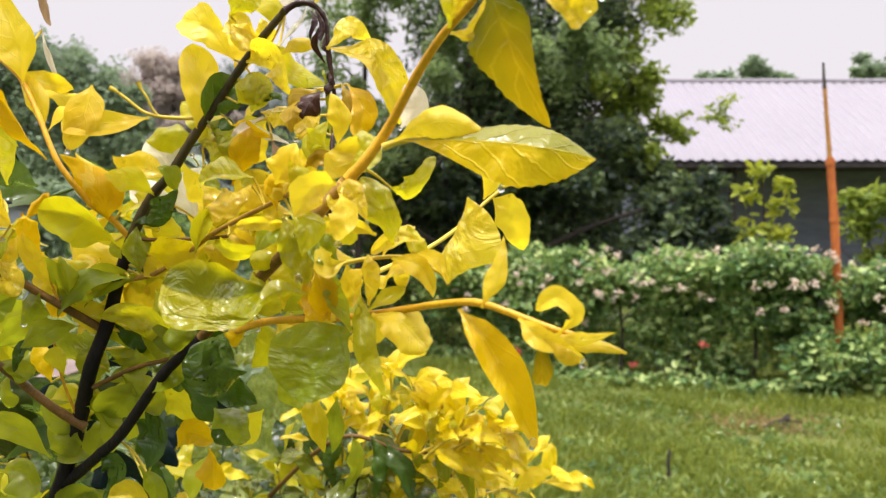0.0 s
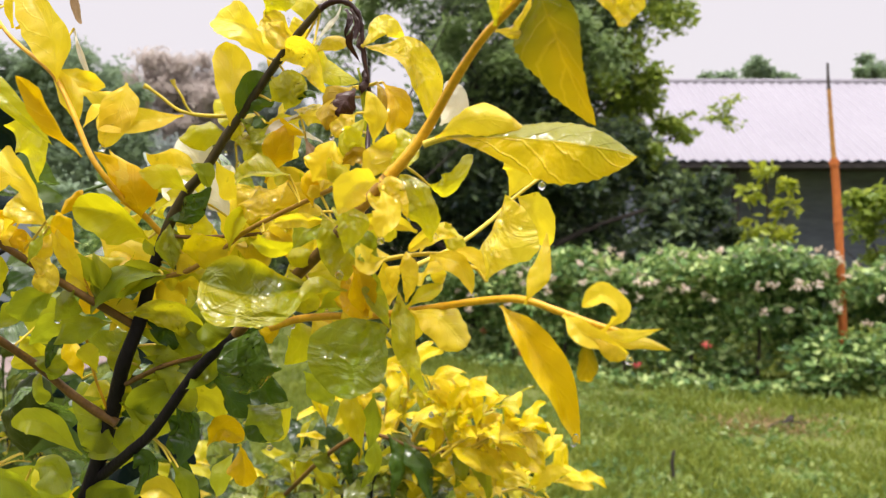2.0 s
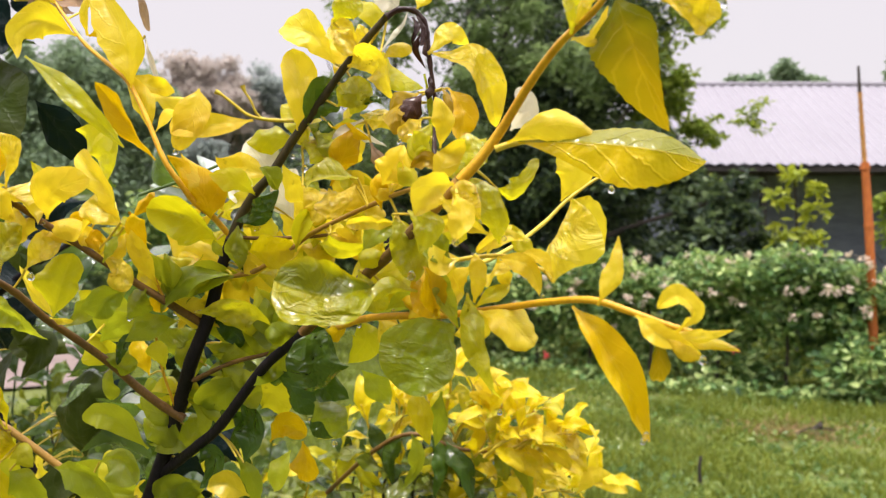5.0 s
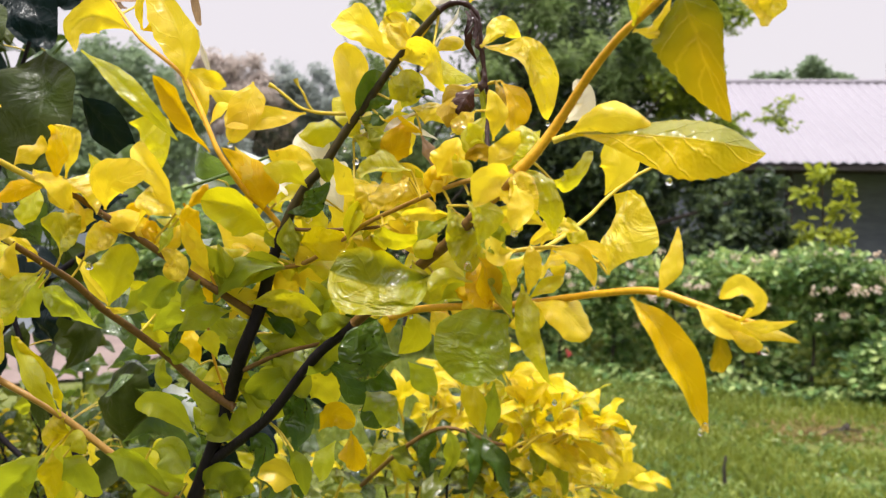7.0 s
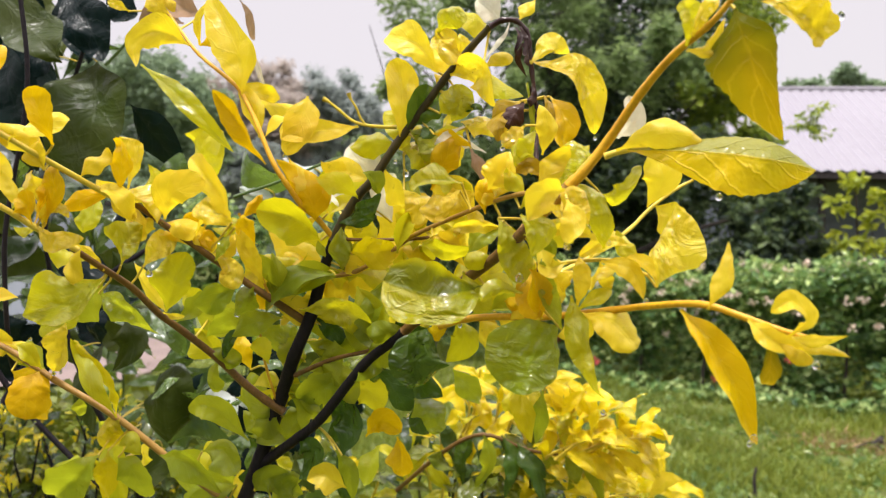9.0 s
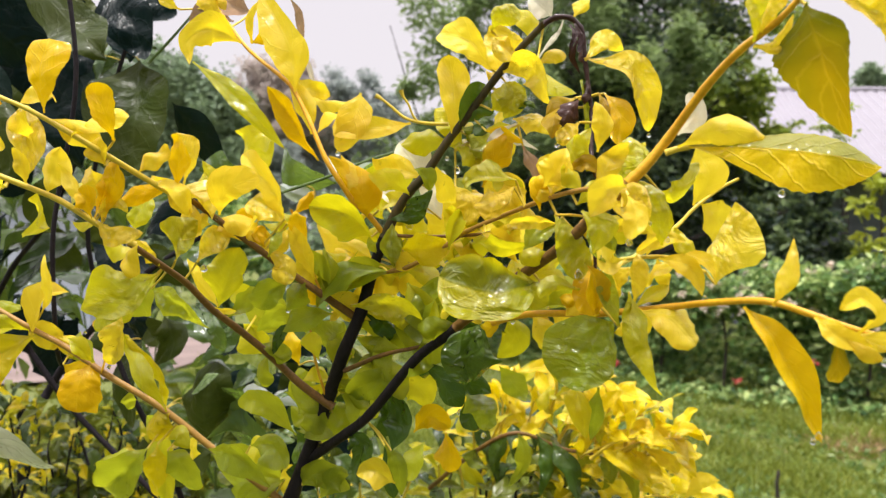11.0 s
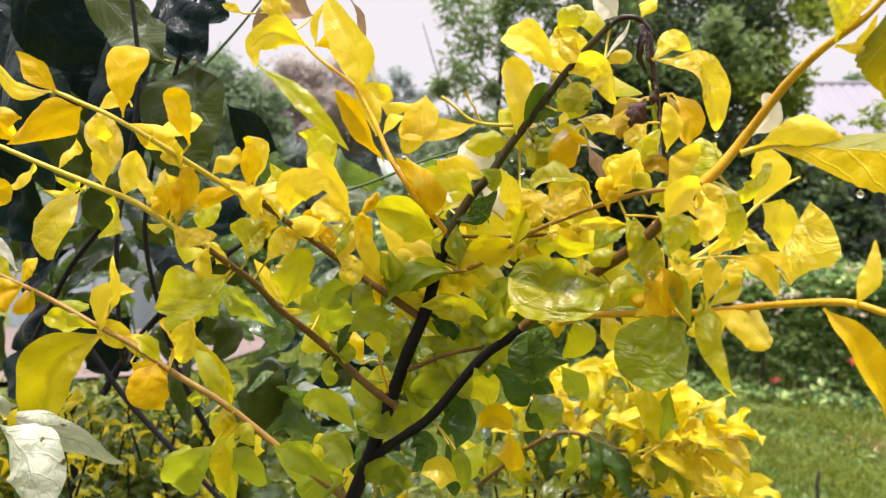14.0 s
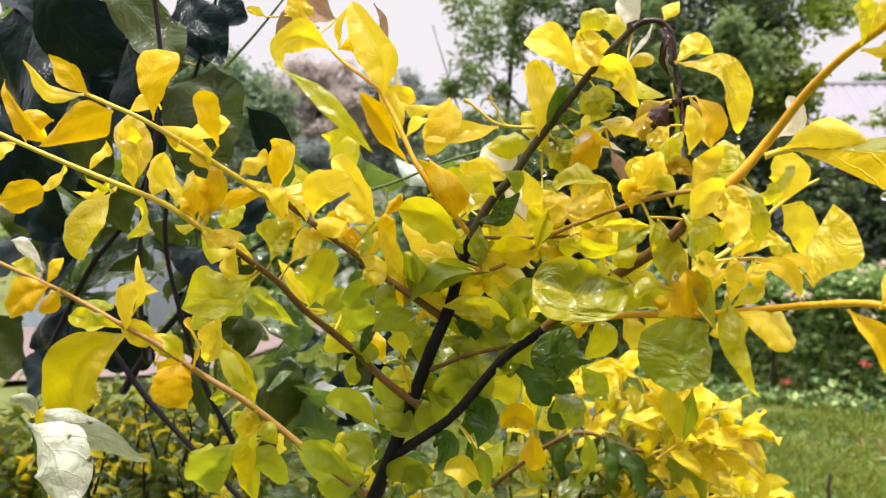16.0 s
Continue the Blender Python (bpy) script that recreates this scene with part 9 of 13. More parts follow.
leaf(side, (-0.1048, 0.3880, 1.3510), (-0.1117, 0.4038, 1.3742), 0.0127, LIME, roll=4, bend=0.06, fold=0.21, twist=35, curl=0.00, pucker=0.13, hook=-0.71, name="young_leaf")
leaf(side, (-0.1004, 0.3875, 1.3535), (-0.0837, 0.3891, 1.3357), 0.0110, LIME, roll=-27, bend=0.08, fold=0.13, twist=34, curl=0.15, pucker=0.12, hook=1.08, name="young_leaf")
leaf(side, (-0.0955, 0.3869, 1.3561), (-0.1163, 0.3906, 1.3696), 0.0147, LIME, roll=33, bend=0.16, fold=0.18, twist=11, curl=0.33, pucker=0.11, hook=0.08, name="young_leaf")
leaf(side, (-0.0929, 0.3864, 1.3572), (-0.0945, 0.3866, 1.3372), 0.0096, LIME, roll=-24, bend=0.07, fold=0.04, twist=-25, curl=0.30, pucker=0.16, hook=0.90, name="young_leaf")
leaf(side, (-0.0866, 0.3852, 1.3598), (-0.0790, 0.3897, 1.3736), 0.0073, YELLOW, roll=-23, bend=0.22, fold=-0.17, twist=14, curl=0.23, pucker=0.14, hook=1.09, name="young_leaf")
leaf(side, (-0.0774, 0.3834, 1.3620), (-0.0855, 0.4002, 1.3449), 0.0115, YELLOW, roll=7, bend=0.07, fold=0.09, twist=9, curl=0.40, pucker=0.17, hook=0.42, name="young_leaf")
leaf(side, (-0.0753, 0.3830, 1.3625), (-0.0947, 0.3894, 1.3544), 0.0094, LIME, roll=-13, bend=0.20, fold=0.33, twist=-14, curl=0.46, pucker=0.17, hook=-0.98, name="young_leaf")

twigp = stem("branch", [(-0.1669, 0.3860, 1.2824), (-0.1729, 0.3840, 1.2979), (-0.1766, 0.3830, 1.3107), (-0.1816, 0.3820, 1.3221)],
    0.0007, 0.0006, STEM_TAN, shrub, "orange-tan young stem")
blade(twigp, [(-0.1692, 0.3830, 1.2893), (-0.1741, 0.3759, 1.3029), (-0.1813, 0.3748, 1.3152)], 0.0100, YELLOW, peak=0.5, tip=0.62, fold=0.37, roll=8)
blade(twigp, [(-0.1732, 0.3815, 1.3050), (-0.1767, 0.3766, 1.3158), (-0.1776, 0.3753, 1.3214)], 0.0083, GOLD, tip=1.0, fold=0.2, roll=-11)
blade(twigp, [(-0.1795, 0.3802, 1.3190), (-0.1747, 0.3807, 1.3264), (-0.1714, 0.3844, 1.3325)], 0.0072, GOLD, tip=0.76, fold=-0.39, roll=-4)
blade(twigp, [(-0.1705, 0.3932, 1.2879), (-0.1758, 0.3948, 1.2975), (-0.1823, 0.4001, 1.3039)], 0.0086, OLIVE, tip=1.04, fold=0.19, roll=-3)
blade(twigp, [(-0.1627, 0.3840, 1.2841), (-0.1617, 0.3800, 1.2953), (-0.1646, 0.3801, 1.3049)], 0.0062, OLIVE, tip=0.72, fold=-0.32, roll=5)
stalk(twigp, (-0.1669, 0.3860, 1.2824), (-0.1627, 0.3840, 1.2841))
blade(twigp, [(-0.1631, 0.3938, 1.2872), (-0.1584, 0.3942, 1.2960), (-0.1504, 0.3985, 1.2994)], 0.0087, YELLOW, tip=1.0, fold=-0.17, roll=-4)
stalk(twigp, (-0.1676, 0.3858, 1.2843), (-0.1631, 0.3938, 1.2872))
blade(twigp, [(-0.1649, 0.3838, 1.2848), (-0.1712, 0.3852, 1.2958), (-0.1801, 0.3913, 1.3042)], 0.0096, OLIVE, tip=0.69, fold=0.38, roll=-10)
leaf(twigp, (-0.1679, 0.3897, 1.2850), (-0.1517, 0.3957, 1.3048), 0.0157, YELLOW, roll=20, bend=0.01, fold=0.14, twist=-30, curl=0.48, pucker=0.12, hook=-0.60, name="young_leaf")
leaf(twigp, (-0.1740, 0.3877, 1.3017), (-0.1511, 0.3957, 1.2960), 0.0102, LIME, roll=-30, bend=0.12, fold=-0.38, twist=27, curl=0.21, pucker=0.16, hook=0.76, name="young_leaf")
leaf(twigp, (-0.1751, 0.3874, 1.3055), (-0.1732, 0.3893, 1.2846), 0.0135, YELLOW, roll=0, bend=0.04, fold=0.01, twist=-0, curl=0.33, pucker=0.16, hook=0.26, name="young_leaf")
leaf(twigp, (-0.1803, 0.3862, 1.3193), (-0.1935, 0.3906, 1.3115), 0.0093, LIME, roll=17, bend=0.06, fold=0.24, twist=-10, curl=0.49, pucker=0.18, hook=0.62, name="young_leaf")

twigq = stem("branch", [(-0.1679, 0.4040, 1.2315), (-0.1723, 0.4000, 1.2482), (-0.1750, 0.3980, 1.2644)],
    0.0007, 0.0006, STEM_TAN, shrub, "orange-tan young stem")
blade(twigq, [(-0.1852, 0.4180, 1.2439), (-0.1898, 0.4190, 1.2531), (-0.1952, 0.4241, 1.2623)], 0.0110, GOLD, tip=0.53, fold=-0.26, roll=-5)
stalk(twigq, (-0.1723, 0.4000, 1.2482), (-0.1852, 0.4180, 1.2439))
blade(twigq, [(-0.1704, 0.3980, 1.2498), (-0.1726, 0.3954, 1.2568), (-0.1741, 0.3957, 1.2635)], 0.0093, LIME, tip=0.6, fold=0.15, roll=-1)
blade(twigq, [(-0.1813, 0.3960, 1.2667), (-0.1888, 0.3958, 1.2621), (-0.1944, 0.3995, 1.2510)], 0.0064, GREEN, tip=0.76, fold=0.35, roll=2)
stalk(twigq, (-0.1750, 0.3980, 1.2644), (-0.1813, 0.3960, 1.2667))

mesh = stem("branch", [(-0.0410, 0.3300, 1.3009), (-0.0282, 0.3280, 1.3032), (-0.0156, 0.3260, 1.3034), (-0.0034, 0.3220, 1.2983)],
    0.0009, 0.0007, STEM_YELLOW, shrub, "yellow-green young stem")
blade(mesh, [(-0.0003, 0.3200, 1.2938), (0.0028, 0.3194, 1.3057), (0.0096, 0.3252, 1.3246)], 0.0186, YELLOW_WET, peak=0.62, tip=0.5, fold=-0.3, roll=-6, pucker=0.07)
stalk(mesh, (-0.0034, 0.3220, 1.2983), (-0.0003, 0.3200, 1.2938))
blade(mesh, [(-0.0098, 0.3230, 1.3094), (-0.0191, 0.3238, 1.3110), (-0.0288, 0.3290, 1.3048)], 0.0071, YELLOW_WET, tip=0.63, fold=0.22, roll=-11, pucker=0.07)
stalk(mesh, (-0.0125, 0.3250, 1.3021), (-0.0098, 0.3230, 1.3094))
blade(mesh, [(-0.0292, 0.3265, 1.2860), (-0.0276, 0.3218, 1.2962), (-0.0304, 0.3210, 1.3048)], 0.0095, YELLOW_WET, peak=0.5, tip=0.83, fold=0.16, roll=-9, pucker=0.07)
blade(mesh, [(-0.0290, 0.3263, 1.2991), (-0.0341, 0.3269, 1.2964), (-0.0360, 0.3301, 1.2901)], 0.0071, YELLOW, tip=0.7, fold=0.15, roll=-6)
stalk(mesh, (-0.0298, 0.3283, 1.3029), (-0.0290, 0.3263, 1.2991))
blade(mesh, [(-0.0206, 0.3247, 1.3032), (-0.0105, 0.3196, 1.3000), (-0.0041, 0.3195, 1.2890)], 0.0095, YELLOW, peak=0.5, tip=1.03, fold=0.26, roll=14)
bead(mesh, (-0.0041, 0.3195, 1.2885), 0.0011)
blade(mesh, [(-0.0126, 0.3235, 1.3055), (-0.0057, 0.3184, 1.3026), (-0.0005, 0.3168, 1.2956)], 0.0066, YELLOW, tip=0.77, fold=0.28, roll=-15)
stalk(mesh, (-0.0141, 0.3255, 1.3028), (-0.0126, 0.3235, 1.3055))
blade(mesh, [(-0.0065, 0.3215, 1.3034), (-0.0117, 0.3226, 1.3077), (-0.0145, 0.3268, 1.3153)], 0.0080, LIME_WET, tip=0.82, fold=0.33, roll=-19, pucker=0.07)
stalk(mesh, (-0.0080, 0.3235, 1.3002), (-0.0065, 0.3215, 1.3034))
blade(mesh, [(-0.0449, 0.3280, 1.2996), (-0.0476, 0.3224, 1.2910), (-0.0454, 0.3209, 1.2803)], 0.0112, GOLD, tip=0.52, fold=0.12, roll=5)
stalk(mesh, (-0.0410, 0.3300, 1.3009), (-0.0449, 0.3280, 1.2996))
leaf(mesh, (-0.0378, 0.3335, 1.3015), (-0.0347, 0.3399, 1.2850), 0.0088, YELLOW, roll=7, bend=0.11, fold=-0.20, twist=17, curl=0.32, pucker=0.20, hook=0.74, name="young_leaf")
leaf(mesh, (-0.0338, 0.3329, 1.3022), (-0.0520, 0.3371, 1.2998), 0.0085, YELLOW, roll=16, bend=0.21, fold=0.26, twist=7, curl=0.35, pucker=0.14, hook=-1.01, name="young_leaf")
leaf(mesh, (-0.0289, 0.3321, 1.3031), (-0.0248, 0.3356, 1.2929), 0.0066, YELLOW, roll=-34, bend=0.01, fold=-0.39, twist=27, curl=0.41, pucker=0.11, hook=-0.78, name="young_leaf")
leaf(mesh, (-0.0245, 0.3314, 1.3033), (-0.0126, 0.3444, 1.3150), 0.0093, YELLOW, roll=-20, bend=0.24, fold=0.12, twist=-0, curl=0.13, pucker=0.19, hook=-0.12, name="young_leaf")
leaf(mesh, (-0.0204, 0.3308, 1.3033), (-0.0150, 0.3356, 1.2923), 0.0068, YELLOW, roll=27, bend=0.20, fold=-0.09, twist=19, curl=0.43, pucker=0.12, hook=1.05, name="young_leaf")
leaf(mesh, (-0.0121, 0.3288, 1.3019), (-0.0282, 0.3333, 1.2902), 0.0095, YELLOW, roll=26, bend=0.10, fold=0.40, twist=-24, curl=0.42, pucker=0.18, hook=0.84, name="young_leaf")

heropet = stem("branch", [(-0.0227, 0.3030, 1.3409), (-0.0166, 0.3020, 1.3428), (-0.0069, 0.3010, 1.3442), (-0.0022, 0.3000, 1.3433)],
    0.0013, 0.0009, STEM_YELLOW, shrub, "yellow-green young stem")
blade(heropet, [(-0.0150, 0.2999, 1.3430), (0.0124, 0.2911, 1.3414), (0.0339, 0.2881, 1.3381), (0.0473, 0.2909, 1.3357)], 0.0253, YELLOW_BACK, peak=0.5, tip=0.9, fold=0.2, roll=0, face=(0, -1, 0.12), shares=(.7, 1.12), folds=(-.7, -.1), teeth=0.05, calm=0.2, curl=0.05, pucker=0.015)
blade(heropet, [(-0.0187, 0.3003, 1.3429), (-0.0040, 0.2939, 1.3480), (0.0128, 0.2943, 1.3455)], 0.0115, YELLOW, peak=0.55, tip=0.75, fold=0.12, roll=0)


dark_shrub = tagged(new("dark_shrub"), "dark broad-leaved shrub with large glossy wet leaves", "shrub")

kvine = stem("branch", [(-0.4419, 0.6600, 1.2142), (-0.3900, 0.5600, 1.2180), (-0.3634, 0.5000, 1.2353), (-0.3626, 0.4900, 1.3002), (-0.3587, 0.4900, 1.3397), (-0.3522, 0.4900, 1.3789), (-0.3505, 0.4900, 1.4145), (-0.3561, 0.4900, 1.4572), (-0.3604, 0.4900, 1.4787)],
    0.0016, 0.0014, BARK_DARK, dark_shrub, "dark wet woody stem")

kbase = stem("branch", [(-0.3242, 0.6600, 1.0506), (-0.3544, 0.6400, 1.1377), (-0.3773, 0.6300, 1.1885), (-0.4001, 0.6300, 1.2463), (-0.4111, 0.6200, 1.3183), (-0.3969, 0.6200, 1.4079), (-0.3797, 0.6200, 1.4703), (-0.3671, 0.6200, 1.5236)],
    0.0026, 0.0013, BARK_DARK, dark_shrub, "dark wet woody stem")
blade(kbase, [(-0.3716, 0.6180, 1.4471), (-0.3613, 0.5927, 1.4032), (-0.3609, 0.5854, 1.3521)], 0.0659, BROAD_GREEN, peak=0.42, tip=0.4, fold=0.12, roll=0, calm=0.35)
stalk(kbase, (-0.3840, 0.6200, 1.4547), (-0.3716, 0.6180, 1.4471))
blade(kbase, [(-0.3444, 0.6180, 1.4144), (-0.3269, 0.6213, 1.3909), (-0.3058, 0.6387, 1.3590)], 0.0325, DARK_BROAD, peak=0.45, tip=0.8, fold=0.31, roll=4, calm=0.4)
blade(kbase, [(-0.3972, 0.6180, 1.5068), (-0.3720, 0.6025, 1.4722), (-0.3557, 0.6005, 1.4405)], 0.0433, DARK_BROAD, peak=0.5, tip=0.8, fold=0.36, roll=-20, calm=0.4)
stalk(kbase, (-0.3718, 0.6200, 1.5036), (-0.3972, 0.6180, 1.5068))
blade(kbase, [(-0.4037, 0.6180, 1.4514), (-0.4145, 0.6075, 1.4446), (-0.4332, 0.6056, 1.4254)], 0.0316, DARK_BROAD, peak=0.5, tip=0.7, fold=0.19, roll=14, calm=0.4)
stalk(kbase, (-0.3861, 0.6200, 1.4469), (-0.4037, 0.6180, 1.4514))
blade(kbase, [(-0.3499, 0.6280, 1.2484), (-0.3441, 0.6264, 1.2310), (-0.3605, 0.6334, 1.2073)], 0.0323, BROAD_GREEN, peak=0.5, tip=1.01, fold=0.29, roll=-11)
blade(kbase, [(-0.3910, 0.6780, 1.2243), (-0.3964, 0.6594, 1.1978), (-0.3878, 0.6562, 1.1521)], 0.0299, BROAD_GREEN, peak=0.5, tip=0.64, fold=0.25, roll=12)
stalk(kbase, (-0.3916, 0.6300, 1.2246), (-0.3910, 0.6780, 1.2243))
blade(kbase, [(-0.2678, 0.6605, 1.1624), (-0.2802, 0.6527, 1.1771), (-0.2970, 0.6526, 1.1879)], 0.0214, PALE_SHEEN, tip=0.57, fold=-0.31, roll=7)
blade(kbase, [(-0.2506, 0.6905, 1.1684), (-0.2664, 0.6897, 1.1774), (-0.2851, 0.6958, 1.1805)], 0.0143, PALE_SHEEN, tip=0.77, fold=0.17, roll=-4)
blade(kbase, [(-0.2730, 0.7030, 1.1403), (-0.2890, 0.7027, 1.1326), (-0.3073, 0.7101, 1.1143)], 0.0229, WET_BROAD, peak=0.45, tip=0.7, fold=0.15, roll=-9, face=(-0.20, -0.6, 0.16))
blade(kbase, [(-0.2996, 0.6118, 1.2078), (-0.3072, 0.6056, 1.2035), (-0.3164, 0.6044, 1.1917)], 0.0136, WET_BROAD, peak=0.45, tip=0.7, fold=0.15, roll=-12, face=(-0.23, -0.6, 0.41))
blade(kbase, [(-0.2308, 0.6680, 1.1469), (-0.2457, 0.6593, 1.1563), (-0.2618, 0.6574, 1.1568)], 0.0188, WET_BROAD, peak=0.45, tip=0.7, fold=0.15, roll=7, face=(-0.29, -0.6, 1.17))
blade(kbase, [(-0.3529, 0.7180, 1.1281), (-0.3625, 0.7197, 1.1216), (-0.3739, 0.7265, 1.1053)], 0.0122, WET_BROAD, peak=0.45, tip=0.7, fold=0.15, roll=-15, face=(0.03, -0.6, 0.85))
stalk(kbase, (-0.3544, 0.6400, 1.1377), (-0.3529, 0.7180, 1.1281))
blade(kbase, [(-0.3100, 0.6655, 1.1181), (-0.2926, 0.6647, 1.1146), (-0.2772, 0.6711, 1.1016)], 0.0182, WET_BROAD, peak=0.45, tip=0.7, fold=0.15, roll=4, face=(-0.27, -0.6, 0.26))
blade(kbase, [(-0.3228, 0.6492, 1.2117), (-0.3107, 0.6434, 1.2129), (-0.3000, 0.6418, 1.2063)], 0.0091, WET_BROAD, peak=0.45, tip=0.7, fold=0.15, roll=-4, face=(-0.16, -0.6, 0.87))
blade(kbase, [(-0.3104, 0.6542, 1.1869), (-0.3208, 0.6477, 1.1944), (-0.3327, 0.6462, 1.1936)], 0.0150, WET_BROAD, peak=0.45, tip=0.7, fold=0.15, roll=15, face=(-0.08, -0.6, 0.70))
blade(kbase, [(-0.3022, 0.7142, 1.1927), (-0.3131, 0.7094, 1.1874), (-0.3250, 0.7105, 1.1731)], 0.0169, WET_BROAD, peak=0.45, tip=0.7, fold=0.15, roll=-7, face=(-0.30, -0.6, 0.37))
blade(kbase, [(-0.2337, 0.6280, 1.1965), (-0.2173, 0.6291, 1.1966), (-0.2016, 0.6370, 1.1890)], 0.0195, WET_BROAD, peak=0.45, tip=0.7, fold=0.15, roll=18, face=(0.20, -0.6, 0.98))
blade(kbase, [(-0.2357, 0.6505, 1.2516), (-0.2285, 0.6519, 1.2476), (-0.2219, 0.6577, 1.2355)], 0.0116, WET_BROAD, peak=0.45, tip=0.7, fold=0.15, roll=-19, face=(-0.28, -0.6, 0.40))
blade(kbase, [(-0.2599, 0.6793, 1.2406), (-0.2719, 0.6784, 1.2383), (-0.2853, 0.6829, 1.2278)], 0.0146, WET_BROAD, peak=0.45, tip=0.7, fold=0.15, roll=13, face=(-0.15, -0.6, 0.63))
blade(kbase, [(-0.2556, 0.6693, 1.2434), (-0.2730, 0.6680, 1.2406), (-0.2921, 0.6741, 1.2294)], 0.0173, WET_BROAD, peak=0.45, tip=0.7, fold=0.15, roll=3, face=(0.26, -0.6, 0.60))
blade(kbase, [(-0.2773, 0.6280, 1.2495), (-0.2702, 0.6290, 1.2457), (-0.2640, 0.6342, 1.2348)], 0.0102, WET_BROAD, peak=0.45, tip=0.7, fold=0.15, roll=9, face=(0.39, -0.6, 0.72))
blade(kbase, [(-0.3314, 0.7030, 1.1137), (-0.3184, 0.7026, 1.1175), (-0.3068, 0.7072, 1.1121)], 0.0114, WET_BROAD, peak=0.45, tip=0.7, fold=0.15, roll=-11, face=(-0.16, -0.6, 0.60))
blade(kbase, [(-0.2200, 0.6605, 1.1372), (-0.2106, 0.6611, 1.1302), (-0.2020, 0.6673, 1.1148)], 0.0161, WET_BROAD, peak=0.45, tip=0.7, fold=0.15, roll=-5, face=(-0.18, -0.6, 0.62))
blade(kbase, [(-0.2337, 0.6618, 1.2402), (-0.2439, 0.6555, 1.2353), (-0.2553, 0.6551, 1.2225)], 0.0162, WET_BROAD, peak=0.45, tip=0.7, fold=0.15, roll=-4, face=(-0.13, -0.6, 0.20))
blade(kbase, [(-0.3113, 0.6905, 1.1351), (-0.3006, 0.6924, 1.1298), (-0.2913, 0.6998, 1.1153)], 0.0158, WET_BROAD, peak=0.45, tip=0.7, fold=0.15, roll=2, face=(0.21, -0.6, 0.50))
blade(kbase, [(-0.2505, 0.6442, 1.2180), (-0.2327, 0.6368, 1.2201), (-0.2160, 0.6358, 1.2147)], 0.0200, WET_BROAD, peak=0.45, tip=0.7, fold=0.15, roll=-15, face=(-0.26, -0.6, 1.04))
blade(kbase, [(-0.2850, 0.6830, 1.1396), (-0.2716, 0.6825, 1.1448), (-0.2594, 0.6872, 1.1411)], 0.0152, WET_BROAD, peak=0.45, tip=0.7, fold=0.15, roll=13, face=(0.24, -0.6, 0.48))
blade(kbase, [(-0.2679, 0.6930, 1.1432), (-0.2773, 0.6857, 1.1399), (-0.2875, 0.6840, 1.1272)], 0.0169, WET_BROAD, peak=0.45, tip=0.7, fold=0.15, roll=-18, face=(0.38, -0.6, 1.15))
blade(kbase, [(-0.2656, 0.6280, 1.1857), (-0.2476, 0.6206, 1.1957), (-0.2313, 0.6198, 1.1975)], 0.0158, WET_BROAD, peak=0.45, tip=0.7, fold=0.15, roll=-8, face=(0.14, -0.6, 0.56))
blade(kbase, [(-0.2746, 0.7080, 1.1098), (-0.2553, 0.7080, 1.1105), (-0.2375, 0.7157, 1.1016)], 0.0215, WET_BROAD, peak=0.45, tip=0.7, fold=0.15, roll=1, face=(0.11, -0.6, 0.89))
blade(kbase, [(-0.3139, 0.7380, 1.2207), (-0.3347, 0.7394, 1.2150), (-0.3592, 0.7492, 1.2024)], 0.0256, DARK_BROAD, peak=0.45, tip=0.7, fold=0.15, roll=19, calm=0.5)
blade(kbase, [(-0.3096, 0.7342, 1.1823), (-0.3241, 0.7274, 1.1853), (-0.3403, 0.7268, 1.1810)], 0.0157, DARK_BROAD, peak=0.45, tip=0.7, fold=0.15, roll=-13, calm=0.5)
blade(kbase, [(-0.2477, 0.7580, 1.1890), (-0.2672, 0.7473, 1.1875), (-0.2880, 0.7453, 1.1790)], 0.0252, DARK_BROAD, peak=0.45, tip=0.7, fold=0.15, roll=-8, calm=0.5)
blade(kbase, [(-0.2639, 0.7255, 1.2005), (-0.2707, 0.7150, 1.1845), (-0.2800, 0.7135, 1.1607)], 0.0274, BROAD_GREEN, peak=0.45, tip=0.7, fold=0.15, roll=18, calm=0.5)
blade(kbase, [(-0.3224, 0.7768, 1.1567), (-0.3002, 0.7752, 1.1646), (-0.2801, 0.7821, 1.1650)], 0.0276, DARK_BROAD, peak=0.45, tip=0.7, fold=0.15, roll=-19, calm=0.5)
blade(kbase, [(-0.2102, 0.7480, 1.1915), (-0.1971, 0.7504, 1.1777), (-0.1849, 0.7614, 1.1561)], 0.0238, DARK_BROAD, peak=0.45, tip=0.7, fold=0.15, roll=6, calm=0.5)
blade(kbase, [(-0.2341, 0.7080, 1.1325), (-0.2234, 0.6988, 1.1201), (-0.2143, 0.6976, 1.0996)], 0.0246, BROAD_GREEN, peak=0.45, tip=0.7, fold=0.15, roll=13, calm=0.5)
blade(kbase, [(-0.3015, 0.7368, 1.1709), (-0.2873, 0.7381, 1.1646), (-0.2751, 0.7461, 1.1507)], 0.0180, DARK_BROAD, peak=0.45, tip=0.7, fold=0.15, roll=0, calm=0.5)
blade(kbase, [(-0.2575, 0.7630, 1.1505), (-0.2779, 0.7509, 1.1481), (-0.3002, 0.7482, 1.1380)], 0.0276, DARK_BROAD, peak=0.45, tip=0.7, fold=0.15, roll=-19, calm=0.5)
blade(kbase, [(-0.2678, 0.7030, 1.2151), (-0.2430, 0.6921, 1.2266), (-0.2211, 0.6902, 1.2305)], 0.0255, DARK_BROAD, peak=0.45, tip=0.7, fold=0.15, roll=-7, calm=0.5)
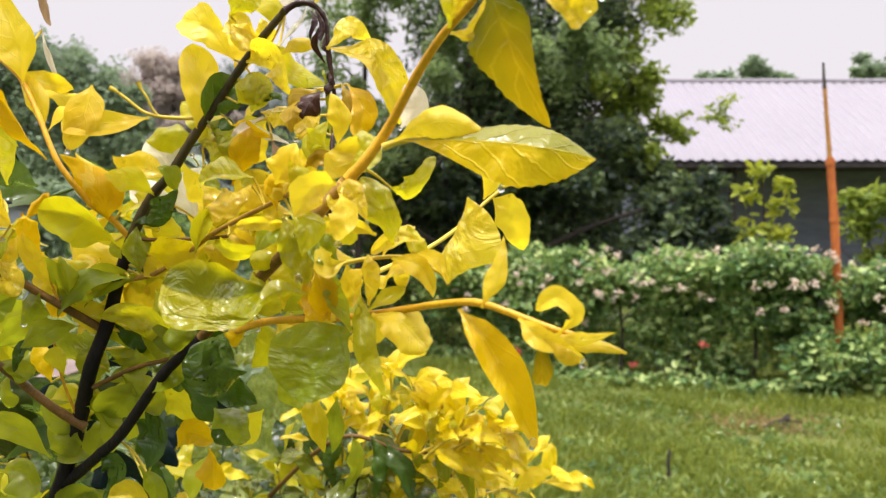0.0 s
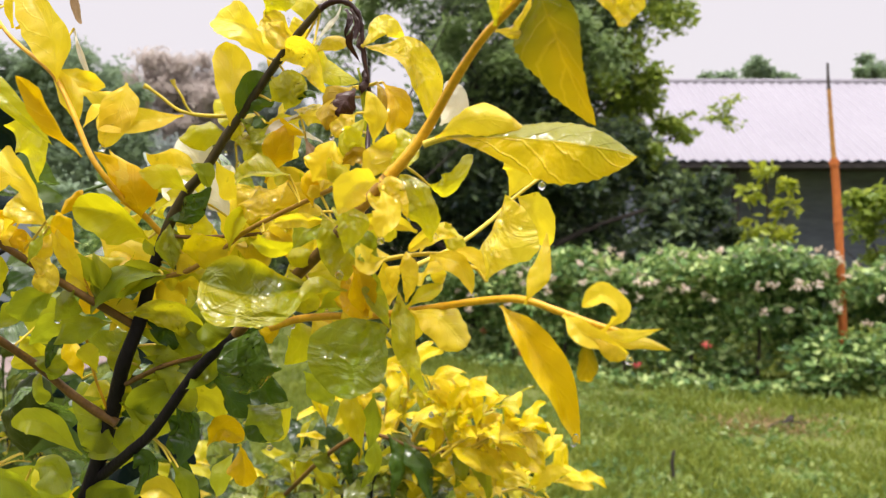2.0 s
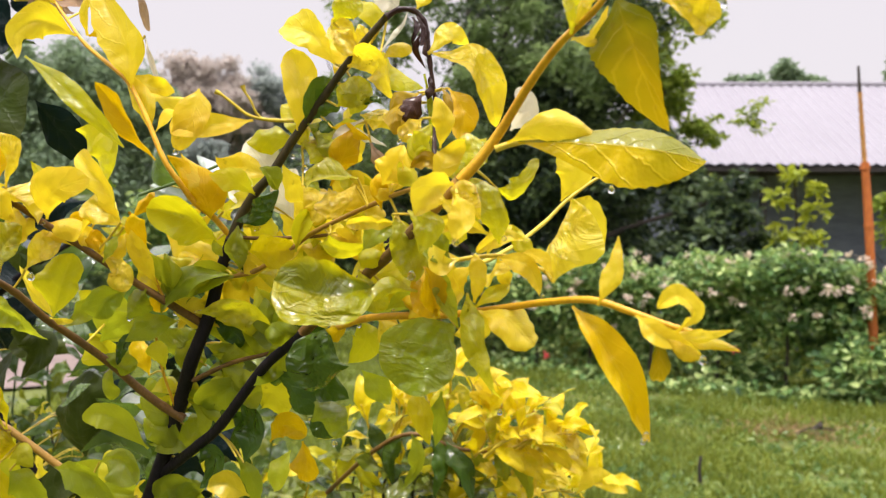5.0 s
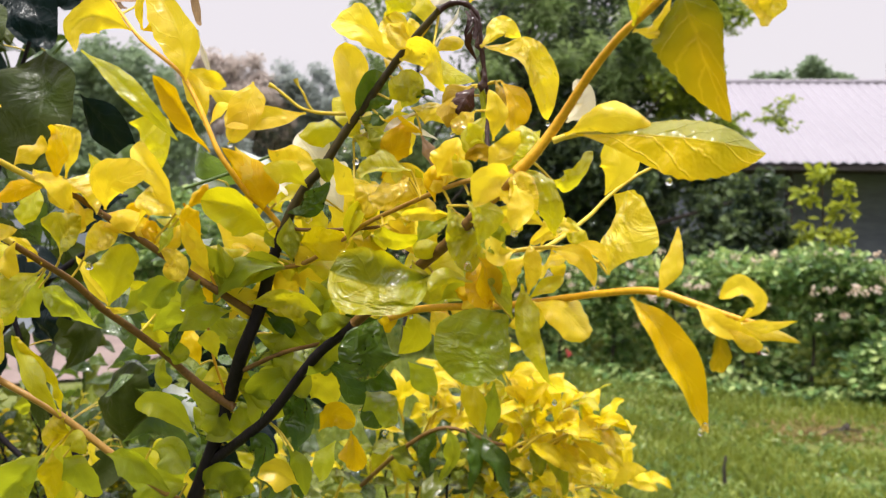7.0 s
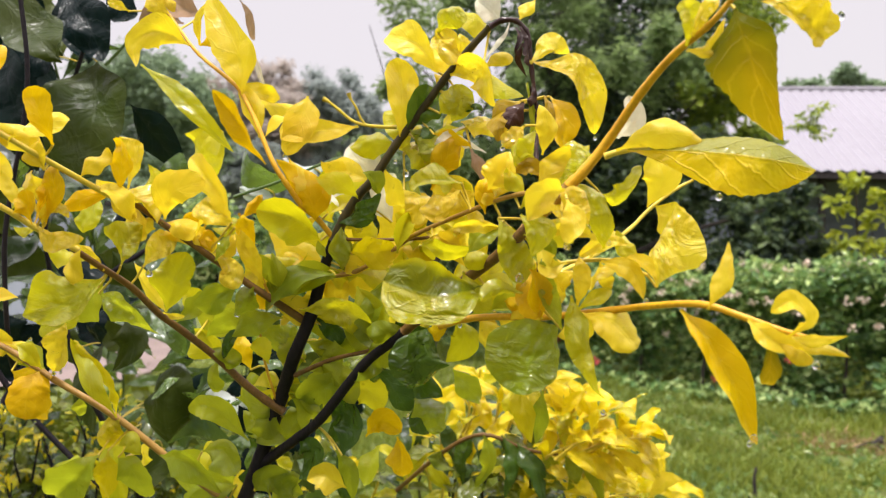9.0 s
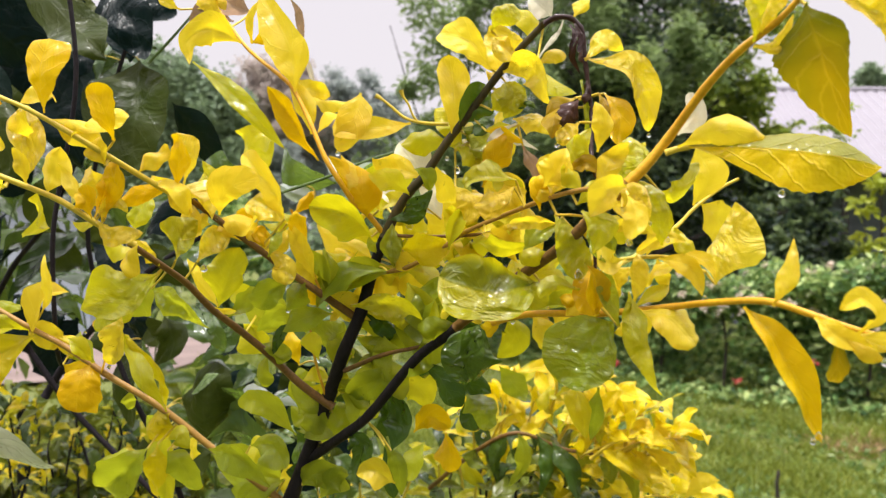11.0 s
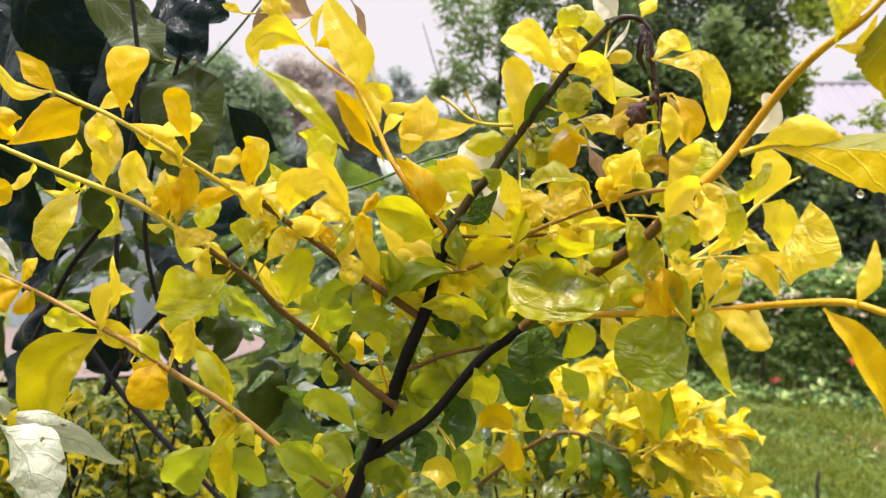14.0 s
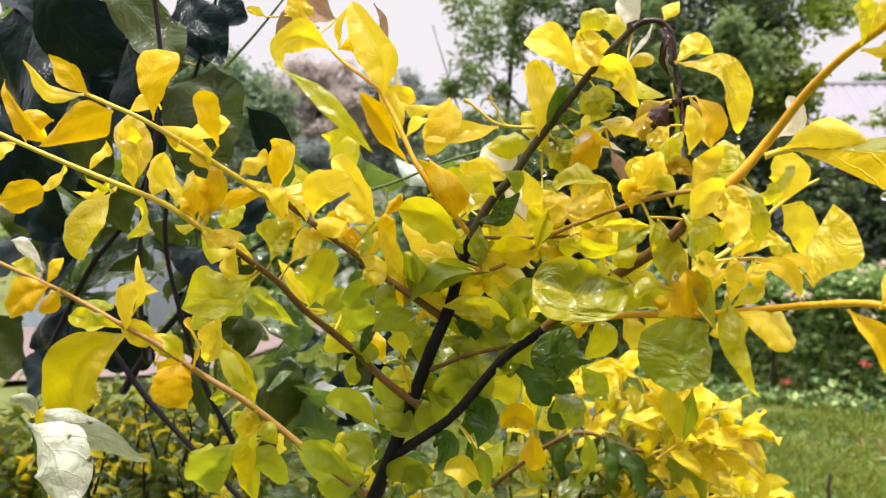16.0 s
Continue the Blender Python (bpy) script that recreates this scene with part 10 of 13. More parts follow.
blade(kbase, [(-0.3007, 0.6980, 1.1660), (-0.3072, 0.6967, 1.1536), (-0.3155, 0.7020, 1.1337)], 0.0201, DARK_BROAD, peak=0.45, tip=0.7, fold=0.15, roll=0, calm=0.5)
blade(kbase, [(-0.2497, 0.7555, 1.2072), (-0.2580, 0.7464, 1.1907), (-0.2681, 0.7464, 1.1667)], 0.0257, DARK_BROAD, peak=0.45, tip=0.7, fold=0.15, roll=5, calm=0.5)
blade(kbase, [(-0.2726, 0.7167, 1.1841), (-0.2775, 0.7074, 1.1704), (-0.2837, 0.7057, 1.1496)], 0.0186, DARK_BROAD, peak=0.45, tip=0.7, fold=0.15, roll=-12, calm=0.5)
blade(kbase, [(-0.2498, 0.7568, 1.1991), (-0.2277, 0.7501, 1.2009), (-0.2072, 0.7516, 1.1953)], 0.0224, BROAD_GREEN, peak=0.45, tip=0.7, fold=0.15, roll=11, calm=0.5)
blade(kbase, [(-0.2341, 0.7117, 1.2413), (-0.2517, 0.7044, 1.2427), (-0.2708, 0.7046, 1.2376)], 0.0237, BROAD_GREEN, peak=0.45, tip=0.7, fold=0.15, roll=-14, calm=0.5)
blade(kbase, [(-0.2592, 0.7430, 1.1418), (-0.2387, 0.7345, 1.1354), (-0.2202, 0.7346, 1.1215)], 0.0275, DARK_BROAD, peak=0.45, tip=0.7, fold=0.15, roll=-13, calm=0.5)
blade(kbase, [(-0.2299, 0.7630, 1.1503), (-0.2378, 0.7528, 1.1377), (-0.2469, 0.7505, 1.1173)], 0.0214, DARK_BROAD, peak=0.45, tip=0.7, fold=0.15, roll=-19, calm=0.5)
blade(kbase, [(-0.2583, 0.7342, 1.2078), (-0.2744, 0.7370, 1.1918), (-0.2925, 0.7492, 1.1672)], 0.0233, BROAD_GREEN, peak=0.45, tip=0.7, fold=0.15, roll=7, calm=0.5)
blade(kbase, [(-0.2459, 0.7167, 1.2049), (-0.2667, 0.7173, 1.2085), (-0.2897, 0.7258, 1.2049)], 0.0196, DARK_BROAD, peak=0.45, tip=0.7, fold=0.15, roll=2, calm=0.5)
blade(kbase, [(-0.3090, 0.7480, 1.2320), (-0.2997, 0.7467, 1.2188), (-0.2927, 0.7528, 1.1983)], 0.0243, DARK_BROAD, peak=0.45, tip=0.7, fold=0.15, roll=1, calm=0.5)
blade(kbase, [(-0.4518, 0.8755, 1.0989), (-0.4679, 0.8654, 1.1039), (-0.4869, 0.8629, 1.0997)], 0.0220, WET_BROAD, peak=0.45, tip=0.7, fold=0.15, roll=12, calm=0.6)
stalk(kbase, (-0.3601, 0.6375, 1.1504), (-0.4518, 0.8755, 1.0989))
blade(kbase, [(-0.2984, 0.7455, 1.1854), (-0.3110, 0.7455, 1.1885), (-0.3249, 0.7503, 1.1845)], 0.0110, WET_BROAD, peak=0.45, tip=0.7, fold=0.15, roll=-17, calm=0.6)
blade(kbase, [(-0.3832, 0.7280, 1.1914), (-0.3950, 0.7284, 1.1966), (-0.4080, 0.7332, 1.1944)], 0.0124, WET_BROAD, peak=0.45, tip=0.7, fold=0.15, roll=3, calm=0.6)
blade(kbase, [(-0.4274, 0.8330, 1.1318), (-0.4092, 0.8248, 1.1318), (-0.3929, 0.8227, 1.1237)], 0.0185, WET_BROAD, peak=0.45, tip=0.7, fold=0.15, roll=11, calm=0.6)
stalk(kbase, (-0.3659, 0.6350, 1.1631), (-0.4274, 0.8330, 1.1318))
blade(kbase, [(-0.3935, 0.7730, 1.1517), (-0.4094, 0.7657, 1.1478), (-0.4284, 0.7662, 1.1352)], 0.0189, WET_BROAD, peak=0.45, tip=0.7, fold=0.15, roll=-1, calm=0.6)
stalk(kbase, (-0.3659, 0.6350, 1.1631), (-0.3935, 0.7730, 1.1517))
blade(kbase, [(-0.2969, 0.7668, 1.1721), (-0.2841, 0.7680, 1.1773), (-0.2724, 0.7745, 1.1753)], 0.0136, DARK_BROAD, peak=0.45, tip=0.7, fold=0.15, roll=-11, calm=0.6)
blade(kbase, [(-0.3029, 0.7680, 1.1538), (-0.3204, 0.7681, 1.1594), (-0.3400, 0.7750, 1.1573)], 0.0204, DARK_BROAD, peak=0.45, tip=0.7, fold=0.15, roll=-14, calm=0.6)
blade(kbase, [(-0.2731, 0.7480, 1.1809), (-0.2895, 0.7406, 1.1818), (-0.3069, 0.7403, 1.1753)], 0.0194, DARK_BROAD, peak=0.45, tip=0.7, fold=0.15, roll=5, calm=0.6)
blade(kbase, [(-0.4217, 0.8480, 1.0905), (-0.4314, 0.8427, 1.0858), (-0.4432, 0.8430, 1.0730)], 0.0125, DARK_BROAD, peak=0.45, tip=0.7, fold=0.15, roll=5, calm=0.6)
stalk(kbase, (-0.3544, 0.6400, 1.1377), (-0.4217, 0.8480, 1.0905))
blade(kbase, [(-0.4228, 0.8430, 1.1392), (-0.4088, 0.8440, 1.1403), (-0.3960, 0.8507, 1.1331)], 0.0174, BROAD_GREEN, peak=0.45, tip=0.7, fold=0.15, roll=17, calm=0.6)
stalk(kbase, (-0.3659, 0.6350, 1.1631), (-0.4228, 0.8430, 1.1392))
blade(kbase, [(-0.3688, 0.8068, 1.1344), (-0.3542, 0.8074, 1.1356), (-0.3413, 0.8139, 1.1287)], 0.0173, BROAD_GREEN, peak=0.45, tip=0.7, fold=0.15, roll=-8, calm=0.6)
blade(kbase, [(-0.3218, 0.7668, 1.1639), (-0.3308, 0.7606, 1.1580), (-0.3409, 0.7601, 1.1447)], 0.0125, WET_BROAD, peak=0.45, tip=0.7, fold=0.15, roll=-8, calm=0.6)
blade(kbase, [(-0.4452, 0.8568, 1.0964), (-0.4648, 0.8563, 1.0918), (-0.4880, 0.8638, 1.0776)], 0.0209, BROAD_GREEN, peak=0.45, tip=0.7, fold=0.15, roll=2, calm=0.6)
blade(kbase, [(-0.3230, 0.7843, 1.1803), (-0.3345, 0.7847, 1.1786), (-0.3481, 0.7900, 1.1700)], 0.0133, WET_BROAD, peak=0.45, tip=0.7, fold=0.15, roll=10, calm=0.6)
blade(kbase, [(-0.3743, 0.8280, 1.1077), (-0.3595, 0.8288, 1.1131), (-0.3469, 0.8353, 1.1100)], 0.0165, BROAD_GREEN, peak=0.45, tip=0.7, fold=0.15, roll=-19, calm=0.6)
blade(kbase, [(-0.4340, 0.8268, 1.1024), (-0.4113, 0.8193, 1.1053), (-0.3911, 0.8194, 1.0994)], 0.0238, WET_BROAD, peak=0.45, tip=0.7, fold=0.15, roll=8, calm=0.6)
blade(kbase, [(-0.3629, 0.8405, 1.0967), (-0.3437, 0.8393, 1.1040), (-0.3265, 0.8455, 1.1024)], 0.0192, WET_BROAD, peak=0.45, tip=0.7, fold=0.15, roll=15, calm=0.6)
blade(kbase, [(-0.4148, 0.8280, 1.2019), (-0.4274, 0.8235, 1.2095), (-0.4421, 0.8246, 1.2088)], 0.0153, BROAD_GREEN, peak=0.45, tip=0.7, fold=0.15, roll=-6, calm=0.6)
blade(kbase, [(-0.3796, 0.7480, 1.1915), (-0.3567, 0.7408, 1.2003), (-0.3372, 0.7414, 1.2021)], 0.0182, WET_BROAD, peak=0.45, tip=0.7, fold=0.15, roll=21, calm=0.6)
blade(kbase, [(-0.3921, 0.7880, 1.2284), (-0.3731, 0.7813, 1.2235), (-0.3568, 0.7817, 1.2113)], 0.0157, WET_BROAD, peak=0.45, tip=0.7, fold=0.15, roll=3, calm=0.6)
blade(kbase, [(-0.3074, 0.7605, 1.2176), (-0.2870, 0.7532, 1.2265), (-0.2692, 0.7532, 1.2288)], 0.0225, WET_BROAD, peak=0.45, tip=0.7, fold=0.15, roll=9, calm=0.6)
blade(kbase, [(-0.2837, 0.7405, 1.2299), (-0.2975, 0.7328, 1.2275), (-0.3124, 0.7316, 1.2183)], 0.0175, WET_BROAD, peak=0.45, tip=0.7, fold=0.15, roll=0, calm=0.6)
blade(kbase, [(-0.2844, 0.7668, 1.1818), (-0.2982, 0.7589, 1.1754), (-0.3142, 0.7586, 1.1608)], 0.0176, DARK_BROAD, peak=0.45, tip=0.7, fold=0.15, roll=3, calm=0.6)
blade(kbase, [(-0.3998, 0.8280, 1.0999), (-0.4062, 0.8211, 1.0952), (-0.4143, 0.8192, 1.0829)], 0.0135, WET_BROAD, peak=0.45, tip=0.7, fold=0.15, roll=-11, calm=0.6)
stalk(kbase, (-0.3544, 0.6400, 1.1377), (-0.3998, 0.8280, 1.0999))
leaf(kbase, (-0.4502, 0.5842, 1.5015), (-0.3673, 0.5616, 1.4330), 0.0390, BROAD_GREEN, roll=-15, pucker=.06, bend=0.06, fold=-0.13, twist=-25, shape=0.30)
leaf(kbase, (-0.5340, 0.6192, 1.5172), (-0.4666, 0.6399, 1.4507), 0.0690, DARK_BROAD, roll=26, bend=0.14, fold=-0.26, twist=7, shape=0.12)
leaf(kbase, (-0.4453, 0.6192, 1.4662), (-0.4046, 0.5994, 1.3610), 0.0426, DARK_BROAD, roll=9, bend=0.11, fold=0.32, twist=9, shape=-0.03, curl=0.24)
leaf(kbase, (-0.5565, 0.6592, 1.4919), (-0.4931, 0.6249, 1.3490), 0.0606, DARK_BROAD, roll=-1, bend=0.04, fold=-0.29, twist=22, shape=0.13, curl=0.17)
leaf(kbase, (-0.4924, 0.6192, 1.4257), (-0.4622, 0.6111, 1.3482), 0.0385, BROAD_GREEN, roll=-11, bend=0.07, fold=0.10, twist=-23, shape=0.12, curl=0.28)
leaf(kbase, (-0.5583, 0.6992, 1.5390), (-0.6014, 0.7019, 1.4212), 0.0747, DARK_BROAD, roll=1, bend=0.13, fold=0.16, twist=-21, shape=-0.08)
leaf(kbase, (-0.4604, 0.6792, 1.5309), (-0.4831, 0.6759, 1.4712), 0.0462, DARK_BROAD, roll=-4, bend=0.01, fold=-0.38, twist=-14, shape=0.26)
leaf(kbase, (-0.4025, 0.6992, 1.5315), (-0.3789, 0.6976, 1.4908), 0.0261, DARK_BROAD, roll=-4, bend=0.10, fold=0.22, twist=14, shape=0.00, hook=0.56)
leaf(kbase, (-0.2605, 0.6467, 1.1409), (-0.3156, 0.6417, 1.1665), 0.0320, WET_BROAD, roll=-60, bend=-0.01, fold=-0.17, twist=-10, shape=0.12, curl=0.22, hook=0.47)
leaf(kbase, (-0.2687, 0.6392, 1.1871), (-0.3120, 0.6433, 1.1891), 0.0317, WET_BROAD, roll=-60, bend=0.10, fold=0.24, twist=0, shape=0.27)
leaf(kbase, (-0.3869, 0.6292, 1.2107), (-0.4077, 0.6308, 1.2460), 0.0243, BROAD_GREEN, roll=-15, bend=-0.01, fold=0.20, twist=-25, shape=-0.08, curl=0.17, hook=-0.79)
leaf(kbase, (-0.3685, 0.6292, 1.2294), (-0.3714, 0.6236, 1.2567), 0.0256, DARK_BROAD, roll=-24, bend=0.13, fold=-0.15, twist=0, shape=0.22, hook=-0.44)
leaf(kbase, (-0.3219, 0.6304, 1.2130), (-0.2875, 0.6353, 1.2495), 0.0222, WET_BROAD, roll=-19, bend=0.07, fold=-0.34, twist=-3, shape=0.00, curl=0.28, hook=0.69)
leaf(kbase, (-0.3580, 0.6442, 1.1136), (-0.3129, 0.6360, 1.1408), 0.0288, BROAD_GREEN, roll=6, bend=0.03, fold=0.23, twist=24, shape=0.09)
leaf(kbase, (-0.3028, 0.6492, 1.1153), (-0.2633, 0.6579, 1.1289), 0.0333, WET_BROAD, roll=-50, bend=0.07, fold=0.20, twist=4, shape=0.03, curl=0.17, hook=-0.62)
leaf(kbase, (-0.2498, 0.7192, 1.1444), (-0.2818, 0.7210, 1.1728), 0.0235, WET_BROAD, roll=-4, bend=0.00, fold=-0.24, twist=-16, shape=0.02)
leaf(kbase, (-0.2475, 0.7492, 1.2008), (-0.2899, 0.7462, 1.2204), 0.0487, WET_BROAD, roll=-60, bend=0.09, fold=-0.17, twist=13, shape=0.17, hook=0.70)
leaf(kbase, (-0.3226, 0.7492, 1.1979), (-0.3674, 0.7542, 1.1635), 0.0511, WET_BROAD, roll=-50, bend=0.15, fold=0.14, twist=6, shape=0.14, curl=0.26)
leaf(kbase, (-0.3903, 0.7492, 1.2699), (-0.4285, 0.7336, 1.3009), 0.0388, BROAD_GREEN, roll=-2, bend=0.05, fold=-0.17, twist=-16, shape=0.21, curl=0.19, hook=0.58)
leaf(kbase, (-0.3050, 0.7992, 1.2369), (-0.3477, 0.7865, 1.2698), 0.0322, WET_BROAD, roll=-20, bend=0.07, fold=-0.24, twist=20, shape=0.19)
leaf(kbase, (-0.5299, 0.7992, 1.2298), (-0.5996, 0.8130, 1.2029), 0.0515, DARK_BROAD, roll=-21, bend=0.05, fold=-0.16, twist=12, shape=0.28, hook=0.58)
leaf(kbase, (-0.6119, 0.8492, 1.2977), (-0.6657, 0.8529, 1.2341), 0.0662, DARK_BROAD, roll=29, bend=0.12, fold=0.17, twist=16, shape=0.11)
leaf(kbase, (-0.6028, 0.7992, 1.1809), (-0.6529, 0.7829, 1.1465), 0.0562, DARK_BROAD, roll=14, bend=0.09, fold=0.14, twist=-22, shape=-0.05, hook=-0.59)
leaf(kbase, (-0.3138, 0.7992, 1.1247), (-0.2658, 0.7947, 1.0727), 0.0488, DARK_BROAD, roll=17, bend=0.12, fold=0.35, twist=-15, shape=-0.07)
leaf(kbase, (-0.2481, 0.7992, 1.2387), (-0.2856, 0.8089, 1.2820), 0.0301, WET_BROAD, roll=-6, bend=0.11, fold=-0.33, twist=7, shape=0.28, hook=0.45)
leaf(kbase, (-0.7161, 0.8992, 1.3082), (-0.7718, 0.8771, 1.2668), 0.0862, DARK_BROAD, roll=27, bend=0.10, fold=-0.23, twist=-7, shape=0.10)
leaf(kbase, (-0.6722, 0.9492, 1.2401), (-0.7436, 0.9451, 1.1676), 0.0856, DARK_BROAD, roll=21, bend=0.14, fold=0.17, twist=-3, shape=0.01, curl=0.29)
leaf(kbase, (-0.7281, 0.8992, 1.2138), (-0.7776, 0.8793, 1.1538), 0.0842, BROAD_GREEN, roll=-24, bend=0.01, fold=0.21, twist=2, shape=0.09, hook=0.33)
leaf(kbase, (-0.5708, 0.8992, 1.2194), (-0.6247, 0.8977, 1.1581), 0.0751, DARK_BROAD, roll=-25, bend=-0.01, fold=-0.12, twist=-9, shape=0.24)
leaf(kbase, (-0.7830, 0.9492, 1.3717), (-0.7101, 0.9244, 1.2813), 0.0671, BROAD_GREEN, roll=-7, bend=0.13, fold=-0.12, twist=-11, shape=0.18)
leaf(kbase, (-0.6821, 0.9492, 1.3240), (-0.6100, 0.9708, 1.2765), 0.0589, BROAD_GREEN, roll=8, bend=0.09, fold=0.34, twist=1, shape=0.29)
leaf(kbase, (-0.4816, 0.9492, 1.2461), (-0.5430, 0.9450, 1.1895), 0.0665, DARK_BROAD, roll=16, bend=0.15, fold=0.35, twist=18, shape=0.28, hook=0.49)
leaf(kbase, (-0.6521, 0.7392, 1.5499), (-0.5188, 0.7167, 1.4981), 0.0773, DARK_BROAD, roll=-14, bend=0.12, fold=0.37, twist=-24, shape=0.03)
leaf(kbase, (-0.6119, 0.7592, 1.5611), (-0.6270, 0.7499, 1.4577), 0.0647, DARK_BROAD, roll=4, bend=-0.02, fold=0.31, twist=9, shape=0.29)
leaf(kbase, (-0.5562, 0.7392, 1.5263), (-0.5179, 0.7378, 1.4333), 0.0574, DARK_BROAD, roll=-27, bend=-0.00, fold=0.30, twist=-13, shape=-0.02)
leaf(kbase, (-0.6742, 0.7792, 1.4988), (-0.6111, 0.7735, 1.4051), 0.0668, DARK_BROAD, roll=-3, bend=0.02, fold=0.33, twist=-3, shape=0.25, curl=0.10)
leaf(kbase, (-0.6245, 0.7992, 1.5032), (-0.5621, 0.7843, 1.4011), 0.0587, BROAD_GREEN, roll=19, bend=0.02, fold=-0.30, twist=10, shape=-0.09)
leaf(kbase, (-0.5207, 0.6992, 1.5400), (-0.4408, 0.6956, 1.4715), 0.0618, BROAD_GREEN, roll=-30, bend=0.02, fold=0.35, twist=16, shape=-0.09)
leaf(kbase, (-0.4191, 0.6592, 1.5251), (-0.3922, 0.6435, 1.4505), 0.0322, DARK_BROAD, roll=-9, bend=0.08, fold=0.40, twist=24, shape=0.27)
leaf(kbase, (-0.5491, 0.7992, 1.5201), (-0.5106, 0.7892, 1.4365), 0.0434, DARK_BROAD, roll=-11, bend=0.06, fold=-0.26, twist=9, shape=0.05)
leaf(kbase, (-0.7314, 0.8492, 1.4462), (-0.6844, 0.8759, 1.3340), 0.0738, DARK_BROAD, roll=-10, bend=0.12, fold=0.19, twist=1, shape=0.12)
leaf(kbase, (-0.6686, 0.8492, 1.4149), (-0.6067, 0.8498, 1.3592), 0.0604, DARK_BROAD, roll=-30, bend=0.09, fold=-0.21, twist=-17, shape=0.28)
# leaves added above the view to keep skylight off those below
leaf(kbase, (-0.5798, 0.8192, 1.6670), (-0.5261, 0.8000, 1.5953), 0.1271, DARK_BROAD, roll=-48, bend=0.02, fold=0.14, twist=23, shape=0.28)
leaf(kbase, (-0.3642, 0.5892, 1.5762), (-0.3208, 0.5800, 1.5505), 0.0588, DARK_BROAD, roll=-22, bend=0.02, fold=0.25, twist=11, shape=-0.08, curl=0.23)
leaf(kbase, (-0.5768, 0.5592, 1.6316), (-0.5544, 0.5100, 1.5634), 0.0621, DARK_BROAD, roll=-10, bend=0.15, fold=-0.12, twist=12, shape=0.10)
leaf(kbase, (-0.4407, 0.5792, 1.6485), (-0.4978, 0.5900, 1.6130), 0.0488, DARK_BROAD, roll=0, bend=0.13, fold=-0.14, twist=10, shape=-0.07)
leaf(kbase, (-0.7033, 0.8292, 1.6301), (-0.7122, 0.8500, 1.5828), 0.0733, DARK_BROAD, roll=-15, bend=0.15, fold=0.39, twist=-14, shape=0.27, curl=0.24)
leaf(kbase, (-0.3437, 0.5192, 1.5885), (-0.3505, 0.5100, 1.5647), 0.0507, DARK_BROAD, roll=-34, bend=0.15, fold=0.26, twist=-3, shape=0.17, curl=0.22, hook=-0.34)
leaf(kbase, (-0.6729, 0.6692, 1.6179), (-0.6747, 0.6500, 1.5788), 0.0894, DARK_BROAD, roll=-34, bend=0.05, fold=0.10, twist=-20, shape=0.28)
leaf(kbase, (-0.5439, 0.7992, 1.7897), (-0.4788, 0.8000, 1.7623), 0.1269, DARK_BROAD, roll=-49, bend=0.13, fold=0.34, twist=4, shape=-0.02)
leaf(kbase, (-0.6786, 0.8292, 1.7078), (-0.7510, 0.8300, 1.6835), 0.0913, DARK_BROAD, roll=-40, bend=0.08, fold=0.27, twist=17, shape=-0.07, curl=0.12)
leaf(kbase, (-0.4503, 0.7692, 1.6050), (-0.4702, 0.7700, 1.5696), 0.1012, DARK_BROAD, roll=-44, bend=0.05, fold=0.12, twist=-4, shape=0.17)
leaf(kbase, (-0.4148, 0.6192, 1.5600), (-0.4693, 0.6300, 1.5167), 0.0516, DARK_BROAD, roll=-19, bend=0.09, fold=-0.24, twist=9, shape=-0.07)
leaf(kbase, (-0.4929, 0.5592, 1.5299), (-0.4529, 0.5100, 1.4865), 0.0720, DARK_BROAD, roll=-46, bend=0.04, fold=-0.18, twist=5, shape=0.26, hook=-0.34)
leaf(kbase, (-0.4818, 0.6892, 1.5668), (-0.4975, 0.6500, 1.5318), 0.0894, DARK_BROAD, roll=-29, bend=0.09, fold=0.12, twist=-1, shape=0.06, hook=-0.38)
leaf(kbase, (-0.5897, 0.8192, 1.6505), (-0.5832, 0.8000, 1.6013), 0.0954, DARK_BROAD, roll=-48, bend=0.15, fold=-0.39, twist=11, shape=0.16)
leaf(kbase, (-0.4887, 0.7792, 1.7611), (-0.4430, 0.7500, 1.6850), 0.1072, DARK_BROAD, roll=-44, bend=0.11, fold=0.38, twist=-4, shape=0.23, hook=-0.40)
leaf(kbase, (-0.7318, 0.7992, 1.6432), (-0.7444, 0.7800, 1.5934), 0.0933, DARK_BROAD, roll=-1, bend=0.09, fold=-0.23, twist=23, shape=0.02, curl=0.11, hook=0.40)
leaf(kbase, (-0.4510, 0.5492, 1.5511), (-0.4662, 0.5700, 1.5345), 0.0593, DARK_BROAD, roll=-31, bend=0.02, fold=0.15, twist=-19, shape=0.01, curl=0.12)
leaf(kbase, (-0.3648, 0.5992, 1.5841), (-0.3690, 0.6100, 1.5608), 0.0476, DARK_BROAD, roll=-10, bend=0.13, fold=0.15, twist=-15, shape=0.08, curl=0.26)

kside = stem("branch", [(-0.4662, 0.6600, 1.1751), (-0.4419, 0.6600, 1.2142), (-0.4127, 0.6600, 1.2485), (-0.3788, 0.6600, 1.2825), (-0.3430, 0.6800, 1.3120)],
    0.0034, 0.0020, BARK_DARK, dark_shrub, "dark wet woody stem")
blade(kside, [(-0.3228, 0.6580, 1.1435), (-0.3220, 0.6387, 1.1811), (-0.3159, 0.6329, 1.2153)], 0.0503, BROAD_GREEN, peak=0.5, tip=0.5, fold=-0.17, roll=-10)
leaf(kside, (-0.3335, 0.6792, 1.3434), (-0.3974, 0.6906, 1.3151), 0.0384, DARK_BROAD, roll=9, bend=0.13, fold=-0.31, twist=-7, shape=0.09)
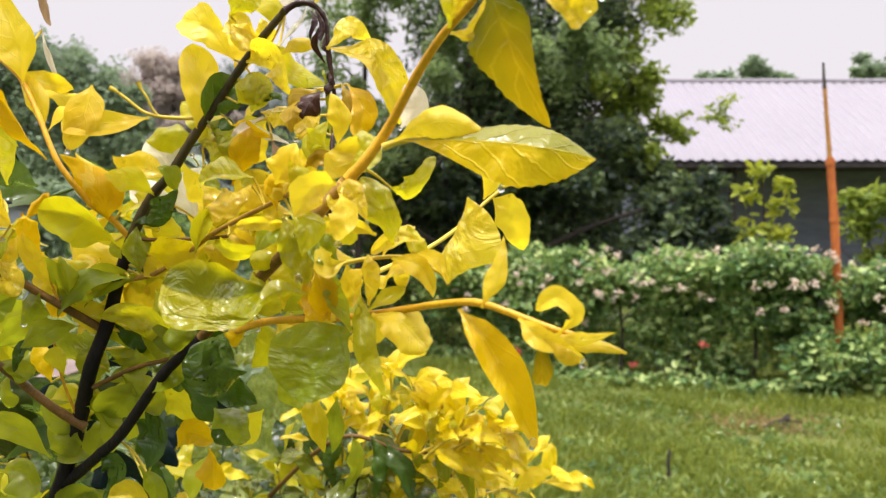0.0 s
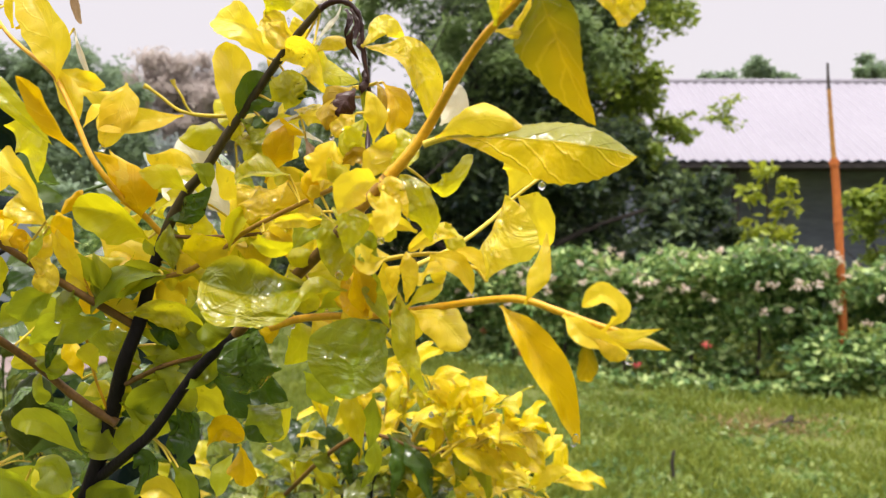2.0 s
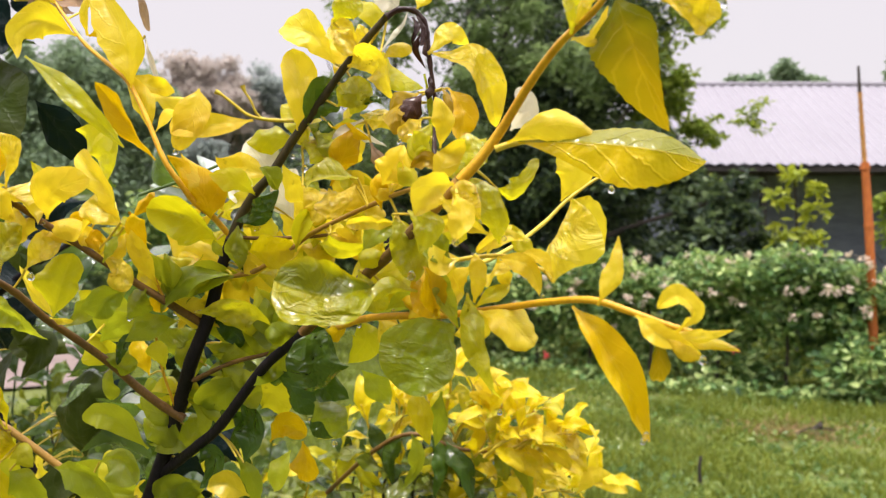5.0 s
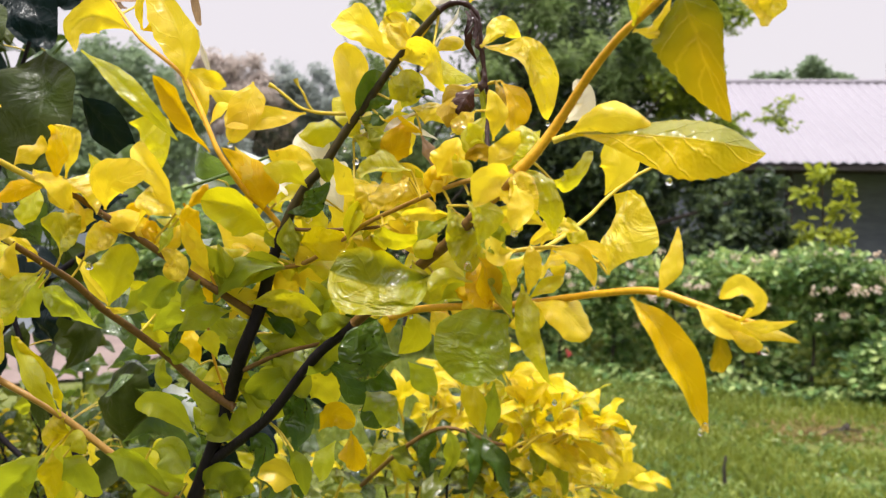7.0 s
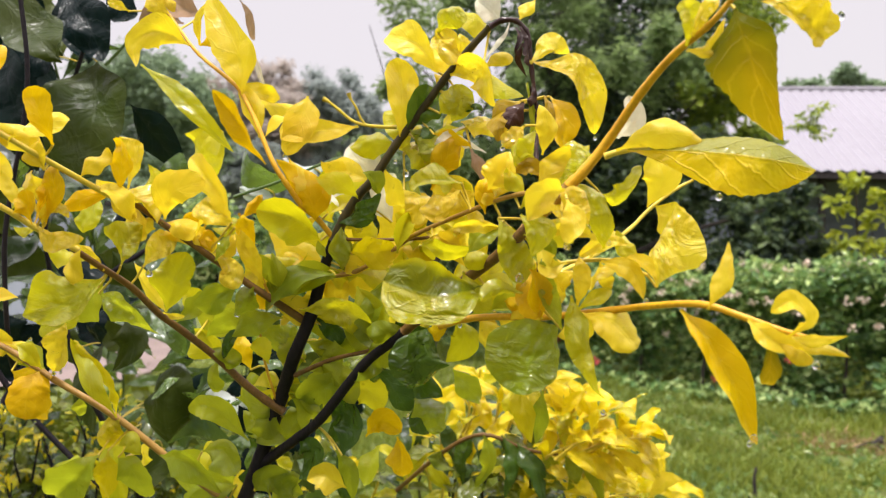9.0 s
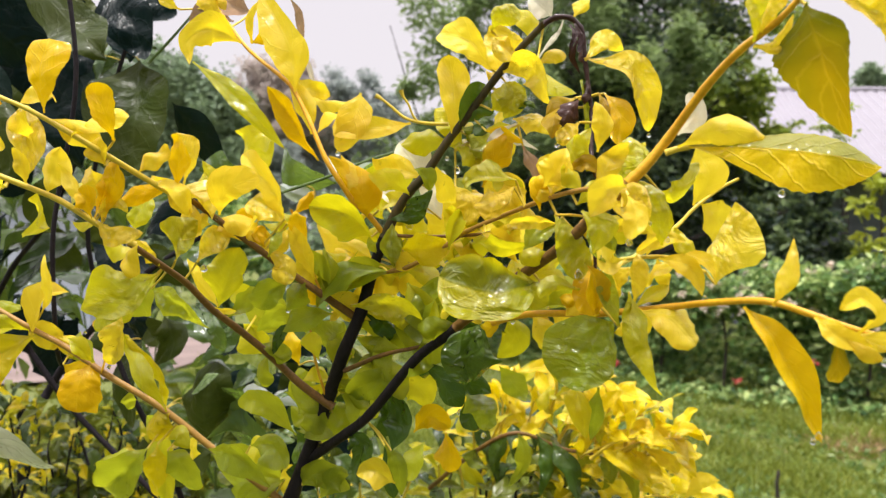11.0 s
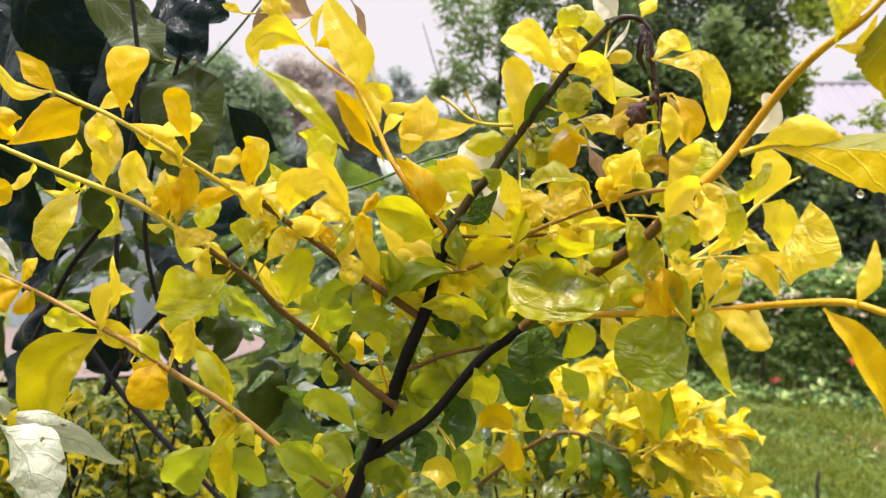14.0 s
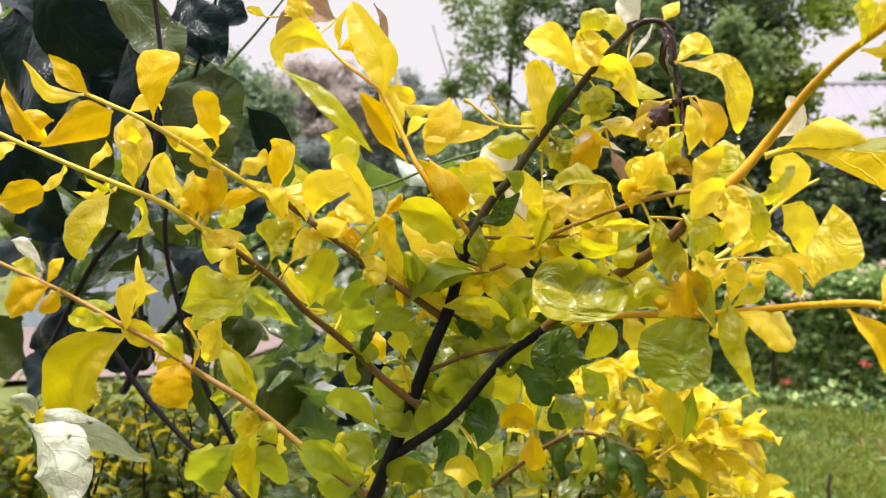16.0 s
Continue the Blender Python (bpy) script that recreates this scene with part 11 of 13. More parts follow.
leaf(kside, (-0.4443, 0.6592, 1.3238), (-0.4166, 0.6601, 1.3006), 0.0255, BROAD_GREEN, roll=27, bend=0.04, fold=-0.19, twist=12, shape=0.10, curl=0.25, hook=-0.56)
leaf(kside, (-0.4287, 0.6592, 1.3051), (-0.3733, 0.6480, 1.2737), 0.0336, DARK_BROAD, roll=-28, bend=0.04, fold=-0.23, twist=3, shape=0.25)
leaf(kside, (-0.3787, 0.6642, 1.3014), (-0.3505, 0.6697, 1.2712), 0.0278, BROAD_GREEN, roll=7, bend=0.08, fold=-0.30, twist=-14, shape=-0.01)
leaf(kside, (-0.3934, 0.6592, 1.2869), (-0.4393, 0.6529, 1.2623), 0.0279, BROAD_GREEN, roll=10, bend=0.09, fold=-0.31, twist=-24, shape=0.18, curl=0.20, hook=-0.58)
leaf(kside, (-0.3418, 0.6667, 1.2644), (-0.2924, 0.6522, 1.2298), 0.0225, WET_BROAD, roll=11, bend=0.11, fold=0.34, twist=14, shape=-0.07, curl=0.25, hook=0.63)
leaf(kside, (-0.3279, 0.6192, 1.2582), (-0.2942, 0.6162, 1.2246), 0.0160, WET_BROAD, roll=-14, bend=0.14, fold=0.22, twist=3, shape=0.14, hook=-0.51)
leaf(kside, (-0.3173, 0.6792, 1.2885), (-0.2652, 0.6848, 1.3089), 0.0399, WET_BROAD, roll=-60, bend=0.05, fold=-0.33, twist=22, shape=0.16)
leaf(kside, (-0.3923, 0.6592, 1.2445), (-0.3500, 0.6472, 1.2237), 0.0230, BROAD_GREEN, roll=11, bend=0.12, fold=0.37, twist=11, shape=0.26)

kup = stem("branch", [(-0.5610, 0.7000, 1.2053), (-0.5121, 0.6800, 1.2788), (-0.4699, 0.6600, 1.3186), (-0.4373, 0.6400, 1.3602), (-0.4182, 0.6300, 1.3913)],
    0.0026, 0.0016, BARK_DARK, dark_shrub, "dark wet woody stem")
leaf(kup, (-0.5925, 0.6992, 1.3692), (-0.5555, 0.7044, 1.3030), 0.0529, DARK_BROAD, roll=24, bend=-0.01, fold=0.25, twist=21, shape=0.25)
leaf(kup, (-0.5435, 0.7192, 1.3297), (-0.5839, 0.7234, 1.2549), 0.0445, DARK_BROAD, roll=11, bend=0.12, fold=-0.23, twist=-14, shape=-0.08)
leaf(kup, (-0.4443, 0.6392, 1.3647), (-0.4665, 0.6294, 1.3084), 0.0294, BROAD_GREEN, roll=-10, bend=0.03, fold=0.15, twist=10, shape=0.15, hook=-0.79)

klow = stem("branch", [(-0.4466, 0.6000, 1.2253), (-0.4085, 0.6000, 1.1790), (-0.3574, 0.6000, 1.1319), (-0.3299, 0.6000, 1.1057)],
    0.0024, 0.0018, BARK_DARK, dark_shrub, "dark wet woody stem")

kgreen = stem("branch", [(-0.3561, 0.6000, 1.4399), (-0.3408, 0.6000, 1.4561), (-0.3257, 0.6000, 1.4731), (-0.3085, 0.6000, 1.4943)],
    0.0012, 0.0008, STEM_GREEN, dark_shrub, "green leaf stalk")

kgreen2 = stem("branch", [(-0.2301, 0.5200, 1.3384), (-0.2006, 0.5200, 1.3486), (-0.1714, 0.5200, 1.3609), (-0.1426, 0.5200, 1.3694)],
    0.0010, 0.0008, STEM_GREEN, dark_shrub, "green leaf stalk")
blade(kgreen2, [(-0.1641, 0.5980, 1.3608), (-0.1852, 0.5993, 1.3632), (-0.2061, 0.6085, 1.3673)], 0.0106, PALE_SHEEN, peak=0.5, tip=0.71, fold=0.12, roll=-19)
stalk(kgreen2, (-0.1570, 0.5200, 1.3651), (-0.1641, 0.5980, 1.3608))
blade(kgreen2, [(-0.1876, 0.5980, 1.3506), (-0.2039, 0.5977, 1.3620), (-0.2204, 0.6046, 1.3718)], 0.0203, PALE_SHEEN, peak=0.5, tip=0.82, fold=0.41, roll=20)
stalk(kgreen2, (-0.1787, 0.5200, 1.3578), (-0.1876, 0.5980, 1.3506))
blade(kgreen2, [(-0.2246, 0.5980, 1.3397), (-0.2360, 0.5918, 1.3433), (-0.2496, 0.5912, 1.3501)], 0.0177, PALE_SHEEN, peak=0.5, tip=0.67, fold=-0.38, roll=1)
stalk(kgreen2, (-0.2117, 0.5200, 1.3448), (-0.2246, 0.5980, 1.3397))
leaf(kgreen2, (-0.2096, 0.5992, 1.3527), (-0.2564, 0.5897, 1.3658), 0.0295, WET_BROAD, roll=-60, bend=0.11, fold=0.30, twist=5, shape=0.13, curl=0.28, hook=-0.57)
leaf(kgreen2, (-0.1969, 0.5992, 1.3549), (-0.1506, 0.5939, 1.3673), 0.0260, WET_BROAD, roll=-60, bend=0.13, fold=0.32, twist=2, shape=0.19, curl=0.24, hook=-0.78)
leaf(kgreen2, (-0.1780, 0.4992, 1.3376), (-0.1452, 0.5000, 1.3509), 0.0217, LIME, roll=16, bend=0.04, fold=0.19, twist=18, shape=0.29, hook=-0.59, pucker=0.15)
leaf(kgreen2, (-0.2848, 0.6192, 1.3512), (-0.3182, 0.6109, 1.3631), 0.0309, WET_BROAD, roll=-60, bend=0.03, fold=-0.33, twist=-12, shape=0.26, curl=0.28)


spotted_plant = tagged(new("spotted_plant"), "low plant with pale mildewed spotted leaves", "plant")

swhite = stem("branch", [(-0.3580, 0.4000, 1.1389), (-0.3632, 0.3970, 1.1693), (-0.3673, 0.3950, 1.1932), (-0.3694, 0.3940, 1.2105)],
    0.0012, 0.0007, STEM_GREEN, spotted_plant, "green leaf stalk")
blade(swhite, [(-0.3703, 0.3921, 1.2086), (-0.3472, 0.3793, 1.1959), (-0.3350, 0.3758, 1.1710)], 0.0347, SPOTTED, peak=0.5, tip=0.6, fold=-0.13, roll=10, calm=0.6)
blade(swhite, [(-0.3726, 0.3920, 1.2150), (-0.3448, 0.3912, 1.2078), (-0.3250, 0.3964, 1.1989), (-0.3106, 0.4076, 1.1840)], 0.0217, SPOTTED, peak=0.42, tip=0.8, fold=0.22, roll=18, calm=0.6)
stalk(swhite, (-0.3694, 0.3940, 1.2105), (-0.3726, 0.3920, 1.2150))
blade(swhite, [(-0.3589, 0.3948, 1.1725), (-0.3468, 0.3936, 1.1648), (-0.3414, 0.3986, 1.1458)], 0.0177, SPOTTED, tip=0.94, fold=-0.29, roll=20)
blade(swhite, [(-0.3632, 0.3920, 1.2120), (-0.3701, 0.3869, 1.2202), (-0.3778, 0.3856, 1.2189)], 0.0123, SPOTTED, tip=1.0, fold=-0.3, roll=-1)
stalk(swhite, (-0.3694, 0.3940, 1.2105), (-0.3632, 0.3920, 1.2120))
blade(swhite, [(-0.3621, 0.3925, 1.2040), (-0.3619, 0.3891, 1.2120), (-0.3590, 0.3883, 1.2187)], 0.0041, YELLOW, tip=0.98, fold=0.19, roll=4)
stalk(swhite, (-0.3684, 0.3945, 1.2018), (-0.3621, 0.3925, 1.2040))


# low golden shrub behind, built of leafy shoots
SHOOT_LEAVES = leaf_set((SHOOT_YELLOW, SHOOT_LIME, SHOOT_OLIVE, SHOOT_GREEN, SHOOT_BROAD), 5, 3)
low_shrub = tagged(new("golden_shrub"), "dense low golden shrub with small bright yellow leaves", "shrub")
shoot(low_shrub, (-0.019, 0.730, 1.128), (0.030, 0.700, 1.174), 0.041, SHOOT_LEAVES, (SHOOT_YELLOW, SHOOT_YELLOW, SHOOT_YELLOW, SHOOT_YELLOW, SHOOT_LIME), 100, n=6)
shoot(low_shrub, (-0.005, 0.720, 1.128), (0.065, 0.690, 1.158), 0.041, SHOOT_LEAVES, (SHOOT_YELLOW, SHOOT_YELLOW, SHOOT_YELLOW, SHOOT_YELLOW, SHOOT_LIME), 101, n=6)
shoot(low_shrub, (0.011, 0.750, 1.124), (0.061, 0.720, 1.137), 0.042, SHOOT_LEAVES, (SHOOT_YELLOW, SHOOT_YELLOW, SHOOT_YELLOW, SHOOT_YELLOW, SHOOT_LIME), 102, n=6)
shoot(low_shrub, (-0.019, 0.740, 1.130), (0.005, 0.710, 1.185), 0.042, SHOOT_LEAVES, (SHOOT_YELLOW, SHOOT_YELLOW, SHOOT_YELLOW, SHOOT_YELLOW, SHOOT_LIME), 103, n=6)
shoot(low_shrub, (-0.039, 0.750, 1.133), (-0.020, 0.720, 1.192), 0.042, SHOOT_LEAVES, (SHOOT_YELLOW, SHOOT_YELLOW, SHOOT_YELLOW, SHOOT_YELLOW, SHOOT_LIME), 104, n=6)
shoot(low_shrub, (-0.054, 0.760, 1.140), (-0.040, 0.730, 1.202), 0.042, SHOOT_LEAVES, (SHOOT_YELLOW, SHOOT_YELLOW, SHOOT_YELLOW, SHOOT_YELLOW, SHOOT_LIME), 105, n=6)
shoot(low_shrub, (-0.091, 0.790, 1.133), (-0.077, 0.760, 1.201), 0.043, SHOOT_LEAVES, (SHOOT_YELLOW, SHOOT_YELLOW, SHOOT_YELLOW, SHOOT_YELLOW, SHOOT_LIME), 106, n=6)
shoot(low_shrub, (0.029, 0.830, 1.049), (0.069, 0.800, 1.094), 0.044, SHOOT_LEAVES, (SHOOT_YELLOW, SHOOT_YELLOW, SHOOT_YELLOW, SHOOT_YELLOW, SHOOT_LIME), 107, n=6)
shoot(low_shrub, (0.075, 1.150, 0.950), (0.161, 1.120, 0.999), 0.055, SHOOT_LEAVES, (SHOOT_YELLOW, SHOOT_YELLOW, SHOOT_YELLOW, SHOOT_YELLOW, SHOOT_LIME), 108, n=6)
shoot(low_shrub, (0.094, 1.180, 0.942), (0.182, 1.150, 1.000), 0.056, SHOOT_LEAVES, (SHOOT_YELLOW, SHOOT_YELLOW, SHOOT_YELLOW, SHOOT_YELLOW, SHOOT_LIME), 109, n=6)
shoot(low_shrub, (-0.018, 0.770, 1.093), (0.033, 0.740, 1.127), 0.043, SHOOT_LEAVES, (SHOOT_YELLOW, SHOOT_YELLOW, SHOOT_YELLOW, SHOOT_YELLOW, SHOOT_LIME), 110, n=6)
shoot(low_shrub, (-0.043, 0.750, 1.077), (-0.001, 0.720, 1.116), 0.042, SHOOT_LEAVES, (SHOOT_YELLOW, SHOOT_YELLOW, SHOOT_YELLOW, SHOOT_YELLOW, SHOOT_LIME), 111, n=6)
shoot(low_shrub, (-0.053, 0.770, 1.071), (-0.036, 0.740, 1.125), 0.043, SHOOT_LEAVES, (SHOOT_YELLOW, SHOOT_YELLOW, SHOOT_LIME, SHOOT_OLIVE), 112, n=6)
shoot(low_shrub, (-0.100, 0.770, 1.070), (-0.068, 0.740, 1.117), 0.043, SHOOT_LEAVES, (SHOOT_YELLOW, SHOOT_YELLOW, SHOOT_LIME, SHOOT_OLIVE), 113, n=6)
shoot(low_shrub, (-0.112, 0.790, 1.064), (-0.099, 0.760, 1.109), 0.043, SHOOT_LEAVES, (SHOOT_YELLOW, SHOOT_YELLOW, SHOOT_LIME, SHOOT_OLIVE), 114, n=6)
shoot(low_shrub, (-0.160, 0.830, 1.050), (-0.148, 0.800, 1.100), 0.044, SHOOT_LEAVES, (SHOOT_YELLOW, SHOOT_LIME, SHOOT_OLIVE, SHOOT_GREEN), 115, n=6)
shoot(low_shrub, (-0.191, 0.850, 1.044), (-0.178, 0.820, 1.089), 0.045, SHOOT_LEAVES, (SHOOT_YELLOW, SHOOT_LIME, SHOOT_OLIVE, SHOOT_GREEN), 116, n=6)
shoot(low_shrub, (-0.238, 0.880, 1.033), (-0.226, 0.850, 1.080), 0.046, SHOOT_LEAVES, (SHOOT_YELLOW, SHOOT_LIME, SHOOT_OLIVE, SHOOT_GREEN), 117, n=6)
shoot(low_shrub, (-0.114, 0.810, 1.107), (-0.122, 0.780, 1.163), 0.044, SHOOT_LEAVES, (SHOOT_YELLOW, SHOOT_YELLOW, SHOOT_YELLOW, SHOOT_YELLOW, SHOOT_LIME), 118, n=6)
shoot(low_shrub, (-0.103, 0.810, 1.112), (-0.088, 0.780, 1.172), 0.044, SHOOT_LEAVES, (SHOOT_YELLOW, SHOOT_YELLOW, SHOOT_YELLOW, SHOOT_YELLOW, SHOOT_LIME), 119, n=6)
shoot(low_shrub, (-0.011, 0.710, 1.133), (0.023, 0.680, 1.159), 0.041, SHOOT_LEAVES, (SHOOT_YELLOW, SHOOT_YELLOW, SHOOT_YELLOW, SHOOT_YELLOW, SHOOT_LIME), 120, n=6)
shoot(low_shrub, (-0.029, 0.730, 1.113), (0.007, 0.700, 1.150), 0.041, SHOOT_LEAVES, (SHOOT_YELLOW, SHOOT_YELLOW, SHOOT_YELLOW, SHOOT_YELLOW, SHOOT_LIME), 121, n=6)
shoot(low_shrub, (-0.002, 0.770, 1.077), (0.040, 0.740, 1.107), 0.043, SHOOT_LEAVES, (SHOOT_YELLOW, SHOOT_YELLOW, SHOOT_YELLOW, SHOOT_YELLOW, SHOOT_LIME), 122, n=6)
shoot(low_shrub, (0.083, 0.980, 1.010), (0.110, 0.950, 1.077), 0.051, SHOOT_LEAVES, (SHOOT_YELLOW, SHOOT_YELLOW, SHOOT_YELLOW, SHOOT_YELLOW, SHOOT_LIME), 123, n=6)
shoot(low_shrub, (-0.126, 0.830, 1.068), (-0.145, 0.800, 1.114), 0.044, SHOOT_LEAVES, (SHOOT_YELLOW, SHOOT_LIME, SHOOT_OLIVE, SHOOT_GREEN), 124, n=6)
shoot(low_shrub, (-0.080, 0.780, 1.073), (-0.043, 0.750, 1.098), 0.043, SHOOT_LEAVES, (SHOOT_YELLOW, SHOOT_YELLOW, SHOOT_LIME, SHOOT_OLIVE), 125, n=6)
shoot(low_shrub, (0.000, 0.730, 1.119), (0.051, 0.700, 1.162), 0.041, SHOOT_LEAVES, (SHOOT_YELLOW, SHOOT_YELLOW, SHOOT_YELLOW, SHOOT_YELLOW, SHOOT_LIME), 126, n=6)
shoot(low_shrub, (0.015, 0.790, 1.082), (0.052, 0.760, 1.117), 0.043, SHOOT_LEAVES, (SHOOT_YELLOW, SHOOT_YELLOW, SHOOT_YELLOW, SHOOT_YELLOW, SHOOT_LIME), 127, n=6)
shoot(low_shrub, (-0.033, 0.770, 1.118), (-0.054, 0.740, 1.164), 0.043, SHOOT_LEAVES, (SHOOT_YELLOW, SHOOT_YELLOW, SHOOT_YELLOW, SHOOT_YELLOW, SHOOT_LIME), 128, n=6)
shoot(low_shrub, (-0.070, 0.790, 1.118), (-0.059, 0.760, 1.171), 0.043, SHOOT_LEAVES, (SHOOT_YELLOW, SHOOT_YELLOW, SHOOT_YELLOW, SHOOT_YELLOW, SHOOT_LIME), 129, n=6)
shoot(low_shrub, (0.040, 0.830, 1.066), (0.077, 0.800, 1.078), 0.044, SHOOT_LEAVES, (SHOOT_YELLOW, SHOOT_YELLOW, SHOOT_YELLOW, SHOOT_YELLOW, SHOOT_LIME), 130, n=6)
shoot(low_shrub, (-0.277, 0.890, 1.029), (-0.264, 0.860, 1.080), 0.046, SHOOT_LEAVES, (SHOOT_YELLOW, SHOOT_LIME, SHOOT_OLIVE, SHOOT_GREEN), 131, n=6)
shoot(low_shrub, (-0.005, 0.730, 1.138), (-0.007, 0.700, 1.173), 0.041, SHOOT_LEAVES, (SHOOT_YELLOW, SHOOT_YELLOW, SHOOT_YELLOW, SHOOT_YELLOW, SHOOT_LIME), 132, n=6)
shoot(low_shrub, (0.019, 0.730, 1.138), (0.021, 0.700, 1.169), 0.041, SHOOT_LEAVES, (SHOOT_YELLOW, SHOOT_YELLOW, SHOOT_YELLOW, SHOOT_YELLOW, SHOOT_LIME), 133, n=6)
shoot(low_shrub, (0.035, 0.740, 1.127), (0.048, 0.710, 1.158), 0.042, SHOOT_LEAVES, (SHOOT_YELLOW, SHOOT_YELLOW, SHOOT_YELLOW, SHOOT_YELLOW, SHOOT_LIME), 134, n=6)
shoot(low_shrub, (-0.036, 0.910, 1.023), (-0.013, 0.880, 1.092), 0.05, SHOOT_LEAVES, (SHOOT_GREEN, SHOOT_OLIVE, SHOOT_LIME), 700, n=7, bark=BARK_DARK)
shoot(low_shrub, (-0.072, 0.890, 1.028), (-0.054, 0.860, 1.107), 0.05, SHOOT_LEAVES, (SHOOT_GREEN, SHOOT_OLIVE, SHOOT_LIME), 701, n=7, bark=BARK_DARK)
shoot(low_shrub, (0.002, 0.930, 1.017), (0.024, 0.900, 1.069), 0.05, SHOOT_LEAVES, (SHOOT_GREEN, SHOOT_OLIVE, SHOOT_LIME), 702, n=7, bark=BARK_DARK)
shoot(low_shrub, (-0.109, 0.910, 1.021), (-0.096, 0.880, 1.096), 0.05, SHOOT_LEAVES, (SHOOT_GREEN, SHOOT_OLIVE, SHOOT_LIME), 703, n=7, bark=BARK_DARK)
shoot(low_shrub, (0.028, 0.950, 1.012), (0.050, 0.920, 1.083), 0.05, SHOOT_LEAVES, (SHOOT_GREEN, SHOOT_OLIVE, SHOOT_LIME), 704, n=7, bark=BARK_DARK)
shoot(low_shrub, (-0.024, 0.890, 1.053), (-0.037, 0.860, 1.130), 0.05, SHOOT_LEAVES, (SHOOT_GREEN, SHOOT_OLIVE, SHOOT_LIME), 705, n=7, bark=BARK_DARK)
shoot(low_shrub, (0.063, 0.980, 1.003), (0.078, 0.950, 1.038), 0.05, SHOOT_LEAVES, (SHOOT_GREEN, SHOOT_OLIVE, SHOOT_LIME), 706, n=7, bark=BARK_DARK)
shoot(low_shrub, (-0.142, 0.930, 1.014), (-0.133, 0.900, 1.084), 0.05, SHOOT_LEAVES, (SHOOT_GREEN, SHOOT_OLIVE, SHOOT_LIME), 707, n=7, bark=BARK_DARK)
shoot(low_shrub, (0.007, 0.910, 1.048), (0.016, 0.880, 1.110), 0.05, SHOOT_LEAVES, (SHOOT_GREEN, SHOOT_OLIVE, SHOOT_LIME), 708, n=7, bark=BARK_DARK)
shoot(low_shrub, (-0.054, 0.910, 1.047), (-0.079, 0.880, 1.132), 0.05, SHOOT_LEAVES, (SHOOT_GREEN, SHOOT_OLIVE, SHOOT_LIME), 709, n=7, bark=BARK_DARK)
shoot(low_shrub, (-0.074, 0.770, 1.066), (-0.068, 0.740, 1.110), 0.05, SHOOT_LEAVES, (SHOOT_GREEN, SHOOT_OLIVE, SHOOT_LIME), 710, n=7, bark=BARK_DARK)
shoot(low_shrub, (-0.033, 0.770, 1.066), (-0.031, 0.740, 1.108), 0.05, SHOOT_LEAVES, (SHOOT_GREEN, SHOOT_OLIVE, SHOOT_LIME), 711, n=7, bark=BARK_DARK)
shoot(low_shrub, (-0.100, 0.780, 1.067), (-0.094, 0.750, 1.114), 0.05, SHOOT_LEAVES, (SHOOT_GREEN, SHOOT_OLIVE, SHOOT_LIME), 712, n=7, bark=BARK_DARK)
low_twig = stem("branch", [(-0.156, 0.800, 1.076), (-0.108, 0.740, 1.129), (-0.073, 0.720, 1.150), (-0.034, 0.720, 1.138), (-0.008, 0.720, 1.135)], 0.0022, 0.0013, BARK_BROWN, low_shrub, "brown young twig")
blade(low_twig, [(-0.0567, 0.7180, 1.1506), (-0.0468, 0.7077, 1.1283), (-0.0521, 0.7092, 1.0972)], 0.0147, GREEN, peak=0.4, tip=0.8, fold=0.29, roll=-10)
blade(low_twig, [(-0.0431, 0.7180, 1.1442), (-0.0278, 0.7078, 1.1242), (-0.0206, 0.7094, 1.0945)], 0.0168, GREEN, peak=0.4, tip=0.8, fold=0.29, roll=-14)
blade(low_twig, [(-0.0238, 0.7180, 1.1400), (-0.0109, 0.7210, 1.1232), (0.0016, 0.7312, 1.1112)], 0.0147, OLIVE, peak=0.4, tip=0.8, fold=0.37, roll=0)
bead(low_twig, (0.0016, 0.7312, 1.1107), 0.0014)
blade(low_twig, [(-0.0023, 0.7167, 1.1380), (0.0054, 0.7087, 1.1240), (0.0009, 0.7086, 1.1040)], 0.0136, OLIVE, peak=0.4, tip=0.8, fold=0.4, roll=-13)
blade(low_twig, [(0.0075, 0.7142, 1.1399), (0.0248, 0.7129, 1.1169), (0.0292, 0.7231, 1.0863)], 0.0157, OLIVE, peak=0.4, tip=0.8, fold=0.36, roll=3)
blade(low_twig, [(-0.0722, 0.7180, 1.1501), (-0.0661, 0.7184, 1.1275), (-0.0767, 0.7285, 1.1015)], 0.0136, OLIVE, peak=0.4, tip=0.8, fold=0.36, roll=0)
bead(low_twig, (-0.0767, 0.7285, 1.1010), 0.0008)
blade(low_twig, [(-0.0821, 0.7230, 1.1478), (-0.0917, 0.7257, 1.1248), (-0.0889, 0.7379, 1.0985)], 0.0158, GREEN, peak=0.4, tip=0.8, fold=-0.32, roll=-1)
bead(low_twig, (-0.0889, 0.7379, 1.0980), 0.0012)
blade(low_twig, [(0.0313, 0.7080, 1.1487), (0.0467, 0.6995, 1.1632), (0.0603, 0.6981, 1.1634)], 0.0134, YELLOW, peak=0.55, tip=0.99, fold=0.15, roll=0)
blade(low_twig, [(0.0322, 0.7080, 1.1469), (0.0539, 0.6976, 1.1522), (0.0675, 0.6956, 1.1429)], 0.0145, YELLOW, peak=0.55, tip=1.04, fold=-0.16, roll=-7)
blade(low_twig, [(0.0304, 0.7080, 1.1449), (0.0498, 0.6992, 1.1382), (0.0610, 0.6987, 1.1247)], 0.0155, YELLOW, peak=0.55, tip=0.86, fold=0.16, roll=9)
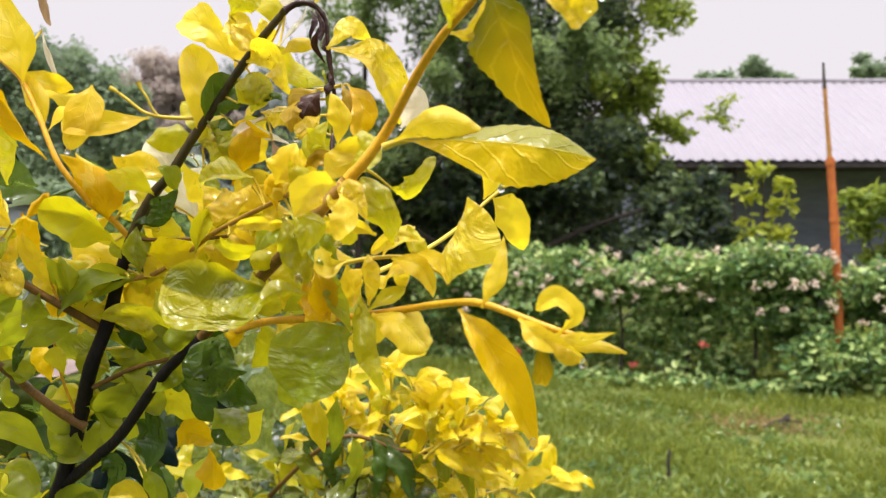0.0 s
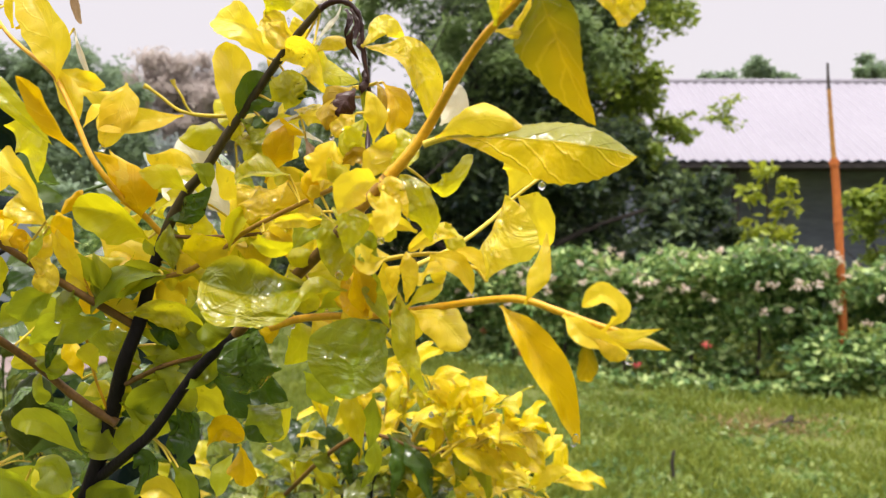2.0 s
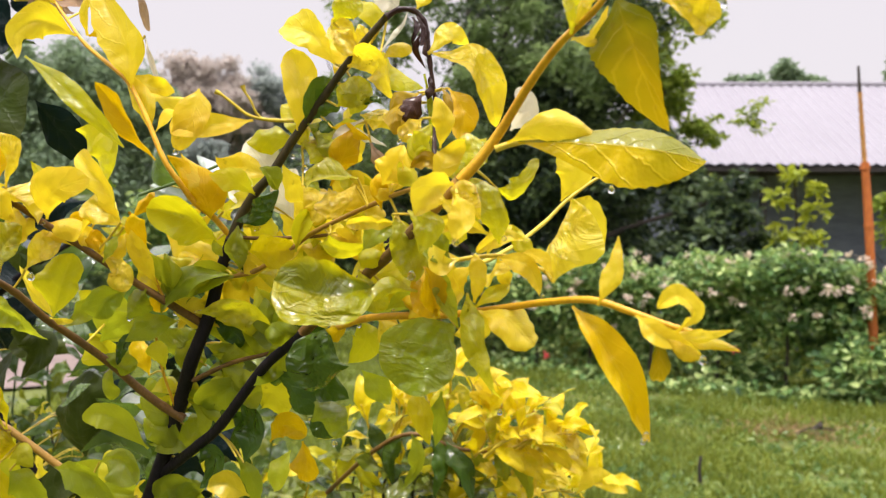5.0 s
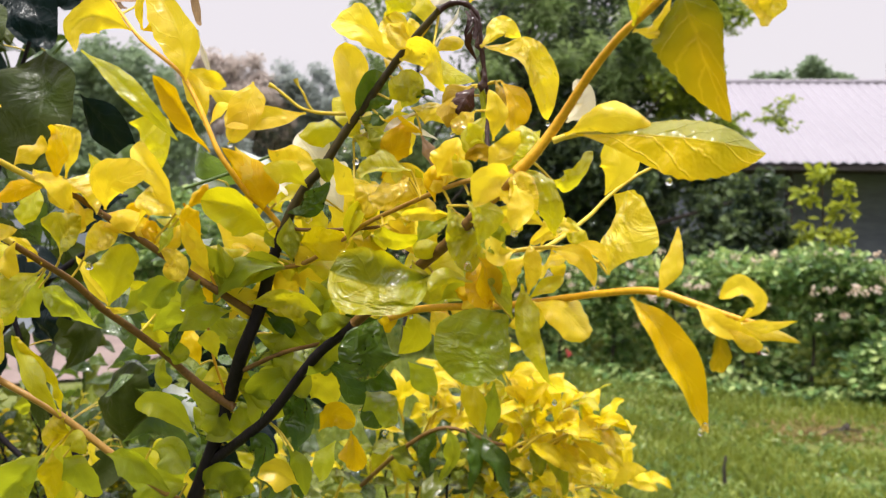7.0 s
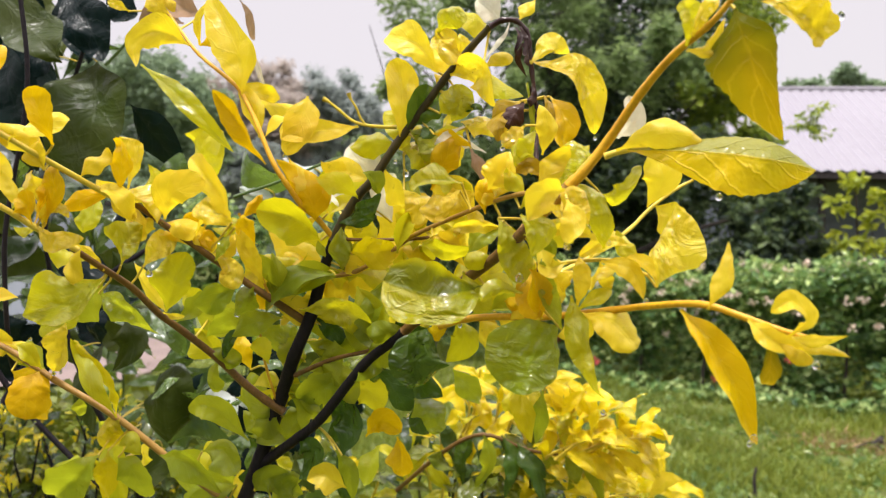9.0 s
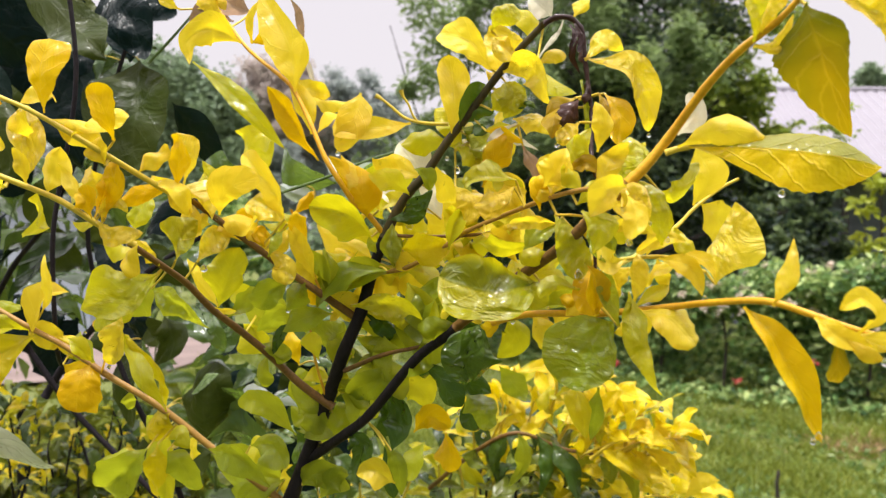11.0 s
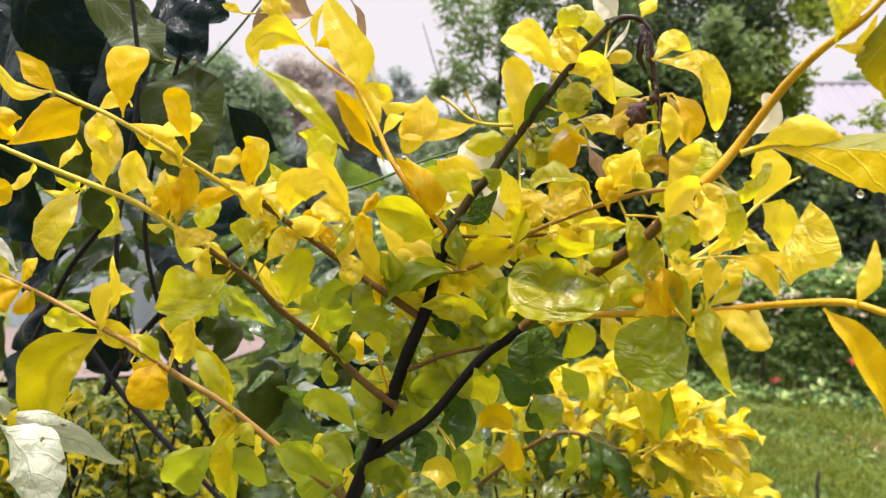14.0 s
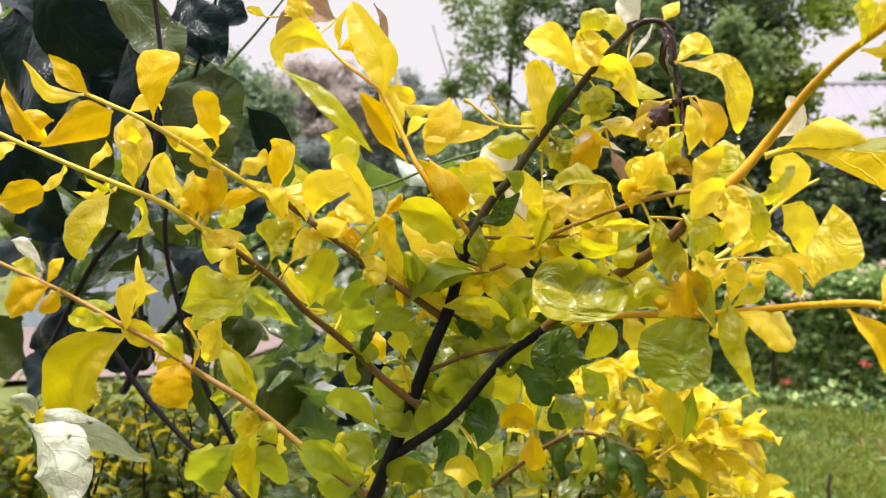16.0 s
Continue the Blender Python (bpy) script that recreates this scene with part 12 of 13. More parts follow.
blade(low_twig, [(0.0268, 0.7092, 1.1464), (0.0312, 0.7091, 1.1608), (0.0374, 0.7143, 1.1694)], 0.0155, YELLOW, peak=0.55, tip=0.88, fold=-0.17, roll=6)
blade(low_twig, [(0.0230, 0.7092, 1.1444), (0.0309, 0.7028, 1.1348), (0.0373, 0.7013, 1.1279)], 0.0114, YELLOW, tip=0.82, fold=0.34, roll=14)
blade(low_twig, [(-0.0052, 0.7167, 1.1735), (0.0070, 0.7165, 1.1854), (0.0204, 0.7237, 1.1691)], 0.0220, YELLOW, peak=0.5, tip=0.58, fold=0.14, roll=-19)
blade(low_twig, [(-0.0247, 0.7180, 1.1998), (-0.0130, 0.7184, 1.1904), (-0.0096, 0.7244, 1.1768)], 0.0136, YELLOW, tip=0.52, fold=0.18, roll=-2)
blade(low_twig, [(-0.0004, 0.7155, 1.1638), (-0.0082, 0.7082, 1.1793), (-0.0249, 0.7078, 1.1861)], 0.0157, YELLOW, tip=0.51, fold=0.14, roll=-4)
blade(low_twig, [(0.0639, 0.6980, 1.1064), (0.0778, 0.7002, 1.1202), (0.0959, 0.7097, 1.1201)], 0.0143, YELLOW, tip=1.0, fold=-0.27, roll=-5)
stem("branch", [(0.044, 0.910, -0.03), (0.018, 0.860, 0.6), (0.023, 0.760, 1.071)], 0.008, 0.003, BARK_DARK, low_shrub, "dark wet woody stem")
stem("branch", [(-0.011, 0.930, -0.03), (-0.055, 0.880, 0.6), (-0.069, 0.780, 1.063)], 0.008, 0.003, BARK_DARK, low_shrub, "dark wet woody stem")
stem("branch", [(-0.096, 1.010, -0.03), (-0.168, 0.960, 0.6), (-0.210, 0.860, 1.034)], 0.008, 0.003, BARK_DARK, low_shrub, "dark wet woody stem")
stem("branch", [(0.081, 1.150, -0.03), (0.068, 1.100, 0.6), (0.086, 1.000, 0.997)], 0.008, 0.003, BARK_DARK, low_shrub, "dark wet woody stem")

# hanging rain drops
bead(shrub, (0.0255, 0.2830, 1.2458), 0.0014)
bead(shrub, (-0.0520, 0.3100, 1.2965), 0.0016)
bead(shrub, (-0.1037, 0.3840, 1.3417), 0.0017)
bead(shrub, (-0.2153, 0.3620, 1.2935), 0.0017)
bead(shrub, (0.0171, 0.3000, 1.3267), 0.0013)
bead(shrub, (-0.1231, 0.3900, 1.2667), 0.0011)
bead(shrub, (-0.1256, 0.3860, 1.3156), 0.0018)
bead(shrub, (-0.0761, 0.3600, 1.2742), 0.0011)
bead(shrub, (-0.0185, 0.3180, 1.3100), 0.0010)
bead(shrub, (-0.1695, 0.4000, 1.3759), 0.0011)
bead(shrub, (-0.0481, 0.3300, 1.2553), 0.0010)
bead(shrub, (-0.1082, 0.3800, 1.3466), 0.0010)

# small golden ground bush and broad green leaves low behind
ground_bush = tagged(new("ground_bush"), "low bush with small yellow and green leaves", "bush")
shoot(ground_bush, (-0.684, 0.958, 1.032), (-0.652, 0.928, 1.115), 0.030, SHOOT_LEAVES, (SHOOT_YELLOW, SHOOT_LIME, SHOOT_OLIVE, SHOOT_GREEN), 300, n=8, bark=BARK_DARK)
shoot(ground_bush, (-0.850, 1.193, 0.913), (-0.849, 1.163, 1.015), 0.030, SHOOT_LEAVES, (SHOOT_YELLOW, SHOOT_LIME, SHOOT_OLIVE, SHOOT_GREEN), 301, n=8, bark=BARK_DARK)
shoot(ground_bush, (-0.569, 1.022, 1.005), (-0.547, 0.992, 1.092), 0.030, SHOOT_LEAVES, (SHOOT_YELLOW, SHOOT_LIME, SHOOT_OLIVE, SHOOT_GREEN), 302, n=8, bark=BARK_DARK)
shoot(ground_bush, (-0.617, 0.876, 1.055), (-0.618, 0.846, 1.130), 0.030, SHOOT_LEAVES, (SHOOT_YELLOW, SHOOT_LIME, SHOOT_OLIVE, SHOOT_GREEN), 303, n=8, bark=BARK_DARK)
shoot(ground_bush, (-0.607, 1.140, 0.876), (-0.581, 1.110, 0.975), 0.030, SHOOT_LEAVES, (SHOOT_YELLOW, SHOOT_LIME, SHOOT_OLIVE, SHOOT_GREEN), 304, n=8, bark=BARK_DARK)
shoot(ground_bush, (-0.717, 1.109, 0.909), (-0.720, 1.079, 1.004), 0.030, SHOOT_LEAVES, (SHOOT_YELLOW, SHOOT_LIME, SHOOT_OLIVE, SHOOT_GREEN), 305, n=8, bark=BARK_DARK)
shoot(ground_bush, (-0.533, 1.053, 1.019), (-0.530, 1.023, 1.106), 0.030, SHOOT_LEAVES, (SHOOT_YELLOW, SHOOT_LIME, SHOOT_OLIVE, SHOOT_GREEN), 306, n=8, bark=BARK_DARK)
shoot(ground_bush, (-0.634, 0.993, 1.015), (-0.602, 0.963, 1.101), 0.030, SHOOT_LEAVES, (SHOOT_YELLOW, SHOOT_LIME, SHOOT_OLIVE, SHOOT_GREEN), 307, n=8, bark=BARK_DARK)
shoot(ground_bush, (-0.521, 1.026, 0.912), (-0.502, 0.996, 1.002), 0.030, SHOOT_LEAVES, (SHOOT_YELLOW, SHOOT_LIME, SHOOT_OLIVE, SHOOT_GREEN), 308, n=8, bark=BARK_DARK)
shoot(ground_bush, (-0.566, 1.177, 0.905), (-0.574, 1.147, 1.004), 0.030, SHOOT_LEAVES, (SHOOT_YELLOW, SHOOT_LIME, SHOOT_OLIVE, SHOOT_GREEN), 309, n=8, bark=BARK_DARK)
shoot(ground_bush, (-0.647, 1.050, 0.964), (-0.630, 1.020, 1.054), 0.030, SHOOT_LEAVES, (SHOOT_YELLOW, SHOOT_LIME, SHOOT_OLIVE, SHOOT_GREEN), 310, n=8, bark=BARK_DARK)
shoot(ground_bush, (-0.830, 1.146, 0.944), (-0.789, 1.116, 1.043), 0.030, SHOOT_LEAVES, (SHOOT_YELLOW, SHOOT_LIME, SHOOT_OLIVE, SHOOT_GREEN), 311, n=8, bark=BARK_DARK)
shoot(ground_bush, (-0.682, 0.906, 0.976), (-0.665, 0.876, 1.057), 0.030, SHOOT_LEAVES, (SHOOT_YELLOW, SHOOT_LIME, SHOOT_OLIVE, SHOOT_GREEN), 312, n=8, bark=BARK_DARK)
shoot(ground_bush, (-0.769, 1.229, 0.918), (-0.738, 1.199, 1.023), 0.030, SHOOT_LEAVES, (SHOOT_YELLOW, SHOOT_LIME, SHOOT_OLIVE, SHOOT_GREEN), 313, n=8, bark=BARK_DARK)
shoot(ground_bush, (-0.692, 1.065, 0.990), (-0.666, 1.035, 1.081), 0.030, SHOOT_LEAVES, (SHOOT_YELLOW, SHOOT_LIME, SHOOT_OLIVE, SHOOT_GREEN), 314, n=8, bark=BARK_DARK)
shoot(ground_bush, (-0.613, 0.924, 0.958), (-0.600, 0.894, 1.040), 0.030, SHOOT_LEAVES, (SHOOT_YELLOW, SHOOT_LIME, SHOOT_OLIVE, SHOOT_GREEN), 315, n=8, bark=BARK_DARK)
shoot(ground_bush, (-0.440, 0.808, 1.082), (-0.419, 0.778, 1.152), 0.030, SHOOT_LEAVES, (SHOOT_YELLOW, SHOOT_LIME, SHOOT_OLIVE, SHOOT_GREEN), 316, n=8, bark=BARK_DARK)
shoot(ground_bush, (-0.502, 0.887, 0.994), (-0.483, 0.857, 1.072), 0.030, SHOOT_LEAVES, (SHOOT_YELLOW, SHOOT_LIME, SHOOT_OLIVE, SHOOT_GREEN), 317, n=8, bark=BARK_DARK)
shoot(ground_bush, (-0.577, 0.799, 1.036), (-0.567, 0.769, 1.107), 0.030, SHOOT_LEAVES, (SHOOT_YELLOW, SHOOT_LIME, SHOOT_OLIVE, SHOOT_GREEN), 318, n=8, bark=BARK_DARK)
shoot(ground_bush, (-0.536, 1.111, 0.868), (-0.548, 1.081, 0.962), 0.030, SHOOT_LEAVES, (SHOOT_YELLOW, SHOOT_LIME, SHOOT_OLIVE, SHOOT_GREEN), 319, n=8, bark=BARK_DARK)
shoot(ground_bush, (-0.882, 1.215, 0.925), (-0.880, 1.185, 1.028), 0.030, SHOOT_LEAVES, (SHOOT_YELLOW, SHOOT_LIME, SHOOT_OLIVE, SHOOT_GREEN), 320, n=8, bark=BARK_DARK)
shoot(ground_bush, (-0.660, 1.059, 0.880), (-0.661, 1.029, 0.972), 0.030, SHOOT_LEAVES, (SHOOT_YELLOW, SHOOT_LIME, SHOOT_OLIVE, SHOOT_GREEN), 321, n=8, bark=BARK_DARK)
shoot(ground_bush, (-0.682, 0.980, 1.014), (-0.650, 0.950, 1.099), 0.030, SHOOT_LEAVES, (SHOOT_YELLOW, SHOOT_LIME, SHOOT_OLIVE, SHOOT_GREEN), 322, n=8, bark=BARK_DARK)
shoot(ground_bush, (-0.631, 0.929, 0.926), (-0.595, 0.899, 1.011), 0.030, SHOOT_LEAVES, (SHOOT_YELLOW, SHOOT_LIME, SHOOT_OLIVE, SHOOT_GREEN), 323, n=8, bark=BARK_DARK)
shoot(ground_bush, (-0.842, 1.133, 0.969), (-0.817, 1.103, 1.067), 0.030, SHOOT_LEAVES, (SHOOT_YELLOW, SHOOT_LIME, SHOOT_OLIVE, SHOOT_GREEN), 324, n=8, bark=BARK_DARK)
shoot(ground_bush, (-0.815, 1.222, 0.960), (-0.795, 1.192, 1.064), 0.030, SHOOT_LEAVES, (SHOOT_YELLOW, SHOOT_LIME, SHOOT_OLIVE, SHOOT_GREEN), 325, n=8, bark=BARK_DARK)
shoot(ground_bush, (-0.594, 0.805, 1.080), (-0.565, 0.775, 1.151), 0.030, SHOOT_LEAVES, (SHOOT_YELLOW, SHOOT_LIME, SHOOT_OLIVE, SHOOT_GREEN), 326, n=8, bark=BARK_DARK)
shoot(ground_bush, (-0.475, 0.798, 1.077), (-0.462, 0.768, 1.146), 0.030, SHOOT_LEAVES, (SHOOT_YELLOW, SHOOT_LIME, SHOOT_OLIVE, SHOOT_GREEN), 327, n=8, bark=BARK_DARK)
shoot(ground_bush, (-0.587, 0.835, 0.959), (-0.572, 0.805, 1.036), 0.030, SHOOT_LEAVES, (SHOOT_YELLOW, SHOOT_LIME, SHOOT_OLIVE, SHOOT_GREEN), 328, n=8, bark=BARK_DARK)
shoot(ground_bush, (-0.650, 1.224, 0.914), (-0.638, 1.194, 1.017), 0.030, SHOOT_LEAVES, (SHOOT_YELLOW, SHOOT_LIME, SHOOT_OLIVE, SHOOT_GREEN), 329, n=8, bark=BARK_DARK)
shoot(ground_bush, (-0.571, 0.797, 1.042), (-0.552, 0.767, 1.113), 0.030, SHOOT_LEAVES, (SHOOT_YELLOW, SHOOT_LIME, SHOOT_OLIVE, SHOOT_GREEN), 330, n=8, bark=BARK_DARK)
shoot(ground_bush, (-0.780, 1.154, 0.847), (-0.764, 1.124, 0.948), 0.030, SHOOT_LEAVES, (SHOOT_YELLOW, SHOOT_LIME, SHOOT_OLIVE, SHOOT_GREEN), 331, n=8, bark=BARK_DARK)
shoot(ground_bush, (-0.689, 0.889, 1.029), (-0.659, 0.859, 1.108), 0.030, SHOOT_LEAVES, (SHOOT_YELLOW, SHOOT_LIME, SHOOT_OLIVE, SHOOT_GREEN), 332, n=8, bark=BARK_DARK)
shoot(ground_bush, (-0.615, 0.844, 0.970), (-0.581, 0.814, 1.048), 0.030, SHOOT_LEAVES, (SHOOT_YELLOW, SHOOT_LIME, SHOOT_OLIVE, SHOOT_GREEN), 333, n=8, bark=BARK_DARK)
shoot(ground_bush, (-0.604, 1.226, 0.889), (-0.588, 1.196, 0.993), 0.030, SHOOT_LEAVES, (SHOOT_YELLOW, SHOOT_LIME, SHOOT_OLIVE, SHOOT_GREEN), 334, n=8, bark=BARK_DARK)
shoot(ground_bush, (-0.556, 1.136, 0.906), (-0.558, 1.106, 1.002), 0.030, SHOOT_LEAVES, (SHOOT_YELLOW, SHOOT_LIME, SHOOT_OLIVE, SHOOT_GREEN), 335, n=8, bark=BARK_DARK)
shoot(ground_bush, (-0.541, 0.875, 1.061), (-0.541, 0.845, 1.136), 0.030, SHOOT_LEAVES, (SHOOT_YELLOW, SHOOT_LIME, SHOOT_OLIVE, SHOOT_GREEN), 336, n=8, bark=BARK_DARK)
shoot(ground_bush, (-0.475, 0.931, 0.941), (-0.470, 0.901, 1.022), 0.030, SHOOT_LEAVES, (SHOOT_YELLOW, SHOOT_LIME, SHOOT_OLIVE, SHOOT_GREEN), 337, n=8, bark=BARK_DARK)
shoot(ground_bush, (-0.603, 1.147, 0.901), (-0.593, 1.117, 0.999), 0.030, SHOOT_LEAVES, (SHOOT_YELLOW, SHOOT_LIME, SHOOT_OLIVE, SHOOT_GREEN), 338, n=8, bark=BARK_DARK)
shoot(ground_bush, (-0.511, 0.901, 0.980), (-0.515, 0.871, 1.058), 0.030, SHOOT_LEAVES, (SHOOT_YELLOW, SHOOT_LIME, SHOOT_OLIVE, SHOOT_GREEN), 339, n=8, bark=BARK_DARK)
shoot(ground_bush, (-0.563, 1.217, 0.979), (-0.578, 1.187, 1.078), 0.030, SHOOT_LEAVES, (SHOOT_YELLOW, SHOOT_LIME, SHOOT_OLIVE, SHOOT_GREEN), 340, n=8, bark=BARK_DARK)
shoot(ground_bush, (-0.686, 1.185, 0.985), (-0.653, 1.155, 1.085), 0.030, SHOOT_LEAVES, (SHOOT_YELLOW, SHOOT_LIME, SHOOT_OLIVE, SHOOT_GREEN), 341, n=8, bark=BARK_DARK)
shoot(ground_bush, (-0.426, 0.807, 1.018), (-0.404, 0.777, 1.090), 0.030, SHOOT_LEAVES, (SHOOT_YELLOW, SHOOT_LIME, SHOOT_OLIVE, SHOOT_GREEN), 342, n=8, bark=BARK_DARK)
shoot(ground_bush, (-0.619, 1.116, 0.922), (-0.627, 1.086, 1.016), 0.030, SHOOT_LEAVES, (SHOOT_YELLOW, SHOOT_LIME, SHOOT_OLIVE, SHOOT_GREEN), 343, n=8, bark=BARK_DARK)
stem("branch", [(-0.673, 1.100, -0.03), (-0.653, 1.100, 0.5), (-0.673, 1.100, 0.934)], 0.01, 0.004, BARK_DARK, ground_bush, "dark woody stem")
broad_shrub = tagged(new("broad_shrub"), "broad-leaved green shrub with wet glossy leaves", "shrub")
shoot(broad_shrub, (-0.684, 1.315, 1.092), (-0.610, 1.265, 1.246), 0.075, SHOOT_LEAVES, (SHOOT_BROAD, SHOOT_BROAD, SHOOT_GREEN, SHOOT_OLIVE), 400, n=6, bark=STEM_GREEN)
shoot(broad_shrub, (-0.276, 1.264, 1.077), (-0.301, 1.214, 1.219), 0.075, SHOOT_LEAVES, (SHOOT_BROAD, SHOOT_BROAD, SHOOT_GREEN, SHOOT_OLIVE), 401, n=6, bark=STEM_GREEN)
shoot(broad_shrub, (-0.340, 1.295, 0.918), (-0.302, 1.245, 1.071), 0.075, SHOOT_LEAVES, (SHOOT_BROAD, SHOOT_BROAD, SHOOT_GREEN, SHOOT_OLIVE), 402, n=6, bark=STEM_GREEN)
shoot(broad_shrub, (-0.375, 1.301, 0.991), (-0.396, 1.251, 1.141), 0.075, SHOOT_LEAVES, (SHOOT_BROAD, SHOOT_BROAD, SHOOT_GREEN, SHOOT_OLIVE), 403, n=6, bark=STEM_GREEN)
shoot(broad_shrub, (-0.410, 0.912, 1.029), (-0.360, 0.862, 1.143), 0.075, SHOOT_LEAVES, (SHOOT_BROAD, SHOOT_BROAD, SHOOT_GREEN, SHOOT_OLIVE), 404, n=6, bark=STEM_GREEN)
shoot(broad_shrub, (-0.424, 1.289, 0.936), (-0.426, 1.239, 1.088), 0.075, SHOOT_LEAVES, (SHOOT_BROAD, SHOOT_BROAD, SHOOT_GREEN, SHOOT_OLIVE), 405, n=6, bark=STEM_GREEN)
shoot(broad_shrub, (-0.629, 1.245, 0.980), (-0.613, 1.195, 1.129), 0.075, SHOOT_LEAVES, (SHOOT_BROAD, SHOOT_BROAD, SHOOT_GREEN, SHOOT_OLIVE), 406, n=6, bark=STEM_GREEN)
shoot(broad_shrub, (-0.748, 1.272, 0.799), (-0.680, 1.222, 0.961), 0.075, SHOOT_LEAVES, (SHOOT_BROAD, SHOOT_BROAD, SHOOT_GREEN, SHOOT_OLIVE), 407, n=6, bark=STEM_GREEN)
shoot(broad_shrub, (-0.471, 1.254, 0.980), (-0.439, 1.204, 1.128), 0.075, SHOOT_LEAVES, (SHOOT_BROAD, SHOOT_BROAD, SHOOT_GREEN, SHOOT_OLIVE), 408, n=6, bark=STEM_GREEN)
shoot(broad_shrub, (-0.671, 1.335, 0.911), (-0.606, 1.285, 1.074), 0.075, SHOOT_LEAVES, (SHOOT_BROAD, SHOOT_BROAD, SHOOT_GREEN, SHOOT_OLIVE), 409, n=6, bark=STEM_GREEN)
shoot(broad_shrub, (-0.663, 1.298, 0.873), (-0.646, 1.248, 1.031), 0.075, SHOOT_LEAVES, (SHOOT_BROAD, SHOOT_BROAD, SHOOT_GREEN, SHOOT_OLIVE), 410, n=6, bark=STEM_GREEN)
shoot(broad_shrub, (-0.541, 1.249, 0.814), (-0.481, 1.199, 0.971), 0.075, SHOOT_LEAVES, (SHOOT_BROAD, SHOOT_BROAD, SHOOT_GREEN, SHOOT_OLIVE), 411, n=6, bark=STEM_GREEN)
shoot(broad_shrub, (-0.235, 1.036, 1.096), (-0.258, 0.986, 1.214), 0.075, SHOOT_LEAVES, (SHOOT_BROAD, SHOOT_BROAD, SHOOT_GREEN, SHOOT_OLIVE), 412, n=6, bark=STEM_GREEN)
shoot(broad_shrub, (-0.377, 0.975, 0.941), (-0.395, 0.925, 1.061), 0.075, SHOOT_LEAVES, (SHOOT_BROAD, SHOOT_BROAD, SHOOT_GREEN, SHOOT_OLIVE), 413, n=6, bark=STEM_GREEN)
shoot(broad_shrub, (-0.580, 1.122, 1.078), (-0.546, 1.072, 1.211), 0.075, SHOOT_LEAVES, (SHOOT_BROAD, SHOOT_BROAD, SHOOT_GREEN, SHOOT_OLIVE), 414, n=6, bark=STEM_GREEN)
shoot(broad_shrub, (-0.489, 1.220, 0.813), (-0.425, 1.170, 0.967), 0.075, SHOOT_LEAVES, (SHOOT_BROAD, SHOOT_BROAD, SHOOT_GREEN, SHOOT_OLIVE), 415, n=6, bark=STEM_GREEN)
shoot(broad_shrub, (-0.482, 1.119, 0.962), (-0.488, 1.069, 1.096), 0.075, SHOOT_LEAVES, (SHOOT_BROAD, SHOOT_BROAD, SHOOT_GREEN, SHOOT_OLIVE), 416, n=6, bark=STEM_GREEN)
shoot(broad_shrub, (-0.373, 1.010, 1.128), (-0.390, 0.960, 1.243), 0.075, SHOOT_LEAVES, (SHOOT_BROAD, SHOOT_BROAD, SHOOT_GREEN, SHOOT_OLIVE), 417, n=6, bark=STEM_GREEN)
shoot(broad_shrub, (-0.549, 1.344, 0.812), (-0.549, 1.294, 0.975), 0.075, SHOOT_LEAVES, (SHOOT_BROAD, SHOOT_BROAD, SHOOT_GREEN, SHOOT_OLIVE), 418, n=6, bark=STEM_GREEN)
shoot(broad_shrub, (-0.301, 1.041, 0.976), (-0.328, 0.991, 1.100), 0.075, SHOOT_LEAVES, (SHOOT_BROAD, SHOOT_BROAD, SHOOT_GREEN, SHOOT_OLIVE), 419, n=6, bark=STEM_GREEN)
shoot(broad_shrub, (-0.379, 1.038, 0.887), (-0.399, 0.988, 1.015), 0.075, SHOOT_LEAVES, (SHOOT_BROAD, SHOOT_BROAD, SHOOT_GREEN, SHOOT_OLIVE), 420, n=6, bark=STEM_GREEN)
shoot(broad_shrub, (-0.342, 1.099, 0.955), (-0.301, 1.049, 1.089), 0.075, SHOOT_LEAVES, (SHOOT_BROAD, SHOOT_BROAD, SHOOT_GREEN, SHOOT_OLIVE), 421, n=6, bark=STEM_GREEN)
shoot(broad_shrub, (-0.374, 1.198, 1.005), (-0.329, 1.148, 1.146), 0.075, SHOOT_LEAVES, (SHOOT_BROAD, SHOOT_BROAD, SHOOT_GREEN, SHOOT_OLIVE), 422, n=6, bark=STEM_GREEN)
shoot(broad_shrub, (-0.705, 1.264, 1.049), (-0.649, 1.214, 1.199), 0.075, SHOOT_LEAVES, (SHOOT_BROAD, SHOOT_BROAD, SHOOT_GREEN, SHOOT_OLIVE), 423, n=6, bark=STEM_GREEN)
shoot(broad_shrub, (-0.290, 1.159, 1.015), (-0.270, 1.109, 1.150), 0.075, SHOOT_LEAVES, (SHOOT_BROAD, SHOOT_BROAD, SHOOT_GREEN, SHOOT_OLIVE), 424, n=6, bark=STEM_GREEN)
shoot(broad_shrub, (-0.332, 1.081, 1.113), (-0.361, 1.031, 1.235), 0.075, SHOOT_LEAVES, (SHOOT_BROAD, SHOOT_BROAD, SHOOT_GREEN, SHOOT_OLIVE), 425, n=6, bark=STEM_GREEN)
shoot(broad_shrub, (-0.545, 1.047, 0.947), (-0.509, 0.997, 1.078), 0.075, SHOOT_LEAVES, (SHOOT_BROAD, SHOOT_BROAD, SHOOT_GREEN, SHOOT_OLIVE), 426, n=6, bark=STEM_GREEN)
shoot(broad_shrub, (-0.689, 1.327, 1.084), (-0.708, 1.277, 1.237), 0.075, SHOOT_LEAVES, (SHOOT_BROAD, SHOOT_BROAD, SHOOT_GREEN, SHOOT_OLIVE), 427, n=6, bark=STEM_GREEN)
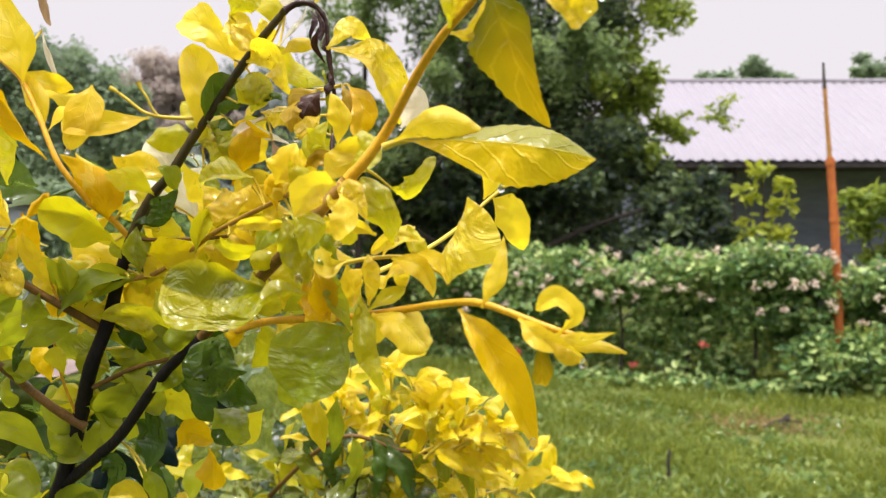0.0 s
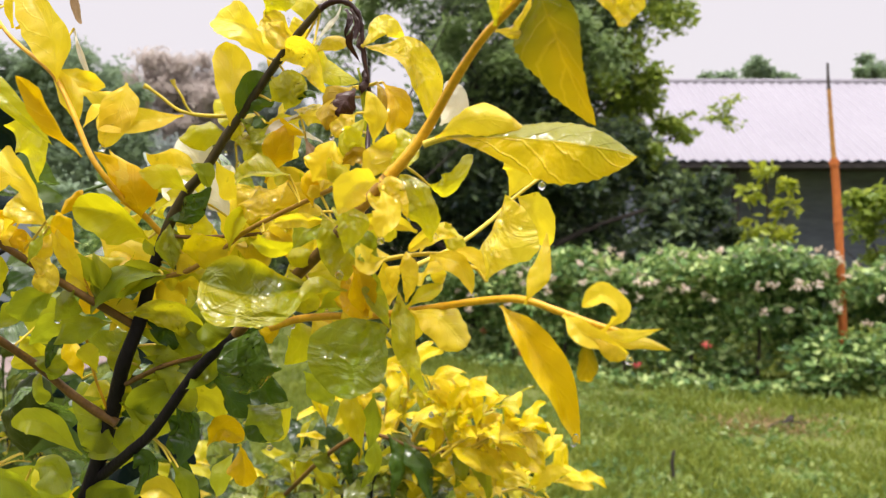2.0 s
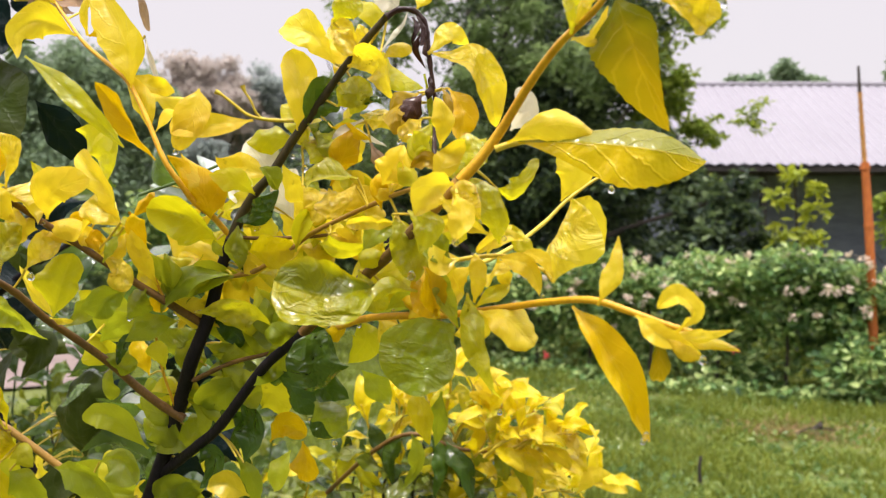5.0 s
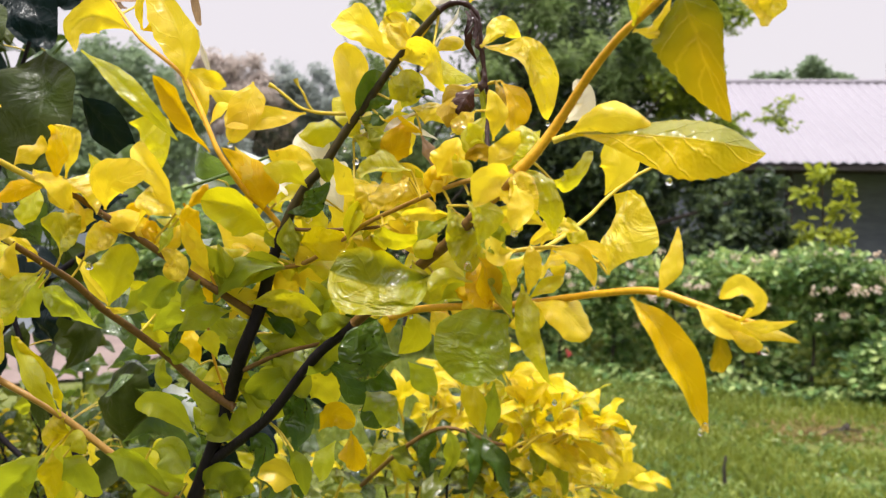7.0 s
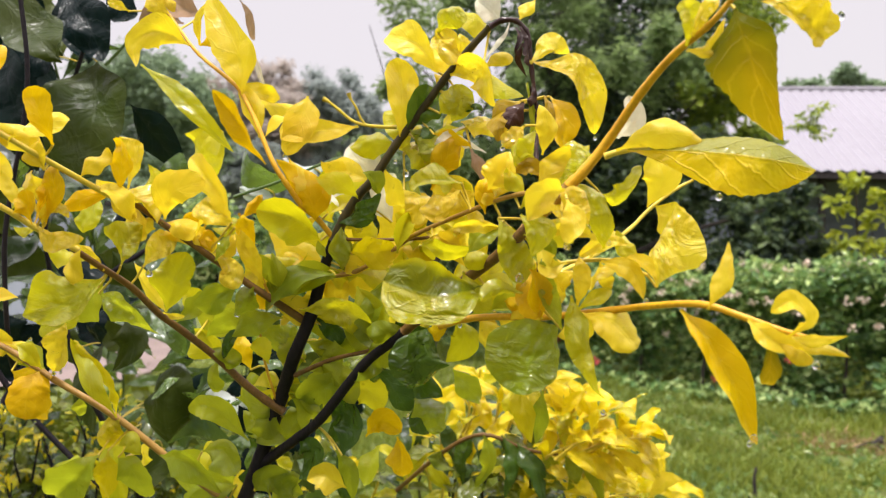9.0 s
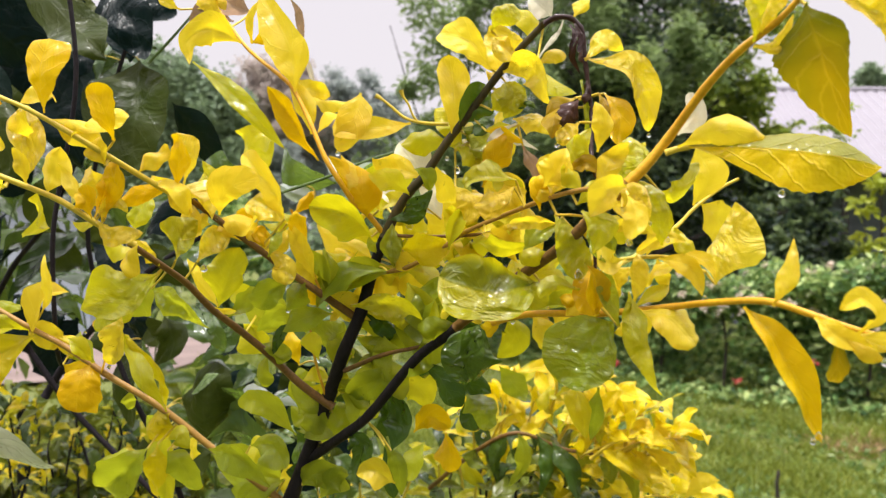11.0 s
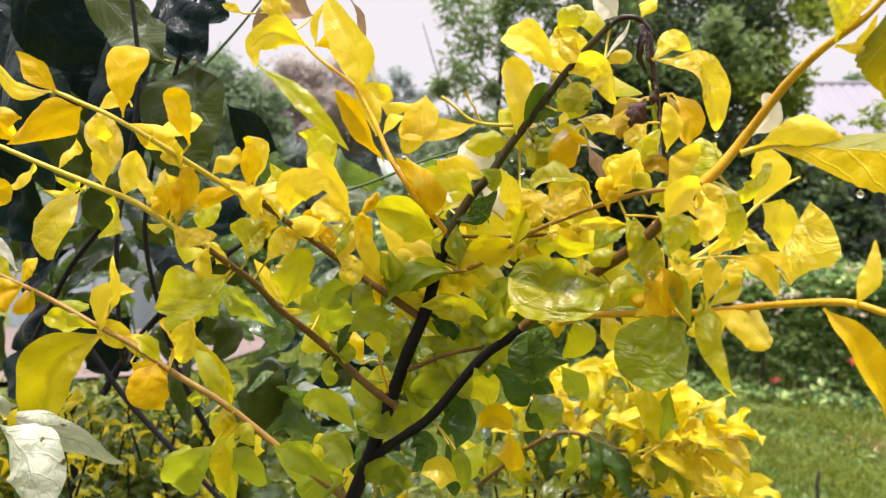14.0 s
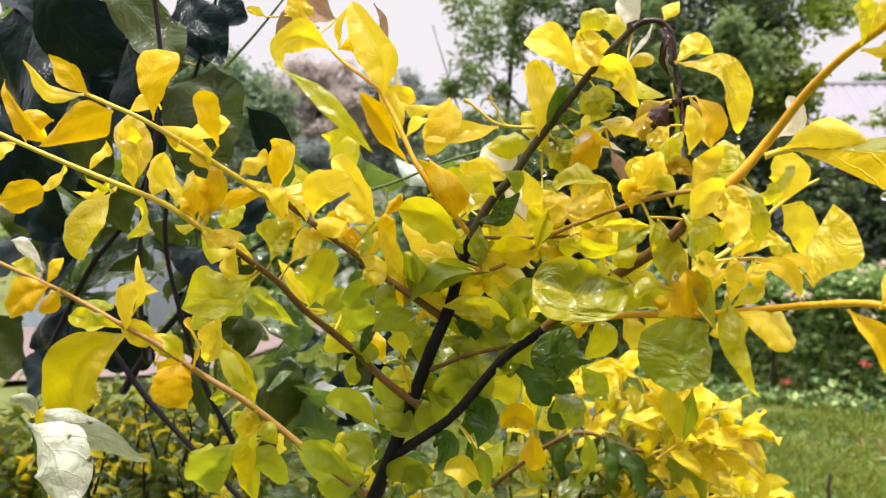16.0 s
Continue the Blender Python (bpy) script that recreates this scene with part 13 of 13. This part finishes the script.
shoot(broad_shrub, (-0.385, 1.329, 0.813), (-0.340, 1.279, 0.975), 0.075, SHOOT_LEAVES, (SHOOT_BROAD, SHOOT_BROAD, SHOOT_GREEN, SHOOT_OLIVE), 428, n=6, bark=STEM_GREEN)
shoot(broad_shrub, (-0.361, 1.158, 0.973), (-0.394, 1.108, 1.108), 0.075, SHOOT_LEAVES, (SHOOT_BROAD, SHOOT_BROAD, SHOOT_GREEN, SHOOT_OLIVE), 429, n=6, bark=STEM_GREEN)
shoot(broad_shrub, (-0.273, 0.953, 0.912), (-0.277, 0.903, 1.031), 0.075, SHOOT_LEAVES, (SHOOT_BROAD, SHOOT_BROAD, SHOOT_GREEN, SHOOT_OLIVE), 430, n=6, bark=STEM_GREEN)
shoot(broad_shrub, (-0.337, 1.178, 0.889), (-0.361, 1.128, 1.030), 0.075, SHOOT_LEAVES, (SHOOT_BROAD, SHOOT_BROAD, SHOOT_GREEN, SHOOT_OLIVE), 431, n=6, bark=STEM_GREEN)
shoot(broad_shrub, (-0.732, 1.012, 1.150), (-0.712, 0.962, 1.270), 0.10, SHOOT_LEAVES, (SHOOT_BROAD, SHOOT_GREEN, SHOOT_GREEN), 500, n=6, bark=STEM_GREEN)
shoot(broad_shrub, (-0.570, 0.974, 1.252), (-0.526, 0.924, 1.361), 0.10, SHOOT_LEAVES, (SHOOT_BROAD, SHOOT_GREEN, SHOOT_GREEN), 501, n=6, bark=STEM_GREEN)
shoot(broad_shrub, (-0.843, 1.249, 1.274), (-0.861, 1.199, 1.414), 0.10, SHOOT_LEAVES, (SHOOT_BROAD, SHOOT_GREEN, SHOOT_GREEN), 502, n=6, bark=STEM_GREEN)
shoot(broad_shrub, (-0.844, 1.177, 1.387), (-0.793, 1.127, 1.515), 0.10, SHOOT_LEAVES, (SHOOT_BROAD, SHOOT_GREEN, SHOOT_GREEN), 503, n=6, bark=STEM_GREEN)
shoot(broad_shrub, (-0.660, 0.924, 1.521), (-0.635, 0.874, 1.611), 0.10, SHOOT_LEAVES, (SHOOT_BROAD, SHOOT_GREEN, SHOOT_GREEN), 504, n=6, bark=STEM_GREEN)
shoot(broad_shrub, (-0.577, 0.996, 1.288), (-0.594, 0.946, 1.397), 0.10, SHOOT_LEAVES, (SHOOT_BROAD, SHOOT_GREEN, SHOOT_GREEN), 505, n=6, bark=STEM_GREEN)
shoot(broad_shrub, (-0.539, 0.877, 1.457), (-0.552, 0.827, 1.544), 0.10, SHOOT_LEAVES, (SHOOT_BROAD, SHOOT_GREEN, SHOOT_GREEN), 506, n=6, bark=STEM_GREEN)
shoot(broad_shrub, (-0.589, 1.092, 1.149), (-0.552, 1.042, 1.275), 0.10, SHOOT_LEAVES, (SHOOT_BROAD, SHOOT_GREEN, SHOOT_GREEN), 507, n=6, bark=STEM_GREEN)
shoot(broad_shrub, (-0.724, 0.939, 1.427), (-0.729, 0.889, 1.525), 0.10, SHOOT_LEAVES, (SHOOT_BROAD, SHOOT_GREEN, SHOOT_GREEN), 508, n=6, bark=STEM_GREEN)
shoot(broad_shrub, (-0.538, 0.909, 1.227), (-0.496, 0.859, 1.330), 0.10, SHOOT_LEAVES, (SHOOT_BROAD, SHOOT_GREEN, SHOOT_GREEN), 509, n=6, bark=STEM_GREEN)
shoot(broad_shrub, (-0.655, 0.915, 1.158), (-0.650, 0.865, 1.265), 0.10, SHOOT_LEAVES, (SHOOT_BROAD, SHOOT_GREEN, SHOOT_GREEN), 510, n=6, bark=STEM_GREEN)
shoot(broad_shrub, (-0.777, 1.234, 1.317), (-0.727, 1.184, 1.453), 0.10, SHOOT_LEAVES, (SHOOT_BROAD, SHOOT_GREEN, SHOOT_GREEN), 511, n=6, bark=STEM_GREEN)
shoot(broad_shrub, (-0.649, 0.889, 1.458), (-0.583, 0.839, 1.547), 0.10, SHOOT_LEAVES, (SHOOT_BROAD, SHOOT_GREEN, SHOOT_GREEN), 512, n=6, bark=STEM_GREEN)
shoot(broad_shrub, (-0.617, 0.875, 1.469), (-0.627, 0.825, 1.556), 0.10, SHOOT_LEAVES, (SHOOT_BROAD, SHOOT_GREEN, SHOOT_GREEN), 513, n=6, bark=STEM_GREEN)
shoot(broad_shrub, (-0.799, 1.131, 1.151), (-0.794, 1.081, 1.282), 0.10, SHOOT_LEAVES, (SHOOT_BROAD, SHOOT_GREEN, SHOOT_GREEN), 514, n=6, bark=STEM_GREEN)
shoot(broad_shrub, (-0.713, 1.201, 1.115), (-0.713, 1.151, 1.254), 0.10, SHOOT_LEAVES, (SHOOT_BROAD, SHOOT_GREEN, SHOOT_GREEN), 515, n=6, bark=STEM_GREEN)
shoot(broad_shrub, (-0.733, 1.139, 1.246), (-0.713, 1.089, 1.374), 0.10, SHOOT_LEAVES, (SHOOT_BROAD, SHOOT_GREEN, SHOOT_GREEN), 516, n=6, bark=STEM_GREEN)
shoot(broad_shrub, (-0.795, 1.188, 1.512), (-0.767, 1.138, 1.635), 0.10, SHOOT_LEAVES, (SHOOT_BROAD, SHOOT_GREEN, SHOOT_GREEN), 517, n=6, bark=STEM_GREEN)
shoot(broad_shrub, (-0.988, 1.200, 1.507), (-0.927, 1.150, 1.634), 0.10, SHOOT_LEAVES, (SHOOT_BROAD, SHOOT_GREEN, SHOOT_GREEN), 518, n=6, bark=STEM_GREEN)
shoot(broad_shrub, (-0.850, 1.195, 1.247), (-0.803, 1.145, 1.383), 0.10, SHOOT_LEAVES, (SHOOT_BROAD, SHOOT_GREEN, SHOOT_GREEN), 519, n=6, bark=STEM_GREEN)
stem("branch", [(-0.383, 1.000, -0.03), (-0.363, 1.000, 0.5), (-0.383, 1.000, 0.982)], 0.012, 0.005, BARK_DARK, broad_shrub, "dark woody stem")
stem("branch", [(-0.700, 1.000, -0.03), (-0.680, 1.000, 0.5), (-0.700, 1.000, 1.108)], 0.012, 0.005, BARK_DARK, broad_shrub, "dark woody stem")


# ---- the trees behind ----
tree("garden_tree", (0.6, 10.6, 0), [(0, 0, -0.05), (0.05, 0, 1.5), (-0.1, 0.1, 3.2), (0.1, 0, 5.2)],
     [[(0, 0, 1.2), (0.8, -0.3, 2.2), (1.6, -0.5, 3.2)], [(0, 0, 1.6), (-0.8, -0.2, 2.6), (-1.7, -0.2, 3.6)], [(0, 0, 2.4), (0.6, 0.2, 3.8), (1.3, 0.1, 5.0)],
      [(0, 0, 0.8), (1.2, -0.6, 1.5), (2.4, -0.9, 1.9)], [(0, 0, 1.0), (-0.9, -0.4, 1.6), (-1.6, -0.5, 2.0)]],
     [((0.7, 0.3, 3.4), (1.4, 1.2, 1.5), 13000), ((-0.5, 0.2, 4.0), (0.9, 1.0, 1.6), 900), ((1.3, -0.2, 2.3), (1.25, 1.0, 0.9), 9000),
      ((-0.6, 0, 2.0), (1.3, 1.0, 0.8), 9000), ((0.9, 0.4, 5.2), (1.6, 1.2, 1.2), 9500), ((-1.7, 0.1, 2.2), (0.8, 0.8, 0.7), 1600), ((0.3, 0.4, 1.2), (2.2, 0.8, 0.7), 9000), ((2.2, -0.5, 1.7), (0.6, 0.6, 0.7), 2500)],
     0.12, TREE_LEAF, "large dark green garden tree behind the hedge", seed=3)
tree("light_tree", (1.9, 11.2, 0), [(0, 0, -0.05), (0.05, 0, 1.5), (0.0, 0.1, 3.2), (0.1, 0, 4.6)],
     [[(0, 0, 2.2), (0.5, -0.3, 3.2), (0.9, -0.5, 4.2)], [(0, 0, 1.9), (0.7, -0.3, 2.5), (1.5, -0.5, 2.85)]],
     [((0.4, -0.4, 4.6), (0.95, 0.8, 1.1), 5000), ((0.7, -0.6, 3.4), (0.7, 0.7, 0.8), 2600), ((1.25, -0.5, 2.85), (0.6, 0.4, 0.3), 700), ((1.75, -0.6, 3.0), (0.5, 0.4, 0.16), 160), ((1.0, -0.6, 2.2), (0.6, 0.5, 0.6), 1600)],
     0.11, SUNNY_LEAF, "yellowish green tree crown behind the hedge", seed=7, radius=0.08)
tree("feathery_tree", (-0.9, 10.0, 0), [(0, 0, -0.05), (0.05, 0, 1.5), (0.1, 0.1, 3.0), (0.2, 0, 4.8)],
     [[(0.05, 0, 1.6), (-0.4, -0.2, 2.8), (-0.8, -0.2, 4.0)], [(0.1, 0, 2.2), (0.8, -0.3, 3.4), (1.4, -0.4, 4.6)], [(0.1, 0, 1.4), (0.9, -0.3, 2.2), (1.8, -0.4, 3.0)]],
     [((-0.4, -0.2, 3.9), (0.6, 0.6, 1.1), 700), ((0.5, -0.3, 4.6), (0.9, 0.6, 0.9), 900), ((1.5, -0.4, 4.3), (0.9, 0.6, 0.8), 1700), ((0.3, -0.3, 2.7), (0.9, 0.6, 0.7), 1200), ((2.4, -0.5, 3.6), (0.7, 0.5, 0.9), 1500), ((1.0, -0.45, 3.6), (0.8, 0.5, 0.8), 1900), ((-0.35, -0.2, 3.0), (0.6, 0.5, 0.7), 900), ((0.1, -0.3, 3.8), (0.7, 0.5, 0.8), 1000), ((-0.1, -0.2, 2.3), (0.9, 0.5, 0.5), 1500)],
     0.13, FEATHER_LEAF, "light green feathery tree before the dark trees", seed=8, radius=0.05, slim=0.28)
tree("sapling", (3.75, 9.3, 0), [(0, 0, -0.03), (0.03, 0, 0.9), (0.0, 0, 1.6), (-0.03, 0, 2.15)],
     [[(0, 0, 1.2), (0.15, 0, 1.6), (0.21, 0, 2.0)], [(0, 0, 1.1), (-0.15, 0, 1.5), (-0.2, 0, 1.9)], [(0, 0, 0.9), (0.12, 0, 1.3), (0.2, 0, 1.7)]],
     [((-0.04, 0, 2.12), (0.10, 0.1, 0.13), 46), ((0.21, 0, 2.03), (0.11, 0.1, 0.10), 40), ((-0.2, 0, 1.92), (0.10, 0.1, 0.10), 40), ((0.21, 0, 1.76), (0.13, 0.1, 0.11), 46), ((0.14, 0, 1.48), (0.12, 0.1, 0.12), 46), ((-0.1, 0, 1.6), (0.2, 0.15, 0.2), 50)],
     0.15, YOUNG_TREE_LEAF, "young yellow-green sapling before the house wall", seed=9, radius=0.02)
tree("feathery_shrub", (4.95, 8.9, 0), [(0, 0, -0.03), (0.0, 0, 0.9), (0.03, 0, 1.5), (0, 0, 2.2)],
     [[(0, 0, 0.8), (0.3, 0, 1.4), (0.5, 0, 2.0)], [(0, 0, 0.8), (-0.25, 0, 1.4), (-0.45, 0, 1.9)], [(0, 0, 0.6), (-0.3, -0.1, 1.0), (-0.6, -0.1, 1.3)]],
     [((-0.1, 0, 1.95), (0.50, 0.4, 0.42), 900), ((0.0, 0, 1.25), (0.7, 0.4, 0.55), 1300), ((0.5, 0, 1.8), (0.5, 0.4, 0.6), 900)],
     0.13, SUNNY_LEAF, "light green feathery shrub by the hedge", seed=11, radius=0.03, slim=0.36)
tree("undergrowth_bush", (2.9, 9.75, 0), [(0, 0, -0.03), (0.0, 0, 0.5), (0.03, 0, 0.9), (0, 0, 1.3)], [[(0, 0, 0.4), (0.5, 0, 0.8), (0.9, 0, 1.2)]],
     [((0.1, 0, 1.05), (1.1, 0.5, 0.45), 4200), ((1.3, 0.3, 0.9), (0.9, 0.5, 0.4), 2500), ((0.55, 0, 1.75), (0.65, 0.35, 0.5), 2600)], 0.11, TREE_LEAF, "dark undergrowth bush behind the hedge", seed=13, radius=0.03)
# far woods, rain haze painted into their leaf colours
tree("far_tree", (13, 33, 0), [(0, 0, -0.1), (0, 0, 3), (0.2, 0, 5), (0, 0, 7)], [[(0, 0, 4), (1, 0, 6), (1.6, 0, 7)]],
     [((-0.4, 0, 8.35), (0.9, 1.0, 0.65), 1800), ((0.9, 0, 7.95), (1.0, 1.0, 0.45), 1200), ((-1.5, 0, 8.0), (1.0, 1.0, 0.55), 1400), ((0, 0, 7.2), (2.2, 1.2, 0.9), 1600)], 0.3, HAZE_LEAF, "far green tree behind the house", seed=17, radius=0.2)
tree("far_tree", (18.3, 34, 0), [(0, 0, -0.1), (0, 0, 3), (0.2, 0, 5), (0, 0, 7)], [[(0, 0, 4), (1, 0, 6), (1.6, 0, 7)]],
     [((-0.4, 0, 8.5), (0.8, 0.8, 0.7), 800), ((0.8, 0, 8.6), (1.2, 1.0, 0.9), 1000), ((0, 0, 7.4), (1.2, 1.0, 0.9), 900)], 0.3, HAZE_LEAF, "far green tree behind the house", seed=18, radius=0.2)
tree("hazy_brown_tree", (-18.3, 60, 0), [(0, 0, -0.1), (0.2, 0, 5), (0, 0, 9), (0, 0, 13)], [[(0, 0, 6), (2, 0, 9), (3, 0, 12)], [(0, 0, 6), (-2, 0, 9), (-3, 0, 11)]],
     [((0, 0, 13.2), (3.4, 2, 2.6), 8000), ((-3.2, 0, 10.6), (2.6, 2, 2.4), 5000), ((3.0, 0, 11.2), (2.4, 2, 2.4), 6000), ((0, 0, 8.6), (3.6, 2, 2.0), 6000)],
     0.4, HAZE_BROWN, "distant brownish tree with rain haze put into its leaf colour", seed=21, radius=0.4)
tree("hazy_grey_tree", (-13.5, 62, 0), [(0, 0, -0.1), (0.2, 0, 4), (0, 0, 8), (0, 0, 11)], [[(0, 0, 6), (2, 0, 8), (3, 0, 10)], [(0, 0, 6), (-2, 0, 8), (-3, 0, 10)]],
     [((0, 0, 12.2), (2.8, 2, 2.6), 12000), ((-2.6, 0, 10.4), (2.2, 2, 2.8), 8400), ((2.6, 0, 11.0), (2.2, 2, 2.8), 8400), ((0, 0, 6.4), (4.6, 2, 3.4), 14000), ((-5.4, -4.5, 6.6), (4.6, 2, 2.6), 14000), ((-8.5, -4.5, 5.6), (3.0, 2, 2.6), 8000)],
     0.4, HAZE_GREY, "distant grey-green tree with rain haze put into its leaf colour", seed=22, radius=0.4)
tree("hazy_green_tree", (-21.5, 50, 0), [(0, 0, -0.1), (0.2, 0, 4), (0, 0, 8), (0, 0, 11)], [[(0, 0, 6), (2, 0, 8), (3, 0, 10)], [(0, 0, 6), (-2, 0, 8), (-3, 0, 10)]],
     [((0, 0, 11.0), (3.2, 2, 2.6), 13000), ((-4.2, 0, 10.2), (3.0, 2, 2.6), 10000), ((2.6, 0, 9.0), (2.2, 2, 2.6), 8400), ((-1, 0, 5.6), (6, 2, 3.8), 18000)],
     0.4, HAZE_LEAF, "distant green tree with rain haze put into its leaf colour", seed=23, radius=0.4)


def back_row():
    t = tagged(new("tree_row"), "dark green row of trees behind the garden tree", "tree")
    t.location = (0.2, 14.5, 0)
    smooth(part("trunk", tube(bmesh.new(), [(0, 0, -0.05), (0.1, 0, 1.6), (0, 0, 3.4), (0, 0, 6)], 0.16, 0.06, 9, 4, 0.08), TREE_BARK, t))
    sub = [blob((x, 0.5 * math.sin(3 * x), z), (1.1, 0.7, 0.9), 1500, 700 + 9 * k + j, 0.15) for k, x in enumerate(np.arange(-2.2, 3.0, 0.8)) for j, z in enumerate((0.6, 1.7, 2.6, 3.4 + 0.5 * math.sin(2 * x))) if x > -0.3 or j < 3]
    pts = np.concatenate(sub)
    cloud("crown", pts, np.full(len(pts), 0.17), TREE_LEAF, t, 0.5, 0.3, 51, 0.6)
    return t


back_row()


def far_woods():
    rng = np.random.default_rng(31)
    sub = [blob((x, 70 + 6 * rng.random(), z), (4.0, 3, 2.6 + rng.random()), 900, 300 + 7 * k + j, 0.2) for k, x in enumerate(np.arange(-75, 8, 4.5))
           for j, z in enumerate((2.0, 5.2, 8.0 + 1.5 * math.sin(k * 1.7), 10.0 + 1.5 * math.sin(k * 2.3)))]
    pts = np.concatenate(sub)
    return tagged(cloud("far_woods", pts, np.full(len(pts), 0.6), HAZE_GREY, None, 0.6, 0.2, 31), "distant woods with rain haze put into their grey-green leaf colour", "woods", kind="stuff")


far_woods()
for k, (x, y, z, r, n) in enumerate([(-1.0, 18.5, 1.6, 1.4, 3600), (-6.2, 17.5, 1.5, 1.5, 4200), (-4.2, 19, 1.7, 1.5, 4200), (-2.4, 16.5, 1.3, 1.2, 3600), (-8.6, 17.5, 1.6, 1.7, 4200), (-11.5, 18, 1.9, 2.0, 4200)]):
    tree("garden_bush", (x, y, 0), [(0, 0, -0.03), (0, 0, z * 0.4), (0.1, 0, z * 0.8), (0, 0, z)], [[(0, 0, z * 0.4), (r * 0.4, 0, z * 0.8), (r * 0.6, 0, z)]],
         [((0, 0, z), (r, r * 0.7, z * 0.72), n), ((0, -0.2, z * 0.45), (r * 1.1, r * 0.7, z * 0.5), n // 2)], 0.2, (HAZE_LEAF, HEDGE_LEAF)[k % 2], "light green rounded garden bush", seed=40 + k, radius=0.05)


# grey-blue garden wall seen between the leaves
def wall_piece():
    w = tagged(new("shed"), "grey-blue painted low garden shed", "shed")
    w.location = (-7.2, 11.5, 0)
    part("wall", box(bmesh.new(), (-0.95, 0, 0), (0.95, 1.6, 1.95)), GREYBLUE, w)
    part("roof", box(bmesh.new(), (-1.05, -0.15, 1.95), (1.05, 1.75, 2.02)), TIMBER, w)
    part("door", box(bmesh.new(), (-0.4, -0.03, 0), (0.4, 0.0, 1.6)), GREYBLUE, w)
    return w


wall_piece()


def fallen_twig():
    t = tagged(new("fallen_twig"), "dark rotten twig and lump lying in the lawn", "twig")
    t.location = (2.5, 5.85, 0.05)
    part("stick", tube(bmesh.new(), [(-0.16, -0.03, 0.0), (-0.05, 0.02, 0.03), (0.06, 0.0, 0.03), (0.2, 0.04, 0.0)], 0.007, 0.004, 6, 3, 0.1), TREE_BARK, t)
    smooth(part("stump", tube(bmesh.new(), [(-0.02, 0.0, -0.02), (-0.01, 0.01, 0.02), (0.01, 0.0, 0.05), (0.02, 0.01, 0.07)], 0.035, 0.014, 9, 3, 0.25), TREE_BARK, t, "dark rotten lump of wood"))
    return t


fallen_twig()


def dry_stalk():
    t = tagged(new("dry_stalk"), "thin brown dry stalk standing in the lawn", "stalk")
    t.location = (1.3, 4.56, 0)
    smooth(part("stem", tube(bmesh.new(), [(0, 0, -0.03), (0.003, 0, 0.06), (-0.002, 0, 0.13), (0.004, 0, 0.18)], 0.011, 0.008, 7, 3, 0.15), TREE_BARK, t))
    part("bud", tube(bmesh.new(), [(0.004, 0, 0.175), (0.006, 0, 0.19), (0.006, 0, 0.20)], 0.011, 0.004, 7, 2, 0.1), TREE_BARK, t)
    return t


dry_stalk()

# the lower foliage of the shrubs, down towards the soil
for thing, x, y, mat, w, seed in ((low_shrub, 0.02, 0.92, SMALL_YELLOW, 0.30, 61), (shrub, -0.26, 0.62, SMALL_GREEN, 0.22, 62), (ground_bush, -0.62, 1.12, SMALL_GREEN, 0.28, 63), (broad_shrub, -0.40, 1.1, HEDGE_LEAF, 0.34, 64)):
    spread = np.concatenate([blob((x, y + 0.05 * k, z), (w, w * 0.6, 0.16), 420, seed * 10 + k, 0.3) for k, z in enumerate((0.35, 0.55, 0.75))])
    cloud("lower_foliage", spread, np.full(len(spread), 0.045), mat, thing, 0.45, 0.3, seed)

# the dense small leaves of the ground bush
for mat, n, seed in ((SMALL_GREEN, 3000, 71), (SMALL_YELLOW, 260, 72)):
    pts = np.concatenate([blob((-0.72 + 0.22 * k, 1.34 + 0.05 * k, 0.90 - 0.03 * k), (0.26, 0.13, 0.18), n // 3, seed * 10 + k, 0.1) for k in (-1, 0, 1)])
    cloud("small_leaves", pts, np.full(len(pts), 0.036), mat, ground_bush, 0.5, 0.25, seed)
